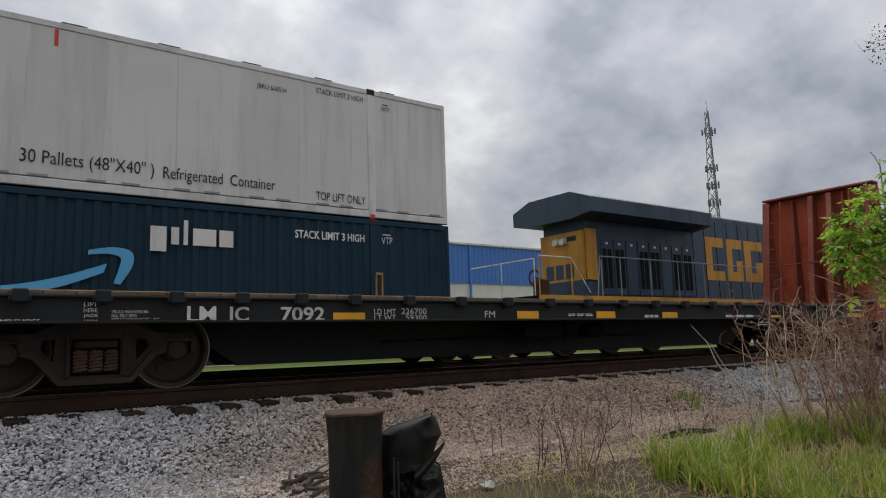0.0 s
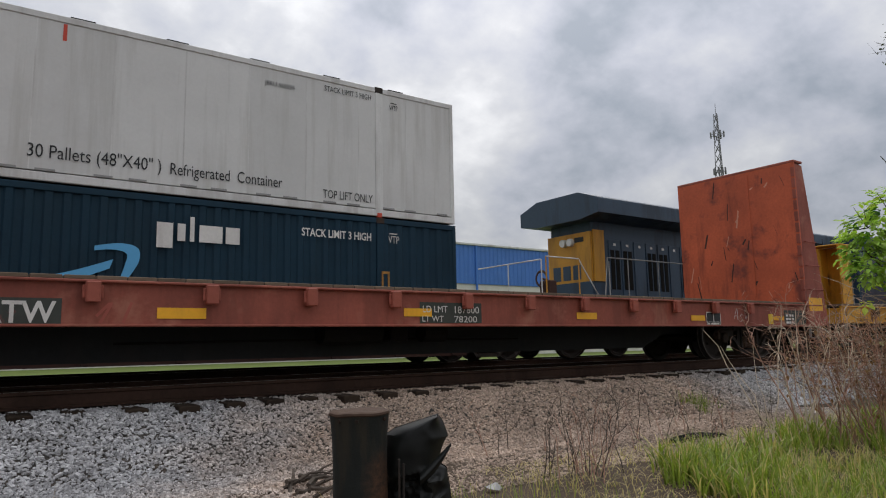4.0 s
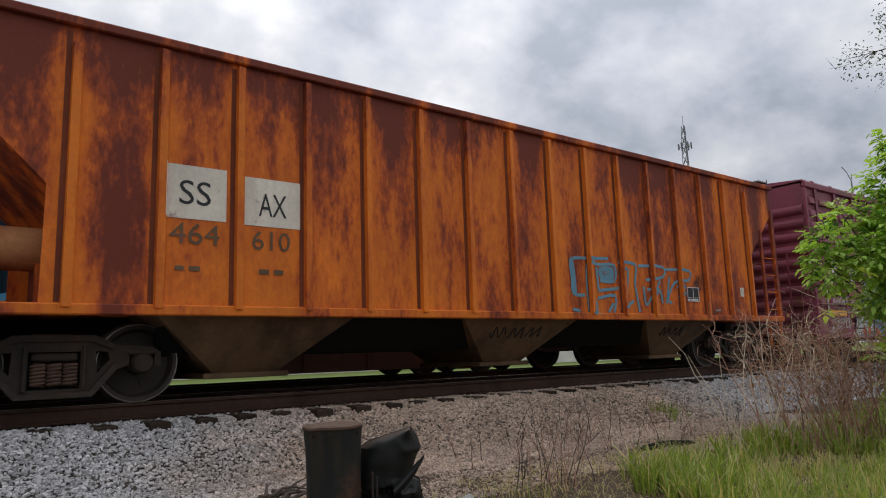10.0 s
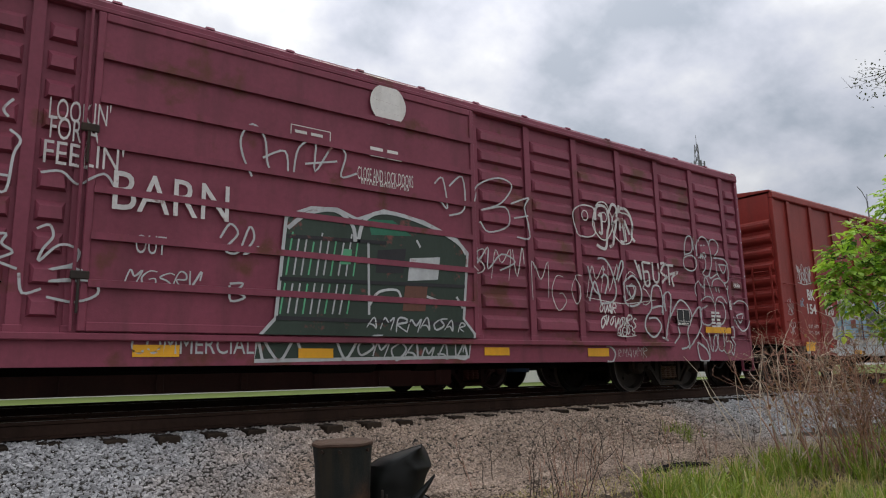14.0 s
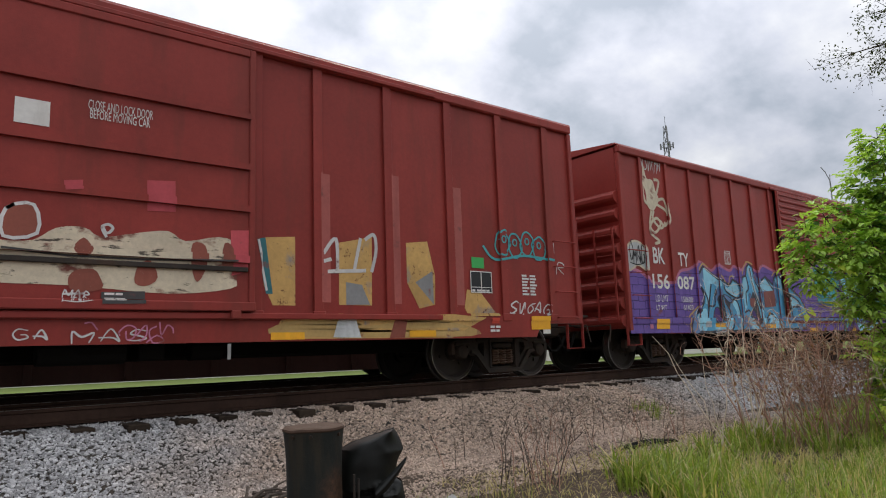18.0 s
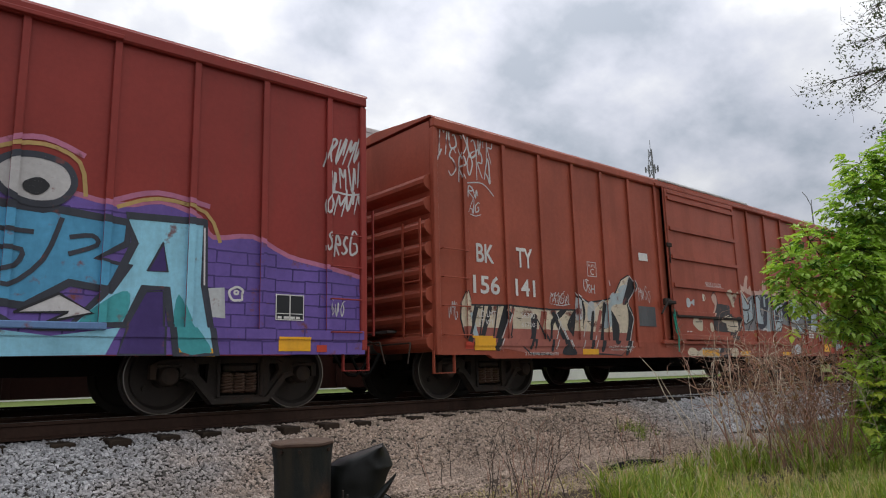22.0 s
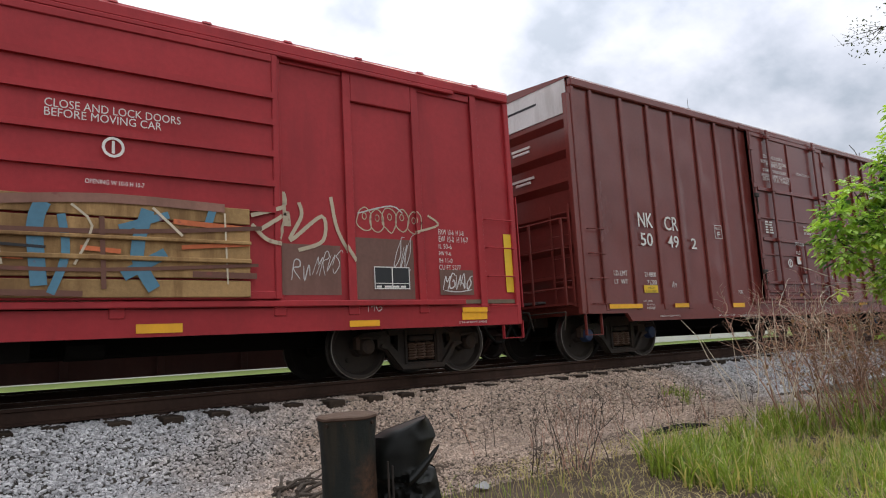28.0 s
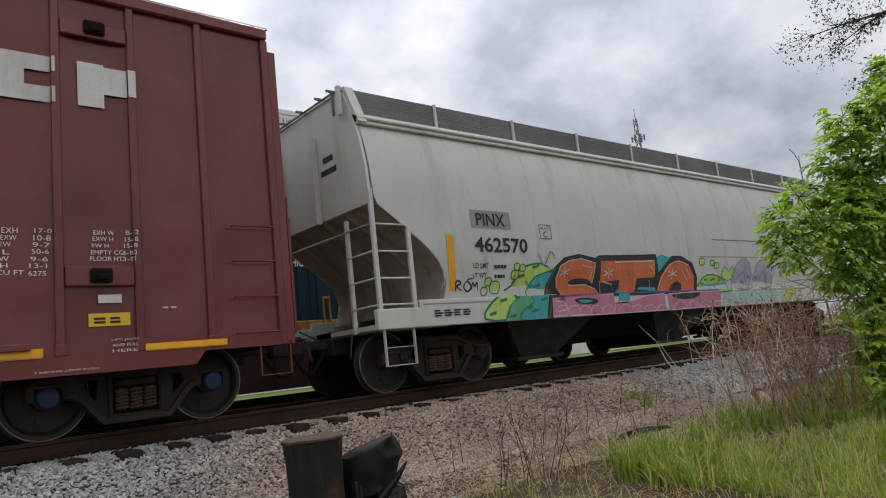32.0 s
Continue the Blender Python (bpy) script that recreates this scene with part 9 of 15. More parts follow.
words(F_UMP, 'LT W', 6.73, 0.80, 0.15, 0.08, M_BLACK)
words(F_UMP, '3400', 7.07, 0.80, 0.16, 0.08, M_BLACK)
blob(F_UMP, [(8.00, 1.01), (8.10, 1.06), (8.13, 0.91), (8.03, 0.83)], M_SPRAYR, 1, smooth=2)
blob(F_UMP, [(8.20, 0.83), (8.30, 1.04), (8.37, 0.86)], M_SPRAYR, 1, smooth=2)
blob(F_UMP, [(10.10, 1.04), (10.30, 1.08), (10.23, 0.78), (10.12, 0.81)], M_SPRAYR, 1, smooth=2)
blob(F_UMP, [(10.38, 1.08), (10.50, 1.14), (10.52, 1.03)], M_SPRAYR, 1, smooth=2)
blob(F_UMP, [(9.84, 0.86), (9.97, 0.92), (9.93, 0.78)], M_SPRAYR, 1, smooth=2)
blob(F_UMP, [(6.51, 1.12), (6.54, 1.10), (6.53, 1.01)], M_SPRAYR, 1, smooth=2)
reflectors(F_UMP, [(9.62, 1.03, 0.46, 0.11), (12.33, 1.02, 0.46, 0.10)])
sign_plate(F_UMP, 13.50, 13.94, 0.79, 1.06)
words(F_UMP, '2 INCH HF COMP SHOES', 14.76, 0.79, 0.54, 0.06, M_BLACK)
scribble(F_UMP, 11.33, 11.82, 0.84, 1.08, M_BLACK, 71, 3, 0.01, 3)
blob(F_UMP, [(10.49, 1.13), (10.63, 1.12), (10.72, 1.03), (10.61, 1.00), (10.52, 1.06)], M_RUSTP, 0, smooth=5)
words(F_UMP, '2 INCH HF COMP SHOES', 0.79, 0.80, 0.55, 0.06, M_BLACK)
bars(F_UMP, 6.68, 0.84, 0.47, 0.23, M_BLACK, rows=3, gaps=3, seed=74)
blob(F_UMP, [(1.56, 1.03), (1.66, 1.03), (1.67, 0.87), (1.63, 0.74), (1.58, 0.76), (1.55, 0.90)], M_RUSTP, 0, smooth=5)
blob(F_UMP, [(2.66, 1.05), (2.78, 1.05), (2.78, 0.88), (2.73, 0.74), (2.68, 0.77), (2.65, 0.92)], M_RUSTP, 0, smooth=5)
blob(F_UMP, [(3.88, 1.07), (4.01, 1.08), (4.02, 0.89), (3.96, 0.75), (3.89, 0.77), (3.87, 0.93)], M_RUSTP, 0, smooth=5)
blob(F_UMP, [(4.92, 1.10), (5.07, 1.10), (5.07, 0.90), (5.00, 0.75), (4.93, 0.78), (4.90, 0.94)], M_RUSTP, 0, smooth=5)
blob(F_UMP, [(6.96, 1.14), (7.14, 1.14), (7.14, 0.92), (7.04, 0.75), (6.96, 0.78), (6.93, 0.97)], M_RUSTP, 0, smooth=5)
blob(F_UMP, [(8.15, 1.16), (8.36, 1.17), (8.35, 0.94), (8.24, 0.76), (8.14, 0.79), (8.12, 0.99)], M_RUSTP, 0, smooth=5)
blob(F_UMP, [(9.88, 1.20), (10.12, 1.20), (10.10, 0.95), (9.97, 0.76), (9.86, 0.79), (9.83, 1.01)], M_RUSTP, 0, smooth=5)

# rusted hopper
block(H_SSAX, 'white_panel', 2.56, 3.29, 2.10, 2.74, M_CREAM, 2, 'off-white painted panel')
block(H_SSAX, 'white_panel', 3.51, 4.26, 2.09, 2.70, M_CREAM, 2, 'off-white painted panel')
words(H_SSAX, 'SS', 2.73, 2.27, 0.37, 0.29, M_BLACK)
words(H_SSAX, 'AX', 3.70, 2.22, 0.37, 0.29, M_BLACK)
words(H_SSAX, '464', 2.63, 1.80, 0.58, 0.25, M_FADED)
words(H_SSAX, '610', 3.62, 1.79, 0.50, 0.24, M_FADED)
bars(H_SSAX, 2.70, 1.49, 0.32, 0.09, M_FADED, rows=1, gaps=2, seed=89)
bars(H_SSAX, 3.71, 1.49, 0.39, 0.10, M_FADED, rows=1, gaps=2, seed=90)
block(H_SSAX, 'notice', 1.15, 1.38, 1.05, 1.20, M_GREY, 2, 'small grey notice plate')
sign_plate(H_SSAX, 12.85, 13.26, 1.36, 1.65)
block(H_SSAX, 'white_label', 14.91, 15.06, 1.51, 1.71, M_CREAM, 2, 'small white label')
bars(H_SSAX, 13.85, 1.17, 0.26, 0.07, M_GREY, rows=1, gaps=1, seed=94)
spray(H_SSAX, [(10.41, 2.09), (9.85, 2.06), (9.46, 2.04), (9.38, 1.96), (9.40, 1.68), (9.42, 1.42), (9.72, 1.40)], M_SPRAYBD, 0.055, 3, 3)
spray(H_SSAX, [(9.81, 1.07), (9.81, 1.93), (10.13, 1.96), (10.57, 1.97), (10.55, 1.68), (10.15, 1.67)], M_SPRAYBD, 0.055, 3, 3)
spray(H_SSAX, [(9.99, 1.07), (10.00, 1.35), (10.03, 1.10)], M_SPRAYBD, 0.055, 3, 3)
spray(H_SSAX, [(10.09, 1.49), (10.66, 1.55)], M_SPRAYBD, 0.055, 3, 3)
spray(H_SSAX, [(10.06, 1.35), (10.55, 1.41), (10.49, 1.10)], M_SPRAYBD, 0.055, 3, 3)
spray(H_SSAX, [(10.07, 1.91), (10.09, 1.51)], M_SPRAYBD, 0.055, 3, 3)
spray(H_SSAX, [(10.70, 2.03), (11.21, 2.02), (11.16, 1.66), (11.25, 1.12)], M_SPRAYBD, 0.055, 3, 3)
spray(H_SSAX, [(10.74, 1.90), (10.97, 1.91), (10.91, 1.55), (10.89, 1.20)], M_SPRAYBD, 0.055, 3, 3)
spray(H_SSAX, [(10.74, 1.18), (11.08, 1.32)], M_SPRAYBD, 0.055, 3, 3)
spray(H_SSAX, [(11.29, 2.00), (12.08, 2.02), (12.05, 1.82), (11.50, 1.74)], M_SPRAYBD, 0.055, 3, 3)
spray(H_SSAX, [(11.96, 1.74), (11.66, 1.43), (11.46, 1.26), (11.42, 1.61)], M_SPRAYBD, 0.055, 3, 3)
spray(H_SSAX, [(11.53, 1.55), (11.91, 1.56), (11.99, 1.30)], M_SPRAYBD, 0.055, 3, 3)
spray(H_SSAX, [(12.11, 1.97), (12.97, 1.99), (12.93, 1.79), (12.45, 1.73), (12.18, 1.39), (12.30, 1.31)], M_SPRAYBD, 0.055, 3, 3)
spray(H_SSAX, [(12.52, 1.65), (12.80, 1.64), (12.55, 1.43)], M_SPRAYBD, 0.055, 3, 3)
spray(H_SSAX, [(9.81, 1.09), (10.14, 1.07)], M_SPRAYBD, 0.055, 3, 3)
spray(H_SSAX, [(9.38, 1.15), (9.57, 1.12)], M_SPRAYBD, 0.055, 3, 3)
spray(H_SSAX, [(10.34, 1.11), (10.49, 1.27)], M_SPRAYBD, 0.055, 3, 3)
spray(H_SSAX, [(12.27, 1.83), (12.12, 1.29)], M_SPRAYBD, 0.055, 3, 3)
blob(H_SSAX, [(10.15, 1.91), (10.53, 1.93), (10.51, 1.70), (10.17, 1.70)], M_SPRAYBD, 2, smooth=3)
blob(H_SSAX, [(9.37, 1.99), (9.47, 1.98), (9.51, 1.44), (9.42, 1.45)], M_SPRAYBD, 2, smooth=3)
scribble(H_SSAX, 13.10, 13.40, 1.58, 1.94, M_SPRAYK, 115, 3, 0.02, 3)

# plum boxcar
blob(B_IANR, [(1.99, 0.58), (2.08, 0.77), (2.07, 1.11), (2.36, 1.12), (2.42, 1.41), (2.58, 1.60), (2.77, 1.68), (2.79, 2.09), (3.01, 2.11), (3.13, 2.04), (3.26, 2.04), (3.70, 2.09), (3.79, 2.06), (4.16, 2.14), (4.40, 2.08), (4.38, 1.93), (4.54, 1.80), (4.49, 1.59), (4.69, 1.52), (4.73, 1.38), (4.71, 1.11), (4.76, 0.96), (4.77, 0.63), (3.35, 0.58)], M_MOTTLE, 0, None, 0.02, 'silver and pale blue spray-painted angular letters', 0)
blob(B_IANR, [(2.79, 2.04), (2.98, 2.04), (2.97, 0.99), (2.78, 0.99)], M_SPRAYW, 2, smooth=0)
blob(B_IANR, [(2.46, 1.59), (2.75, 1.64), (2.75, 1.07), (2.44, 0.99), (2.12, 0.85), (2.10, 1.05), (2.39, 1.10)], M_SPRAYG, 1, smooth=0)
blob(B_IANR, [(2.11, 0.73), (2.32, 0.92), (3.26, 0.94), (3.23, 0.61), (2.19, 0.60)], M_SPRAYG, 1, smooth=0)
blob(B_IANR, [(4.16, 2.10), (4.35, 2.05), (4.31, 1.74), (4.13, 1.46), (4.00, 1.49), (4.02, 1.73)], M_SPRAYG, 2, smooth=0)
blob(B_IANR, [(4.30, 1.49), (4.64, 1.44), (4.61, 1.28), (4.30, 1.27)], M_SPRAYW, 2, smooth=0)
blob(B_IANR, [(4.26, 1.22), (4.68, 1.22), (4.67, 1.10), (4.26, 1.11)], M_SPRAYBR, 2, smooth=0)
blob(B_IANR, [(3.11, 2.00), (3.70, 2.05), (3.64, 1.70), (3.39, 1.46), (3.05, 1.44), (3.04, 1.81)], M_SPRAYLB, 1, smooth=0)
blob(B_IANR, [(3.39, 1.38), (3.78, 1.34), (3.93, 1.02), (3.43, 0.94), (3.26, 1.16)], M_SPRAYLB, 1, smooth=0)
blob(B_IANR, [(3.50, 0.94), (3.92, 0.98), (3.98, 0.61), (3.60, 0.61)], M_SPRAYDB, 2, smooth=0)
blob(B_IANR, [(2.54, 0.62), (2.54, 0.79), (2.63, 0.84), (2.74, 0.75), (2.74, 0.61)], M_SPRAYO, 3, smooth=3)
blob(B_IANR, [(2.85, 0.61), (2.86, 0.82), (2.99, 0.85), (3.02, 0.65)], M_SPRAYO, 3, smooth=3)
blob(B_IANR, [(3.39, 0.61), (3.40, 0.81), (3.54, 0.79), (3.69, 0.61)], M_SPRAYO, 3, smooth=3)
spray(B_IANR, [(1.99, 0.58), (2.08, 0.77), (2.07, 1.11), (2.36, 1.12), (2.42, 1.47)], M_SPRAYK, 0.035, 4, 0)
spray(B_IANR, [(2.28, 1.37), (2.43, 1.45), (2.41, 1.09)], M_SPRAYK, 0.035, 4, 0)
spray(B_IANR, [(2.75, 2.11), (3.02, 2.08), (3.11, 2.03), (3.77, 2.06), (4.18, 2.14), (4.41, 2.08), (4.38, 1.93), (4.54, 1.80), (4.49, 1.55), (4.70, 1.51), (4.73, 1.28)], M_SPRAYK, 0.035, 4, 0)
spray(B_IANR, [(3.03, 2.03), (3.04, 1.81), (3.18, 1.82), (3.16, 1.93), (3.04, 1.92), (3.03, 1.51), (3.15, 1.43), (3.26, 1.44)], M_SPRAYK, 0.035, 4, 0)
spray(B_IANR, [(3.66, 2.04), (3.62, 1.55)], M_SPRAYK, 0.035, 4, 0)
spray(B_IANR, [(3.95, 2.04), (3.99, 1.57), (4.15, 1.43), (4.40, 1.46), (4.44, 1.55)], M_SPRAYK, 0.035, 4, 0)
spray(B_IANR, [(3.69, 1.40), (3.71, 1.51), (3.78, 1.54), (3.82, 1.34), (3.73, 1.31)], M_SPRAYK, 0.035, 4, 0)
spray(B_IANR, [(3.78, 1.31), (3.96, 1.33), (4.04, 1.18), (3.96, 1.03), (3.82, 0.99)], M_SPRAYK, 0.035, 4, 0)
spray(B_IANR, [(3.26, 0.94), (3.23, 0.59)], M_SPRAYK, 0.035, 4, 0)
spray(B_IANR, [(3.02, 1.15), (3.03, 0.99), (3.28, 0.97)], M_SPRAYK, 0.035, 4, 0)
spray(B_IANR, [(1.94, 0.80), (2.63, 0.80)], M_SPRAYK, 0.035, 4, 0)
spray(B_IANR, [(3.96, 1.26), (4.34, 1.33)], M_SPRAYK, 0.035, 4, 0)
spray(B_IANR, [(4.77, 0.63), (4.72, 0.80), (4.88, 0.84), (4.92, 0.64)], M_SPRAYK, 0.035, 4, 0)
spray(B_IANR, [(4.10, 1.73), (4.25, 1.74)], M_SPRAYK, 0.035, 4, 0)
block(B_IANR, 'faded_patch', 0.69, 1.56, 2.65, 2.96, M_OLIVE, 0)
block(B_IANR, 'faded_patch', 1.89, 2.70, 2.68, 3.01, M_OLIVE, 0)
block(B_IANR, 'faded_patch', 0.69, 1.54, 1.67, 1.98, M_OLIVE, 0)
block(B_IANR, 'faded_patch', 1.85, 2.74, 1.66, 1.98, M_OLIVE, 0)
words(B_IANR, 'IA', 0.97, 2.25, 0.29, 0.34, M_WHITE, bold=0.03)
words(B_IANR, 'NR', 2.01, 2.25, 0.47, 0.34, M_WHITE, bold=0.03)
words(B_IANR, '500', 0.83, 1.97, 0.62, 0.25, M_WHITE, bold=0.02, slant=0.2)
words(B_IANR, '157', 1.86, 1.97, 0.46, 0.27, M_WHITE, bold=0.02, slant=0.2)
words(B_IANR, 'LT WT', 1.12, 1.25, 0.40, 0.09, M_WHITE)
words(B_IANR, '179500', 1.90, 1.44, 0.39, 0.11, M_WHITE)
words(B_IANR, '83501', 1.88, 1.25, 0.37, 0.11, M_WHITE)
reflectors(B_IANR, [(0.66, 1.13, 0.90, 0.13), (4.18, 0.68, 0.49, 0.11), (6.22, 0.66, 0.49, 0.13), (8.14, 0.64, 0.48, 0.12), (11.14, 0.67, 0.50, 0.12), (13.42, 0.65, 0.54, 0.14)])
frame_box(B_IANR, 3.26, 3.51, 2.06, 2.23, M_WHITE)
bars(B_IANR, 3.28, 2.10, 0.21, 0.09, M_WHITE, rows=2, gaps=2, seed=130)
blob(B_IANR, [(9.42 + 0.30 * math.cos(k), 4.20 + 0.30 * math.sin(k)) for k in (0, 0.785, 1.571, 2.356, 3.142, 3.927, 4.712, 5.498)], M_WHITE, 3, None, 0.03, 'round white emblem', 5, 'emblem')
frame_box(B_IANR, 7.94, 8.51, 3.41, 3.61, M_WHITE)
bars(B_IANR, 8.00, 3.44, 0.45, 0.13, M_WHITE, rows=2, gaps=2, seed=133)
bars(B_IANR, 9.12, 3.39, 0.55, 0.17, M_WHITE, rows=2, gaps=2, seed=134)
words(B_IANR, 'CLOSE AND LOCK DOORS', 8.92, 3.03, 0.91, 0.18, M_WHITE)
words(B_IANR, 'BEFORE MOVING CAR', 8.98, 2.89, 0.78, 0.15, M_WHITE)
words(B_IANR, 'GYROD!', 2.35, 0.59, 0.50, 0.13, M_SPRAYK)
words(B_IANR, 'LA!', 3.05, 0.60, 0.15, 0.15, M_SPRAYK)
spray(B_IANR, [(3.02, 3.34), (3.09, 3.18), (3.17, 3.11)], M_SPRAYG, 0.026, 3, 4)
spray(B_IANR, [(3.06, 3.37), (3.19, 3.45), (3.23, 3.28), (3.19, 3.12)], M_SPRAYG, 0.026, 3, 4)
spray(B_IANR, [(3.19, 3.16), (3.27, 3.34), (3.36, 3.48), (3.43, 3.31), (3.28, 3.13), (3.40, 3.07), (3.36, 2.93), (3.21, 2.93), (3.25, 3.05), (3.49, 3.13)], M_SPRAYG, 0.026, 3, 4)
spray(B_IANR, [(3.43, 3.47), (3.54, 3.51), (3.51, 3.31), (3.62, 3.19), (3.58, 2.98), (3.43, 3.00)], M_SPRAYG, 0.026, 3, 4)
spray(B_IANR, [(3.69, 3.46), (3.76, 3.53), (3.83, 3.50), (3.76, 3.43), (3.69, 3.46)], M_SPRAYG, 0.026, 3, 4)
spray(B_IANR, [(3.65, 3.21), (3.87, 3.31), (3.78, 3.09), (3.65, 3.21)], M_SPRAYG, 0.026, 3, 4)
spray(B_IANR, [(3.89, 3.31), (3.92, 3.15), (3.80, 3.03), (3.58, 2.96)], M_SPRAYG, 0.026, 3, 4)
spray(B_IANR, [(4.13, 3.35), (4.22, 3.38), (4.22, 3.20), (4.13, 3.14)], M_SPRAYG, 0.026, 3, 4)
spray(B_IANR, [(4.30, 3.46), (4.39, 3.31), (4.34, 3.13), (4.13, 3.10)], M_SPRAYG, 0.026, 3, 4)
spray(B_IANR, [(4.41, 3.19), (4.36, 3.05), (4.38, 2.87), (4.53, 2.83), (4.55, 2.63), (4.70, 2.56), (4.79, 2.37), (4.94, 2.30), (4.98, 2.68), (5.03, 2.85), (4.93, 2.94)], M_SPRAYG, 0.026, 3, 4)
spray(B_IANR, [(4.46, 3.15), (4.61, 3.22), (4.61, 3.01)], M_SPRAYG, 0.026, 3, 4)
spray(B_IANR, [(4.56, 3.02), (4.65, 2.91)], M_SPRAYG, 0.026, 3, 4)
spray(B_IANR, [(4.65, 2.80), (4.72, 2.69), (4.80, 2.86)], M_SPRAYG, 0.026, 3, 4)
spray(B_IANR, [(4.80, 2.61), (4.74, 2.48), (4.95, 2.46)], M_SPRAYG, 0.026, 3, 4)
spray(B_IANR, [(4.94, 3.27), (4.86, 3.15), (4.91, 3.07)], M_SPRAYG, 0.026, 3, 4)
spray(B_IANR, [(5.23, 2.54), (5.42, 2.58), (5.58, 2.47), (5.81, 2.60), (5.92, 2.48)], M_SPRAYG, 0.026, 3, 4)
spray(B_IANR, [(4.83, 1.84), (4.98, 1.87), (4.95, 1.77), (5.05, 1.69), (4.92, 1.60), (5.10, 1.53)], M_SPRAYG, 0.026, 3, 4)
spray(B_IANR, [(5.24, 1.95), (5.35, 2.00), (5.39, 1.88), (5.31, 1.75), (5.28, 1.62), (5.45, 1.80), (5.63, 1.77), (5.60, 1.62), (5.38, 1.54), (5.60, 1.58), (5.67, 1.48), (5.38, 1.42), (5.76, 1.44), (5.83, 1.31), (5.64, 1.22), (5.37, 1.26)], M_SPRAYG, 0.026, 3, 4)
spray(B_IANR, [(5.12, 1.49), (5.16, 1.29), (5.32, 1.34)], M_SPRAYG, 0.026, 3, 4)
words(B_IANR, "LOOKIN'", 5.26, 3.13, 0.58, 0.25, M_SPRAYW)
words(B_IANR, 'FOR A', 5.28, 2.92, 0.46, 0.25, M_SPRAYW)
words(B_IANR, "FEELIN'", 5.24, 2.65, 0.76, 0.26, M_SPRAYW)
words(B_IANR, 'BARN', 5.91, 2.23, 1.27, 0.43, M_SPRAYW)
blob(B_IANR, [(7.91, 2.39), (8.25, 2.54), (8.62, 2.57), (8.92, 2.47), (9.34, 2.64), (10.00, 2.56), (10.60, 2.36), (10.80, 2.18), (10.70, 1.19), (10.90, 0.98), (10.85, 0.65), (7.58, 0.61), (7.61, 0.91), (7.80, 1.12)], M_SPRAYDG, 0, M_SPRAYG, 0.045, 'dark green and white spray-painted piece', 0)
spray(B_IANR, [(7.93, 2.24), (8.20, 2.46), (8.58, 2.55), (8.84, 2.39), (8.89, 2.16)], M_SPRAYG, 0.055, 3, 4)
spray(B_IANR, [(8.93, 2.16), (9.04, 2.48), (9.38, 2.62), (10.00, 2.54), (10.59, 2.33), (10.77, 2.15)], M_SPRAYG, 0.055, 3, 4)
spray(B_IANR, [(8.00, 2.20), (7.92, 1.65)], M_SPRAYGN, 0.022, 2, 0)
spray(B_IANR, [(7.91, 1.55), (7.85, 1.17)], M_SPRAYGN, 0.022, 2, 0)
spray(B_IANR, [(8.09, 2.16), (8.02, 1.66)], M_SPRAYG, 0.022, 2, 0)
spray(B_IANR, [(8.01, 1.55), (7.95, 1.18)], M_SPRAYG, 0.022, 2, 0)
spray(B_IANR, [(8.19, 2.13), (8.12, 1.66)], M_SPRAYG, 0.022, 2, 0)
spray(B_IANR, [(8.11, 1.56), (8.05, 1.18)], M_SPRAYG, 0.022, 2, 0)
spray(B_IANR, [(8.29, 2.10), (8.22, 1.67)], M_SPRAYGN, 0.022, 2, 0)
spray(B_IANR, [(8.21, 1.56), (8.15, 1.18)], M_SPRAYGN, 0.022, 2, 0)
spray(B_IANR, [(8.41, 2.23), (8.33, 1.67)], M_SPRAYG, 0.022, 2, 0)
spray(B_IANR, [(8.31, 1.57), (8.25, 1.18)], M_SPRAYG, 0.022, 2, 0)
spray(B_IANR, [(8.51, 2.19), (8.43, 1.68)], M_SPRAYG, 0.022, 2, 0)
spray(B_IANR, [(8.42, 1.57), (8.35, 1.19)], M_SPRAYG, 0.022, 2, 0)
spray(B_IANR, [(8.61, 2.16), (8.53, 1.68)], M_SPRAYGN, 0.022, 2, 0)
spray(B_IANR, [(8.52, 1.57), (8.45, 1.19)], M_SPRAYGN, 0.022, 2, 0)
spray(B_IANR, [(8.72, 2.13), (8.64, 1.69)], M_SPRAYG, 0.022, 2, 0)
spray(B_IANR, [(8.63, 1.58), (8.56, 1.19)], M_SPRAYG, 0.022, 2, 0)
spray(B_IANR, [(8.84, 2.26), (8.75, 1.69)], M_SPRAYG, 0.022, 2, 0)
spray(B_IANR, [(8.74, 1.58), (8.66, 1.19)], M_SPRAYG, 0.022, 2, 0)
spray(B_IANR, [(8.94, 2.23), (8.86, 1.70)], M_SPRAYGN, 0.022, 2, 0)
spray(B_IANR, [(8.84, 1.59), (8.77, 1.20)], M_SPRAYGN, 0.022, 2, 0)
blob(B_IANR, [(9.76, 2.01), (10.29, 2.07), (10.24, 1.74), (9.72, 1.69)], M_SPRAYG, 2, smooth=0)
blob(B_IANR, [(9.24, 2.08), (9.70, 2.14), (9.65, 1.79), (9.20, 1.77)], M_SPRAYK, 2, smooth=0)
blob(B_IANR, [(9.68, 1.63), (10.06, 1.65), (10.01, 1.28), (9.63, 1.27)], M_SPRAYBR, 2, smooth=0)
blob(B_IANR, [(8.72, 2.05), (8.84, 2.05), (8.82, 1.85), (8.66, 1.84)], M_SPRAYGN, 2, smooth=0)
blob(B_IANR, [(9.08, 2.49), (9.49, 2.52), (9.80, 2.33), (9.14, 2.28)], M_SPRAYGD, 1, smooth=0)
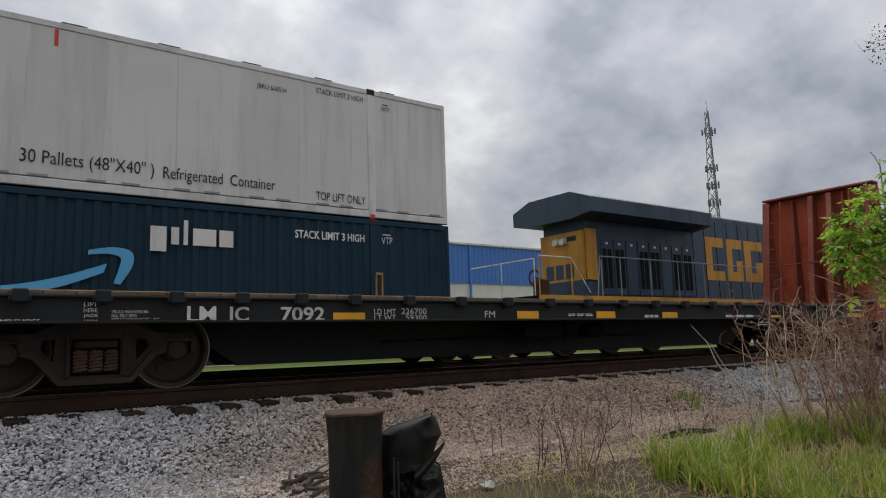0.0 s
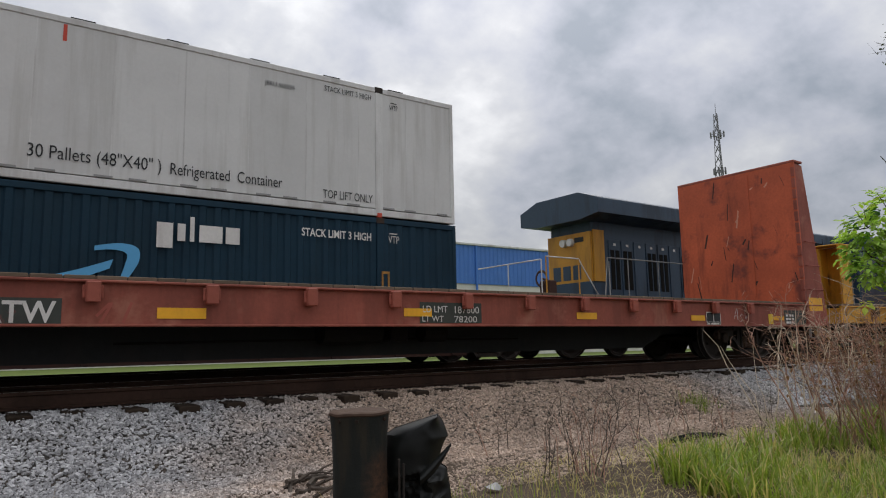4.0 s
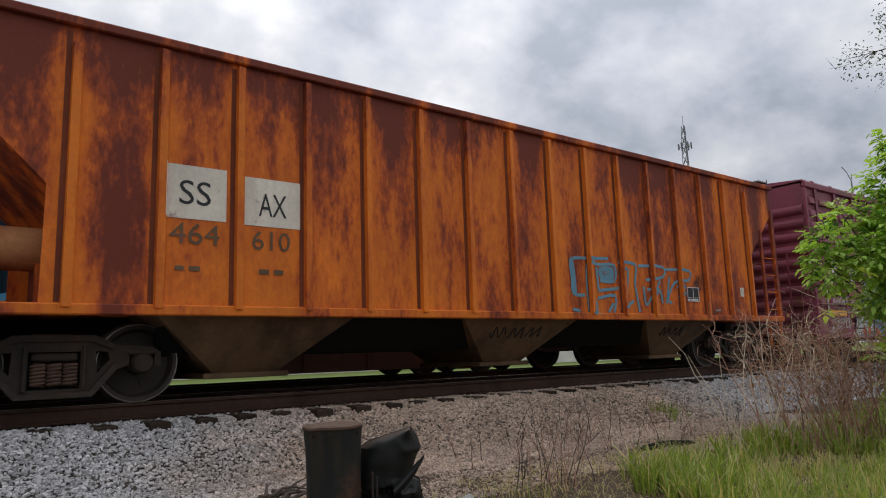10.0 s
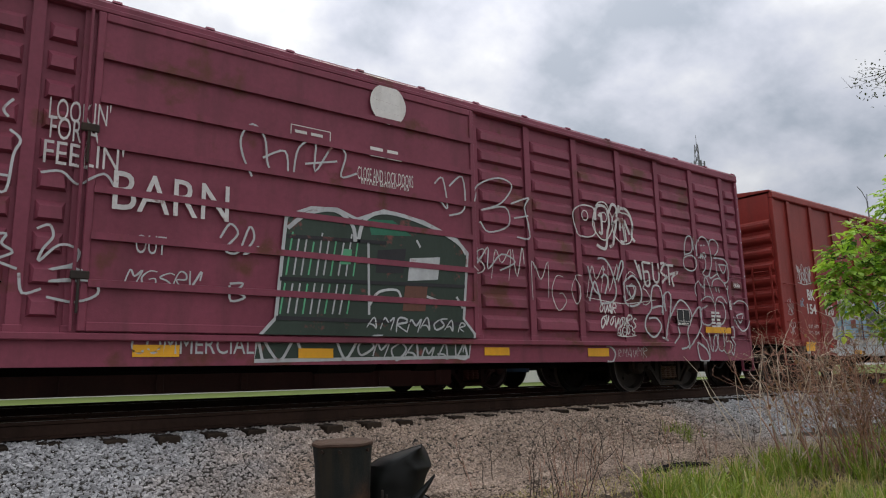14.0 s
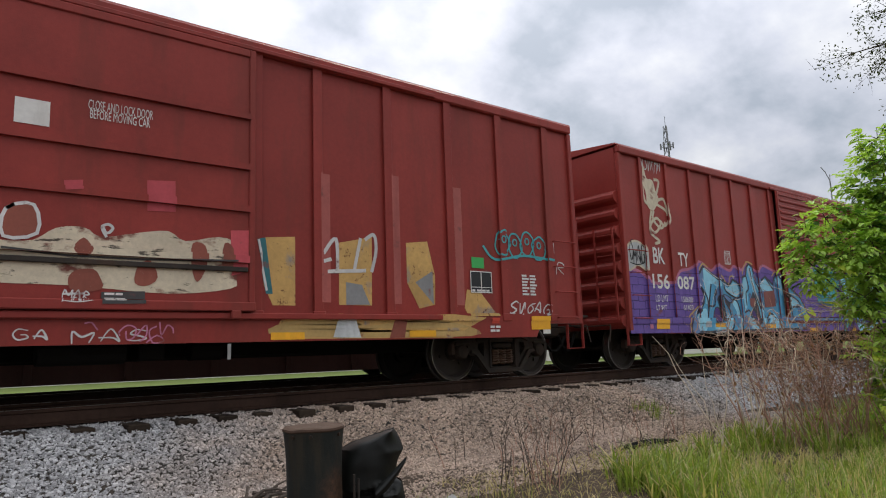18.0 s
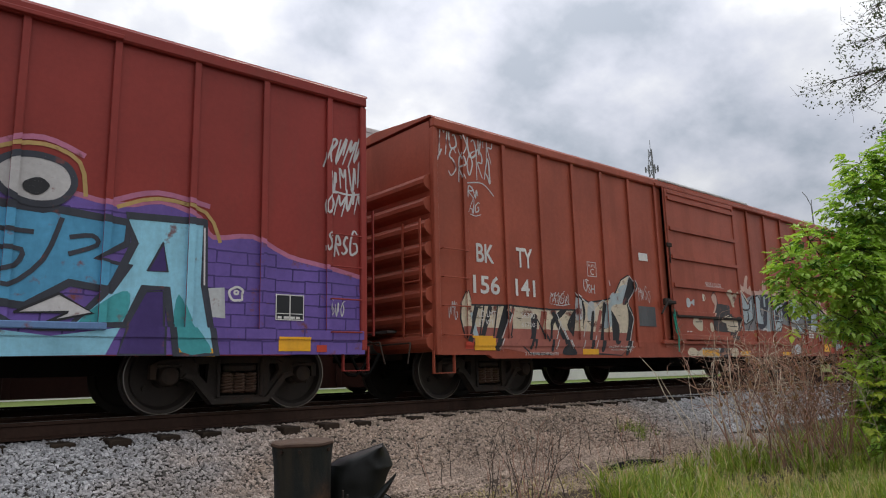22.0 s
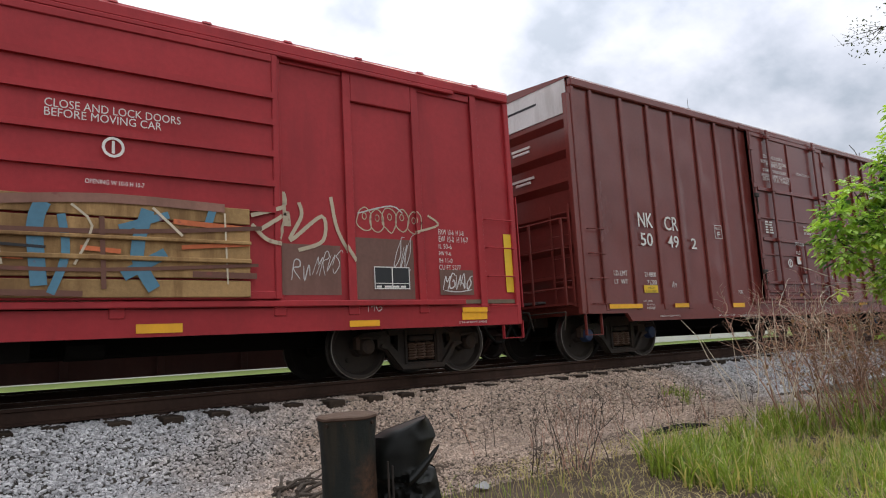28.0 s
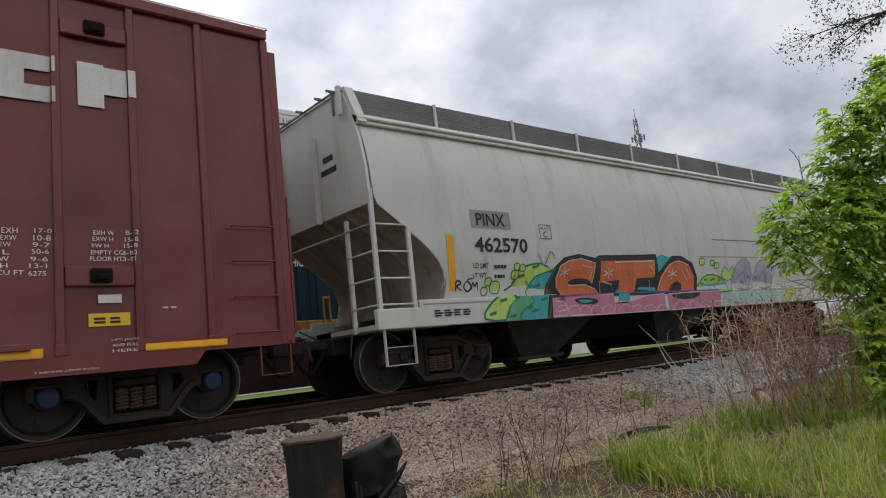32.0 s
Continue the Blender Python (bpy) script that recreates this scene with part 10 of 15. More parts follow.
blob(B_IANR, [(2.82, 2.03), (3.03, 2.05), (2.92, 0.99), (2.78, 0.99)], M_SPRAYW, 4, smooth=0)
blob(B_IANR, [(3.09, 1.37), (3.39, 1.43), (3.81, 1.34), (3.84, 1.11), (3.39, 1.05), (3.10, 1.13)], M_SPRAYPL, 4, smooth=2)
blob(B_IANR, [(2.45, 1.62), (2.73, 1.64), (2.71, 1.12), (2.49, 1.12)], M_SPRAYW, 4, smooth=0)
spray(B_IANR, [(2.10, 1.10), (2.41, 1.05), (2.38, 1.47), (2.16, 1.20)], M_SPRAYK, 0.035, 6, 0)
spray(B_IANR, [(2.10, 1.10), (2.08, 0.81), (2.37, 0.80)], M_SPRAYK, 0.035, 6, 0)
spray(B_IANR, [(2.82, 2.10), (3.28, 2.14)], M_SPRAYK, 0.035, 6, 0)
spray(B_IANR, [(3.95, 2.11), (4.36, 2.12), (4.38, 1.93), (4.52, 1.80), (4.52, 1.60), (4.17, 1.47), (4.12, 1.82), (4.29, 1.83)], M_SPRAYK, 0.035, 6, 0)
spray(B_IANR, [(4.29, 1.55), (4.72, 1.54), (4.75, 1.32)], M_SPRAYK, 0.035, 6, 0)
spray(B_IANR, [(4.78, 1.28), (4.80, 1.03), (3.92, 0.99)], M_SPRAYK, 0.035, 6, 0)
spray(B_IANR, [(3.04, 1.88), (3.05, 1.52), (3.20, 1.51)], M_SPRAYK, 0.035, 6, 0)
spray(B_IANR, [(3.32, 1.76), (3.32, 1.47)], M_SPRAYK, 0.035, 6, 0)
spray(B_IANR, [(3.67, 2.02), (3.66, 1.60), (3.79, 1.80)], M_SPRAYK, 0.035, 6, 0)
spray(B_IANR, [(3.63, 1.28), (3.79, 1.54), (3.85, 1.33)], M_SPRAYK, 0.035, 6, 0)
spray(B_IANR, [(3.90, 1.31), (4.06, 1.12)], M_SPRAYK, 0.035, 6, 0)
spray(B_IANR, [(3.03, 1.00), (3.30, 0.98), (3.27, 0.62)], M_SPRAYK, 0.035, 6, 0)
spray(B_IANR, [(2.02, 0.77), (2.12, 0.58)], M_SPRAYK, 0.035, 6, 0)
spray(B_IANR, [(3.07, 1.61), (3.87, 1.66)], M_SPRAYW, 0.02, 5, 0)
spray(B_IANR, [(3.09, 1.22), (3.86, 1.28)], M_SPRAYW, 0.02, 5, 0)
spray(B_IANR, [(3.39, 2.00), (3.60, 1.96), (3.56, 1.64)], M_SPRAYW, 0.02, 5, 0)
spray(B_IANR, [(4.00, 1.67), (4.49, 1.70)], M_SPRAYW, 0.02, 5, 0)
spray(B_IANR, [(7.84, 1.60), (10.73, 1.67)], M_SPRAYK, 0.05, 3, 0)
spray(B_IANR, [(7.80, 1.12), (10.65, 1.12)], M_SPRAYK, 0.05, 3, 0)
spray(B_IANR, [(7.92, 2.14), (9.37, 2.19)], M_SPRAYK, 0.05, 3, 0)
spray(B_IANR, [(9.11, 1.33), (9.25, 1.51), (9.54, 1.55), (9.61, 1.42)], M_SPRAYG, 0.035, 3, 4)
spray(B_IANR, [(10.04, 1.49), (10.37, 1.40)], M_SPRAYG, 0.035, 3, 4)
spray(B_IANR, [(10.57, 1.51), (10.68, 1.35)], M_SPRAYG, 0.035, 3, 4)
spray(B_IANR, [(9.09, 2.17), (9.10, 1.20)], M_SPRAYG, 0.035, 3, 4)
spray(B_IANR, [(9.75, 1.90), (10.22, 1.85)], M_SPRAYG, 0.035, 3, 4)
spray(B_IANR, [(7.61, 0.91), (7.68, 0.61)], M_SPRAYG, 0.035, 3, 4)
spray(B_IANR, [(7.67, 0.89), (7.89, 0.61), (8.09, 0.87), (8.21, 0.61)], M_SPRAYG, 0.035, 3, 4)
spray(B_IANR, [(8.67, 0.85), (8.80, 0.63), (8.98, 0.88)], M_SPRAYG, 0.035, 3, 4)
spray(B_IANR, [(10.75, 0.87), (10.80, 0.63), (10.58, 0.65)], M_SPRAYG, 0.035, 3, 4)
spray(B_IANR, [(9.88, 2.28), (9.94, 2.18)], M_SPRAYG, 0.035, 3, 4)
scribble(B_IANR, 9.07, 10.79, 0.98, 1.18, M_SPRAYG, 230, 8, 0.028, 3)
scribble(B_IANR, 8.95, 10.80, 0.62, 0.89, M_SPRAYG, 231, 7, 0.03, 3)
spray(B_IANR, [(7.45, 2.83), (7.33, 3.07), (7.30, 3.31), (7.44, 3.50), (7.60, 3.35), (7.64, 3.05), (7.70, 2.91)], M_SPRAYG, 0.026, 3, 4)
spray(B_IANR, [(7.58, 3.09), (7.87, 3.23), (7.92, 2.93)], M_SPRAYG, 0.026, 3, 4)
spray(B_IANR, [(7.99, 2.94), (8.06, 3.31), (8.29, 3.44), (8.29, 3.03), (8.55, 3.42), (8.74, 3.34), (8.67, 3.02), (8.91, 3.10)], M_SPRAYG, 0.026, 3, 4)
spray(B_IANR, [(8.15, 3.11), (8.61, 3.22)], M_SPRAYG, 0.026, 3, 4)
spray(B_IANR, [(10.21, 3.16), (10.36, 3.26), (10.44, 2.82), (10.31, 2.92)], M_SPRAYG, 0.026, 3, 4)
spray(B_IANR, [(10.48, 3.16), (10.73, 3.34), (10.76, 2.85), (10.47, 2.71)], M_SPRAYG, 0.026, 3, 4)
spray(B_IANR, [(10.96, 2.99), (11.10, 3.29), (11.52, 3.46), (11.80, 3.37), (11.55, 3.05), (11.14, 2.89), (11.64, 3.00), (11.70, 2.71), (11.28, 2.56), (11.11, 2.71)], M_SPRAYG, 0.026, 3, 4)
spray(B_IANR, [(11.76, 3.07), (12.19, 3.23), (12.06, 3.04), (12.18, 2.57), (11.87, 2.54)], M_SPRAYG, 0.026, 3, 4)
spray(B_IANR, [(11.82, 2.84), (12.14, 2.92)], M_SPRAYG, 0.026, 3, 4)
spray(B_IANR, [(7.09, 2.03), (7.20, 2.21), (7.30, 2.10), (7.15, 1.90), (7.31, 1.88), (7.44, 2.20), (7.50, 2.06), (7.38, 1.86), (7.56, 1.97)], M_SPRAYG, 0.026, 3, 4)
spray(B_IANR, [(11.02, 2.37), (11.01, 2.03), (11.25, 2.32), (11.24, 1.98), (11.52, 2.23), (11.81, 2.13), (11.48, 1.97)], M_SPRAYG, 0.026, 3, 4)
spray(B_IANR, [(7.22, 1.48), (7.24, 1.30), (7.41, 1.35), (7.31, 1.41), (7.38, 1.51), (7.22, 1.50)], M_SPRAYG, 0.026, 3, 4)
words(B_IANR, 'OUT', 6.17, 1.77, 0.32, 0.21, M_SPRAYG)
words(B_IANR, 'COMMERCIAL', 6.20, 0.69, 1.37, 0.21, M_SPRAYG)
scribble(B_IANR, 6.09, 6.90, 1.40, 1.60, M_SPRAYG, 246, 5, 0.022, 3)
bubbles(B_IANR, 13.26, 14.76, 2.64, 3.38, M_SPRAYW, 247, 3, 0.025, 3, None)
bubbles(B_IANR, 0.68, 1.80, 0.79, 1.10, M_SPRAYW, 248, 7, 0.02, 3, None)
scribble(B_IANR, 0.56, 0.99, 0.56, 0.87, M_SPRAYW, 249, 4, 0.025, 3)
scribble(B_IANR, 0.52, 0.62, 0.95, 2.02, M_SPRAYW, 250, 2, 0.03, 3)
spray(B_IANR, [(0.57, 2.39), (0.58, 2.08)], M_SPRAYW, 0.03, 3, 0)
spray(B_IANR, [(0.52, 2.15), (0.58, 2.05), (0.63, 2.16)], M_SPRAYW, 0.03, 3, 0)
scribble(B_IANR, 0.83, 1.78, 1.40, 1.61, M_SPRAYW, 253, 7, 0.02, 3)
scribble(B_IANR, 10.92, 12.09, 1.84, 2.37, M_SPRAYW, 254, 3, 0.02, 3)
scribble(B_IANR, 12.13, 13.48, 1.43, 2.22, M_SPRAYW, 255, 3, 0.02, 3)
scribble(B_IANR, 13.47, 15.37, 1.60, 2.40, M_SPRAYW, 256, 4, 0.02, 3)
spray(B_IANR, [(13.78, 3.04), (13.81, 3.26), (13.93, 3.33), (14.09, 3.29), (14.15, 3.05), (14.09, 2.85), (14.03, 2.57), (13.91, 2.55), (13.78, 2.60)], M_SPRAYW, 0.055, 3, 5)
spray(B_IANR, [(13.87, 3.12), (13.94, 3.16), (13.94, 2.83), (13.86, 2.84)], M_SPRAYW, 0.055, 3, 5)
spray(B_IANR, [(14.14, 3.21), (14.26, 3.39), (14.38, 3.32), (14.34, 3.03), (14.27, 2.83), (14.23, 2.66), (14.13, 2.59)], M_SPRAYW, 0.055, 3, 5)
spray(B_IANR, [(14.29, 3.05), (14.44, 3.14), (14.44, 2.92)], M_SPRAYW, 0.055, 3, 5)
spray(B_IANR, [(14.45, 3.40), (14.43, 3.27), (14.54, 3.36), (14.71, 3.30), (14.81, 3.09), (14.77, 2.85), (14.86, 2.76)], M_SPRAYW, 0.055, 3, 5)
spray(B_IANR, [(14.55, 3.17), (14.60, 2.73)], M_SPRAYW, 0.055, 3, 5)
spray(B_IANR, [(14.58, 3.14), (14.71, 2.87)], M_SPRAYW, 0.055, 3, 5)
spray(B_IANR, [(14.47, 2.73), (14.58, 2.72)], M_SPRAYW, 0.055, 3, 5)
spray(B_IANR, [(13.78, 2.35), (13.97, 2.35), (14.13, 2.17), (14.23, 1.82), (14.12, 1.61), (13.83, 1.56)], M_SPRAYG, 0.035, 3, 5)
spray(B_IANR, [(13.85, 2.01), (13.94, 2.08), (14.02, 1.98), (13.92, 1.73)], M_SPRAYG, 0.035, 3, 5)
spray(B_IANR, [(13.89, 2.16), (13.96, 2.17)], M_SPRAYG, 0.035, 3, 5)
spray(B_IANR, [(14.25, 2.00), (14.41, 2.35), (14.47, 2.27), (14.30, 1.98)], M_SPRAYG, 0.035, 3, 5)
spray(B_IANR, [(14.43, 1.93), (14.72, 2.11), (14.93, 1.89), (14.89, 1.63), (14.59, 1.55), (14.42, 1.72)], M_SPRAYG, 0.035, 3, 5)
spray(B_IANR, [(14.54, 1.91), (14.78, 1.90), (14.66, 1.68), (14.54, 1.91)], M_SPRAYG, 0.035, 3, 5)
spray(B_IANR, [(13.51, 2.20), (13.63, 1.82), (13.77, 1.72)], M_SPRAYG, 0.035, 3, 5)
spray(B_IANR, [(13.51, 1.59), (13.67, 1.94), (13.81, 1.55)], M_SPRAYG, 0.035, 3, 5)
spray(B_IANR, [(14.81, 2.41), (14.97, 2.05), (14.91, 2.33)], M_SPRAYW, 0.045, 3, 5)
spray(B_IANR, [(15.02, 2.39), (15.07, 1.99), (15.20, 1.97), (15.19, 2.20), (15.06, 2.20)], M_SPRAYW, 0.045, 3, 5)
spray(B_IANR, [(15.02, 2.39), (15.27, 2.38)], M_SPRAYW, 0.045, 3, 5)
spray(B_IANR, [(15.33, 2.41), (15.34, 2.09), (15.44, 2.03), (15.51, 2.14), (15.50, 2.40)], M_SPRAYW, 0.045, 3, 5)
spray(B_IANR, [(15.58, 2.40), (15.74, 2.42), (15.57, 2.24), (15.76, 2.16), (15.59, 2.03)], M_SPRAYW, 0.045, 3, 5)
spray(B_IANR, [(15.68, 2.39), (15.98, 2.39)], M_SPRAYW, 0.045, 3, 5)
spray(B_IANR, [(15.82, 2.41), (15.82, 2.00)], M_SPRAYW, 0.045, 3, 5)
spray(B_IANR, [(15.85, 2.21), (16.12, 2.27), (15.92, 2.15), (15.96, 1.98)], M_SPRAYW, 0.045, 3, 5)
spray(B_IANR, [(15.52, 1.45), (15.57, 1.68), (15.50, 1.94), (15.31, 1.95), (15.22, 1.75), (15.21, 1.53), (15.02, 1.33), (15.01, 1.12), (15.24, 1.00), (15.47, 1.19), (15.34, 1.35), (15.11, 1.34)], M_SPRAYG, 0.035, 3, 5)
spray(B_IANR, [(15.21, 1.53), (15.52, 1.58), (15.55, 1.42)], M_SPRAYG, 0.035, 3, 5)
spray(B_IANR, [(15.59, 0.98), (15.75, 1.37), (15.83, 1.77), (15.73, 1.86), (15.61, 1.72), (15.68, 1.49)], M_SPRAYG, 0.035, 3, 5)
spray(B_IANR, [(15.75, 1.37), (16.10, 1.72), (16.38, 1.60), (16.46, 1.40), (16.29, 1.12), (16.33, 0.85), (16.09, 0.79)], M_SPRAYG, 0.035, 3, 5)
spray(B_IANR, [(15.80, 0.85), (16.02, 1.05), (15.98, 1.21)], M_SPRAYG, 0.035, 3, 5)
spray(B_IANR, [(16.46, 1.40), (16.75, 1.62), (16.83, 1.42), (16.68, 1.13), (16.33, 0.79)], M_SPRAYG, 0.035, 3, 5)
spray(B_IANR, [(15.48, 1.00), (15.67, 0.94)], M_SPRAYG, 0.035, 3, 5)
spray(B_IANR, [(16.61, 0.92), (16.91, 0.79), (16.99, 0.58), (16.69, 0.58), (16.61, 0.92)], M_SPRAYG, 0.035, 3, 5)
spray(B_IANR, [(15.67, 0.85), (15.86, 0.85)], M_SPRAYG, 0.035, 3, 5)
spray(B_IANR, [(13.89, 0.84), (14.03, 0.81), (14.13, 0.70), (14.05, 0.56), (13.91, 0.57)], M_SPRAYG, 0.035, 3, 5)
scribble(B_IANR, 13.75, 14.20, 1.36, 1.55, M_SPRAYW, 291, 4, 0.03, 3)
scribble(B_IANR, 13.77, 14.74, 1.14, 1.37, M_SPRAYW, 292, 8, 0.03, 3)
scribble(B_IANR, 14.19, 15.02, 0.62, 0.81, M_SPRAYW, 293, 6, 0.012, 3)
scribble(B_IANR, 14.19, 14.72, 1.00, 1.20, M_SPRAYW, 294, 4, 0.025, 3)
spray(B_IANR, [(16.40, 2.63), (16.41, 2.83), (16.52, 3.02), (16.66, 3.02), (16.67, 2.80), (16.59, 2.70), (16.42, 2.65)], M_SPRAYG, 0.028, 3, 5)
spray(B_IANR, [(16.33, 2.50), (16.39, 2.59), (16.63, 2.65), (16.79, 2.55), (16.73, 2.39), (16.57, 2.33), (16.37, 2.38), (16.33, 2.50)], M_SPRAYG, 0.028, 3, 5)
spray(B_IANR, [(16.71, 2.76), (16.72, 2.97), (16.79, 3.05), (16.83, 2.82), (16.86, 2.66)], M_SPRAYG, 0.028, 3, 5)
spray(B_IANR, [(16.84, 2.66), (16.87, 2.91), (17.01, 3.07), (17.21, 3.02), (17.31, 2.78), (17.31, 2.52), (17.16, 2.27), (16.97, 2.30), (17.08, 2.42), (17.11, 2.57), (17.03, 2.67), (16.88, 2.62)], M_SPRAYG, 0.028, 3, 5)
spray(B_IANR, [(17.27, 2.90), (17.32, 3.02), (17.48, 3.05), (17.61, 2.96), (17.58, 2.82), (17.44, 2.71)], M_SPRAYG, 0.028, 3, 5)
spray(B_IANR, [(17.40, 2.66), (17.62, 2.67), (17.83, 2.64), (17.95, 2.47), (17.91, 2.27), (17.77, 2.16), (17.60, 2.23), (17.49, 2.37), (17.48, 2.59)], M_SPRAYG, 0.028, 3, 5)
spray(B_IANR, [(17.25, 2.43), (17.22, 2.23), (17.47, 2.33)], M_SPRAYG, 0.028, 3, 5)
spray(B_IANR, [(17.55, 2.53), (17.84, 2.53), (17.72, 2.36), (17.59, 2.51)], M_SPRAYG, 0.028, 3, 5)
spray(B_IANR, [(16.97, 2.89), (17.02, 2.89)], M_SPRAYG, 0.028, 3, 5)
spray(B_IANR, [(17.07, 2.90), (17.12, 2.90)], M_SPRAYG, 0.028, 3, 5)
spray(B_IANR, [(16.94, 2.61), (16.97, 2.72), (17.01, 2.62), (17.04, 2.73), (17.10, 2.74), (17.13, 2.64)], M_SPRAYG, 0.028, 3, 5)
spray(B_IANR, [(16.69, 1.83), (16.65, 1.94), (16.69, 2.07), (16.83, 2.14), (16.95, 2.01), (17.01, 2.19), (17.09, 2.21), (17.21, 1.96), (17.28, 1.80)], M_SPRAYG, 0.028, 3, 5)
spray(B_IANR, [(16.97, 1.85), (17.00, 2.10)], M_SPRAYG, 0.028, 3, 5)
spray(B_IANR, [(17.25, 2.04), (17.32, 2.18), (17.52, 2.24), (17.68, 2.18), (17.81, 2.02)], M_SPRAYG, 0.028, 3, 5)
spray(B_IANR, [(16.85, 1.74), (16.99, 1.83), (17.18, 1.83), (17.30, 1.68), (17.29, 1.47), (17.09, 1.28), (16.88, 1.29), (16.80, 1.44), (16.83, 1.56), (17.04, 1.66)], M_SPRAYG, 0.028, 3, 5)
spray(B_IANR, [(17.32, 1.68), (17.41, 1.83), (17.61, 1.85), (17.76, 1.71)], M_SPRAYG, 0.028, 3, 5)
spray(B_IANR, [(17.45, 1.77), (17.62, 1.70), (17.67, 1.49), (17.55, 1.32), (17.36, 1.27), (17.24, 1.34)], M_SPRAYG, 0.028, 3, 5)
spray(B_IANR, [(17.38, 2.06), (17.41, 1.96)], M_SPRAYG, 0.028, 3, 5)
spray(B_IANR, [(17.48, 2.05), (17.51, 1.94)], M_SPRAYG, 0.028, 3, 5)
spray(B_IANR, [(17.85, 2.11), (17.82, 1.93), (17.87, 1.67)], M_SPRAYG, 0.028, 3, 5)
spray(B_IANR, [(18.01, 1.73), (18.21, 1.81), (18.48, 1.76), (18.62, 1.54), (18.49, 1.27), (18.27, 1.17), (18.07, 1.30), (18.00, 1.47)], M_SPRAYG, 0.028, 3, 5)
spray(B_IANR, [(18.06, 1.49), (18.33, 1.53), (18.20, 1.34), (18.08, 1.49)], M_SPRAYG, 0.028, 3, 5)
spray(B_IANR, [(16.99, 1.13), (17.08, 0.82), (17.15, 0.76), (17.18, 1.02), (17.27, 1.06), (17.30, 0.82), (17.19, 0.74)], M_SPRAYG, 0.028, 3, 5)
spray(B_IANR, [(17.33, 1.10), (17.32, 0.90), (17.40, 0.76), (17.55, 0.80), (17.52, 1.11), (17.60, 1.19)], M_SPRAYG, 0.028, 3, 5)
spray(B_IANR, [(17.64, 1.11), (17.61, 0.95), (17.77, 0.95), (17.85, 0.82), (17.65, 0.70), (17.53, 0.78)], M_SPRAYG, 0.028, 3, 5)
spray(B_IANR, [(17.84, 1.24), (17.96, 1.23), (17.95, 1.04), (17.80, 1.03), (17.95, 0.89), (17.88, 0.68), (17.81, 0.74)], M_SPRAYG, 0.028, 3, 5)
spray(B_IANR, [(16.68, 1.13), (16.89, 0.98), (17.01, 0.78), (17.02, 0.59)], M_SPRAYG, 0.028, 3, 5)
scribble(B_IANR, 18.07, 18.31, 2.08, 2.19, M_SPRAYW, 322, 3, 0.015, 3)
scribble(B_IANR, 17.85, 17.95, 1.61, 1.85, M_SPRAYW, 323, 2, 0.015, 3)
block(B_IANR, 'paint_chip', 18.49, 18.50, 4.33, 4.37, M_SPRAYG, 3)
block(B_IANR, 'paint_chip', 18.54, 18.57, 4.09, 4.12, M_SPRAYG, 3)
block(B_IANR, 'paint_chip', 18.52, 18.55, 3.83, 3.86, M_SPRAYG, 3)
block(B_IANR, 'paint_chip', 18.58, 18.59, 3.58, 3.62, M_SPRAYG, 3)
block(B_IANR, 'paint_chip', 18.55, 18.57, 3.33, 3.36, M_SPRAYG, 3)
block(B_IANR, 'paint_chip', 18.53, 18.56, 3.08, 3.11, M_SPRAYG, 3)
block(B_IANR, 'paint_chip', 18.58, 18.60, 2.83, 2.87, M_SPRAYG, 3)
block(B_IANR, 'paint_chip', 18.56, 18.58, 2.59, 2.62, M_SPRAYG, 3)
block(B_IANR, 'paint_chip', 18.53, 18.56, 2.34, 2.37, M_SPRAYG, 3)
block(B_IANR, 'paint_chip', 18.59, 18.60, 2.11, 2.14, M_SPRAYG, 3)
block(B_IANR, 'paint_chip', 18.57, 18.59, 1.87, 1.90, M_SPRAYG, 3)
block(B_IANR, 'paint_chip', 18.54, 18.57, 1.63, 1.66, M_SPRAYG, 3)
block(B_IANR, 'paint_chip', 18.60, 18.61, 1.40, 1.43, M_SPRAYG, 3)
block(B_IANR, 'paint_chip', 18.57, 18.59, 1.16, 1.20, M_SPRAYG, 3)
sign_plate(B_IANR, 15.98, 16.39, 1.24, 1.55)
reflectors(B_IANR, [(16.91, 1.11, 0.90, 0.12)])
bars(B_IANR, 17.14, 1.22, 0.36, 0.35, M_WHITE, rows=5, gaps=2, seed=340)
bars(B_IANR, 18.11, 2.10, 0.23, 0.09, M_WHITE, rows=1, gaps=3, seed=341)

# oxide red boxcar
blob(B_120, [(2.41, 0.68), (2.44, 0.87), (2.49, 1.06), (2.39, 1.17), (2.50, 1.34), (2.60, 1.40), (2.44, 1.59), (2.71, 1.58), (2.87, 1.63), (2.86, 2.11), (3.02, 2.19), (3.21, 2.22), (3.46, 2.15), (3.67, 1.95), (3.80, 1.99), (3.88, 2.10), (4.03, 2.21), (4.32, 2.22), (4.37, 2.02), (4.54, 2.00), (4.73, 1.85), (4.87, 1.93), (4.97, 2.18), (5.19, 2.35), (5.42, 2.37), (5.70, 2.10), (5.90, 2.06), (5.97, 1.92), (5.90, 1.54), (6.02, 1.32), (6.25, 1.22), (6.28, 0.89), (6.22, 0.66)], M_SPRAYPB, 0, M_SPRAYW, 0.055, 'cream, grey and pale blue spray-painted letters', 0)
blob(B_120, [(2.63, 1.35), (2.92, 1.55), (4.05, 1.59), (5.28, 1.64), (5.87, 1.64), (5.94, 1.28), (4.92, 1.13), (3.76, 1.09), (2.74, 1.01), (2.69, 1.19)], M_SPRAYLB, 1, smooth=3)
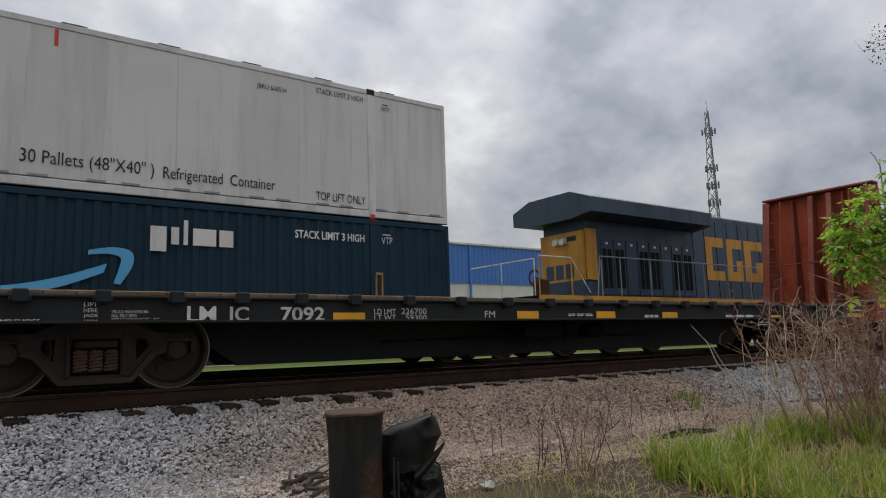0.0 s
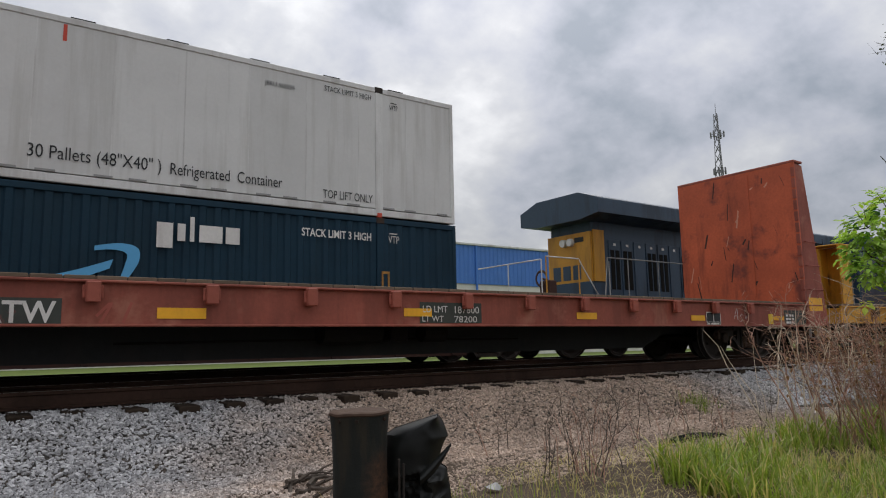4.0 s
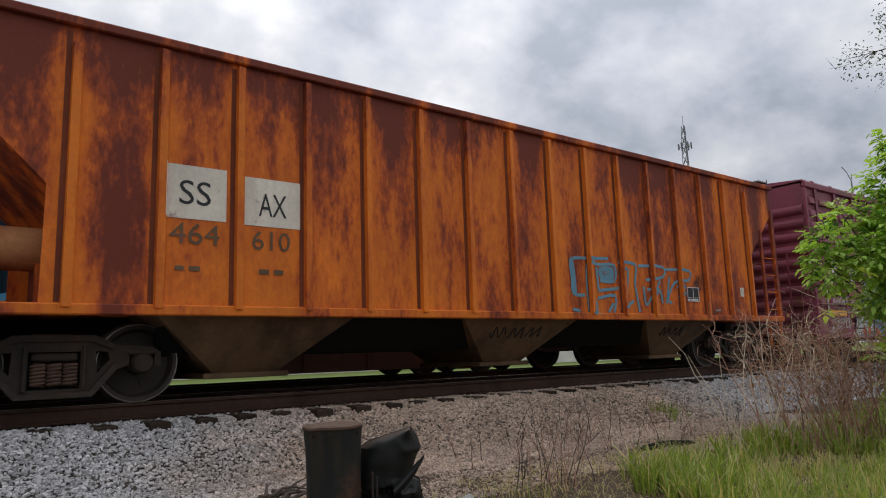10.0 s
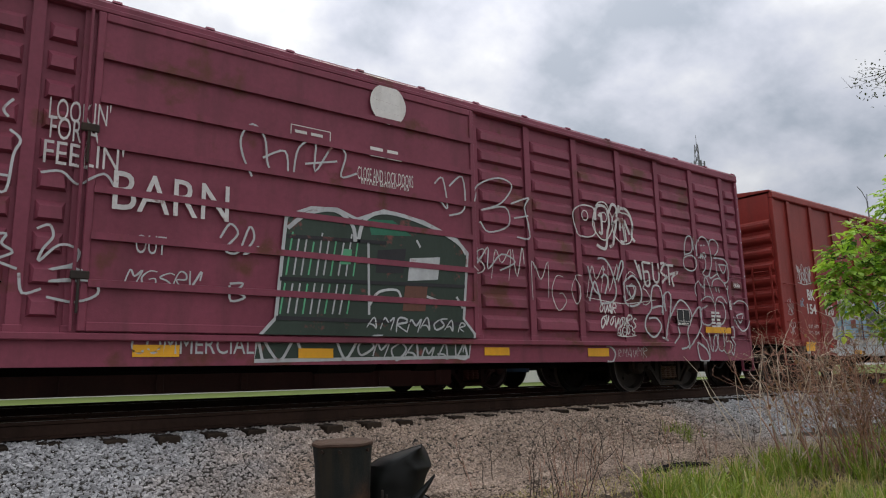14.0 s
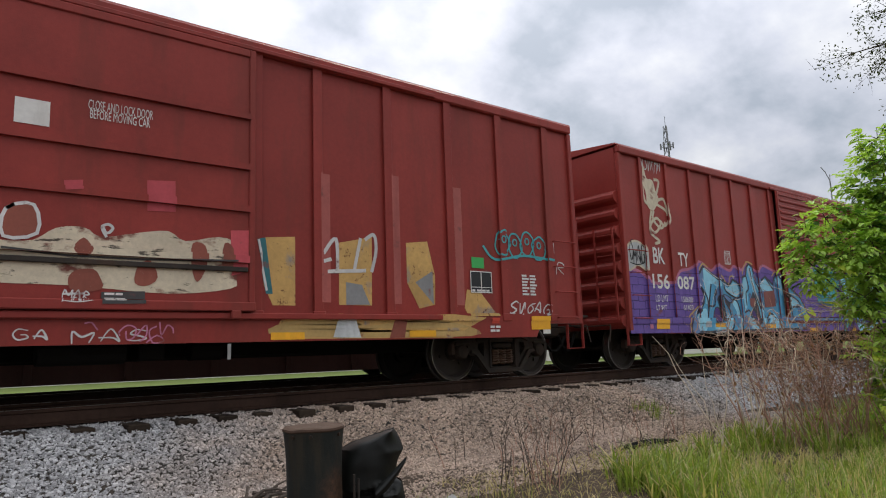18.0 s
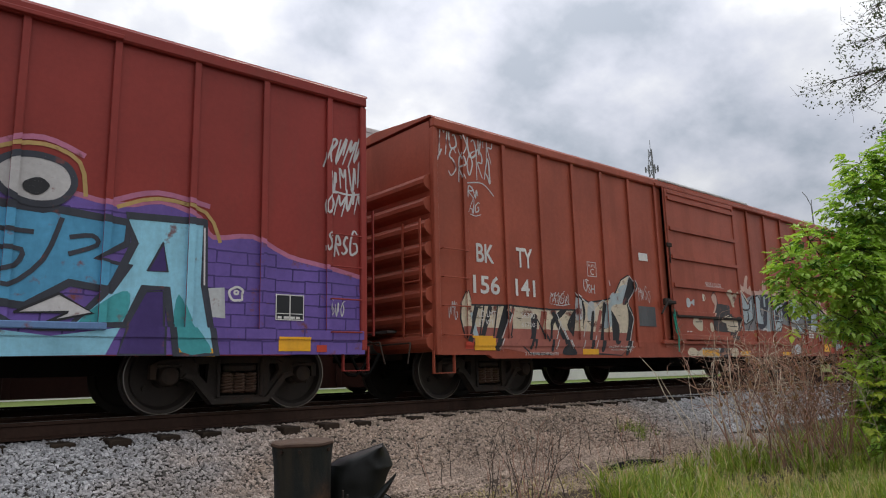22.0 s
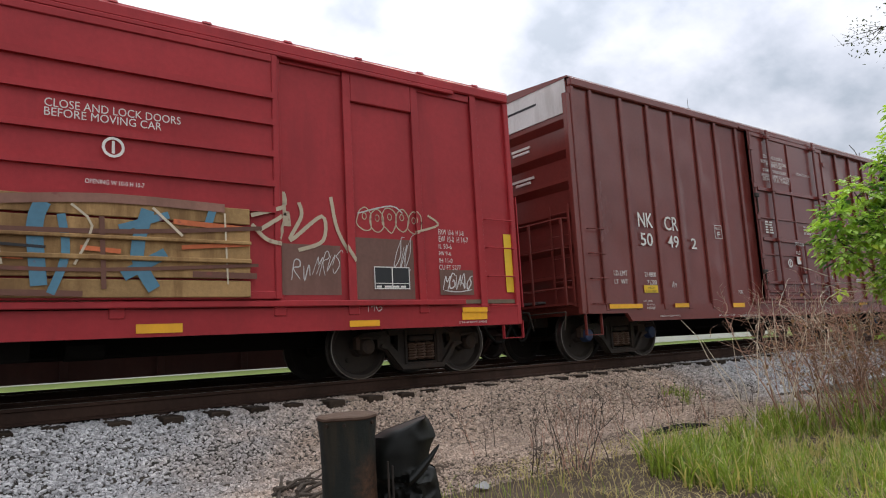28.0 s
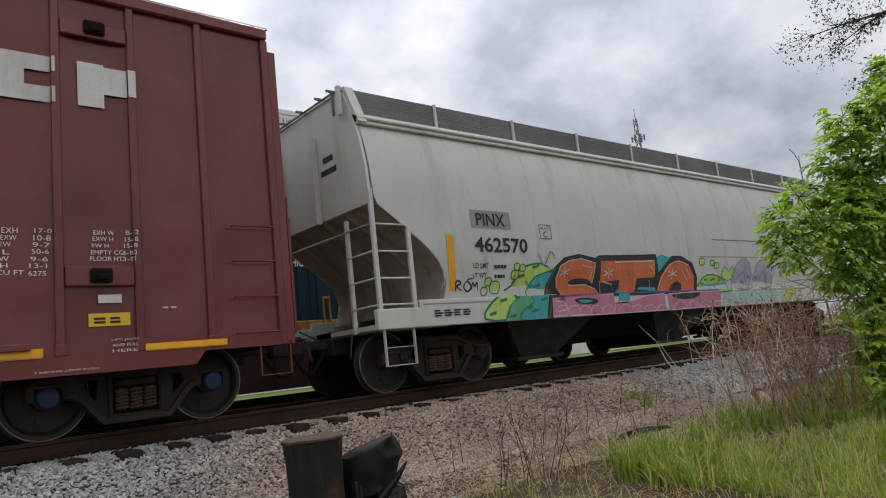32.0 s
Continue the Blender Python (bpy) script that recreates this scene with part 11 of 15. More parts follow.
blob(B_120, [(2.46, 0.87), (2.55, 0.96), (4.07, 0.99), (6.22, 1.08), (6.23, 0.88), (6.20, 0.67), (2.43, 0.69)], M_SPRAYG, 1, smooth=3)
spray(B_120, [(2.76, 1.59), (2.60, 1.50), (2.69, 1.31), (2.59, 1.18), (2.67, 0.97)], M_SPRAYGR, 0.1, 2, 3)
spray(B_120, [(3.21, 2.18), (3.43, 2.11), (3.65, 1.93)], M_SPRAYGR, 0.08, 2, 3)
spray(B_120, [(3.82, 1.96), (4.03, 2.15), (4.32, 2.14), (4.36, 1.97), (4.56, 1.95), (4.74, 1.79), (4.91, 1.88), (5.02, 2.12), (5.22, 2.27), (5.44, 2.26), (5.69, 2.03), (5.90, 1.76), (5.92, 1.54), (6.05, 1.29)], M_SPRAYGR, 0.085, 2, 3)
blob(B_120, [(3.16, 1.25), (3.44, 1.19), (3.22, 0.94)], M_SPRAYGR, 3, M_SPRAYW, 0.02, '', 3)
blob(B_120, [(3.84, 1.23), (3.99, 1.56), (4.05, 0.96), (3.92, 0.97)], M_SPRAYGR, 3, M_SPRAYW, 0.02, '', 3)
blob(B_120, [(3.22, 1.56), (3.34, 1.71), (3.43, 1.58)], M_SPRAYGR, 3, M_SPRAYW, 0.02, '', 3)
blob(B_120, [(3.84, 1.82), (3.98, 1.69), (3.75, 1.67)], M_SPRAYGR, 3, M_SPRAYW, 0.02, '', 3)
blob(B_120, [(5.26, 1.29), (5.43, 1.09), (5.27, 1.00), (5.21, 1.15)], M_SPRAYGR, 3, M_SPRAYW, 0.02, '', 3)
spray(B_120, [(3.22, 1.21), (3.30, 1.08)], M_SPRAYT, 0.02, 5, 0)
spray(B_120, [(3.29, 1.21), (3.33, 1.09)], M_SPRAYT, 0.02, 5, 0)
spray(B_120, [(3.98, 1.48), (3.89, 1.24), (3.96, 1.05)], M_SPRAYT, 0.02, 5, 0)
spray(B_120, [(3.33, 1.67), (3.30, 1.59)], M_SPRAYT, 0.02, 5, 0)
spray(B_120, [(5.33, 1.24), (5.28, 1.06)], M_SPRAYT, 0.02, 5, 0)
spray(B_120, [(4.34, 1.31), (4.61, 1.23), (4.99, 1.25), (5.29, 1.31)], M_SPRAYTN, 0.05, 4, 3)
spray(B_120, [(4.38, 1.13), (4.64, 1.19), (4.69, 1.07), (4.58, 0.99), (4.40, 0.96)], M_SPRAYTN, 0.04, 4, 3)
spray(B_120, [(4.34, 1.25), (4.71, 1.15), (5.27, 1.19)], M_SPRAYBR, 0.022, 5, 3)
spray(B_120, [(3.29, 1.95), (3.20, 1.93), (3.19, 1.86), (3.28, 1.82), (3.28, 1.74), (3.18, 1.74)], M_SPRAYBL, 0.05, 3, 3)
spray(B_120, [(4.25, 1.89), (4.14, 1.87), (4.13, 1.79), (4.23, 1.75), (4.24, 1.67), (4.12, 1.66)], M_SPRAYBL, 0.05, 3, 3)
spray(B_120, [(5.19, 2.14), (5.06, 2.11), (5.05, 2.02), (5.17, 1.98), (5.17, 1.89), (5.04, 1.88)], M_SPRAYBL, 0.05, 3, 3)
spray(B_120, [(2.80, 1.39), (2.90, 1.27)], M_SPRAYW, 0.03, 3, 0)
spray(B_120, [(2.90, 1.40), (2.81, 1.27)], M_SPRAYW, 0.03, 3, 0)
spray(B_120, [(2.93, 1.38), (3.03, 1.26)], M_SPRAYW, 0.03, 3, 0)
spray(B_120, [(3.02, 1.39), (2.94, 1.26)], M_SPRAYW, 0.03, 3, 0)
spray(B_120, [(4.13, 1.33), (4.24, 1.19)], M_SPRAYW, 0.03, 3, 0)
spray(B_120, [(4.24, 1.33), (4.13, 1.19)], M_SPRAYW, 0.03, 3, 0)
spray(B_120, [(5.51, 1.37), (5.65, 1.22)], M_SPRAYW, 0.03, 3, 0)
spray(B_120, [(5.65, 1.38), (5.51, 1.22)], M_SPRAYW, 0.03, 3, 0)
spray(B_120, [(5.63, 1.38), (5.77, 1.23)], M_SPRAYW, 0.03, 3, 0)
spray(B_120, [(5.77, 1.39), (5.63, 1.22)], M_SPRAYW, 0.03, 3, 0)
spray(B_120, [(3.52, 1.28), (3.63, 1.15)], M_SPRAYW, 0.03, 3, 0)
spray(B_120, [(3.62, 1.29), (3.52, 1.15)], M_SPRAYW, 0.03, 3, 0)
blob(B_120, [(2.92, 0.94), (2.94, 1.17), (3.09, 1.20), (3.13, 0.97)], M_SPRAYRB, 4, smooth=3)
blob(B_120, [(3.45, 1.55), (3.75, 1.59), (3.75, 1.37), (3.46, 1.34)], M_SPRAYRB, 4, smooth=0)
spray(B_120, [(2.45, 1.13), (2.89, 1.13), (3.76, 1.14), (4.85, 1.17), (5.90, 1.16)], M_SPRAYDK, 0.012, 5, 0)
blob(B_120, [(6.55, 1.36), (6.60, 1.72), (6.88, 1.70), (7.14, 1.72), (7.34, 1.86), (7.60, 1.89), (7.77, 1.80), (8.17, 1.88), (8.47, 1.92), (8.66, 1.82), (9.06, 1.90), (9.28, 1.80), (9.27, 1.43), (9.20, 1.29), (8.48, 1.21), (7.52, 1.27), (6.80, 1.28)], M_CREAMW, 1, None, 0.02, 'weathered cream and rust spray-painted piece on the door', 3)
blob(B_120, [(6.89, 2.02), (7.13, 2.08), (7.17, 1.79), (6.88, 1.74)], M_SPRAYRB, 3, M_SPRAYW, 0.035, '', 3)
spray(B_120, [(7.77, 1.93), (7.82, 1.84), (7.88, 1.90), (7.83, 1.94), (7.77, 1.90), (7.82, 1.80)], M_SPRAYW, 0.03, 5, 3)
blob(B_120, [(7.40, 2.26), (7.39, 2.37), (7.57, 2.40), (7.57, 2.29)], M_REDP, 2, smooth=0)
blob(B_120, [(8.23, 2.13), (8.22, 2.48), (8.53, 2.51), (8.54, 2.15)], M_REDP, 2, smooth=0)
blob(B_120, [(9.21, 1.44), (9.19, 1.99), (9.43, 2.01), (9.41, 1.51)], M_REDP, 2, smooth=0)
spray(B_120, [(6.86, 1.62), (7.45, 1.58), (8.17, 1.58), (9.27, 1.62)], M_SPRAYDK, 0.022, 6, 0)
blob(B_120, [(7.52, 1.21), (7.47, 1.34), (7.54, 1.43), (7.70, 1.45), (7.77, 1.37), (7.79, 1.24)], M_SPRAYRB, 3, smooth=3)
blob(B_120, [(8.73, 1.54), (8.74, 1.80), (8.89, 1.78), (8.91, 1.55), (8.80, 1.35)], M_SPRAYRB, 3, smooth=3)
blob(B_120, [(8.12, 1.32), (8.15, 1.51), (8.28, 1.57), (8.36, 1.39), (8.25, 1.29)], M_SPRAYRB, 3, smooth=3)
blob(B_120, [(9.09, 1.56), (9.12, 1.83), (9.23, 1.77), (9.21, 1.51)], M_SPRAYRB, 3, smooth=3)
blob(B_120, [(7.60, 1.78), (7.50, 1.65), (7.61, 1.57), (7.69, 1.66)], M_SPRAYRB, 3, smooth=3)
spray(B_120, [(7.42, 1.18), (7.63, 1.19)], M_SPRAYW, 0.02, 5, 0)
scribble(B_120, 7.42, 7.70, 1.10, 1.24, M_SPRAYW, 381, 3, 0.015, 5)
blob(B_120, [(7.79, 1.21), (8.23, 1.23), (8.23, 1.09), (7.79, 1.08)], M_SPRAYDK, 4, smooth=0)
blob(B_120, [(9.67, 1.96), (10.09, 2.00), (10.09, 1.11), (9.78, 1.11), (9.66, 1.36)], M_TANW, 0, None, 0.02, 'weathered tan spray-painted block', 0)
blob(B_120, [(10.74, 1.97), (11.27, 2.09), (11.25, 1.13), (10.73, 1.13)], M_TANW, 0, None, 0.02, 'weathered tan spray-painted block', 0)
blob(B_120, [(11.86, 2.05), (12.25, 2.10), (12.38, 1.58), (12.36, 1.16), (12.07, 1.10), (11.86, 1.47)], M_TANW, 0, None, 0.02, 'weathered tan spray-painted block', 0)
blob(B_120, [(12.94, 1.12), (13.00, 1.41), (13.28, 1.37), (13.64, 1.00), (13.02, 0.99)], M_TANW, 0, None, 0.02, 'weathered tan spray-painted block', 0)
blob(B_120, [(9.55, 1.92), (9.68, 1.96), (9.78, 1.25), (9.69, 1.25)], M_SPRAYDT, 1, smooth=0)
spray(B_120, [(9.57, 1.92), (9.70, 1.29)], M_SPRAYW, 0.03, 2, 0)
blob(B_120, [(10.84, 1.44), (11.09, 1.41), (11.22, 1.14), (10.84, 1.13)], M_SPRAYGR, 1, smooth=0)
blob(B_120, [(12.01, 1.48), (12.33, 1.66), (12.34, 1.16)], M_SPRAYGR, 1, smooth=0)
blob(B_120, [(9.75, 0.69), (9.89, 0.97), (10.70, 1.01), (11.61, 0.98), (12.64, 1.02), (13.33, 0.97), (12.63, 0.67)], M_TANW, 0, smooth=0)
blob(B_120, [(10.61, 0.70), (10.70, 0.98), (10.94, 0.99), (11.04, 0.69)], M_SPRAYG, 1, smooth=0)
blob(B_120, [(11.50, 0.68), (11.61, 0.97), (11.82, 0.97), (11.76, 0.68)], M_SPRAYRB, 1, smooth=0)
for x, z1 in ((10.48, 2.90), (11.63, 3.03), (12.82, 3.0)):
    block(B_120, 'faded_patch', x - 0.03, x + 0.13, 1.16, z1, M_FADERED, 0)
words(B_120, 'BK', 1.29, 1.98, 0.35, 0.26, M_WHITE, bold=0.03)
words(B_120, 'TY', 2.13, 1.99, 0.28, 0.24, M_WHITE, bold=0.03)
words(B_120, '154', 1.22, 1.64, 0.45, 0.25, M_WHITE, bold=0.03)
words(B_120, '120', 2.13, 1.64, 0.44, 0.26, M_WHITE, bold=0.03)
words(B_120, 'LD LMT', 1.18, 1.31, 0.24, 0.08, M_WHITE)
words(B_120, '157500', 1.46, 1.31, 0.23, 0.08, M_WHITE)
words(B_120, 'LT WT', 1.19, 1.17, 0.20, 0.07, M_WHITE)
words(B_120, '62500', 1.47, 1.16, 0.22, 0.08, M_WHITE)
reflectors(B_120, [(0.86, 0.76, 0.46, 0.21), (3.36, 0.69, 0.43, 0.10), (5.42, 0.70, 0.48, 0.10)])
block(B_120, 'red_patch', 2.10, 2.24, 0.85, 0.96, M_RED, 2)
bars(B_120, 2.06, 0.76, 0.25, 0.08, M_WHITE, rows=2, gaps=2, seed=353)
block(B_120, 'label', 0.90, 1.06, 0.70, 0.76, M_CREAM, 2)
frame_box(B_120, 3.47, 3.72, 1.64, 1.93, M_WHITE)
words(B_120, 'C', 3.55, 1.67, 0.09, 0.12, M_WHITE)
words(B_120, 'PLATE', 3.51, 1.83, 0.17, 0.05, M_WHITE)
block(B_120, 'grey_panel', 4.39, 5.06, 1.34, 1.79, M_PANELG, 4, 'dark grey card holder')
scribble(B_120, 0.89, 1.57, 2.36, 2.79, M_SPRAYW, 373, 6, 0.03, 3)
scribble(B_120, 0.28, 0.57, 1.60, 1.96, M_SPRAYW, 374, 3, 0.015, 3)
scribble(B_120, 0.84, 1.08, 1.82, 2.03, M_SPRAYLB, 375, 3, 0.02, 3)
scribble(B_120, 0.31, 0.57, 1.15, 1.47, M_SPRAYW, 376, 2, 0.02, 3)
scribble(B_120, 1.02, 1.64, 1.24, 1.61, M_SPRAYR, 377, 5, 0.015, 3)
frame_box(B_120, 5.42, 5.94, 2.86, 3.10, M_WHITE)
bars(B_120, 5.64, 1.83, 0.30, 0.87, M_WHITE, rows=9, gaps=1, seed=379)
block(B_120, 'paper', 6.91, 7.23, 2.92, 3.19, M_WHITE, 2)
words(B_120, 'CLOSE AND LOCK DOOR', 7.59, 3.19, 0.67, 0.11, M_WHITE)
words(B_120, 'BEFORE MOVING CAR', 7.61, 3.09, 0.62, 0.10, M_WHITE)
words(B_120, 'SECURITY DEVICE', 5.48, 3.02, 0.45, 0.08, M_WHITE)
words(B_120, 'ONLY', 5.64, 2.97, 0.14, 0.07, M_WHITE)
words(B_120, 'TSi!', 6.33, 0.67, 0.47, 0.18, M_SPRAYW)
scribble(B_120, 7.00, 7.38, 0.69, 0.84, M_SPRAYW, 403, 2, 0.02, 3)
scribble(B_120, 7.52, 8.33, 0.68, 0.84, M_SPRAYW, 404, 3, 0.02, 3)
spray(B_120, [(8.00, 0.75), (7.99, 0.79), (8.07, 0.86), (8.16, 0.83), (8.14, 0.73), (8.07, 0.71), (8.06, 0.80)], M_SPRAYPK, 0.016, 4, 3)
spray(B_120, [(8.17, 0.75), (8.22, 0.82), (8.27, 0.86), (8.27, 0.75), (8.20, 0.68)], M_SPRAYPK, 0.016, 4, 3)
spray(B_120, [(8.27, 0.67), (8.38, 0.75), (8.46, 0.69), (8.34, 0.67), (8.30, 0.80), (8.38, 0.85)], M_SPRAYPK, 0.016, 4, 3)
spray(B_120, [(8.41, 0.90), (8.43, 0.75), (8.49, 0.86), (8.55, 0.83), (8.56, 0.77)], M_SPRAYPK, 0.016, 4, 3)
spray(B_120, [(7.65, 0.88), (7.72, 0.89), (7.78, 0.81)], M_SPRAYPK, 0.016, 4, 3)
bars(B_120, 7.82, 1.18, 0.22, 0.04, M_WHITE, rows=1, gaps=2, seed=526)
bars(B_120, 7.82, 1.12, 0.22, 0.05, M_WHITE, rows=1, gaps=2, seed=527)
part('hanging_bracket', Geo().cbox(9.160, 9.200, -1.63, -1.615, 0.460, 0.640, 0.003), M_GREY, B_120, 'pale steel bracket below the sill')
blob(B_120, [(9.94, 0.72), (9.95, 0.90), (10.82, 0.92), (11.18, 0.85), (11.97, 0.93), (12.87, 0.86), (13.00, 0.69)], M_SPRAYT, 0, smooth=4)
spray(B_120, [(10.50, 1.81), (10.69, 2.02), (10.71, 1.58)], M_SPRAYW, 0.05, 3, 5)
spray(B_120, [(10.56, 1.57), (11.16, 1.61)], M_SPRAYW, 0.05, 3, 5)
spray(B_120, [(11.08, 2.06), (10.97, 1.60)], M_SPRAYW, 0.05, 3, 5)
spray(B_120, [(11.15, 2.04), (11.30, 2.12), (11.33, 1.89), (11.25, 1.59)], M_SPRAYW, 0.05, 3, 5)
spray(B_120, [(10.48, 1.70), (10.62, 1.74)], M_SPRAYW, 0.05, 3, 5)
block(B_120, 'green_label', 13.11, 13.37, 1.75, 1.92, M_GREEN, 4, 'bright green label')
sign_plate(B_120, 13.07, 13.52, 1.36, 1.70)
bubbles(B_120, 13.65, 14.81, 1.95, 2.40, M_SPRAYTL, 543, 4, 0.03, 3, None)
spray(B_120, [(13.37, 2.12), (13.63, 1.91), (14.29, 2.01), (15.01, 1.97)], M_SPRAYTL, 0.04, 3, 5)
spray(B_120, [(14.99, 2.27), (15.01, 1.99)], M_SPRAYW, 0.03, 3, 5)
bars(B_120, 14.21, 1.35, 0.37, 0.36, M_WHITE, rows=7, gaps=2, seed=546)
scribble(B_120, 13.90, 14.88, 1.02, 1.25, M_SPRAYW, 548, 5, 0.03, 3)
reflectors(B_120, [(14.33, 0.78, 0.46, 0.22), (9.73, 0.68, 0.46, 0.09), (11.84, 0.69, 0.48, 0.09)])
block(B_120, 'red_patch', 13.45, 13.61, 0.88, 0.97, M_RED, 2)
bars(B_120, 13.41, 0.75, 0.24, 0.12, M_WHITE, rows=2, gaps=2, seed=551)
block(B_120, 'label', 14.61, 14.79, 0.71, 0.78, M_WHITE, 2)
scribble(B_120, 15.05, 15.34, 1.72, 1.98, M_SPRAYW, 553, 1, 0.02, 3)

# barn red boxcar
WALL_TOP = [(-0.00, 1.87), (0.25, 1.92), (0.55, 1.86), (0.78, 1.73), (1.01, 1.67), (1.34, 1.70), (1.68, 1.72), (1.91, 1.95), (2.23, 2.01), (2.47, 2.09), (2.62, 2.19), (2.82, 2.17), (3.14, 2.02), (3.43, 2.17), (3.68, 2.12), (3.95, 2.06), (4.15, 2.18), (4.43, 2.08), (4.72, 2.25), (5.02, 2.15), (5.26, 2.10), (5.50, 2.26), (5.84, 2.20), (6.11, 2.15), (6.48, 2.11), (6.77, 2.06), (7.17, 2.04), (7.70, 2.11), (7.92, 2.35), (8.39, 2.55), (8.88, 2.57), (9.19, 2.39), (9.65, 2.27), (10.21, 2.37), (10.66, 2.39), (11.21, 2.54), (11.61, 2.43), (12.28, 2.32), (12.74, 2.42), (13.19, 2.29), (13.36, 2.07), (13.87, 2.13), (14.36, 1.93), (14.89, 1.84), (15.51, 1.72)]
blob(B_087, [(WALL_TOP[0][0], 0.69)] + smooth_line(WALL_TOP, 3) + [(WALL_TOP[-1][0], 0.69)], M_SPRAYP, 0, None, 0.03, 'purple spray-painted brick wall with a pink edge', 0)
spray(B_087, [(x, z + 0.02) for x, z in WALL_TOP], M_SPRAYPK, 0.06, 1, 3)
brickwork(B_087, 0.70, 0.155, 0.40, WALL_TOP, M_SPRAYDP)
blob(B_087, [(2.34, 0.69), (2.30, 0.93), (2.39, 1.09), (2.59, 1.20), (2.72, 1.33), (2.76, 1.48), (2.69, 1.63), (2.59, 1.69), (2.61, 1.94), (2.81, 2.12), (2.96, 2.05), (3.49, 1.83), (3.64, 1.85), (3.84, 1.72), (4.01, 1.88), (4.20, 1.83), (4.35, 1.70), (4.48, 1.96), (4.64, 1.99), (4.70, 2.19), (4.81, 2.28), (4.98, 2.22), (5.07, 1.85), (5.35, 1.91), (5.58, 2.01), (5.93, 1.83), (5.99, 1.97), (6.14, 2.08), (6.40, 2.00), (6.45, 1.81), (6.66, 1.70), (7.05, 1.52), (7.48, 1.03), (7.41, 0.75)], M_SPRAYBL, 2, M_SPRAYNK, 0.06, 'light blue spray-painted letters with dark outlines', 0)
blob(B_087, [(2.11, 0.69), (2.11, 0.79), (2.15, 0.97), (2.30, 1.06), (2.32, 0.94), (2.33, 0.69)], M_SPRAYDB, 2, M_SPRAYNK, 0.03, '', 3)
blob(B_087, [(2.60, 1.93), (2.81, 2.11), (2.77, 1.77), (2.72, 1.58), (2.60, 1.68)], M_SPRAYDB, 3, smooth=0)
blob(B_087, [(2.81, 2.10), (2.96, 2.04), (3.43, 1.84), (3.49, 1.71), (3.30, 1.69), (3.16, 1.76), (3.06, 1.73), (2.98, 1.47), (2.92, 1.29), (2.80, 1.31), (2.86, 1.53), (2.79, 1.74)], M_SPRAYLC, 3, smooth=0)
blob(B_087, [(2.36, 0.77), (2.35, 0.94), (2.47, 1.08), (2.70, 1.20), (2.82, 1.15), (2.82, 0.87), (2.71, 0.90), (2.65, 0.72)], M_SPRAYLC, 3, smooth=3)
blob(B_087, [(3.01, 0.87), (3.19, 0.88), (3.51, 0.92), (3.71, 1.12), (3.78, 0.93), (3.65, 0.72), (3.08, 0.72)], M_SPRAYLC, 3, smooth=3)
blob(B_087, [(3.59, 1.79), (3.76, 1.68), (4.00, 1.81), (4.17, 1.77), (4.28, 1.60), (4.12, 1.49), (3.83, 1.55), (3.65, 1.62)], M_SPRAYLC, 3, smooth=3)
blob(B_087, [(3.91, 1.34), (4.05, 1.41), (4.18, 1.28), (4.22, 1.08), (4.14, 0.80), (3.99, 0.93), (4.07, 1.14)], M_SPRAYLC, 3, smooth=3)
blob(B_087, [(4.52, 1.93), (4.68, 1.95), (4.65, 1.67), (4.59, 1.30), (4.43, 1.19), (4.40, 1.51)], M_SPRAYLC, 3, smooth=3)
blob(B_087, [(4.73, 2.18), (4.89, 2.21), (5.02, 1.77), (5.14, 1.41), (5.31, 1.12), (5.25, 0.82), (5.14, 1.11), (4.92, 1.62)], M_SPRAYLC, 3, smooth=3)
blob(B_087, [(5.10, 1.83), (5.48, 1.95), (5.86, 1.80), (5.93, 1.60), (5.57, 1.66), (5.17, 1.64)], M_SPRAYLC, 3, smooth=3)
blob(B_087, [(5.45, 0.82), (5.57, 1.05), (5.84, 1.12), (6.03, 0.95), (6.14, 0.76), (5.49, 0.73)], M_SPRAYLC, 3, smooth=3)
blob(B_087, [(6.05, 1.94), (6.24, 2.02), (6.40, 1.94), (6.37, 1.56), (6.20, 1.79)], M_SPRAYLC, 3, smooth=3)
blob(B_087, [(6.51, 1.57), (6.74, 1.50), (6.94, 1.35), (6.71, 1.25), (6.53, 1.29)], M_SPRAYLC, 3, smooth=3)
blob(B_087, [(4.58, 1.02), (4.82, 0.99), (5.06, 0.78), (4.59, 0.75), (4.49, 0.88)], M_SPRAYLC, 3, smooth=3)
blob(B_087, [(3.19, 1.54), (3.29, 1.64), (3.54, 1.38), (3.56, 1.05), (3.42, 0.94), (3.29, 1.03), (3.32, 1.29)], M_SPRAYNK, 4, smooth=3)
blob(B_087, [(3.66, 1.48), (3.88, 1.46), (3.83, 1.33), (3.75, 1.19), (3.63, 1.32)], M_SPRAYNK, 4, smooth=3)
blob(B_087, [(4.81, 1.46), (4.93, 1.62), (5.11, 1.26), (5.14, 0.93), (4.98, 0.85), (4.86, 1.06)], M_SPRAYNK, 4, smooth=3)
blob(B_087, [(3.96, 1.07), (4.03, 1.10), (4.06, 1.00), (3.96, 1.01)], M_SPRAYNK, 4, smooth=3)
blob(B_087, [(3.13, 1.19), (3.28, 1.23), (3.35, 1.04), (3.28, 0.90), (3.04, 0.93)], M_SPRAYDP, 5, M_SPRAYNK, 0.025, '', 3)
blob(B_087, [(4.75, 1.17), (4.91, 1.16), (4.98, 0.96), (4.86, 0.92)], M_SPRAYDP, 5, M_SPRAYNK, 0.025, '', 3)
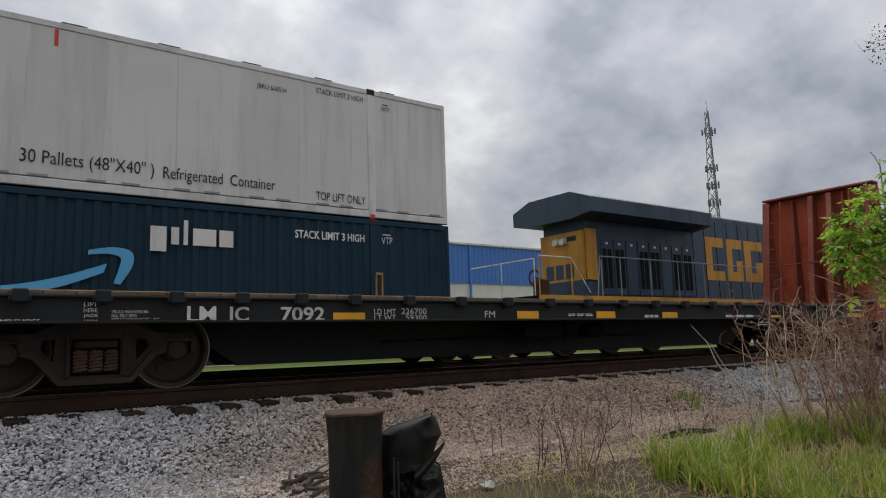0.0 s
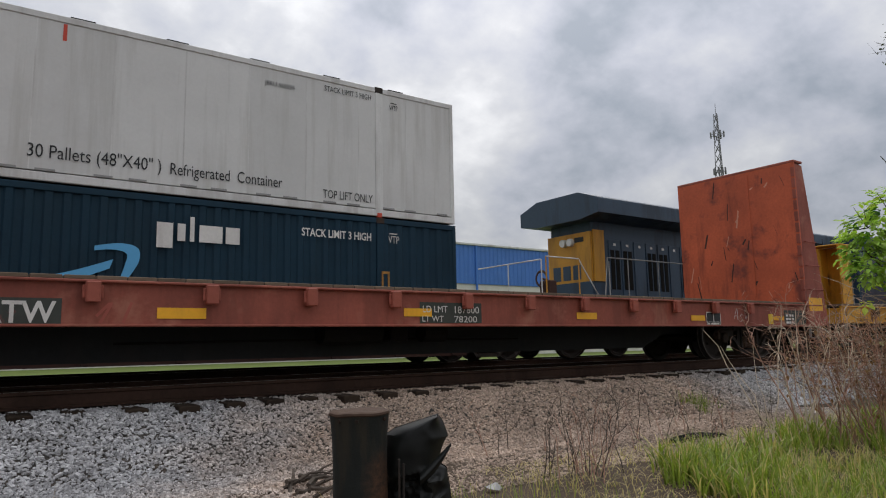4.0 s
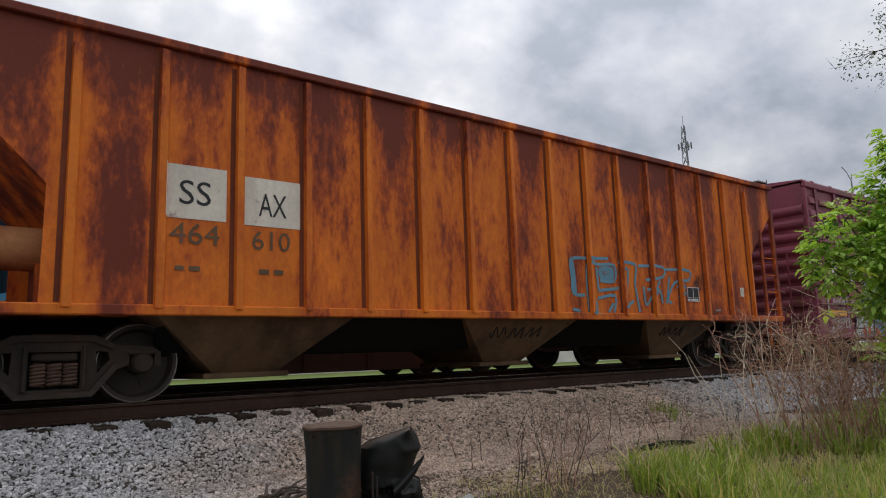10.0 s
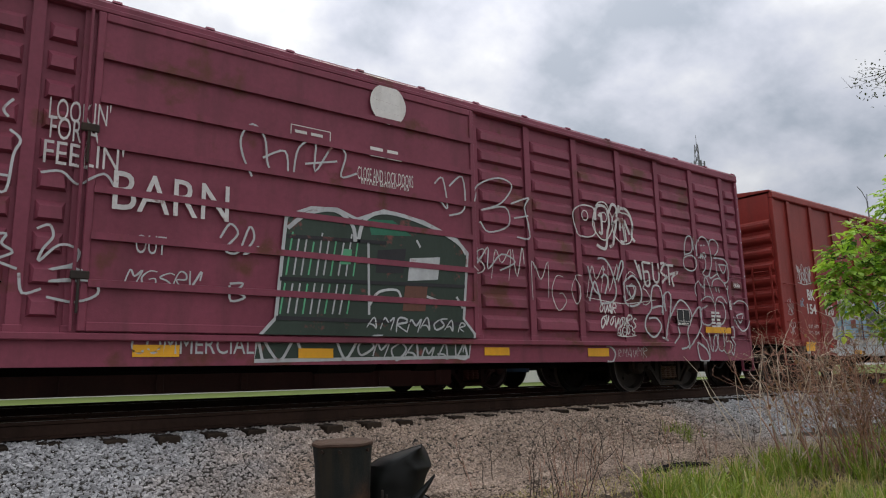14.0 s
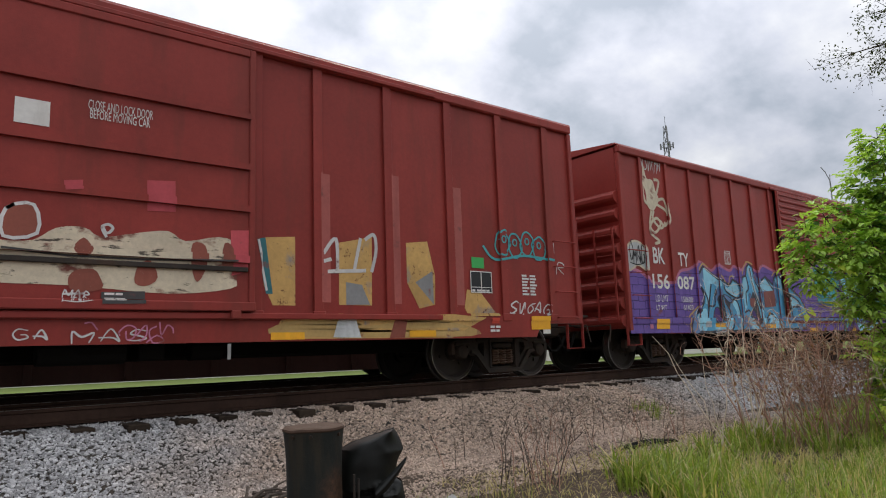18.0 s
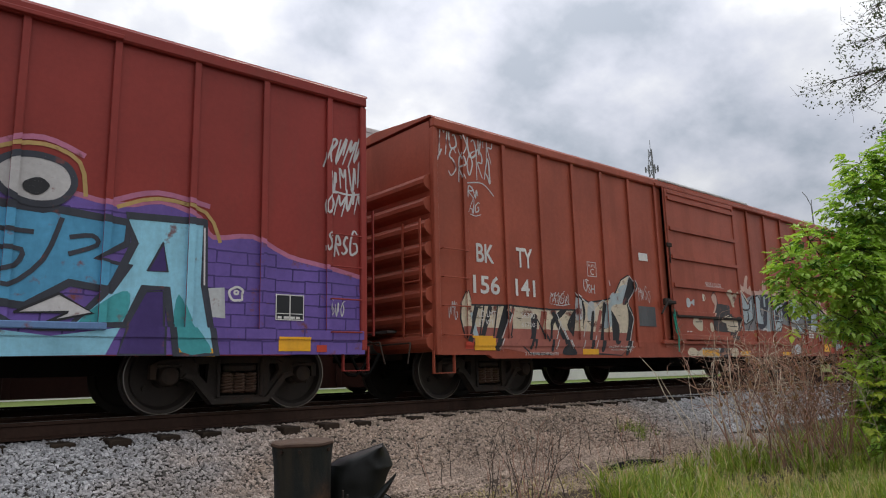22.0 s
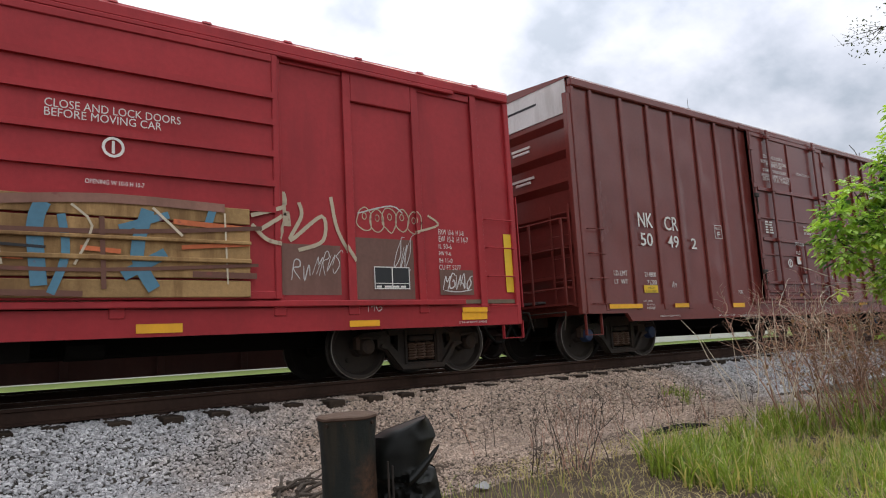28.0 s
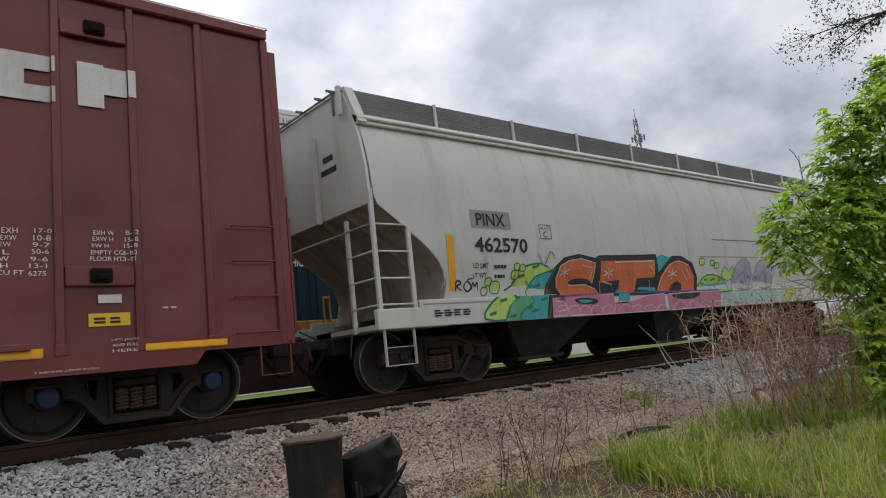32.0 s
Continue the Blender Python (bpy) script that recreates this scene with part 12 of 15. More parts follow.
blob(B_087, [(3.53, 1.51), (3.70, 1.51), (3.91, 1.40), (3.77, 1.36)], M_SPRAYDB, 4, M_SPRAYNK, 0.02, '', 3)
blob(B_087, [(4.27, 0.94), (4.43, 1.08), (4.39, 0.87)], M_SPRAYDB, 4, M_SPRAYNK, 0.02, '', 3)
blob(B_087, [(5.14, 1.60), (5.27, 1.55), (5.24, 1.26)], M_SPRAYDB, 4, M_SPRAYNK, 0.02, '', 3)
blob(B_087, [(4.69, 1.53), (4.78, 1.57), (4.81, 1.39)], M_SPRAYDB, 4, M_SPRAYNK, 0.02, '', 3)
blob(B_087, [(5.93, 1.80), (6.05, 1.94), (6.08, 1.54), (6.01, 1.38)], M_SPRAYDB, 4, M_SPRAYNK, 0.02, '', 3)
blob(B_087, [(6.82, 1.34), (7.02, 1.18), (7.21, 0.77), (7.02, 0.75)], M_SPRAYDB, 4, M_SPRAYNK, 0.02, '', 3)
spray(B_087, [(3.07, 1.74), (2.97, 1.46), (2.91, 1.28), (3.15, 1.28), (3.18, 1.55)], M_SPRAYNK, 0.045, 5, 3)
spray(B_087, [(2.91, 1.28), (2.82, 0.96)], M_SPRAYNK, 0.045, 5, 3)
spray(B_087, [(3.50, 1.82), (3.53, 1.54), (3.73, 1.26), (3.82, 0.99), (3.79, 0.79), (3.60, 0.70)], M_SPRAYNK, 0.045, 5, 3)
spray(B_087, [(3.63, 1.81), (3.65, 1.62), (4.05, 1.47), (4.28, 1.50), (4.37, 1.69)], M_SPRAYNK, 0.045, 5, 3)
spray(B_087, [(3.87, 1.33), (3.95, 1.42), (4.11, 1.39), (4.22, 1.15), (4.21, 0.80), (4.17, 0.72)], M_SPRAYNK, 0.045, 5, 3)
spray(B_087, [(4.37, 1.43), (4.35, 1.22), (4.44, 1.14), (4.66, 1.18), (4.80, 0.92), (5.06, 0.77), (5.25, 0.82)], M_SPRAYNK, 0.045, 5, 3)
spray(B_087, [(4.64, 1.98), (4.71, 1.70), (4.57, 1.59), (4.56, 1.30)], M_SPRAYNK, 0.045, 5, 3)
spray(B_087, [(4.85, 2.19), (4.95, 1.69), (5.19, 1.26), (5.36, 1.05), (5.31, 0.73)], M_SPRAYNK, 0.045, 5, 3)
spray(B_087, [(5.08, 1.84), (5.22, 1.65), (5.28, 1.27)], M_SPRAYNK, 0.045, 5, 3)
spray(B_087, [(5.38, 0.93), (5.66, 1.12), (5.93, 0.99), (6.08, 0.74)], M_SPRAYNK, 0.045, 5, 3)
spray(B_087, [(5.57, 1.99), (5.93, 1.69)], M_SPRAYNK, 0.045, 5, 3)
spray(B_087, [(6.43, 1.81), (6.49, 1.33), (6.53, 1.00)], M_SPRAYNK, 0.045, 5, 3)
spray(B_087, [(6.53, 1.57), (6.92, 1.43), (6.98, 1.31), (6.57, 1.28)], M_SPRAYNK, 0.045, 5, 3)
spray(B_087, [(2.59, 1.69), (2.75, 1.59), (2.88, 1.41), (2.87, 1.21)], M_SPRAYNK, 0.045, 5, 3)
spray(B_087, [(2.84, 2.09), (3.21, 1.94), (3.48, 1.85)], M_SPRAYW, 0.022, 6, 3)
spray(B_087, [(2.38, 0.77), (2.37, 0.95), (2.50, 1.08)], M_SPRAYW, 0.022, 6, 3)
spray(B_087, [(3.68, 1.66), (4.09, 1.54), (4.30, 1.60)], M_SPRAYW, 0.022, 6, 3)
spray(B_087, [(4.76, 2.18), (4.97, 1.75), (5.24, 1.26)], M_SPRAYW, 0.022, 6, 3)
spray(B_087, [(5.13, 1.80), (5.51, 1.92)], M_SPRAYW, 0.022, 6, 3)
spray(B_087, [(5.49, 0.82), (5.66, 1.04), (5.88, 1.06)], M_SPRAYW, 0.022, 6, 3)
spray(B_087, [(3.02, 0.69), (3.52, 0.72), (3.78, 0.89)], M_SPRAYW, 0.022, 6, 3)
spray(B_087, [(6.57, 1.53), (6.88, 1.41)], M_SPRAYW, 0.022, 6, 3)
spray(B_087, [(2.60, 2.00), (2.80, 2.18), (2.99, 2.11)], M_SPRAYT, 0.035, 3, 3)
spray(B_087, [(4.48, 2.02), (4.71, 2.32), (5.01, 2.28)], M_SPRAYT, 0.035, 3, 3)
spray(B_087, [(2.06, 0.69), (2.08, 0.99), (2.28, 1.13), (2.50, 1.25)], M_SPRAYT, 0.035, 3, 3)
spray(B_087, [(5.93, 2.03), (6.05, 2.13), (6.24, 2.17)], M_SPRAYT, 0.035, 3, 3)
spray(B_087, [(3.43, 1.87), (3.56, 1.95), (3.70, 1.81), (3.85, 1.77)], M_SPRAYT, 0.035, 3, 3)
spray(B_087, [(3.85, 1.80), (3.93, 1.95), (4.11, 1.94)], M_SPRAYT, 0.035, 3, 3)
blob(B_087, [(5.40, 1.64), (5.95, 1.69), (5.97, 1.30), (5.40, 1.26)], M_OLIVE, 7, smooth=0)
blob(B_087, [(4.71, 1.46), (4.96, 1.47), (4.96, 1.28), (4.72, 1.27)], M_OLIVE, 7, smooth=0)
blob(B_087, [(2.63, 0.92), (2.86, 0.93), (2.86, 0.80), (2.62, 0.80)], M_SPRAYG, 6, smooth=0)
words(B_087, 'BK', 0.97, 2.09, 0.41, 0.33, M_WHITE, bold=0.02)
words(B_087, 'TY', 1.88, 2.08, 0.38, 0.29, M_WHITE, bold=0.02)
words(B_087, '156', 0.89, 1.58, 0.59, 0.30, M_WHITE, bold=0.02)
words(B_087, '087', 1.77, 1.59, 0.66, 0.28, M_WHITE, bold=0.02)
words(B_087, 'LD LMT', 0.95, 1.32, 0.44, 0.13, M_WHITE)
words(B_087, '158600', 1.87, 1.32, 0.42, 0.12, M_WHITE)
words(B_087, 'LT WT', 0.95, 1.15, 0.36, 0.10, M_WHITE)
words(B_087, '61400', 1.92, 1.16, 0.37, 0.11, M_WHITE)
frame_box(B_087, 3.75, 4.00, 2.22, 2.49, M_WHITE)
words(B_087, 'C', 3.83, 2.25, 0.09, 0.11, M_WHITE)
words(B_087, 'PLATE', 3.79, 2.40, 0.17, 0.05, M_WHITE)
blob(B_087, [(0.88, 4.17), (0.97, 3.86), (1.17, 3.83), (1.26, 3.61), (1.34, 3.43), (1.13, 3.19), (0.93, 3.27), (0.91, 3.54), (0.83, 3.75)], M_SPRAYC, 1, None, 0.02, 'cream spray-painted sea creature', 5)
spray(B_087, [(1.01, 3.29), (0.85, 3.37), (0.81, 3.67), (0.88, 3.84)], M_SPRAYC, 0.06, 2, 5)
spray(B_087, [(1.09, 3.23), (1.26, 3.53), (1.39, 3.83), (1.22, 3.85)], M_SPRAYC, 0.06, 2, 5)
spray(B_087, [(1.05, 3.18), (0.97, 2.86), (1.13, 2.73), (1.34, 2.92), (1.22, 3.04), (1.01, 2.91), (0.97, 2.71), (1.26, 2.56), (1.09, 2.50)], M_SPRAYC, 0.06, 2, 5)
spray(B_087, [(1.26, 3.33), (1.56, 3.23), (1.65, 3.04), (1.47, 2.90), (1.34, 3.00)], M_SPRAYC, 0.06, 2, 5)
spray(B_087, [(1.30, 3.42), (1.52, 3.46), (1.62, 3.20)], M_SPRAYC, 0.06, 2, 5)
spray(B_087, [(1.13, 3.19), (1.09, 3.00), (1.34, 2.84), (1.52, 2.98)], M_SPRAYC, 0.06, 2, 5)
scribble(B_087, 0.80, 1.52, 3.97, 4.43, M_SPRAYW, 580, 6, 0.025, 3)
blob(B_087, [(0.14, 1.93), (0.10, 2.31), (0.32, 2.49), (0.58, 2.47), (0.76, 2.31), (0.74, 1.95), (0.47, 2.03), (0.29, 1.96)], M_SPRAYG, 2, M_SPRAYC, 0.04, '', 5)
scribble(B_087, 0.19, 0.69, 2.04, 2.45, M_SPRAYK, 582, 4, 0.03, 4)
reflectors(B_087, [(0.84, 0.77, 0.45, 0.20), (3.03, 0.80, 0.43, 0.09), (5.29, 0.77, 0.49, 0.10), (7.59, 0.65, 0.47, 0.12), (10.03, 0.66, 0.52, 0.10)])
block(B_087, 'red_patch', 0.62, 0.73, 0.78, 0.86, M_SPRAYPK, 4)
blob(B_087, [(7.94, 2.04), (8.15, 2.28), (8.75, 2.39), (9.19, 2.32), (9.30, 1.98), (9.22, 1.42), (8.71, 1.32), (8.13, 1.45), (7.97, 1.70)], M_SPRAYDT, 2, M_SPRAYT, 0.03, 'teal spray-painted words in dark shade', 4)
bubbles(B_087, 7.98, 9.25, 2.01, 2.35, M_SPRAYDT, 626, 6, 0.02, 5, M_SPRAYTL)
bubbles(B_087, 8.01, 9.24, 1.81, 2.11, M_SPRAYDT, 627, 5, 0.02, 5, M_SPRAYTL)
bubbles(B_087, 8.04, 9.24, 1.60, 1.88, M_SPRAYDT, 628, 6, 0.02, 5, M_SPRAYTL)
bubbles(B_087, 8.07, 9.23, 1.39, 1.65, M_SPRAYDT, 629, 5, 0.02, 5, M_SPRAYTL)
bubbles(B_087, 9.28, 9.48, 1.77, 2.07, M_SPRAYDT, 630, 1, 0.03, 4, M_SPRAYTL)
blob(B_087, [(9.99, 2.28), (10.89, 2.29), (10.81, 1.87), (10.92, 1.37), (11.17, 0.99), (10.60, 0.96), (10.56, 1.26), (10.37, 1.29), (10.21, 0.97), (9.93, 0.67), (9.73, 0.67), (9.98, 1.33), (10.16, 1.91), (9.97, 1.96)], M_SPRAYLC, 3, M_SPRAYNK, 0.085, 'teal and blue spray-painted letters with dark outlines', 0)
blob(B_087, [(12.37, 2.23), (13.26, 2.26), (13.27, 1.50), (13.43, 0.69), (12.96, 0.69), (12.84, 1.44), (12.59, 1.43), (12.41, 1.01), (11.88, 1.00), (12.27, 1.45), (12.47, 1.93)], M_SPRAYLC, 3, M_SPRAYNK, 0.085, 'teal and blue spray-painted letters with dark outlines', 0)
blob(B_087, [(10.86, 2.22), (11.55, 2.19), (11.63, 2.21), (12.38, 2.15), (12.39, 1.91), (12.09, 1.72), (12.43, 1.66), (12.25, 1.38), (11.84, 1.44), (11.45, 1.18), (11.02, 1.23), (10.84, 1.56), (10.91, 1.88)], M_SPRAYBL, 3, M_SPRAYNK, 0.085, 'teal and blue spray-painted letters with dark outlines', 0)
blob(B_087, [(10.37, 1.25), (10.22, 0.97), (9.94, 0.69), (9.76, 0.69), (9.90, 0.96), (10.12, 1.21)], M_SPRAYTL, 4, smooth=3)
blob(B_087, [(12.98, 1.38), (13.15, 1.05), (13.37, 0.72), (13.02, 0.72), (12.93, 1.04)], M_SPRAYTL, 4, smooth=3)
blob(B_087, [(10.85, 1.81), (10.89, 1.37), (11.09, 1.02), (10.65, 1.00), (10.61, 1.27), (10.80, 1.43)], M_SPRAYTL, 4, smooth=3)
blob(B_087, [(12.29, 1.34), (12.45, 1.35), (12.37, 1.04), (11.95, 1.03)], M_SPRAYTL, 4, smooth=3)
blob(B_087, [(10.52, 1.84), (10.42, 1.52), (10.58, 1.53)], M_SPRAYDP, 5, M_SPRAYNK, 0.03, '', 0)
blob(B_087, [(12.78, 1.96), (12.62, 1.62), (12.84, 1.63)], M_SPRAYDP, 5, M_SPRAYNK, 0.03, '', 0)
blob(B_087, [(10.37, 1.25), (10.21, 0.97), (9.90, 0.67), (10.25, 0.67), (10.55, 0.98), (10.52, 1.26)], M_SPRAYDP, 5, M_SPRAYNK, 0.03, '', 0)
blob(B_087, [(12.61, 1.39), (12.43, 1.01), (12.34, 0.69), (12.84, 0.69), (12.81, 1.40)], M_SPRAYDP, 5, M_SPRAYNK, 0.03, '', 0)
blob(B_087, [(10.65, 0.94), (11.12, 0.95), (11.69, 0.88), (12.35, 0.98), (12.22, 0.69), (10.80, 0.67)], M_SPRAYLC, 3, smooth=0)
spray(B_087, [(11.12, 1.95), (11.48, 1.94)], M_SPRAYNK, 0.05, 6, 3)
spray(B_087, [(11.08, 1.75), (11.38, 1.75), (11.33, 1.58), (11.12, 1.50), (11.28, 1.38), (11.58, 1.66), (11.73, 2.12)], M_SPRAYNK, 0.05, 6, 3)
spray(B_087, [(11.81, 1.92), (12.03, 1.96), (12.08, 1.86), (11.81, 1.74)], M_SPRAYNK, 0.05, 6, 3)
spray(B_087, [(9.89, 2.09), (9.86, 1.61)], M_SPRAYNK, 0.05, 6, 3)
spray(B_087, [(10.92, 1.28), (11.40, 0.98), (11.91, 0.96)], M_SPRAYNK, 0.05, 6, 3)
spray(B_087, [(9.97, 1.89), (10.14, 1.51), (9.83, 0.74)], M_SPRAYNK, 0.05, 6, 3)
blob(B_087, [(9.82, 2.09), (9.92, 2.10), (9.93, 1.71), (9.82, 1.70)], M_SPRAYTL, 4, M_SPRAYNK, 0.03, '', 0)
spray(B_087, [(10.03, 2.23), (10.24, 1.89), (10.14, 1.57)], M_SPRAYW, 0.02, 6, 3)
spray(B_087, [(10.85, 2.20), (10.77, 1.62), (10.90, 1.37)], M_SPRAYW, 0.02, 6, 3)
spray(B_087, [(13.25, 2.19), (13.27, 1.50)], M_SPRAYW, 0.02, 6, 3)
blob(B_087, [(11.36, 1.11), (11.75, 1.32), (12.08, 1.13), (11.65, 1.02), (11.85, 1.13)], M_SPRAYW, 6, M_SPRAYK, 0.03, '', 0)
blob(B_087, [(11.07, 2.55), (11.21, 2.71), (11.47, 2.76), (11.73, 2.69), (11.82, 2.49), (11.69, 2.29), (11.42, 2.24), (11.17, 2.35)], M_SPRAYW, 6, M_SPRAYNK, 0.07, 'round white eye', 5)
blob(B_087, [(11.35, 2.45), (11.49, 2.52), (11.59, 2.44), (11.49, 2.33), (11.37, 2.36)], M_SPRAYK, 9, smooth=5)
spray(B_087, [(9.75, 2.41), (9.85, 2.18), (10.10, 2.33), (10.89, 2.33)], M_SPRAYT, 0.045, 2, 3)
spray(B_087, [(10.93, 2.53), (11.09, 2.78), (11.51, 2.89), (11.86, 2.75), (11.94, 2.38)], M_SPRAYT, 0.045, 2, 3)
spray(B_087, [(12.26, 2.31), (12.70, 2.47), (13.26, 2.38), (13.45, 2.03)], M_SPRAYT, 0.045, 2, 3)
spray(B_087, [(9.69, 1.69), (9.66, 1.48), (9.89, 1.47)], M_SPRAYT, 0.045, 2, 3)
spray(B_087, [(9.53, 0.79), (9.76, 1.08), (9.82, 1.38)], M_SPRAYT, 0.045, 2, 3)
spray(B_087, [(10.93, 2.59), (11.13, 2.85), (11.51, 2.96), (11.91, 2.83)], M_SPRAYPK, 0.06, 1, 4)
spray(B_087, [(12.22, 2.38), (12.70, 2.54), (13.31, 2.46)], M_SPRAYPK, 0.06, 1, 4)
frame_box(B_087, 3.78, 4.02, 2.24, 2.53, M_WHITE)
words(B_087, 'C', 3.86, 2.27, 0.09, 0.12, M_WHITE)
words(B_087, 'PLATE', 3.82, 2.43, 0.17, 0.05, M_WHITE)
sign_plate(B_087, 14.19, 14.59, 1.12, 1.45)
blob(B_087, [(13.22, 1.46), (13.52, 1.49), (13.54, 1.12), (13.24, 1.14)], M_SPRAYG, 3, smooth=0)
bubbles(B_087, 13.59, 13.75, 1.32, 1.51, M_SPRAYW, 668, 1, 0.03, 3, None)
reflectors(B_087, [(14.22, 0.73, 0.45, 0.18), (12.96, 0.65, 0.45, 0.11)])
block(B_087, 'red_patch', 14.76, 14.91, 0.72, 0.81, M_RED, 4)
scribble(B_087, 14.93, 15.54, 3.26, 3.85, M_SPRAYW, 671, 4, 0.035, 3)
scribble(B_087, 14.98, 15.55, 2.91, 3.35, M_SPRAYW, 672, 4, 0.035, 3)
scribble(B_087, 14.90, 15.54, 2.58, 2.97, M_SPRAYW, 673, 4, 0.035, 3)
scribble(B_087, 14.92, 15.42, 2.02, 2.41, M_SPRAYW, 674, 4, 0.035, 3)
scribble(B_087, 14.98, 15.22, 1.17, 1.46, M_SPRAYW, 675, 3, 0.015, 3)

blob(B_087, [(2.13, 0.70), (2.17, 0.97), (2.34, 1.14), (2.44, 1.17), (2.32, 0.93), (2.38, 0.69)], M_SPRAYDB, 5, smooth=2)
blob(B_087, [(3.14, 1.41), (3.29, 1.54), (3.29, 1.66), (3.52, 1.60), (3.54, 1.51), (3.34, 1.50), (3.20, 1.33)], M_SPRAYDB, 5, smooth=2)
blob(B_087, [(5.26, 1.62), (5.47, 1.67), (5.83, 1.64), (5.80, 1.52), (5.35, 1.51)], M_SPRAYDB, 5, smooth=2)
blob(B_087, [(3.94, 1.01), (4.05, 1.10), (4.11, 0.93), (3.96, 0.84)], M_SPRAYDB, 5, smooth=2)
blob(B_087, [(4.94, 1.99), (5.06, 2.05), (5.29, 1.87), (5.20, 1.79)], M_SPRAYDB, 5, smooth=2)
blob(B_087, [(4.15, 0.91), (4.43, 0.94), (4.62, 0.77), (4.41, 0.79)], M_SPRAYDB, 5, smooth=2)
spray(B_087, [(2.73, 1.85), (2.82, 1.67), (2.67, 1.38), (2.39, 1.13), (2.33, 0.93), (2.41, 0.71)], M_SPRAYW, 0.016, 6, 3)
spray(B_087, [(3.55, 1.79), (3.80, 1.73), (4.30, 1.78), (4.38, 1.58), (4.30, 1.45), (4.02, 1.42)], M_SPRAYW, 0.016, 6, 3)
spray(B_087, [(4.77, 2.11), (4.87, 1.84), (5.11, 1.43), (5.26, 1.18), (5.35, 0.87), (5.26, 0.74)], M_SPRAYW, 0.016, 6, 3)
spray(B_087, [(4.45, 1.81), (4.39, 1.39), (4.47, 1.15)], M_SPRAYW, 0.016, 6, 3)
spray(B_087, [(3.00, 1.20), (3.12, 1.45), (3.34, 1.72)], M_SPRAYW, 0.016, 6, 3)
spray(B_087, [(5.47, 1.15), (5.71, 1.22), (6.06, 1.12)], M_SPRAYW, 0.016, 6, 3)
spray(B_087, [(2.64, 1.74), (2.64, 1.64)], M_SPRAYW, 0.016, 6, 3)
spray(B_087, [(2.60, 1.69), (2.69, 1.70)], M_SPRAYW, 0.016, 6, 3)
spray(B_087, [(4.05, 2.01), (4.05, 1.89)], M_SPRAYW, 0.016, 6, 3)
spray(B_087, [(3.99, 1.94), (4.11, 1.95)], M_SPRAYW, 0.016, 6, 3)
spray(B_087, [(2.83, 0.96), (3.06, 1.70)], M_SPRAYK, 0.022, 6, 0)
spray(B_087, [(3.45, 1.51), (3.57, 1.22), (3.55, 0.98)], M_SPRAYK, 0.022, 6, 0)
spray(B_087, [(3.08, 0.91), (3.53, 0.94), (3.60, 1.09)], M_SPRAYK, 0.022, 6, 0)

# brick red boxcar
part('roof_edge', Geo().cbox(6.3, 10.3, -1.575, -1.52, 4.402, 4.452, 0.01), M_WHITEMETAL, B_141, 'bare grey metal roof edge')
words(B_141, 'BK', 0.89, 2.16, 0.40, 0.31, M_WHITE, bold=0.02)
words(B_141, 'TY', 1.82, 2.15, 0.40, 0.34, M_WHITE, bold=0.02)
words(B_141, '156', 0.80, 1.65, 0.60, 0.30, M_WHITE, bold=0.02)
words(B_141, '141', 1.77, 1.66, 0.49, 0.29, M_WHITE, bold=0.02)
blob(B_141, [(0.52, 1.24), (0.54, 1.49), (0.66, 1.68), (0.73, 1.46), (1.66, 1.49), (2.54, 1.46), (3.36, 1.48), (3.42, 1.74), (3.72, 1.64), (4.20, 1.70), (4.52, 1.81), (4.77, 2.13), (5.02, 2.24), (5.24, 2.04), (4.92, 1.76), (5.10, 1.43), (4.98, 0.92), (4.57, 0.67), (3.80, 0.69), (3.02, 0.90), (2.54, 0.68), (2.03, 0.70), (1.61, 0.98), (1.29, 0.75), (0.62, 0.90)], M_CREAMW, 0, M_SPRAYK, 0.03, 'tan and grey spray-painted piece', 0)
blob(B_141, [(0.58, 1.12), (1.28, 1.11), (2.54, 1.11), (3.72, 1.10), (5.03, 1.09), (4.98, 0.90), (4.57, 0.67), (3.02, 0.69), (2.03, 0.70), (0.62, 0.88)], M_SPRAYRR, 1, smooth=0)
spray(B_141, [(0.86, 1.44), (0.75, 1.12), (0.65, 0.88)], M_SPRAYK, 0.09, 3, 3)
spray(B_141, [(1.02, 1.45), (0.91, 0.97)], M_SPRAYK, 0.03, 3, 0)
spray(B_141, [(1.17, 1.46), (1.04, 1.13), (0.94, 0.88)], M_SPRAYK, 0.09, 3, 3)
spray(B_141, [(1.33, 1.47), (1.22, 0.98)], M_SPRAYK, 0.03, 3, 0)
spray(B_141, [(1.53, 1.48), (1.39, 1.14), (1.28, 0.88)], M_SPRAYK, 0.09, 3, 3)
spray(B_141, [(1.70, 1.49), (1.57, 0.98)], M_SPRAYK, 0.03, 3, 0)
blob(B_141, [(2.64, 1.28), (2.90, 1.46), (3.06, 1.46), (2.88, 1.32), (2.69, 1.20), (2.62, 0.77), (2.55, 0.77), (2.61, 1.07)], M_SPRAYK, 3, smooth=3)
blob(B_141, [(3.06, 1.21), (3.27, 1.47), (3.32, 1.45), (3.23, 1.02), (3.17, 1.05)], M_SPRAYK, 3, smooth=3)
blob(B_141, [(3.33, 1.80), (3.42, 1.74), (3.54, 1.66), (3.60, 1.43), (3.49, 1.14), (3.40, 0.79), (3.45, 1.02), (3.53, 1.34), (3.51, 1.60), (3.37, 1.71)], M_SPRAYK, 3, smooth=3)
blob(B_141, [(3.86, 1.44), (3.78, 1.03), (3.72, 0.79), (3.64, 0.79), (3.72, 1.11), (3.78, 1.44)], M_SPRAYK, 3, smooth=3)
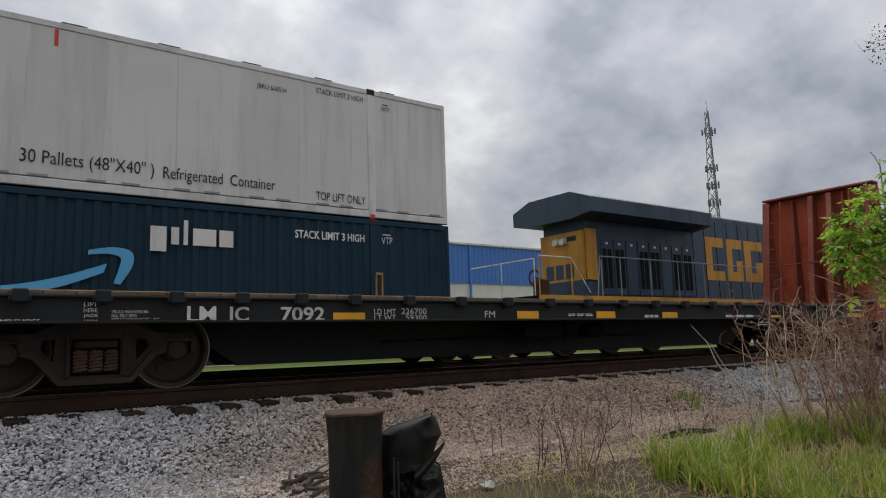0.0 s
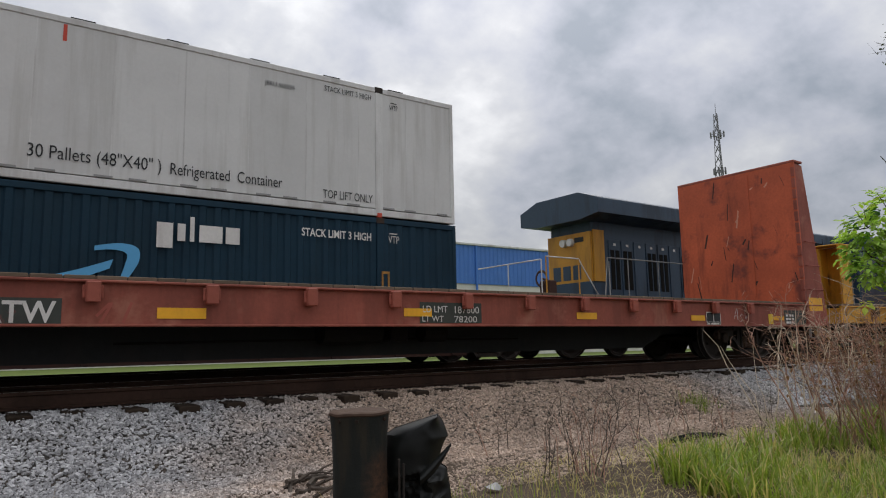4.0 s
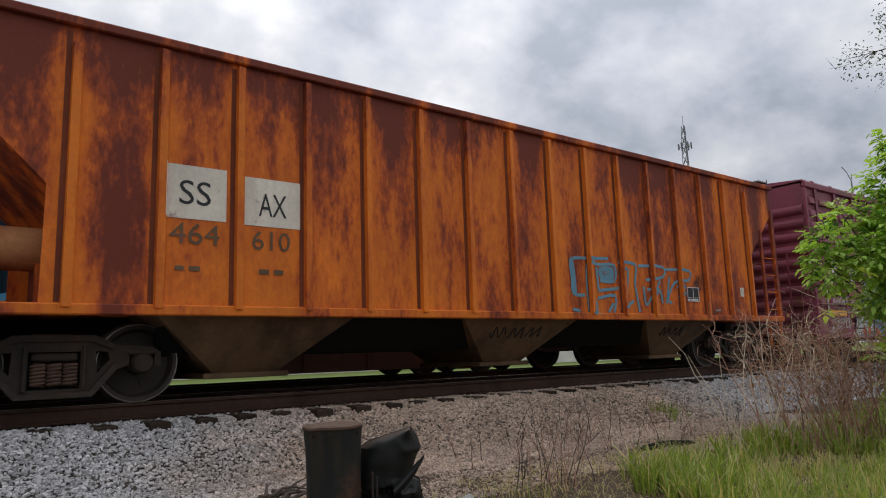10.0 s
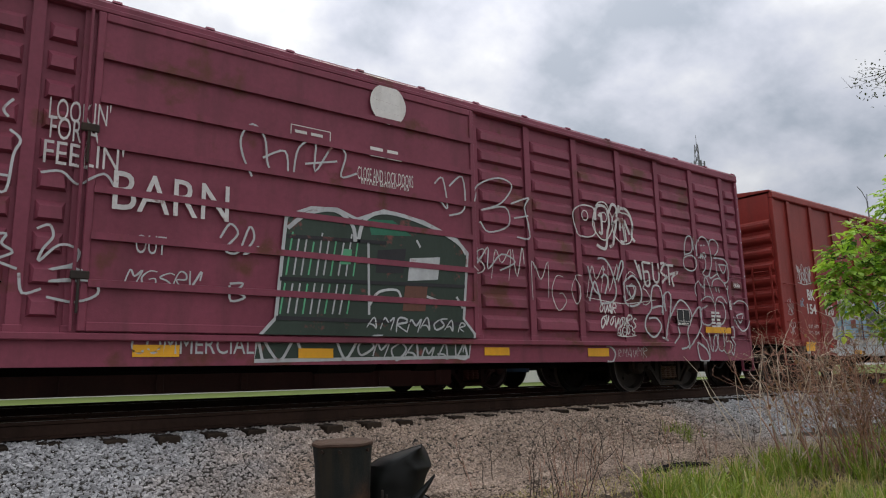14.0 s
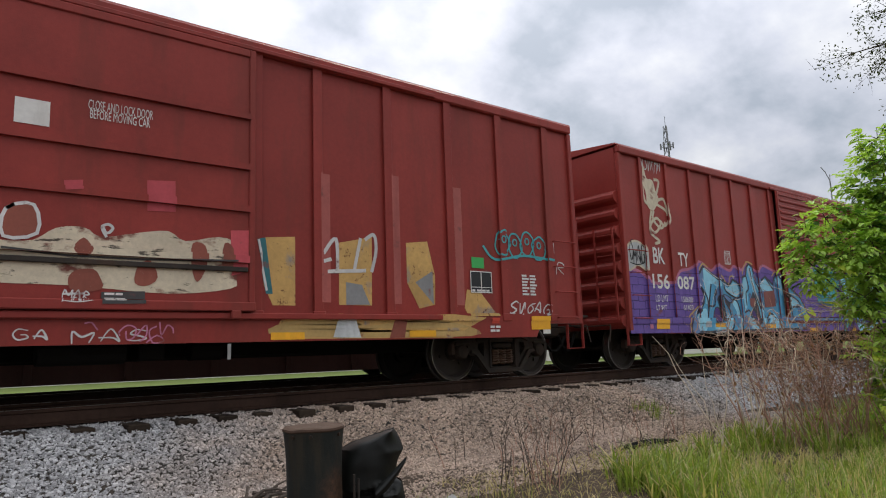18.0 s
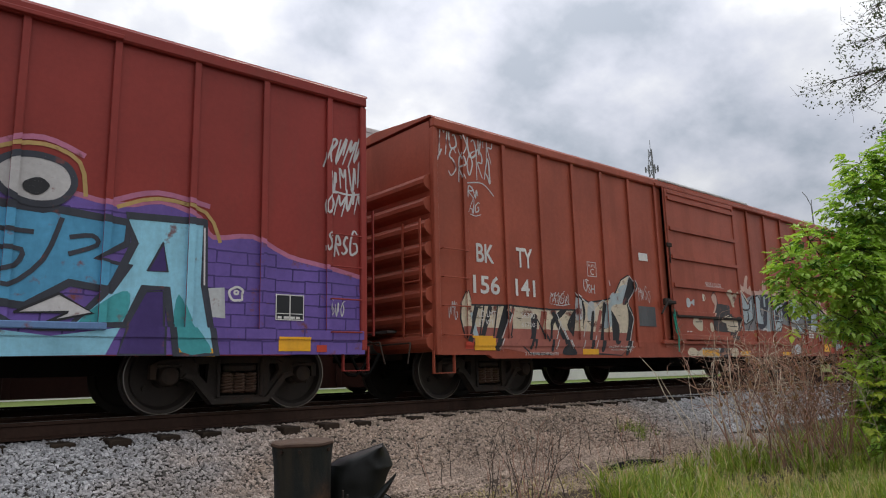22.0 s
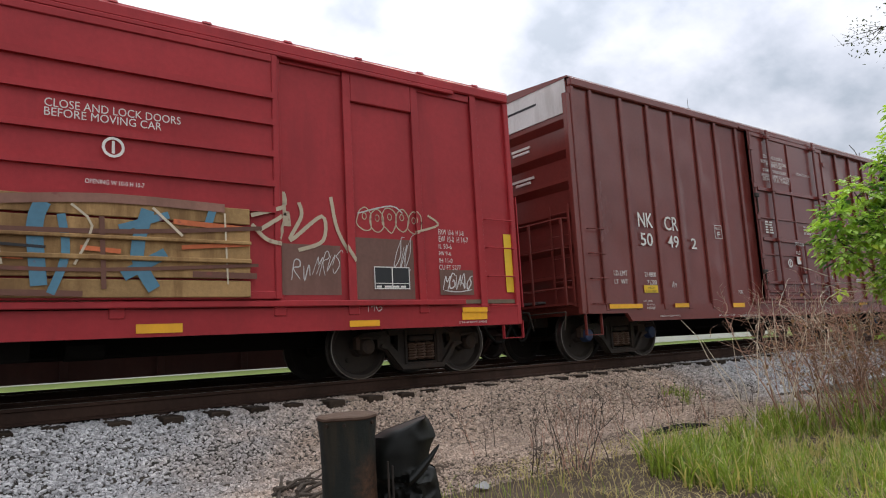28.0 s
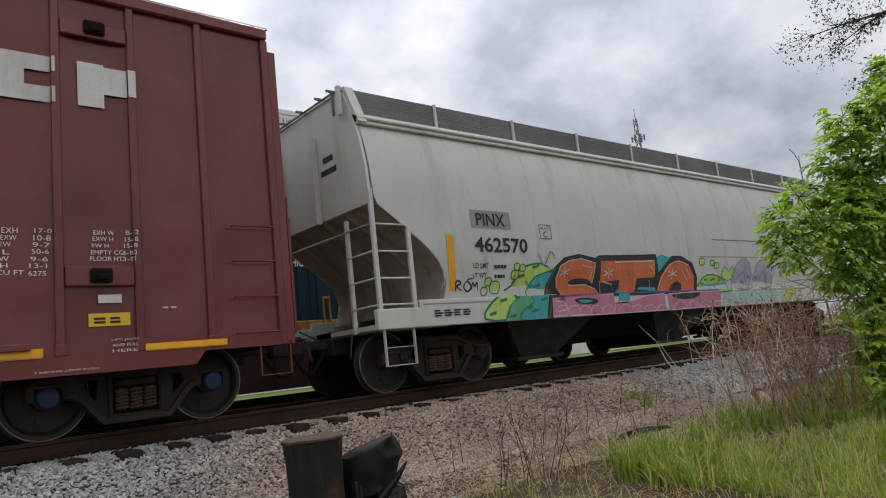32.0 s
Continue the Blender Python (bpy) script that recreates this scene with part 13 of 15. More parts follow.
blob(B_141, [(4.17, 1.67), (4.25, 1.62), (4.13, 1.21), (4.07, 0.79), (3.95, 0.76), (4.07, 1.24), (4.12, 1.55)], M_SPRAYK, 3, smooth=3)
blob(B_141, [(4.38, 1.50), (4.44, 1.47), (4.60, 1.26), (4.60, 1.04), (4.51, 0.88), (4.38, 0.91), (4.38, 1.25)], M_SPRAYK, 3, smooth=3)
blob(B_141, [(4.92, 1.67), (5.08, 1.53), (5.05, 1.27), (4.84, 0.75), (4.70, 0.69), (4.91, 1.23), (4.94, 1.49)], M_SPRAYK, 3, smooth=3)
blob(B_141, [(4.94, 1.99), (5.05, 2.20), (5.21, 2.08), (5.12, 1.87), (4.87, 1.65), (4.77, 1.68)], M_SPRAYK, 3, smooth=3)
blob(B_141, [(2.85, 0.74), (2.97, 0.85), (3.15, 0.82), (3.23, 0.68), (2.88, 0.68)], M_SPRAYK, 3, smooth=3)
blob(B_141, [(2.92, 0.99), (2.99, 1.13), (3.07, 0.93), (2.92, 0.85)], M_SPRAYK, 3, smooth=3)
blob(B_141, [(2.12, 1.29), (2.28, 1.33), (2.18, 0.83), (2.14, 0.80)], M_SPRAYK, 3, smooth=3)
blob(B_141, [(4.25, 1.62), (4.41, 1.82), (4.70, 1.87), (4.94, 1.99), (4.77, 1.68), (4.50, 1.63), (4.38, 1.53), (4.35, 1.25), (4.13, 1.18)], M_SPRAYSB, 2, smooth=3)
blob(B_141, [(4.68, 1.97), (4.91, 2.05), (4.96, 1.99), (4.70, 1.87)], M_SPRAYSB, 2, smooth=3)
blob(B_141, [(3.34, 1.71), (3.48, 1.66), (3.50, 1.40), (3.32, 1.30)], M_SPRAYG, 2, smooth=3)
blob(B_141, [(3.71, 1.62), (3.85, 1.65), (3.88, 1.51), (3.86, 1.32), (3.66, 1.32)], M_SPRAYG, 2, smooth=3)
spray(B_141, [(3.33, 1.80), (3.42, 1.73), (3.54, 1.69), (3.88, 1.48)], M_SPRAYW, 0.022, 5, 3)
spray(B_141, [(3.88, 1.54), (4.15, 1.70), (4.25, 1.63), (4.41, 1.82), (4.50, 1.86)], M_SPRAYW, 0.022, 5, 3)
spray(B_141, [(5.05, 2.23), (5.23, 2.06), (5.12, 1.87), (4.94, 1.67), (5.10, 1.40), (5.05, 1.24), (4.84, 0.72)], M_SPRAYW, 0.022, 5, 3)
spray(B_141, [(2.68, 0.77), (2.89, 1.26)], M_SPRAYW, 0.022, 5, 3)
spray(B_141, [(2.96, 1.15), (3.15, 0.82)], M_SPRAYW, 0.022, 5, 3)
spray(B_141, [(3.42, 0.79), (3.60, 1.23)], M_SPRAYW, 0.022, 5, 3)
spray(B_141, [(3.89, 1.03), (3.78, 0.79)], M_SPRAYW, 0.022, 5, 3)
spray(B_141, [(4.68, 1.87), (4.89, 2.03), (5.05, 2.23)], M_SPRAYW, 0.022, 5, 3)
spray(B_141, [(4.37, 2.10), (4.40, 1.99)], M_SPRAYW, 0.022, 5, 3)
spray(B_141, [(3.61, 2.06), (3.59, 1.94), (3.65, 1.84), (3.70, 1.95), (3.66, 2.06), (3.74, 2.04)], M_SPRAYW, 0.022, 5, 3)
words(B_141, 'SH', 3.72, 1.81, 0.20, 0.17, M_SPRAYW)
scribble(B_141, 2.64, 3.13, 1.55, 1.81, M_SPRAYW, 715, 5, 0.01, 3)
scribble(B_141, 5.33, 5.76, 1.73, 2.06, M_SPRAYW, 716, 4, 0.014, 3)
words(B_141, 'FOR RESTRICTED LOADING ONLY', 4.16, 0.80, 0.85, 0.04, M_WHITE)
words(B_141, 'SEE EQUIPMENT REGISTER', 4.24, 0.75, 0.70, 0.03, M_WHITE)
spray(B_141, [(9.33, 2.11), (9.57, 2.25), (9.79, 2.24), (10.16, 2.17), (10.49, 2.17), (11.02, 2.21), (11.17, 2.21), (11.50, 2.17), (12.02, 2.06), (12.37, 2.18), (12.93, 2.08), (13.24, 2.13), (13.87, 2.14), (14.19, 2.03)], M_SPRAYSA, 0.13, 0, 3)
blob(B_141, [(9.79, 2.24), (9.85, 2.43), (9.94, 2.57), (10.05, 2.58), (9.99, 2.40), (9.94, 2.23)], M_SPRAYSA, 0, None, 0.03, 'salmon flames sprayed over the letters', 4)
blob(B_141, [(9.57, 2.25), (9.64, 2.37), (9.72, 2.23)], M_SPRAYSA, 0, smooth=4)
blob(B_141, [(10.03, 2.25), (10.14, 2.35), (10.17, 2.17)], M_SPRAYSA, 0, smooth=4)
blob(B_141, [(10.74, 2.18), (10.79, 2.43), (10.85, 2.53), (10.88, 2.36), (10.94, 2.54), (10.98, 2.38), (10.93, 2.20)], M_SPRAYSA, 0, smooth=4)
blob(B_141, [(10.58, 2.17), (10.65, 2.29), (10.74, 2.18)], M_SPRAYSA, 0, smooth=4)
blob(B_141, [(11.66, 2.04), (11.66, 2.36), (11.76, 2.48), (11.83, 2.42), (11.78, 2.07)], M_SPRAYSA, 0, smooth=4)
blob(B_141, [(11.49, 2.12), (11.61, 2.23), (11.69, 2.04)], M_SPRAYSA, 0, smooth=4)
blob(B_141, [(12.41, 2.15), (12.57, 2.24), (12.67, 2.37), (12.74, 2.20), (12.85, 2.16), (12.75, 2.03)], M_SPRAYSA, 0, smooth=4)
blob(B_141, [(13.11, 2.05), (13.21, 2.18), (13.36, 2.46), (13.49, 2.43), (13.41, 2.20), (13.60, 2.19), (13.54, 2.08)], M_SPRAYSA, 0, smooth=4)
blob(B_141, [(13.94, 2.05), (14.03, 2.26), (14.15, 2.14), (14.30, 2.25), (14.51, 2.30), (14.40, 2.15), (14.18, 2.00)], M_SPRAYSA, 0, smooth=4)
blob(B_141, [(14.33, 1.80), (14.44, 2.01), (14.52, 1.86), (14.60, 1.95), (14.65, 1.73)], M_SPRAYSA, 0, smooth=4)
blob(B_141, [(14.82, 1.83), (15.01, 2.08), (15.15, 2.15), (15.16, 1.92), (15.02, 1.75)], M_SPRAYSA, 0, smooth=4)
blob(B_141, [(9.35, 2.10), (9.59, 2.21), (9.83, 2.01), (10.16, 2.11), (11.02, 2.19), (11.50, 2.13), (12.01, 2.03), (12.43, 2.11), (12.93, 2.00), (13.90, 2.10), (13.93, 1.50), (13.71, 1.28), (13.01, 1.35), (12.16, 1.39), (11.70, 1.45), (11.37, 1.26), (10.33, 1.26), (9.39, 1.24)], M_SPRAYGR, 1, None, 0.02, 'grey ground of the letters', 0)
blob(B_141, [(9.44, 1.37), (9.80, 1.42), (10.13, 1.57), (10.12, 1.24), (9.36, 1.22)], M_SPRAYPB, 1, smooth=0)
blob(B_141, [(9.40, 2.16), (9.59, 2.23), (9.91, 1.88), (10.04, 1.99), (10.15, 2.07), (10.13, 1.54), (9.93, 1.45), (9.73, 1.39), (9.33, 1.58), (9.33, 1.97)], M_SPRAYSB, 2, M_SPRAYK, 0.035, 'pale silver-blue letters outlined in black', 0)
spray(B_141, [(9.47, 1.96), (9.61, 1.77), (9.75, 1.73), (9.94, 1.76), (10.01, 1.87), (9.91, 1.92)], M_SPRAYK, 0.04, 4, 3)
spray(B_141, [(9.87, 1.70), (9.89, 1.55), (9.78, 1.45)], M_SPRAYK, 0.04, 4, 3)
blob(B_141, [(9.33, 1.54), (9.73, 1.39), (9.45, 1.35), (9.32, 1.37)], M_SPRAYNK, 3, smooth=0)
spray(B_141, [(10.13, 1.52), (9.92, 1.37), (9.81, 1.23)], M_SPRAYK, 0.035, 4, 3)
spray(B_141, [(9.65, 2.19), (9.99, 1.89)], M_SPRAYC, 0.05, 3, 0)
blob(B_141, [(10.24, 2.09), (10.48, 2.12), (10.59, 2.01), (10.55, 1.73), (10.59, 1.59), (10.67, 1.67), (10.65, 1.40), (10.21, 1.42)], M_SPRAYSB, 2, M_SPRAYK, 0.035, '', 0)
blob(B_141, [(10.63, 2.15), (11.02, 2.18), (11.04, 1.95), (10.90, 1.71), (10.82, 1.41), (10.57, 1.28), (10.23, 1.33), (10.23, 1.40), (10.66, 1.41), (10.72, 1.79), (10.59, 1.84)], M_SPRAYNK, 3, smooth=0)
blob(B_141, [(10.76, 2.11), (10.85, 2.12), (10.84, 1.85), (10.74, 1.85)], M_SPRAYSB, 4, smooth=0)
blob(B_141, [(10.87, 1.69), (11.04, 1.88), (11.00, 1.24), (10.80, 1.25)], M_SPRAYSB, 2, smooth=0)
spray(B_141, [(10.57, 1.26), (10.66, 1.30), (10.78, 1.28), (10.84, 1.23)], M_SPRAYW, 0.05, 4, 3)
blob(B_141, [(11.17, 2.14), (11.44, 2.15), (11.59, 1.98), (11.67, 1.78), (11.63, 1.52), (11.69, 1.41), (11.57, 1.26), (11.11, 1.26)], M_SPRAYSB, 2, M_SPRAYK, 0.035, '', 0)
blob(B_141, [(11.19, 1.54), (11.32, 1.85), (11.51, 1.72), (11.56, 1.56)], M_SPRAYNK, 3, smooth=0)
spray(B_141, [(11.29, 1.49), (11.57, 1.50), (11.60, 1.40), (11.45, 1.32), (11.25, 1.29)], M_SPRAYK, 0.03, 4, 3)
blob(B_141, [(11.59, 1.98), (11.89, 1.96), (11.74, 1.79), (11.90, 1.76), (11.72, 1.64), (11.75, 1.51), (11.63, 1.52)], M_SPRAYSB, 2, M_SPRAYK, 0.03, '', 0)
blob(B_141, [(11.74, 1.79), (11.92, 2.00), (12.08, 2.06), (12.06, 1.63), (11.81, 1.62)], M_SPRAYNK, 3, smooth=0)
blob(B_141, [(12.11, 2.07), (12.45, 2.12), (12.85, 2.00), (12.98, 1.85), (12.94, 1.67), (12.65, 1.54), (13.03, 1.27), (12.78, 1.21), (12.47, 1.49), (12.24, 1.49), (12.10, 1.61)], M_SPRAYSB, 2, M_SPRAYK, 0.035, '', 0)
blob(B_141, [(12.46, 1.63), (12.41, 1.74), (12.59, 1.83), (12.73, 1.80), (12.70, 1.68), (12.57, 1.59)], M_SPRAYNK, 3, smooth=3)
blob(B_141, [(12.09, 1.77), (12.28, 1.76), (12.22, 1.48), (12.06, 1.44)], M_SPRAYNK, 3, smooth=0)
spray(B_141, [(12.41, 1.59), (12.66, 1.46), (13.08, 1.17)], M_SPRAYK, 0.03, 4, 3)
blob(B_141, [(12.11, 1.40), (12.47, 1.44), (12.78, 1.21), (12.15, 1.24)], M_SPRAYPB, 1, smooth=0)
blob(B_141, [(12.47, 1.41), (12.77, 1.19), (12.57, 1.02), (12.44, 1.17)], M_SPRAYNK, 2, smooth=0)
blob(B_141, [(13.10, 1.97), (13.23, 1.93), (13.25, 1.70), (13.49, 1.73), (13.60, 2.02), (13.90, 2.11), (13.89, 1.49), (13.74, 1.29), (13.49, 1.26), (13.44, 1.44), (13.08, 1.47)], M_SPRAYSB, 2, M_SPRAYK, 0.03, '', 0)
blob(B_141, [(13.17, 1.61), (13.52, 1.69), (13.49, 1.44), (13.29, 1.18), (13.17, 1.42)], M_SPRAYNK, 3, smooth=0)
spray(B_141, [(13.97, 2.04), (13.89, 1.44), (13.94, 1.03)], M_SPRAYG, 0.06, 2, 3)
spray(B_141, [(12.96, 1.47), (12.89, 1.07), (12.94, 0.96)], M_SPRAYW, 0.045, 2, 3)
spray(B_141, [(9.33, 1.33), (9.36, 1.19)], M_SPRAYW, 0.05, 3, 0)
blob(B_141, [(13.97, 1.89), (14.34, 1.91), (14.60, 1.75), (14.55, 1.51), (14.19, 1.38), (13.96, 1.50)], M_SPRAYPB, 1, smooth=0)
blob(B_141, [(13.99, 1.77), (14.26, 1.80), (14.24, 1.65), (13.97, 1.62)], M_SPRAYNK, 3, smooth=0)
blob(B_141, [(14.35, 1.74), (14.60, 1.75), (14.58, 1.60), (14.37, 1.59)], M_SPRAYGN, 3, smooth=0)
blob(B_141, [(14.67, 1.78), (14.91, 1.74), (15.14, 1.95), (15.39, 1.76), (15.27, 0.87), (14.89, 0.77), (14.72, 1.09), (14.89, 1.39), (14.64, 1.52)], M_SPRAYSB, 2, M_SPRAYW, 0.03, '', 0)
blob(B_141, [(14.68, 1.57), (14.89, 1.58), (14.85, 1.36), (14.67, 1.19)], M_SPRAYNK, 3, smooth=0)
spray(B_141, [(14.81, 1.25), (15.09, 1.20), (15.26, 1.04)], M_SPRAYK, 0.04, 4, 3)
blob(B_141, [(11.97, 0.70), (12.05, 0.86), (12.26, 0.92), (12.50, 0.88), (12.59, 0.77), (12.48, 0.67)], M_SPRAYG, 1, M_SPRAYW, 0.02, '', 3)
spray(B_141, [(1.68, 1.46), (1.51, 1.00), (1.33, 0.77)], M_SPRAYRR, 0.12, 2, 0)
spray(B_141, [(2.44, 1.42), (2.27, 0.77)], M_SPRAYRR, 0.1, 2, 0)
spray(B_141, [(3.25, 1.34), (3.08, 0.74)], M_SPRAYRR, 0.1, 2, 0)
spray(B_141, [(4.07, 1.50), (3.78, 0.78)], M_SPRAYRR, 0.09, 2, 0)
spray(B_141, [(1.58, 1.38), (1.23, 0.77)], M_SPRAYK, 0.1, 4, 0)
spray(B_141, [(2.03, 0.77), (2.26, 1.30), (2.51, 0.91)], M_SPRAYK, 0.06, 4, 0)
spray(B_141, [(2.69, 1.42), (3.06, 0.78)], M_SPRAYK, 0.08, 4, 0)
spray(B_141, [(0.72, 1.34), (0.88, 0.84)], M_SPRAYSB, 0.1, 2, 0)
spray(B_141, [(1.65, 1.40), (1.30, 0.75)], M_SPRAYW, 0.02, 5, 0)
spray(B_141, [(2.77, 1.43), (3.14, 0.78)], M_SPRAYW, 0.02, 5, 0)
latch = part('latch_bracket', Geo().cbox(6.03, 6.27, -1.68, -1.60, 1.68, 1.82, 0.02).cbox(6.10, 6.41, -1.70, -1.62, 1.71, 1.78, 0.012), M_STEEL, B_141, 'grimy door latch')
part('latch_handle', Geo().pipe([(6.10, -1.69, 1.75), (5.82, -1.70, 1.49)], 0.02, 6), M_STEEL, latch)
part('strap', Geo().pipe([(6.29, -1.68, 1.50), (6.34, -1.68, 1.17), (6.42, -1.68, 1.03), (6.38, -1.68, 0.73)], 0.016, 5).pipe([(6.34, -1.675, 1.60), (6.39, -1.675, 1.27), (6.47, -1.675, 1.13)], 0.012, 5), M_STRAP, B_141, 'teal plastic strap hanging from the latch')
words(B_141, 'LD LMT', 0.90, 1.28, 0.39, 0.10, M_WHITE)
words(B_141, 'LT WT', 0.90, 1.15, 0.33, 0.09, M_WHITE)
words(B_141, '56300', 1.88, 1.29, 0.33, 0.09, M_WHITE)
words(B_141, '61700', 1.88, 1.14, 0.33, 0.08, M_WHITE)
frame_box(B_141, 3.73, 4.00, 2.13, 2.41, M_WHITE)
words(B_141, 'C', 3.82, 2.16, 0.10, 0.12, M_WHITE)
words(B_141, 'PLATE', 3.77, 2.31, 0.19, 0.05, M_WHITE)
block(B_141, 'label', 5.43, 5.75, 2.58, 2.74, M_WHITE, 4)
reflectors(B_141, [(0.75, 0.75, 0.45, 0.23), (3.40, 0.68, 0.46, 0.10), (7.52, 0.63, 0.72, 0.15), (9.23, 0.64, 0.48, 0.11), (11.42, 0.63, 0.49, 0.10)])
block(B_141, 'grey_panel', 5.26, 5.89, 1.24, 1.64, M_PANELG, 3)
block(B_141, 'red_patch', 0.56, 0.72, 0.77, 0.88, M_RED, 3)
words(B_141, '2 1/2 REAR COMP SHOES', 1.89, 0.67, 0.84, 0.05, M_WHITE)
scribble(B_141, 2.74, 3.19, 1.55, 1.80, M_SPRAYW, 743, 3, 0.012, 3)
scribble(B_141, 0.16, 1.39, 3.81, 4.58, M_SPRAYW, 744, 6, 0.03, 3)
scribble(B_141, 0.34, 1.33, 3.49, 4.05, M_SPRAYW, 745, 5, 0.03, 3)
spray(B_141, [(-0.02, 3.15), (0.04, 3.55), (0.21, 3.92)], M_SPRAYW, 0.03, 3, 5)
spray(B_141, [(0.71, 3.44), (1.08, 3.49), (1.34, 3.31)], M_SPRAYW, 0.02, 3, 5)
scribble(B_141, 0.74, 0.99, 3.22, 3.40, M_SPRAYW, 748, 2, 0.025, 3)
scribble(B_141, 0.78, 1.03, 2.92, 3.21, M_SPRAYW, 749, 2, 0.02, 3)
scribble(B_141, 0.27, 0.46, 1.23, 1.51, M_SPRAYW, 750, 3, 0.012, 3)
words(B_141, 'OPENING W 10-0 H 10-6', 7.79, 2.16, 0.71, 0.12, M_WHITE)
blob(B_141, [(8.05, 1.47), (8.24, 1.79), (8.61, 1.80), (8.82, 1.77), (8.82, 1.50), (9.23, 1.54), (9.23, 1.21), (8.14, 1.19), (8.04, 1.31)], M_SPRAYDK, 1, smooth=3)
blob(B_141, [(7.16, 1.38), (7.24, 1.47), (7.42, 1.48), (7.55, 1.43), (7.53, 1.20), (7.38, 1.19), (7.18, 1.30)], M_CREAMW, 2, smooth=3)
blob(B_141, [(7.87, 1.35), (7.98, 1.37), (8.02, 1.19), (7.89, 1.19)], M_CREAMW, 2, smooth=3)
blob(B_141, [(8.39, 1.49), (8.61, 1.56), (8.77, 1.51), (9.07, 1.49), (9.15, 1.34), (9.06, 1.21), (8.65, 1.20), (8.58, 1.37), (8.41, 1.40)], M_CREAMW, 3, smooth=3)
blob(B_141, [(6.97, 1.86), (7.08, 1.87), (7.14, 1.80), (7.28, 1.87), (7.26, 1.72), (7.16, 1.77), (7.08, 1.69), (6.97, 1.69)], M_SPRAYG, 2, smooth=3)
blob(B_141, [(8.68, 2.12), (8.84, 2.16), (8.99, 2.05), (9.17, 2.13), (9.19, 2.00), (9.03, 1.85), (9.05, 1.76), (8.93, 1.79), (8.87, 1.93), (8.74, 2.05)], M_CREAMW, 2, smooth=3)
blob(B_141, [(8.03, 1.97), (8.13, 2.03), (8.24, 1.97), (8.23, 1.78), (8.08, 1.55), (8.01, 1.54), (8.15, 1.76), (8.06, 1.86)], M_SPRAYSA, 2, smooth=3)
blob(B_141, [(8.77, 1.18), (9.04, 1.18), (9.03, 1.00), (8.76, 1.00)], M_SPRAYDK, 2, smooth=3)
blob(B_141, [(6.93, 0.74), (7.06, 0.82), (7.24, 0.80), (7.37, 0.74), (7.54, 0.80), (7.61, 0.65), (7.18, 0.64), (6.97, 0.66)], M_CREAMW, 2, smooth=3)
blob(B_141, [(7.52, 0.90), (7.78, 0.86), (8.00, 0.92), (8.32, 0.88), (8.28, 0.63), (7.60, 0.64)], M_SPRAYG, 1, smooth=3)
blob(B_141, [(8.36, 0.84), (8.52, 0.90), (8.76, 0.83), (8.78, 0.64), (8.28, 0.64)], M_SPRAYDK, 2, smooth=3)
blob(B_141, [(8.73, 0.85), (9.05, 0.89), (9.13, 0.66), (8.82, 0.63)], M_CREAMW, 2, smooth=3)
blob(B_141, [(8.24, 1.95), (8.30, 1.62), (8.07, 1.21), (8.05, 1.49)], M_SPRAYDK, 1, smooth=3)
blob(B_141, [(7.35, 0.84), (7.52, 0.88), (7.49, 0.78), (7.37, 0.77)], M_SPRAYRR, 3, smooth=3)
spray(B_141, [(7.25, 1.37), (7.51, 1.38)], M_SPRAYK, 0.018, 5, 3)
spray(B_141, [(8.42, 1.47), (8.70, 1.54), (9.09, 1.47)], M_SPRAYK, 0.018, 5, 3)
spray(B_141, [(8.74, 1.31), (9.08, 1.31)], M_SPRAYK, 0.018, 5, 3)
spray(B_141, [(7.58, 0.82), (7.68, 0.75)], M_SPRAYK, 0.018, 5, 3)
spray(B_141, [(7.74, 0.86), (7.83, 0.76), (7.93, 0.82)], M_SPRAYK, 0.018, 5, 3)
spray(B_141, [(8.00, 0.84), (8.20, 0.80)], M_SPRAYK, 0.018, 5, 3)
spray(B_141, [(8.02, 1.97), (8.15, 2.07), (8.26, 1.95)], M_SPRAYK, 0.018, 5, 3)
spray(B_141, [(8.92, 1.44), (8.94, 1.32)], M_SPRAYK, 0.018, 5, 3)
bars(B_141, 6.88, 1.15, 0.22, 0.03, M_WHITE, rows=1, gaps=2, seed=780)
spray(B_141, [(7.69 + 0.055 * math.cos(k * 0.524), 1.92 + 0.07 * math.sin(k * 0.524)) for k in range(13)], M_SPRAYC, 0.022, 4, 0)
spray(B_141, [(7.69, 1.97), (7.69, 1.87)], M_SPRAYC, 0.022, 4, 0)
sign_plate(B_141, 13.98, 14.44, 1.13, 1.46)
bars(B_141, 13.25, 1.11, 0.33, 0.36, M_WHITE, rows=5, gaps=2, seed=783)
reflectors(B_141, [(14.02, 0.73, 0.46, 0.21)])
block(B_141, 'red_patch', 14.50, 14.71, 0.72, 0.85, M_RED, 4)
scribble(B_141, 14.77, 15.30, 2.88, 3.66, M_SPRAYW, 786, 2, 0.03, 3)
words(B_141, '1', 7.64, 1.84, 0.04, 0.16, M_WHITE)

# bright red boxcar
for r, mt, ly in ((0.40, M_WHITE, 1), (0.375, M_CP, 2), (0.365, M_BLACK, 3), (0.27, M_WHITE, 4), (0.25, M_GREY, 5)):
    blob(B_CP, [(1.01 + r * math.cos(0.5236 * k), 3.41 + r * math.sin(0.5236 * k)) for k in range(12)], mt, ly, None, 0.03, 'round black and white emblem' if ly == 1 else '', 3, 'emblem')
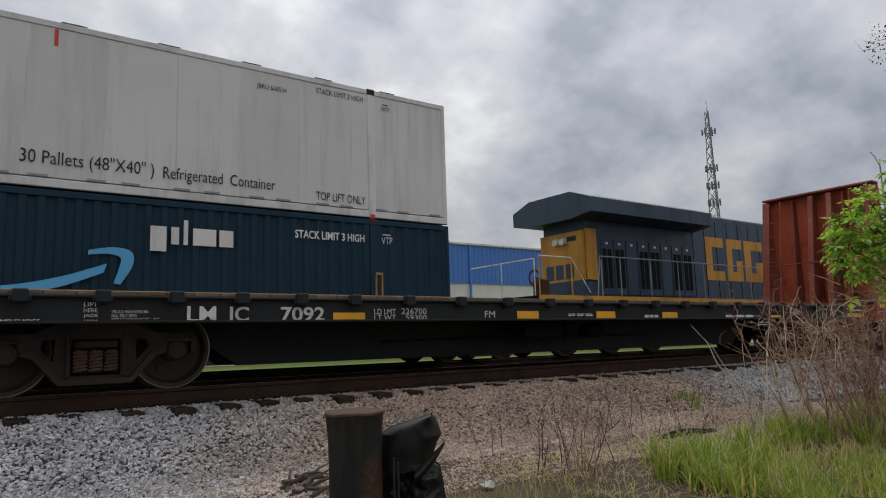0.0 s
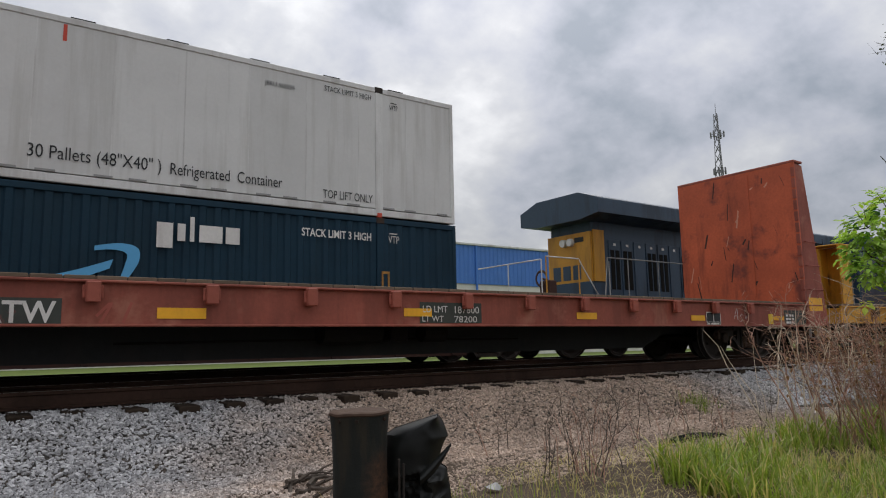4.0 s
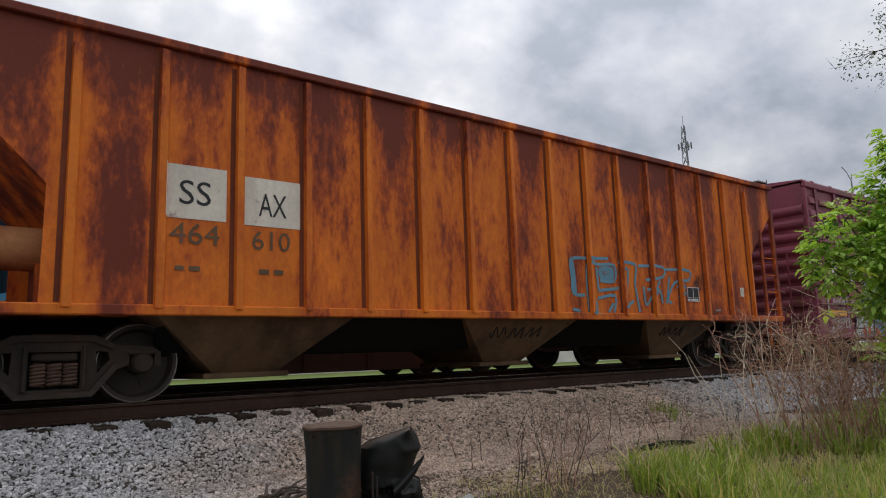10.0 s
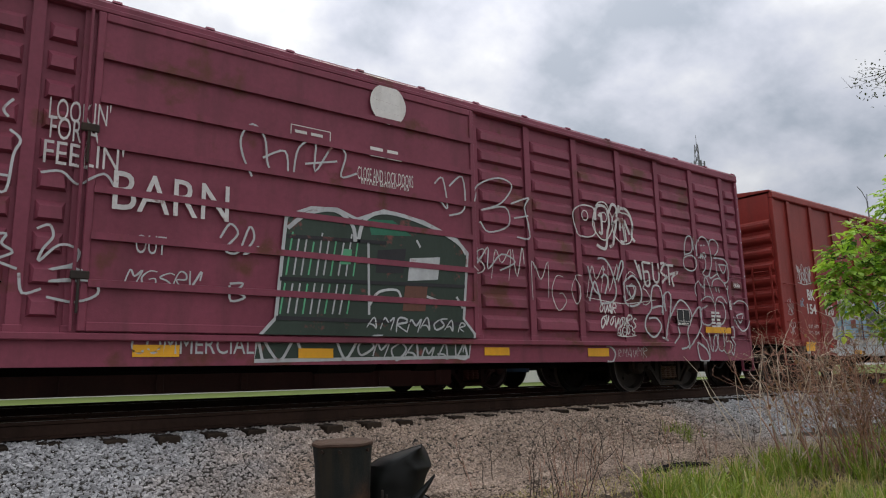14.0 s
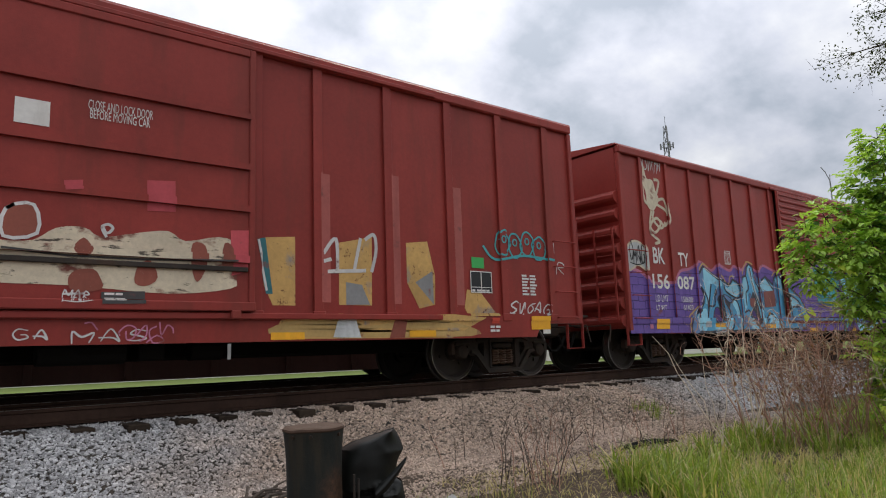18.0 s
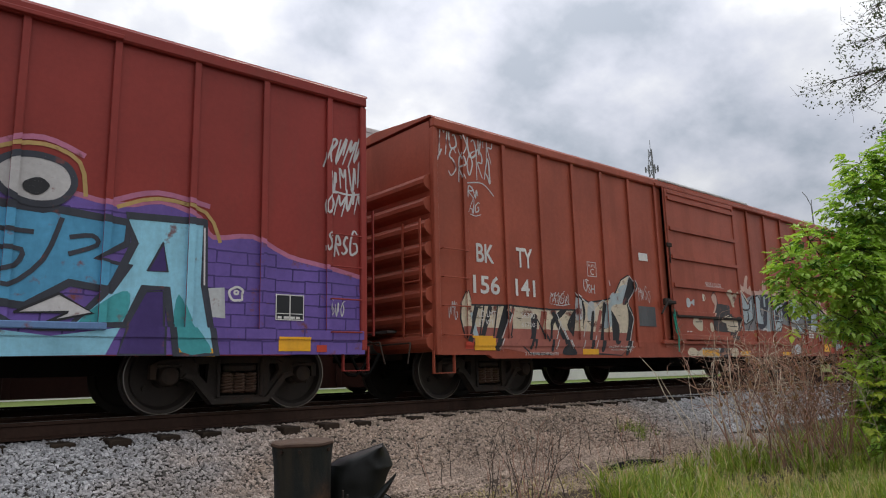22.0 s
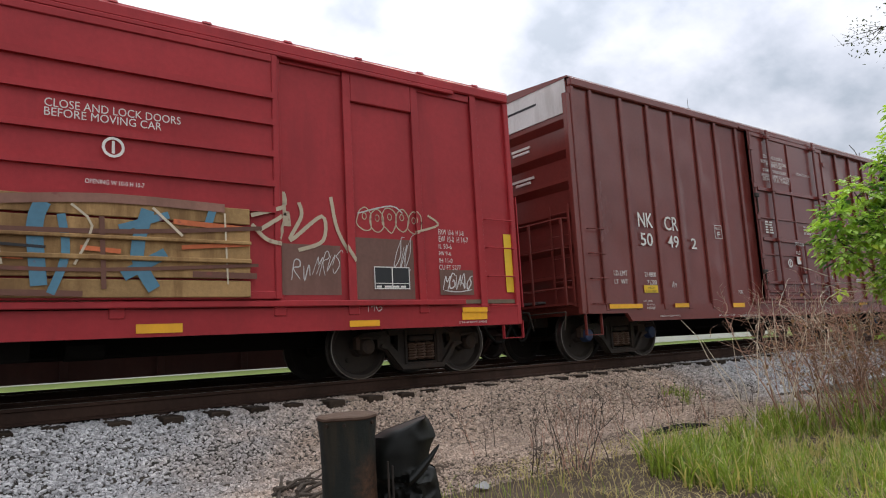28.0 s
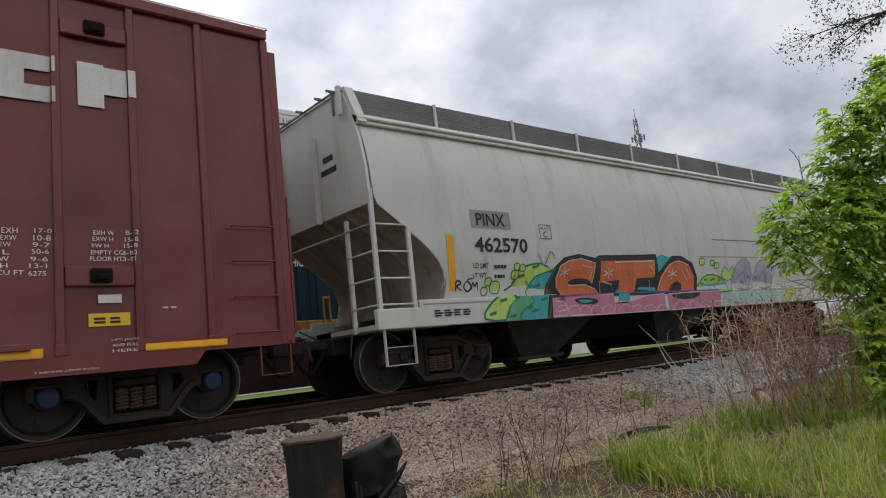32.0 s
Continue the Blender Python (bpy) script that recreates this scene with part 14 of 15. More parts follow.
blob(B_CP, [(0.84, 3.52), (0.84, 3.34), (1.01, 3.20), (1.18, 3.34), (1.18, 3.52)], M_WHITE, 6, M_BLACK, 0.02, '', 0, 'emblem')
blob(B_CP, [(0.90, 3.55), (0.96, 3.64), (1.14, 3.62), (1.18, 3.54)], M_BLACK, 7, None, 0.02, '', 3, 'emblem')
blob(B_CP, [(0.92, 3.40), (1.01, 3.50), (1.10, 3.40), (1.01, 3.27)], M_BLACK, 8, None, 0.02, '', 0, 'emblem')
blob(B_CP, [(0.76, 3.06), (0.80, 3.14), (1.22, 3.14), (1.26, 3.06), (1.22, 3.00), (0.80, 3.00)], M_WHITE, 6, M_BLACK, 0.02, '', 0, 'emblem')
for k in range(22):
    q = math.pi * (-0.12 + 1.24 * k / 21)
    blob(B_CP, [(1.01 + r * math.cos(q + w), 3.41 + r * math.sin(q + w)) for r, w in ((0.335, -0.045), (0.335, 0.045), (0.30, 0.045), (0.30, -0.045))], M_WHITE, 6, None, 0.02, '', 0, 'emblem')
words(B_CP, 'CP', 0.71, 2.62, 0.43, 0.29, M_WHITE, bold=0.02)
words(B_CP, '214', 0.74, 2.14, 0.53, 0.29, M_WHITE, bold=0.02)
block(B_CP, 'faded_patch', 1.74, 2.63, 1.88, 2.49, M_BROWNP, 1)
words(B_CP, '875', 1.89, 2.12, 0.50, 0.30, M_WHITE, bold=0.02)
bars(B_CP, 2.10, 3.56, 1.25, 0.19, M_WHITE, rows=1, gaps=7, seed=795)
bars(B_CP, 2.11, 3.34, 1.24, 0.16, M_WHITE, rows=1, gaps=6, seed=796)
bars(B_CP, 2.11, 3.11, 1.24, 0.14, M_WHITE, rows=1, gaps=7, seed=797)
block(B_CP, 'faded_patch', 1.72, 2.62, 1.14, 1.51, M_BROWNP, 1)
block(B_CP, 'faded_patch', 2.76, 3.65, 1.12, 1.49, M_BROWNP, 1)
blob(B_CP, [(2.79, 2.17), (2.90, 2.23), (2.98, 2.24), (3.38, 2.18), (3.59, 2.13), (3.73, 2.29), (3.86, 2.27), (4.01, 2.17), (3.84, 1.99), (3.80, 1.71), (3.71, 1.44), (3.69, 1.52), (3.43, 1.52), (3.27, 1.53), (3.01, 1.57), (2.82, 1.59)], M_SPRAYNK, 1, M_SPRAYSB, 0.022, 'black, blue and brown spray-painted piece', 3)
blob(B_CP, [(2.79, 2.17), (2.98, 2.22), (3.38, 2.17), (3.58, 2.12), (3.44, 1.99), (3.41, 2.04), (2.98, 2.14), (2.80, 2.08)], M_SPRAYDB, 2, M_SPRAYSB, 0.022, '', 3)
blob(B_CP, [(3.23, 1.68), (3.28, 1.92), (3.44, 1.99), (3.33, 1.71), (3.31, 1.56), (3.25, 1.58)], M_SPRAYDB, 2, M_SPRAYSB, 0.022, '', 3)
blob(B_CP, [(3.59, 2.12), (3.73, 2.28), (3.86, 2.27), (3.99, 2.17), (3.85, 1.99), (3.79, 2.12), (3.71, 2.14), (3.51, 1.94)], M_SPRAYDB, 2, smooth=3)
blob(B_CP, [(4.01, 2.17), (4.19, 2.29), (4.17, 1.98), (4.04, 1.92), (4.05, 1.18), (3.87, 1.04), (3.72, 1.00), (3.74, 1.41), (3.85, 1.74), (3.85, 1.99)], M_SPRAYTB, 3, M_SPRAYSB, 0.022, '', 3)
blob(B_CP, [(4.19, 2.29), (4.32, 2.27), (4.32, 2.17), (4.25, 2.02), (4.17, 1.98)], M_SPRAYGD, 3, smooth=3)
blob(B_CP, [(3.89, 1.36), (3.98, 1.64), (4.01, 1.50), (3.86, 1.25)], M_SPRAYGD, 4, smooth=3)
blob(B_CP, [(4.34, 2.18), (4.54, 2.32), (4.68, 2.30), (4.84, 2.00), (4.99, 1.86), (5.00, 1.51), (4.78, 1.30), (4.58, 1.29), (4.21, 1.51), (4.05, 1.53), (4.04, 1.92), (4.27, 2.02)], M_SPRAYNK, 2, M_SPRAYSB, 0.022, '', 3)
blob(B_CP, [(4.55, 2.28), (4.68, 2.30), (4.84, 2.00), (4.99, 1.88), (4.91, 1.72), (4.80, 1.81), (4.66, 1.93)], M_SPRAYDB, 4, M_SPRAYSB, 0.022, '', 3)
blob(B_CP, [(4.44, 1.77), (4.69, 1.55), (4.55, 1.52)], M_SPRAYDB, 4, smooth=3)
blob(B_CP, [(4.99, 1.91), (5.18, 1.92), (5.49, 1.70), (5.73, 1.54), (5.73, 1.12), (5.15, 1.17), (4.89, 1.15), (4.87, 1.44)], M_SPRAYNK, 3, smooth=3)
blob(B_CP, [(5.00, 1.92), (5.21, 1.92), (5.49, 1.72), (5.75, 1.65), (5.74, 1.54), (5.49, 1.61), (5.18, 1.84), (5.00, 1.87)], M_SPRAYDB, 4, M_SPRAYSB, 0.022, '', 3)
blob(B_CP, [(5.15, 1.45), (5.30, 1.62), (5.46, 1.52), (5.49, 1.31), (5.30, 1.18), (5.17, 1.24)], M_SPRAYRB, 5, M_SPRAYSB, 0.022, '', 3)
blob(B_CP, [(4.98, 1.42), (5.12, 1.37), (5.17, 1.17), (4.99, 1.17)], M_SPRAYDB, 5, smooth=3)
blob(B_CP, [(3.61, 0.73), (3.64, 0.84), (3.90, 1.04), (4.61, 1.04), (4.94, 0.69)], M_SPRAYTB, 1, M_SPRAYSB, 0.022, 'black, blue and brown spray-painted piece', 3)
blob(B_CP, [(3.71, 0.89), (3.82, 1.03), (3.94, 1.03), (3.85, 0.83), (3.76, 0.81)], M_SPRAYGD, 3, M_SPRAYSB, 0.022, '', 3)
spray(B_CP, [(3.13, 2.07), (3.13, 1.65)], M_SPRAYG, 0.022, 6, 3)
spray(B_CP, [(3.44, 1.81), (3.44, 1.54)], M_SPRAYG, 0.022, 6, 3)
spray(B_CP, [(4.18, 1.76), (4.17, 1.59)], M_SPRAYG, 0.022, 6, 3)
spray(B_CP, [(4.34, 2.01), (4.35, 1.63)], M_SPRAYG, 0.022, 6, 3)
spray(B_CP, [(4.41, 1.83), (4.54, 1.52)], M_SPRAYSB, 0.022, 6, 3)
spray(B_CP, [(4.77, 1.79), (4.77, 1.35), (4.67, 1.27), (4.56, 1.35)], M_SPRAYSB, 0.022, 6, 3)
spray(B_CP, [(3.08, 1.10), (3.52, 0.71)], M_SPRAYSB, 0.022, 6, 3)
spray(B_CP, [(5.14, 1.81), (5.14, 1.54)], M_SPRAYG, 0.022, 6, 3)
spray(B_CP, [(3.33, 2.27), (3.52, 2.19)], M_SPRAYSA, 0.022, 6, 3)
spray(B_CP, [(5.16, 1.96), (5.30, 2.00), (5.44, 1.93)], M_SPRAYSA, 0.022, 6, 3)
spray(B_CP, [(5.26, 1.45), (5.32, 1.48), (5.29, 1.41)], M_SPRAYG, 0.022, 6, 3)
spray(B_CP, [(5.49, 1.40), (5.62, 1.40), (5.63, 1.11)], M_SPRAYSB, 0.022, 6, 3)
part('placard_board', Geo().cbox(4.04, 4.68, -1.60, -1.556, 1.50, 1.96, 0.012), M_SPRAYNK, B_CP)
part('placard_board', Geo().cbox(4.04, 4.66, -1.60, -1.556, 1.12, 1.50, 0.012), M_SPRAYTB, B_CP)
part('placard_board', Geo().cbox(3.03, 3.29, -1.60, -1.556, 1.51, 1.66, 0.012), M_DARKRED, B_CP)
part('placard_board', Geo().cbox(3.96, 4.19, -1.60, -1.556, 0.83, 0.93, 0.012), M_SPRAYTB, B_CP)
words(B_CP, 'Ld Lmt', 1.93, 1.36, 0.32, 0.09, M_WHITE)
words(B_CP, '206300', 2.91, 1.33, 0.49, 0.10, M_WHITE)
words(B_CP, 'Lt Wt', 1.92, 1.21, 0.26, 0.09, M_WHITE)
words(B_CP, '61700', 2.91, 1.18, 0.44, 0.09, M_WHITE)
frame_box(B_CP, 3.18, 3.39, 2.44, 2.70, M_WHITE)
words(B_CP, 'C', 3.25, 2.47, 0.08, 0.11, M_WHITE)
words(B_CP, 'PLATE', 3.21, 2.61, 0.15, 0.04, M_WHITE)
reflectors(B_CP, [(2.84, 0.88, 0.46, 0.10), (5.12, 0.92, 0.45, 0.11), (9.29, 0.72, 0.49, 0.10), (11.90, 0.72, 0.46, 0.08), (13.78, 0.77, 0.48, 0.18)])
block(B_CP, 'frame_panel', 0.69, 1.32, 1.12, 1.46, M_DARKRED, 2)
reflectors(B_CP, [(0.82, 1.17, 0.45, 0.24)])
words(B_CP, 'JACK HERE', 1.18, 0.83, 0.31, 0.04, M_WHITE)
bars(B_CP, 5.31, 2.70, 0.26, 0.07, M_WHITE, rows=1, gaps=2, seed=843)
words(B_CP, '2 IN HF COMP SHOES', 0.51, 0.69, 0.51, 0.04, M_WHITE)
scribble(B_CP, 1.90, 2.22, 0.83, 1.02, M_SPRAYW, 845, 3, 0.02, 3)
scribble(B_CP, 5.28, 5.53, 1.91, 1.98, M_SPRAYW, 846, 2, 0.01, 3)
words(B_CP, 'CLOSE AND LOCK DOORS', 8.37, 3.09, 1.37, 0.09, M_WHITE)
words(B_CP, 'BEFORE MOVING CAR', 8.37, 2.99, 1.16, 0.09, M_WHITE)
paint(B_CP, 'lettering', band([(9.03 + 0.10 * math.cos(k * 0.4), 2.73 + 0.10 * math.sin(k * 0.4)) for k in range(17)], 0.03), M_WHITE, 4)
block(B_CP, 'lettering', 9.015, 9.045, 2.66, 2.80, M_WHITE, 4)
words(B_CP, 'OPENING W 10-0 H 10-7', 8.76, 2.31, 0.59, 0.05, M_WHITE)
# timber patching on the lower door
DOOR_BOARDS = (7.19, 10.54, 1.09, 2.17)
block(B_CP, 'faded_patch', 10.98, 11.83, 1.14, 1.79, M_BROWNP, 0)
block(B_CP, 'faded_patch', 12.06, 13.00, 1.08, 1.92, M_BROWNP, 0)
spray(B_CP, [(10.56, 2.09), (11.03, 2.25), (11.03, 2.44), (11.06, 2.01)], M_SPRAYTN, 0.05, 3, 5)
spray(B_CP, [(10.67, 1.92), (11.00, 2.13)], M_SPRAYTN, 0.05, 3, 5)
spray(B_CP, [(10.95, 1.82), (11.08, 2.19), (11.11, 2.01)], M_SPRAYTN, 0.05, 3, 5)
spray(B_CP, [(11.25, 2.33), (11.28, 2.15), (11.12, 1.83), (11.57, 2.17), (11.58, 1.85), (11.23, 1.71)], M_SPRAYTN, 0.05, 3, 5)
spray(B_CP, [(11.71, 2.44), (11.80, 1.99), (12.04, 1.59)], M_SPRAYTN, 0.05, 3, 5)
spray(B_CP, [(10.57, 1.98), (10.75, 1.81), (10.96, 1.76)], M_SPRAYTN, 0.05, 3, 5)
bubbles(B_CP, 12.11, 13.13, 1.98, 2.36, M_SPRAYTN, 862, 5, 0.016, 3, None)
spray(B_CP, [(13.05, 2.04), (13.46, 2.17), (13.28, 2.30)], M_SPRAYTN, 0.03, 3, 5)
spray(B_CP, [(12.11, 2.25), (12.64, 2.39), (12.84, 2.30)], M_SPRAYW, 0.02, 3, 5)
scribble(B_CP, 11.12, 11.42, 1.29, 1.60, M_SPRAYW, 865, 2, 0.015, 3)
scribble(B_CP, 11.45, 11.83, 1.41, 1.74, M_SPRAYW, 866, 4, 0.012, 3)
scribble(B_CP, 12.69, 12.94, 1.44, 1.93, M_SPRAYW, 867, 3, 0.012, 3)
sign_plate(B_CP, 12.33, 12.91, 1.22, 1.53)
words(B_CP, 'EXW 10-6  H 3-8', 13.46, 2.03, 0.47, 0.08, M_WHITE)
words(B_CP, 'EW 10-0  H 14-7', 13.46, 1.92, 0.55, 0.09, M_WHITE)
words(B_CP, 'IL 50-6', 13.45, 1.82, 0.24, 0.07, M_WHITE)
words(B_CP, 'IW 9-6', 13.45, 1.72, 0.22, 0.06, M_WHITE)
words(B_CP, 'IH 11-0', 13.45, 1.61, 0.24, 0.07, M_WHITE)
words(B_CP, 'CU FT 5277', 13.44, 1.51, 0.40, 0.07, M_WHITE)
block(B_CP, 'brown_plate', 13.44, 14.07, 1.14, 1.51, M_BROWNP, 4, 'brown placard board')
scribble(B_CP, 13.51, 14.03, 1.19, 1.43, M_SPRAYW, 876, 5, 0.02, 6)
words(B_CP, '2 IN HF COMP SHOES', 13.72, 0.72, 0.53, 0.03, M_WHITE)
block(B_CP, 'yellow_strip', 14.73, 14.92, 1.18, 2.10, M_YELLOW, 6, 'yellow reflective strip')
scribble(B_CP, 12.18, 12.42, 0.91, 1.05, M_SPRAYW, 879, 2, 0.01, 3)

# maroon high-cube boxcar
words(B_NKCR, 'NK', 1.64, 2.43, 0.45, 0.28, M_WHITE, bold=0.01)
words(B_NKCR, 'CR', 2.46, 2.41, 0.45, 0.28, M_WHITE, bold=0.01)
words(B_NKCR, '50', 1.67, 2.07, 0.37, 0.25, M_WHITE, bold=0.01)
words(B_NKCR, '49', 2.52, 2.07, 0.36, 0.24, M_WHITE, bold=0.01)
words(B_NKCR, '2', 3.30, 2.07, 0.19, 0.22, M_WHITE, bold=0.01)
frame_box(B_NKCR, 4.21, 4.48, 2.33, 2.62, M_WHITE)
words(B_NKCR, 'F', 4.30, 2.36, 0.10, 0.12, M_WHITE)
words(B_NKCR, 'PLATE', 4.25, 2.52, 0.19, 0.05, M_WHITE)
words(B_NKCR, 'LD LMT', 0.80, 1.49, 0.38, 0.09, M_WHITE)
words(B_NKCR, 'LT  WT', 0.80, 1.34, 0.38, 0.08, M_WHITE)
words(B_NKCR, '214800', 1.69, 1.48, 0.34, 0.09, M_WHITE)
words(B_NKCR, '71200', 1.75, 1.33, 0.28, 0.09, M_WHITE)
block(B_NKCR, 'yellow_label', 1.64, 2.06, 1.18, 1.32, M_YELLOW, 2, 'yellow warning label')
words(B_NKCR, 'THIS CAR', 1.75, 1.25, 0.21, 0.04, M_BLACK)
words(B_NKCR, 'EXCESS HEIGHT', 1.67, 1.19, 0.36, 0.04, M_BLACK)
words(B_NKCR, 'LIFT, JACK', 1.58, 1.00, 0.27, 0.04, M_WHITE)
words(B_NKCR, 'AND PULL', 1.58, 0.94, 0.27, 0.03, M_WHITE)
words(B_NKCR, 'HERE', 1.58, 0.87, 0.25, 0.04, M_WHITE)
reflectors(B_NKCR, [(0.53, 0.89, 0.93, 0.08), (2.46, 0.89, 0.46, 0.08), (4.50, 0.87, 0.45, 0.09), (7.74, 0.91, 0.49, 0.09), (10.56, 0.87, 0.50, 0.09), (12.17, 0.85, 0.51, 0.10)])
words(B_NKCR, '2 INCH HF COMP SHOES', 1.99, 0.72, 0.62, 0.03, M_WHITE)
words(B_NKCR, '70K', 4.86, 1.16, 0.20, 0.08, M_WHITE)
words(B_NKCR, 'RETAINING VALVE', 3.95, 0.70, 0.59, 0.03, M_WHITE)
words(B_NKCR, 'RELEASE ROD', 4.87, 0.68, 0.52, 0.04, M_WHITE)
words(B_NKCR, 'BRAKE CYLINDER PRESSURE TAP', 6.18, 0.69, 1.11, 0.01, M_WHITE)
words(B_NKCR, 'CLOSE AND LOCK', 6.35, 4.32, 0.90, 0.08, M_WHITE)
words(B_NKCR, 'BOTH DOORS BEFORE', 6.22, 4.19, 1.18, 0.08, M_WHITE)
words(B_NKCR, 'MOVING CAR', 6.47, 4.12, 0.72, 0.08, M_WHITE)
words(B_NKCR, 'CIERRE Y BLOQUEE', 6.27, 3.98, 1.07, 0.08, M_WHITE)
words(B_NKCR, 'AMBAS PUERTAS ANTES', 6.18, 3.86, 1.33, 0.08, M_WHITE)
words(B_NKCR, 'DE MOVER EL CARRO', 6.24, 3.77, 1.21, 0.08, M_WHITE)
bars(B_NKCR, 6.08, 2.53, 0.35, 0.30, M_WHITE, rows=5, gaps=2, seed=911)
scribble(B_NKCR, 2.51, 2.67, 1.28, 1.40, M_SPRAYW, 912, 2, 0.012, 3)
words(B_NKCR, 'NO LUBE REQUIRED', 7.86, 2.74, 0.52, 0.05, M_WHITE)
words(B_NKCR, 'DOORS EQUIPPED WITH', 7.86, 2.66, 0.62, 0.06, M_WHITE)
words(B_NKCR, 'SELF LUBRICATING FITTINGS', 7.87, 2.58, 0.73, 0.06, M_WHITE)
words(B_NKCR, 'OPENING W 12-0  H 12-9', 7.84, 4.05, 0.68, 0.07, M_WHITE)
words(B_NKCR, 'OPEN', 7.35, 2.30, 0.19, 0.08, M_WHITE)
words(B_NKCR, 'CLOSE', 7.58, 2.29, 0.21, 0.08, M_WHITE)
words(B_NKCR, 'ASD', 7.35, 2.08, 0.21, 0.09, M_WHITE)
block(B_NKCR, 'white_label', 7.37, 7.56, 1.85, 2.03, M_WHITE, 2)
block(B_NKCR, 'orange_label', 7.49, 7.55, 1.94, 2.01, M_SPRAYO, 5)
words(B_NKCR, 'SEAL', 7.88, 1.36, 0.17, 0.04, M_WHITE)
words(B_NKCR, 'NLATCH', 8.78, 1.64, 0.21, 0.05, M_WHITE)
words(B_NKCR, 'CLOSE', 8.81, 1.57, 0.18, 0.04, M_WHITE)
words(B_NKCR, 'DOOR', 8.82, 1.49, 0.16, 0.04, M_WHITE)
spray(B_NKCR, [(9.06, 1.61), (9.06, 1.51)], M_WHITE, 0.02, 4, 0)
spray(B_NKCR, [(7.69, 1.52), (7.69, 1.41)], M_WHITE, 0.03, 4, 0)
paint(B_NKCR, 'lettering', band([(7.02 + 0.085 * math.cos(k * 0.4), 1.86 + 0.085 * math.sin(k * 0.4)) for k in range(17)], 0.028), M_WHITE, 4)
block(B_NKCR, 'lettering', 7.006, 7.034, 1.80, 1.92, M_WHITE, 4)
emblem_blocks(B_NKCR, 12.27, 12.84, 3.60, 4.13, False)
emblem_blocks(B_NKCR, 13.07, 13.68, 3.62, 4.14, True)
words(B_NKCR, 'EXH', 12.34, 2.14, 0.14, 0.06, M_WHITE)
words(B_NKCR, '17-0', 12.63, 2.15, 0.16, 0.05, M_WHITE)
words(B_NKCR, 'EXW', 12.33, 2.07, 0.14, 0.05, M_WHITE)
words(B_NKCR, '10-8', 12.62, 2.07, 0.16, 0.06, M_WHITE)
words(B_NKCR, 'EW', 12.32, 2.00, 0.10, 0.05, M_WHITE)
words(B_NKCR, '9-7', 12.61, 2.00, 0.16, 0.05, M_WHITE)
words(B_NKCR, 'IL', 12.31, 1.92, 0.10, 0.05, M_WHITE)
words(B_NKCR, '50-6', 12.60, 1.93, 0.16, 0.05, M_WHITE)
words(B_NKCR, 'IW', 12.30, 1.85, 0.10, 0.05, M_WHITE)
words(B_NKCR, '9-6', 12.59, 1.85, 0.16, 0.05, M_WHITE)
words(B_NKCR, 'IH', 12.30, 1.78, 0.09, 0.05, M_WHITE)
words(B_NKCR, '13-1', 12.58, 1.78, 0.16, 0.05, M_WHITE)
words(B_NKCR, 'CU FT', 12.29, 1.71, 0.24, 0.05, M_WHITE)
words(B_NKCR, '6275', 12.57, 1.70, 0.16, 0.05, M_WHITE)
words(B_NKCR, 'EXH W', 13.19, 2.15, 0.21, 0.05, M_WHITE)
words(B_NKCR, '8-2', 13.52, 2.16, 0.13, 0.05, M_WHITE)
words(B_NKCR, 'EXW H', 13.18, 2.08, 0.21, 0.05, M_WHITE)
words(B_NKCR, '15-8', 13.51, 2.08, 0.13, 0.05, M_WHITE)
words(B_NKCR, 'EW H', 13.17, 2.01, 0.17, 0.04, M_WHITE)
words(B_NKCR, '15-8', 13.50, 2.01, 0.13, 0.05, M_WHITE)
words(B_NKCR, 'EMPTY CG', 13.16, 1.93, 0.33, 0.05, M_WHITE)
words(B_NKCR, '6-10', 13.49, 1.93, 0.13, 0.05, M_WHITE)
words(B_NKCR, 'FLOOR HT', 13.15, 1.86, 0.33, 0.05, M_WHITE)
words(B_NKCR, '3-8', 13.48, 1.86, 0.13, 0.05, M_WHITE)
reflectors(B_NKCR, [(13.67, 0.85, 0.93, 0.08)])
block(B_NKCR, 'white_label', 13.22, 13.46, 1.40, 1.49, M_WHITE, 2)
block(B_NKCR, 'yellow_label', 13.12, 13.54, 1.15, 1.29, M_YELLOW, 2, 'yellow warning label')
bars(B_NKCR, 13.17, 1.18, 0.32, 0.08, M_BLACK, rows=2, gaps=2, seed=959)
words(B_NKCR, 'LIFT, JACK', 13.34, 0.98, 0.27, 0.03, M_WHITE)
words(B_NKCR, 'AND PULL', 13.33, 0.92, 0.27, 0.03, M_WHITE)
words(B_NKCR, 'HERE', 13.33, 0.86, 0.26, 0.03, M_WHITE)
words(B_NKCR, '2 INCH HF COMP SHOES', 12.60, 0.70, 0.60, 0.02, M_WHITE)
bars(B_NKCR, 10.72, 1.45, 0.36, 0.12, M_WHITE, rows=3, gaps=3, seed=964)
bars(B_NKCR, 13.89, 1.32, 0.18, 0.03, M_WHITE, rows=1, gaps=2, seed=965)

# grey hopper
block(H_PINX, 'grey_panel', 2.00, 2.92, 2.44, 2.74, M_GREY, 1)
words(H_PINX, 'PINX', 2.12, 2.48, 0.66, 0.21, M_BLACK, bold=0.012)
words(H_PINX, '462570', 2.03, 2.04, 1.24, 0.25, M_BLACK, bold=0.02)
words(H_PINX, 'LD LMT', 1.96, 1.78, 0.34, 0.085, M_BLACK, bold=0.006)
words(H_PINX, 'LT WT', 1.94, 1.62, 0.30, 0.085, M_BLACK, bold=0.006)
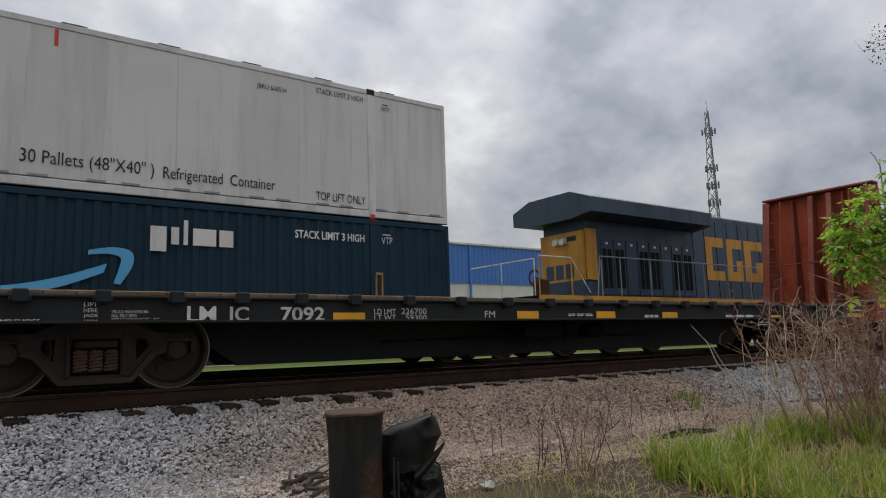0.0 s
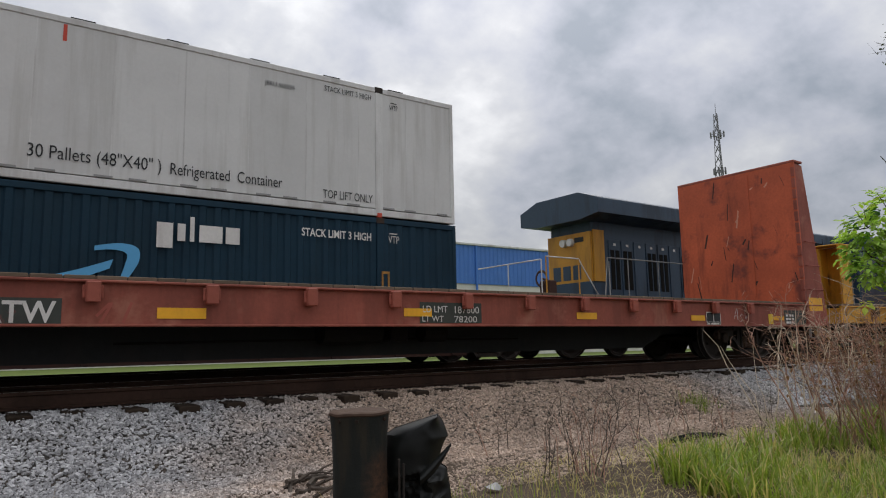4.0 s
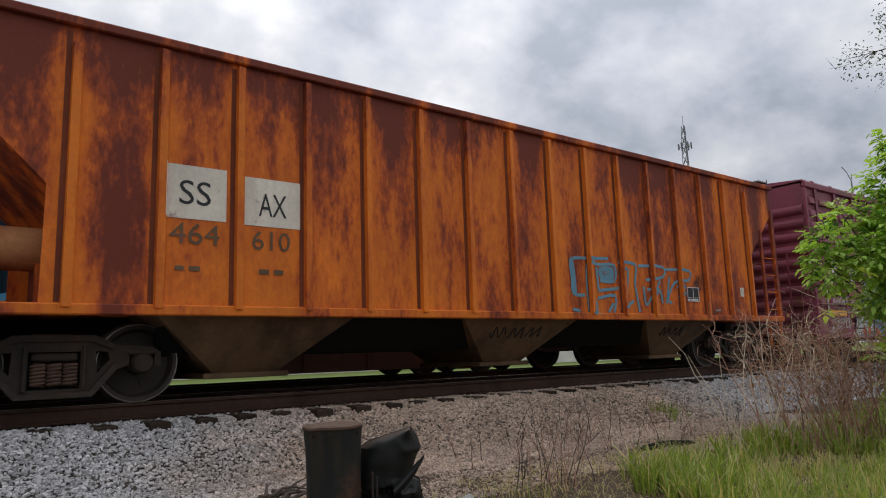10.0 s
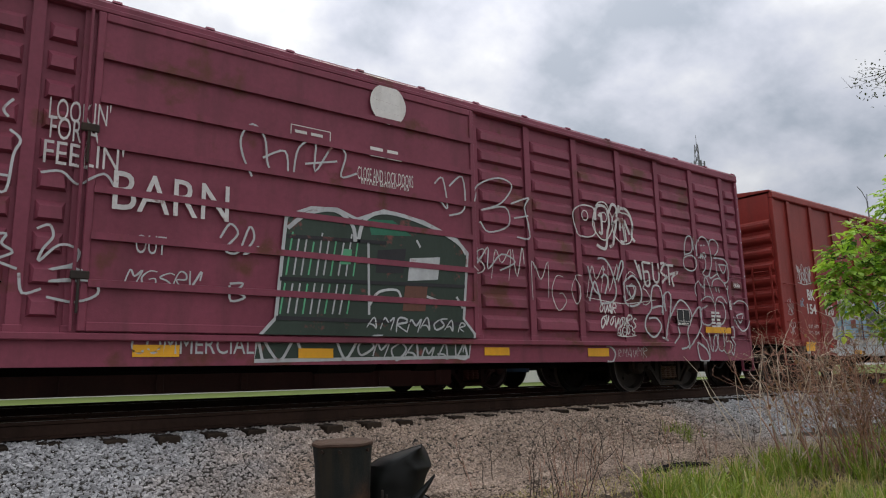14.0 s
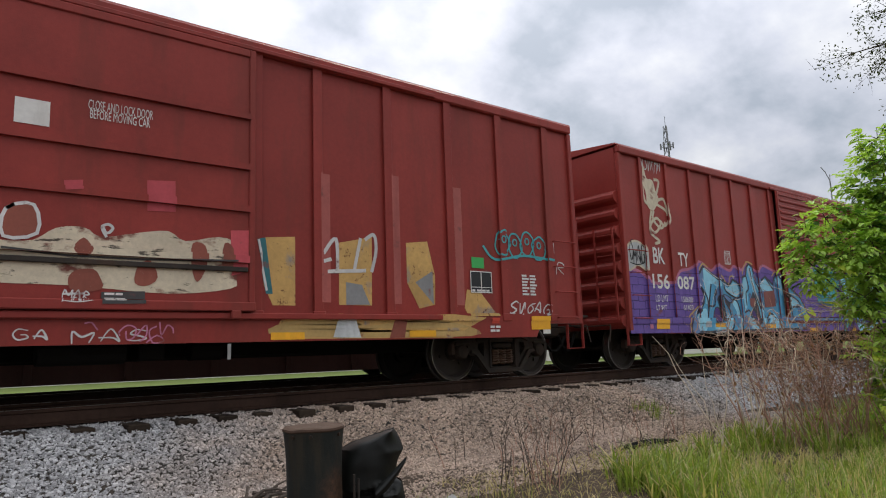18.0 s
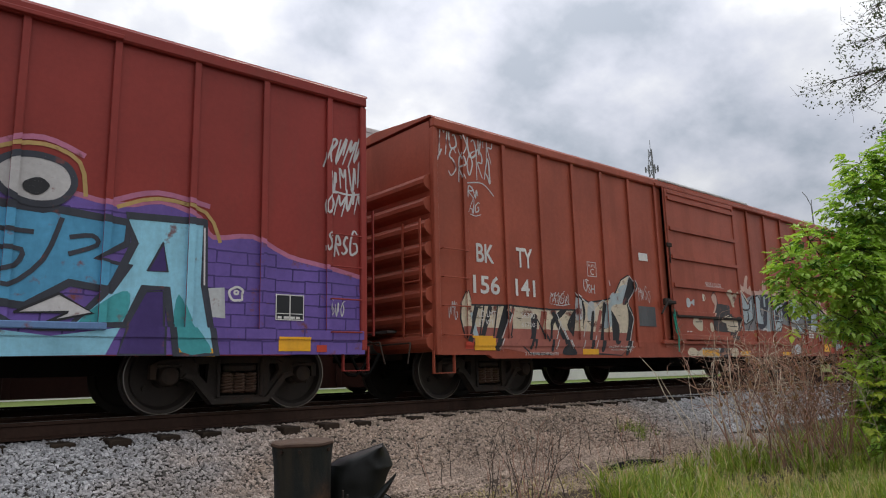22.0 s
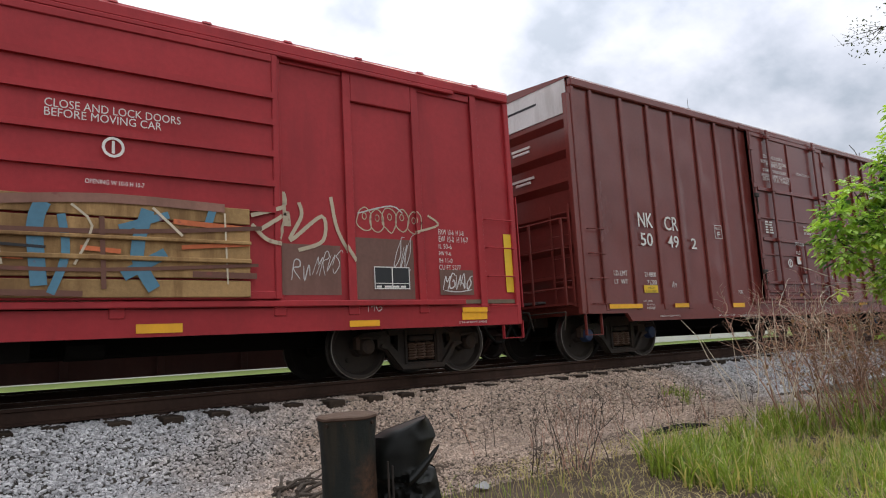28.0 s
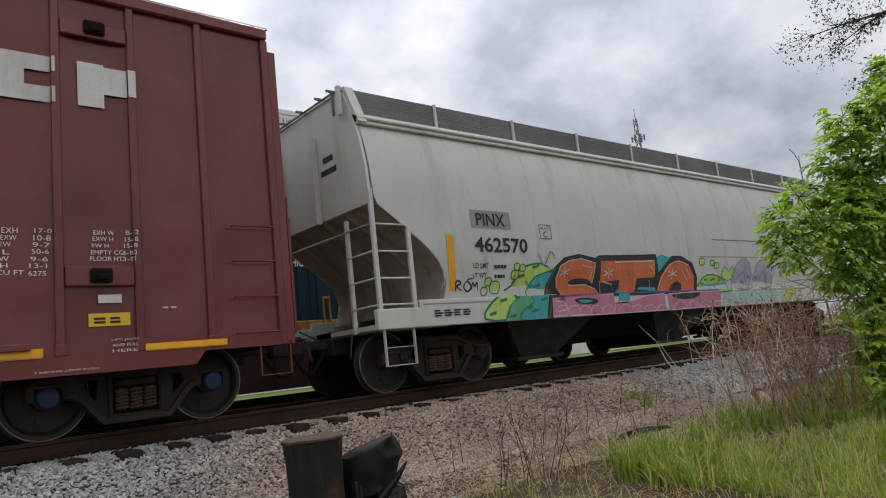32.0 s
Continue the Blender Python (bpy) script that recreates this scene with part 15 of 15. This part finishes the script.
bars(H_PINX, 2.42, 1.78, 0.30, 0.09, M_BLACK, rows=1, gaps=4, seed=970)
bars(H_PINX, 2.42, 1.62, 0.26, 0.09, M_BLACK, rows=1, gaps=4, seed=971)
frame_box(H_PINX, 3.62, 3.93, 2.30, 2.56, M_BLACK)
words(H_PINX, 'C', 3.72, 2.33, 0.11, 0.11, M_BLACK)
words(H_PINX, 'PLATE', 3.67, 2.47, 0.22, 0.04, M_BLACK)
block(H_PINX, 'yellow_strip', 1.44, 1.58, 1.43, 2.31, M_REFL, 2, 'yellow reflective strip')
blob(H_PINX, [(2.03, 0.96), (2.13, 1.14), (2.39, 1.31), (2.81, 1.49), (2.97, 1.73), (3.30, 1.84), (3.59, 1.86), (3.83, 1.74), (3.47, 1.65), (3.25, 1.45), (2.88, 1.28), (2.61, 1.12), (2.49, 0.92)], M_SPRAYLM, 0, M_SPRAYGD, 0.035, 'lime green spray-painted tail', 2)
blob(H_PINX, [(2.49, 0.93), (2.61, 1.12), (2.88, 1.28), (3.13, 1.36), (3.20, 1.19), (2.98, 1.08), (2.87, 0.91)], M_SPRAYGN, 1, smooth=2)
blob(H_PINX, [(2.84, 0.91), (2.96, 1.08), (3.20, 1.19), (3.15, 1.38), (3.40, 1.63), (3.80, 1.73), (3.96, 1.79), (3.72, 1.48), (3.55, 0.91)], M_SPRAYTL, 1, M_SPRAYGD, 0.025, 'teal spray-painted tail', 2)
blob(H_PINX, [(3.49, 0.90), (3.66, 1.48), (3.94, 1.81), (4.22, 1.98), (4.64, 2.05), (5.13, 1.98), (5.24, 2.03), (7.19, 2.08), (7.23, 1.77), (7.47, 1.94), (7.78, 2.05), (8.15, 2.06), (8.57, 1.91), (8.73, 1.59), (8.69, 1.25), (6.91, 1.23), (4.07, 1.25), (3.65, 0.90)], M_SPRAYK, 2, None, 0.02, 'thick black letter outline', 0)
blob(H_PINX, [(7.19, 2.02), (7.40, 2.08), (7.69, 2.01), (7.21, 1.70)], M_SPRAYTL, 3, smooth=0)
blob(H_PINX, [(3.94, 1.60), (4.09, 1.82), (4.35, 1.92), (4.70, 1.96), (5.12, 1.88), (4.97, 1.51), (4.78, 1.56), (4.38, 1.53), (4.27, 1.47), (4.76, 1.48), (5.03, 1.40), (5.16, 1.30), (4.08, 1.31), (3.94, 1.43)], M_SPRAYO, 3, M_SPRAYW, 0.018, 'orange spray-painted letters', 0)
blob(H_PINX, [(4.26, 1.50), (4.42, 1.59), (4.81, 1.58), (4.96, 1.48), (4.73, 1.51)], M_SPRAYK, 5, smooth=2)
blob(H_PINX, [(5.29, 1.92), (7.11, 1.96), (7.06, 1.60), (6.41, 1.58), (6.29, 1.28), (5.76, 1.29), (5.83, 1.56), (5.21, 1.51)], M_SPRAYO, 3, smooth=0)
spray(H_PINX, [(5.73, 1.90), (7.07, 1.94), (7.03, 1.65)], M_SPRAYW, 0.022, 5, 0)
spray(H_PINX, [(5.28, 1.53), (5.57, 1.47), (5.55, 1.44)], M_SPRAYW, 0.02, 5, 0)
blob(H_PINX, [(7.10, 1.31), (7.27, 1.60), (7.62, 1.87), (8.03, 1.97), (8.41, 1.87), (8.61, 1.59), (8.56, 1.30), (8.06, 1.31), (8.05, 1.45), (7.90, 1.52), (7.65, 1.44), (7.56, 1.30)], M_SPRAYO, 3, smooth=0)
spray(H_PINX, [(7.15, 1.34), (7.31, 1.60), (7.64, 1.85), (8.02, 1.94), (8.40, 1.85)], M_SPRAYW, 0.02, 5, 3)
blob(H_PINX, [(3.69, 1.26), (4.55, 1.28), (5.43, 1.28), (5.46, 1.07), (5.38, 0.90), (3.64, 0.93)], M_SPRAYPK, 4, M_SPRAYW, 0.02, 'pink spray-painted letter base', 0)
blob(H_PINX, [(5.46, 1.10), (5.90, 1.11), (6.51, 1.22), (7.17, 1.25), (7.17, 0.91), (5.41, 0.90)], M_SPRAYPK, 4, M_SPRAYW, 0.018, 'pink spray-painted letter base', 0)
blob(H_PINX, [(7.31, 1.23), (8.45, 1.26), (9.51, 1.26), (9.40, 0.93), (7.32, 0.90)], M_SPRAYPK, 4, M_SPRAYW, 0.018, 'pink spray-painted letter base', 0)
blob(H_PINX, [(4.26, 1.20), (4.62, 1.23), (4.94, 1.17), (4.84, 1.11), (4.43, 1.11)], M_SPRAYK, 6, smooth=2)
blob(H_PINX, [(4.37, 1.18), (4.61, 1.19), (4.79, 1.16), (4.52, 1.13)], M_SPRAYTL, 7, smooth=2)
blob(H_PINX, [(7.43, 1.22), (8.57, 1.24), (8.30, 1.12), (7.73, 1.12)], M_SPRAYK, 6, smooth=2)
blob(H_PINX, [(5.61, 1.26), (5.73, 1.38), (5.95, 1.31), (5.95, 1.15), (5.60, 1.16)], M_SPRAYTL, 6, smooth=0)
blob(H_PINX, [(6.41, 1.36), (6.48, 1.41), (7.06, 1.39), (7.04, 1.32)], M_SPRAYTL, 5, smooth=0)
spray(H_PINX, [(3.85, 1.28), (5.40, 1.30), (7.34, 1.28), (9.44, 1.28)], M_SPRAYP, 0.03, 7, 0)
spray(H_PINX, [(3.74, 1.00), (3.82, 1.09), (3.95, 1.11), (4.06, 1.06), (4.07, 0.98)], M_SPRAYG, 0.016, 6, 3)
spray(H_PINX, [(4.04, 0.99), (4.12, 1.07), (4.25, 1.10), (4.37, 1.05), (4.38, 0.96)], M_SPRAYG, 0.016, 6, 3)
spray(H_PINX, [(4.35, 0.97), (4.44, 1.06), (4.57, 1.09), (4.69, 1.03), (4.71, 0.95)], M_SPRAYG, 0.016, 6, 3)
spray(H_PINX, [(4.68, 0.96), (4.76, 1.05), (4.90, 1.08), (5.03, 1.02), (5.04, 0.94)], M_SPRAYG, 0.016, 6, 3)
spray(H_PINX, [(5.01, 0.95), (5.10, 1.04), (5.24, 1.07), (5.37, 1.01), (5.38, 0.92)], M_SPRAYG, 0.016, 6, 3)
spray(H_PINX, [(5.53, 0.95), (5.65, 1.04), (5.80, 1.06), (5.91, 1.01)], M_SPRAYG, 0.016, 6, 3)
spray(H_PINX, [(5.93, 0.93), (6.05, 1.03), (6.21, 1.05), (6.33, 1.00)], M_SPRAYG, 0.016, 6, 3)
spray(H_PINX, [(6.35, 0.92), (6.47, 1.01), (6.63, 1.03), (6.76, 0.98)], M_SPRAYG, 0.016, 6, 3)
spray(H_PINX, [(6.78, 0.90), (6.91, 1.00), (7.08, 1.02), (7.21, 0.97)], M_SPRAYG, 0.016, 6, 3)
spray(H_PINX, [(7.46, 0.94), (7.60, 1.05), (7.78, 1.08), (7.92, 1.03)], M_SPRAYG, 0.016, 6, 3)
spray(H_PINX, [(7.94, 0.93), (8.08, 1.03), (8.28, 1.06), (8.42, 1.01)], M_SPRAYG, 0.016, 6, 3)
spray(H_PINX, [(8.44, 0.91), (8.59, 1.02), (8.79, 1.05), (8.95, 0.99)], M_SPRAYG, 0.016, 6, 3)
spray(H_PINX, [(8.96, 0.89), (9.12, 1.00), (9.33, 1.03), (9.49, 0.98)], M_SPRAYG, 0.016, 6, 3)
spray(H_PINX, [(3.75, 1.18), (3.97, 1.16), (4.02, 1.04), (3.79, 1.01)], M_SPRAYW, 0.018, 6, 3)
spray(H_PINX, [(4.20, 1.80), (4.16, 1.61)], M_SPRAYW, 0.02, 6, 0)
spray(H_PINX, [(4.06, 1.75), (4.30, 1.66)], M_SPRAYW, 0.02, 6, 0)
spray(H_PINX, [(4.04, 1.65), (4.32, 1.76)], M_SPRAYW, 0.02, 6, 0)
spray(H_PINX, [(5.51, 1.79), (5.46, 1.59)], M_SPRAYW, 0.02, 6, 0)
spray(H_PINX, [(5.35, 1.73), (5.61, 1.65)], M_SPRAYW, 0.02, 6, 0)
spray(H_PINX, [(5.33, 1.64), (5.64, 1.75)], M_SPRAYW, 0.02, 6, 0)
spray(H_PINX, [(7.75, 1.78), (7.68, 1.56)], M_SPRAYW, 0.02, 6, 0)
spray(H_PINX, [(7.56, 1.72), (7.88, 1.62)], M_SPRAYW, 0.02, 6, 0)
spray(H_PINX, [(7.53, 1.61), (7.91, 1.73)], M_SPRAYW, 0.02, 6, 0)
spray(H_PINX, [(4.71, 1.83), (5.00, 1.79)], M_SPRAYW, 0.018, 6, 0)
spray(H_PINX, [(4.99, 1.75), (4.90, 1.58)], M_SPRAYW, 0.018, 6, 0)
spray(H_PINX, [(8.27, 1.78), (8.46, 1.57)], M_SPRAYW, 0.018, 6, 0)
spray(H_PINX, [(8.10, 1.75), (8.30, 1.52)], M_SPRAYW, 0.018, 6, 0)
spray(H_PINX, [(6.92, 1.84), (6.97, 1.75)], M_SPRAYW, 0.018, 6, 0)
spray(H_PINX, [(2.14, 1.02), (2.29, 1.05)], M_SPRAYGD, 0.045, 4, 0)
spray(H_PINX, [(2.40, 1.23), (2.56, 1.26)], M_SPRAYGD, 0.045, 4, 0)
spray(H_PINX, [(2.96, 1.63), (3.14, 1.67)], M_SPRAYGD, 0.045, 4, 0)
spray(H_PINX, [(3.34, 1.79), (3.52, 1.83)], M_SPRAYGD, 0.045, 4, 0)
spray(H_PINX, [(2.57, 0.96), (2.74, 0.99)], M_SPRAYGD, 0.045, 4, 0)
spray(H_PINX, [(3.13, 1.03), (3.30, 1.06)], M_SPRAYGD, 0.045, 4, 0)
spray(H_PINX, [(3.38, 1.22), (3.56, 1.25)], M_SPRAYGD, 0.045, 4, 0)
spray(H_PINX, [(2.76, 1.28), (2.93, 1.32)], M_SPRAYGD, 0.045, 4, 0)
spray(H_PINX, [(3.00, 1.09), (3.17, 1.12)], M_SPRAYGD, 0.045, 4, 0)
spray(H_PINX, [(3.35, 1.46), (3.53, 1.50)], M_SPRAYGD, 0.045, 4, 0)
blob(H_PINX, [(2.30, 1.47), (2.36, 1.56), (2.50, 1.56), (2.53, 1.46), (2.47, 1.37), (2.33, 1.38)], M_SPRAYLM, 1, M_SPRAYGD, 0.02, '', 3)
blob(H_PINX, [(2.20, 1.56), (2.24, 1.62), (2.33, 1.62), (2.35, 1.56), (2.31, 1.50), (2.22, 1.50)], M_SPRAYLM, 1, M_SPRAYGD, 0.02, '', 3)
blob(H_PINX, [(2.10, 1.41), (2.14, 1.47), (2.23, 1.47), (2.25, 1.41), (2.21, 1.35), (2.12, 1.35)], M_SPRAYLM, 1, M_SPRAYGD, 0.02, '', 3)
blob(H_PINX, [(2.81, 1.67), (2.86, 1.74), (2.97, 1.74), (3.00, 1.67), (2.94, 1.60), (2.83, 1.60)], M_SPRAYLM, 1, M_SPRAYGD, 0.02, '', 3)
blob(H_PINX, [(2.90, 1.80), (2.93, 1.86), (3.02, 1.86), (3.03, 1.80), (3.00, 1.75), (2.92, 1.75)], M_SPRAYLM, 1, M_SPRAYGD, 0.02, '', 3)
blob(H_PINX, [(3.03, 1.78), (3.07, 1.84), (3.15, 1.84), (3.17, 1.78), (3.13, 1.73), (3.05, 1.73)], M_SPRAYLM, 1, M_SPRAYGD, 0.02, '', 3)
blob(H_PINX, [(8.89, 1.94), (8.96, 2.01), (9.11, 2.01), (9.13, 1.94), (9.06, 1.87), (8.91, 1.87)], M_SPRAYLM, 1, M_SPRAYGD, 0.02, '', 3)
blob(H_PINX, [(9.35, 1.92), (9.41, 1.97), (9.53, 1.97), (9.55, 1.92), (9.49, 1.86), (9.37, 1.86)], M_SPRAYLM, 1, M_SPRAYGD, 0.02, '', 3)
blob(H_PINX, [(9.53, 1.85), (9.59, 1.91), (9.72, 1.91), (9.74, 1.85), (9.68, 1.79), (9.55, 1.79)], M_SPRAYLM, 1, M_SPRAYGD, 0.02, '', 3)
blob(H_PINX, [(8.69, 1.24), (8.84, 1.49), (9.18, 1.64), (9.68, 1.61), (9.97, 1.45), (10.01, 1.25)], M_SPRAYLM, 1, M_SPRAYGD, 0.03, 'lime green spray-painted tail', 2)
spray(H_PINX, [(8.81, 1.46), (9.23, 1.41), (10.02, 1.45)], M_SPRAYTL, 0.05, 3, 3)
blob(H_PINX, [(9.81, 1.61), (9.99, 1.83), (10.17, 1.72), (10.38, 1.85), (10.40, 1.61), (10.09, 1.50)], M_SPRAYLM, 1, M_SPRAYGD, 0.02, '', 2)
spray(H_PINX, [(9.02, 1.53), (9.12, 1.54)], M_SPRAYGD, 0.04, 4, 0)
spray(H_PINX, [(9.32, 1.52), (9.43, 1.54)], M_SPRAYGD, 0.04, 4, 0)
spray(H_PINX, [(9.65, 1.52), (9.76, 1.53)], M_SPRAYGD, 0.04, 4, 0)
blob(H_PINX, [(10.24, 1.31), (10.47, 1.79), (10.92, 2.02), (11.26, 1.91), (11.15, 1.33)], M_SPRAYPL, 1, M_SPRAYGR, 0.025, 'lilac spray-painted letters', 2)
blob(H_PINX, [(11.27, 1.32), (11.59, 1.86), (12.02, 2.01), (12.41, 1.89), (12.25, 1.34)], M_SPRAYPL, 1, M_SPRAYGR, 0.025, '', 2)
spray(H_PINX, [(10.56, 1.58), (10.88, 1.69), (10.96, 1.44)], M_SPRAYGR, 0.03, 4, 3)
spray(H_PINX, [(11.63, 1.49), (11.90, 1.72), (12.07, 1.51)], M_SPRAYGR, 0.03, 4, 3)
blob(H_PINX, [(9.58, 1.25), (13.28, 1.28), (13.15, 0.96), (9.47, 0.92)], M_SPRAYTP, 0, None, 0.02, 'faded teal band', 0)
spray(H_PINX, [(9.58, 2.46), (11.83, 2.48), (13.80, 2.49)], M_SPRAYRB, 0.02, 1, 0)
spray(H_PINX, [(8.95, 2.05), (13.63, 2.08)], M_SPRAYRB, 0.012, 1, 0)
spray(H_PINX, [(3.55, 2.03), (3.66, 1.83), (3.86, 2.08), (3.98, 1.95)], M_SPRAYGR, 0.025, 2, 3)
scribble(H_PINX, 1.55, 2.08, 1.38, 1.60, M_SPRAYK, 1015, 3, 0.03, 3)
bars(H_PINX, 1.01, 1.04, 0.76, 0.11, M_BLACK, rows=3, gaps=4, seed=1019)
spray(H_PINX, [(0.82, 1.23), (14.05, 1.25)], M_GREY, 0.02, 0, 0)


def door_boards():
    """Weathered boards bolted over the lower half of the sliding door, sprayed blue and orange."""
    x0, x1, z0, z1 = DOOR_BOARDS
    x0 = max(x0, 7.85)
    n = 5
    for i in range(n):
        a, b = z0 + (z1 - z0) * i / n, z0 + (z1 - z0) * (i + 1) / n
        part("door_board", Geo().cbox(x0, x1, -1.655, -1.632, a + 0.012, b - 0.012, 0.008), M_BOARD, B_CP, "tan painted board on the door")
    for i, w in ((2, 0.05), (3, 0.04)):
        z = z0 + (z1 - z0) * i / n
        part("door_ledge", Geo().cbox(x0, x1, -1.70, -1.656, z - w / 2, z + w / 2, 0.008), M_BOARD, B_CP, "steel ledge painted tan")
    paint(B_CP, "graffiti_line", band(smooth_line([(7.84, 2.06), (8.96, 2.16), (10.23, 2.14)], 3), 0.1), M_SPRAYTB, 0, "", -1.668)
    paint(B_CP, "graffiti_line", band(smooth_line([(8.38, 2.08), (8.31, 1.83), (8.36, 1.22)], 3), 0.15), M_SPRAYB, 0, "", -1.668)
    paint(B_CP, "graffiti_line", band(smooth_line([(8.54, 1.96), (8.59, 1.54), (8.46, 1.14)], 3), 0.08), M_SPRAYB, 0, "", -1.668)
    paint(B_CP, "graffiti_line", band(smooth_line([(9.38, 2.06), (9.27, 1.56), (9.45, 1.19)], 3), 0.14), M_SPRAYB, 0, "", -1.668)
    paint(B_CP, "graffiti_line", band(smooth_line([(9.09, 1.84), (9.60, 2.02)], 3), 0.08), M_SPRAYB, 0, "", -1.668)
    paint(B_CP, "graffiti_line", band(smooth_line([(9.57, 1.59), (9.13, 1.33)], 3), 0.12), M_SPRAYB, 0, "", -1.668)
    paint(B_CP, "graffiti_line", band(smooth_line([(10.10, 2.15), (10.03, 1.91)], 3), 0.09), M_SPRAYB, 0, "", -1.668)
    paint(B_CP, "graffiti_line", band(smooth_line([(9.65, 1.95), (10.44, 1.91)], 3), 0.06), M_SPRAYO, 0, "", -1.668)
    paint(B_CP, "graffiti_line", band(smooth_line([(9.74, 1.66), (10.53, 1.73)], 3), 0.05), M_SPRAYO, 1, "", -1.668)
    paint(B_CP, "graffiti_line", band(smooth_line([(7.93, 1.52), (8.22, 1.51)], 3), 0.06), M_SPRAYO, 0, "", -1.668)
    paint(B_CP, "graffiti_line", band(smooth_line([(8.72, 1.62), (9.11, 1.59)], 3), 0.05), M_SPRAYO, 1, "", -1.668)
    paint(B_CP, "graffiti_line", band(smooth_line([(8.63, 2.07), (8.83, 1.85), (8.67, 1.44)], 3), 0.025), M_SPRAYC, 1, "", -1.668)
    paint(B_CP, "graffiti_line", band(smooth_line([(9.43, 2.09), (9.75, 1.79)], 3), 0.03), M_SPRAYC, 1, "", -1.668)
    paint(B_CP, "graffiti_line", band(smooth_line([(7.95, 2.01), (8.04, 1.43)], 3), 0.02), M_SPRAYC, 1, "", -1.668)
    paint(B_CP, "graffiti_line", band(smooth_line([(10.23, 2.08), (10.26, 1.25)], 3), 0.02), M_SPRAYC, 1, "", -1.668)
    paint(B_CP, "graffiti_line", band(smooth_line([(7.85, 1.78), (9.20, 1.81), (10.68, 1.93)], 3), 0.05), M_SPRAYBR, 1, "", -1.668)
    paint(B_CP, "graffiti_line", band(smooth_line([(7.83, 1.40), (8.90, 1.39), (10.63, 1.48)], 3), 0.04), M_SPRAYBR, 1, "", -1.668)
    paint(B_CP, "graffiti_line", band(smooth_line([(7.84, 1.64), (8.41, 1.61)], 3), 0.03), M_SPRAYK, 1, "", -1.668)
    paint(B_CP, "graffiti_line", band(smooth_line([(9.86, 1.36), (10.61, 1.35)], 3), 0.07), M_SPRAYBR, 0, "", -1.668)
    paint(B_CP, "graffiti_line", band(smooth_line([(7.81, 1.16), (8.75, 1.14)], 3), 0.06), M_SPRAYBR, 0, "", -1.668)
    paint(B_CP, "graffiti_line", band(smooth_line([(8.92, 1.96), (8.95, 1.19)], 3), 0.05), M_SPRAYBR, 1, "", -1.668)


for ob in B_087.children:
    if ob.name.startswith("door_track") and ob.data.vertices[0].co.z < 2:
        ob.data.materials[0] = M_SPRAYDB


M_BOARD = material("sun_bleached_board", (0.36, 0.22, 0.09), 0.8, vary=0.25, stain=(0.14, 0.07, 0.03), stains=0.6, seed=240, bump=0.4, fine=20)
door_boards()


# ---- motion ----
def travelled(t):
    i = min(int(t), 31)
    p = [TRAVEL[min(max(i + k, 0), 32)] for k in (-1, 0, 1, 2)]
    u = t - i
    m0, m1 = (p[2] - p[0]) / (2 if i > 0 else 1), (p[3] - p[1]) / (2 if i < 31 else 1)
    return (2 * u ** 3 - 3 * u * u + 1) * p[1] + (u ** 3 - 2 * u * u + u) * m0 + (3 * u * u - 2 * u ** 3) * p[2] + (u ** 3 - u * u) * m1


def motions():
    for car, x0 in CARS:
        walk(car, [(float(t), pose(x0 - s, NEAR_Y, 0)) for t, s in enumerate(TRAVEL)])
    # wheels roll without slipping
    turn = [(k / 10, travelled(k / 10) / WHEEL_R) for k in range(321)]
    for axle, x in SPINNERS:
        walk(axle, [(t, Matrix.Translation((x, 0, WHEEL_R)) @ Matrix.Rotation(-a, 4, "Y")) for t, a in turn])


motions()
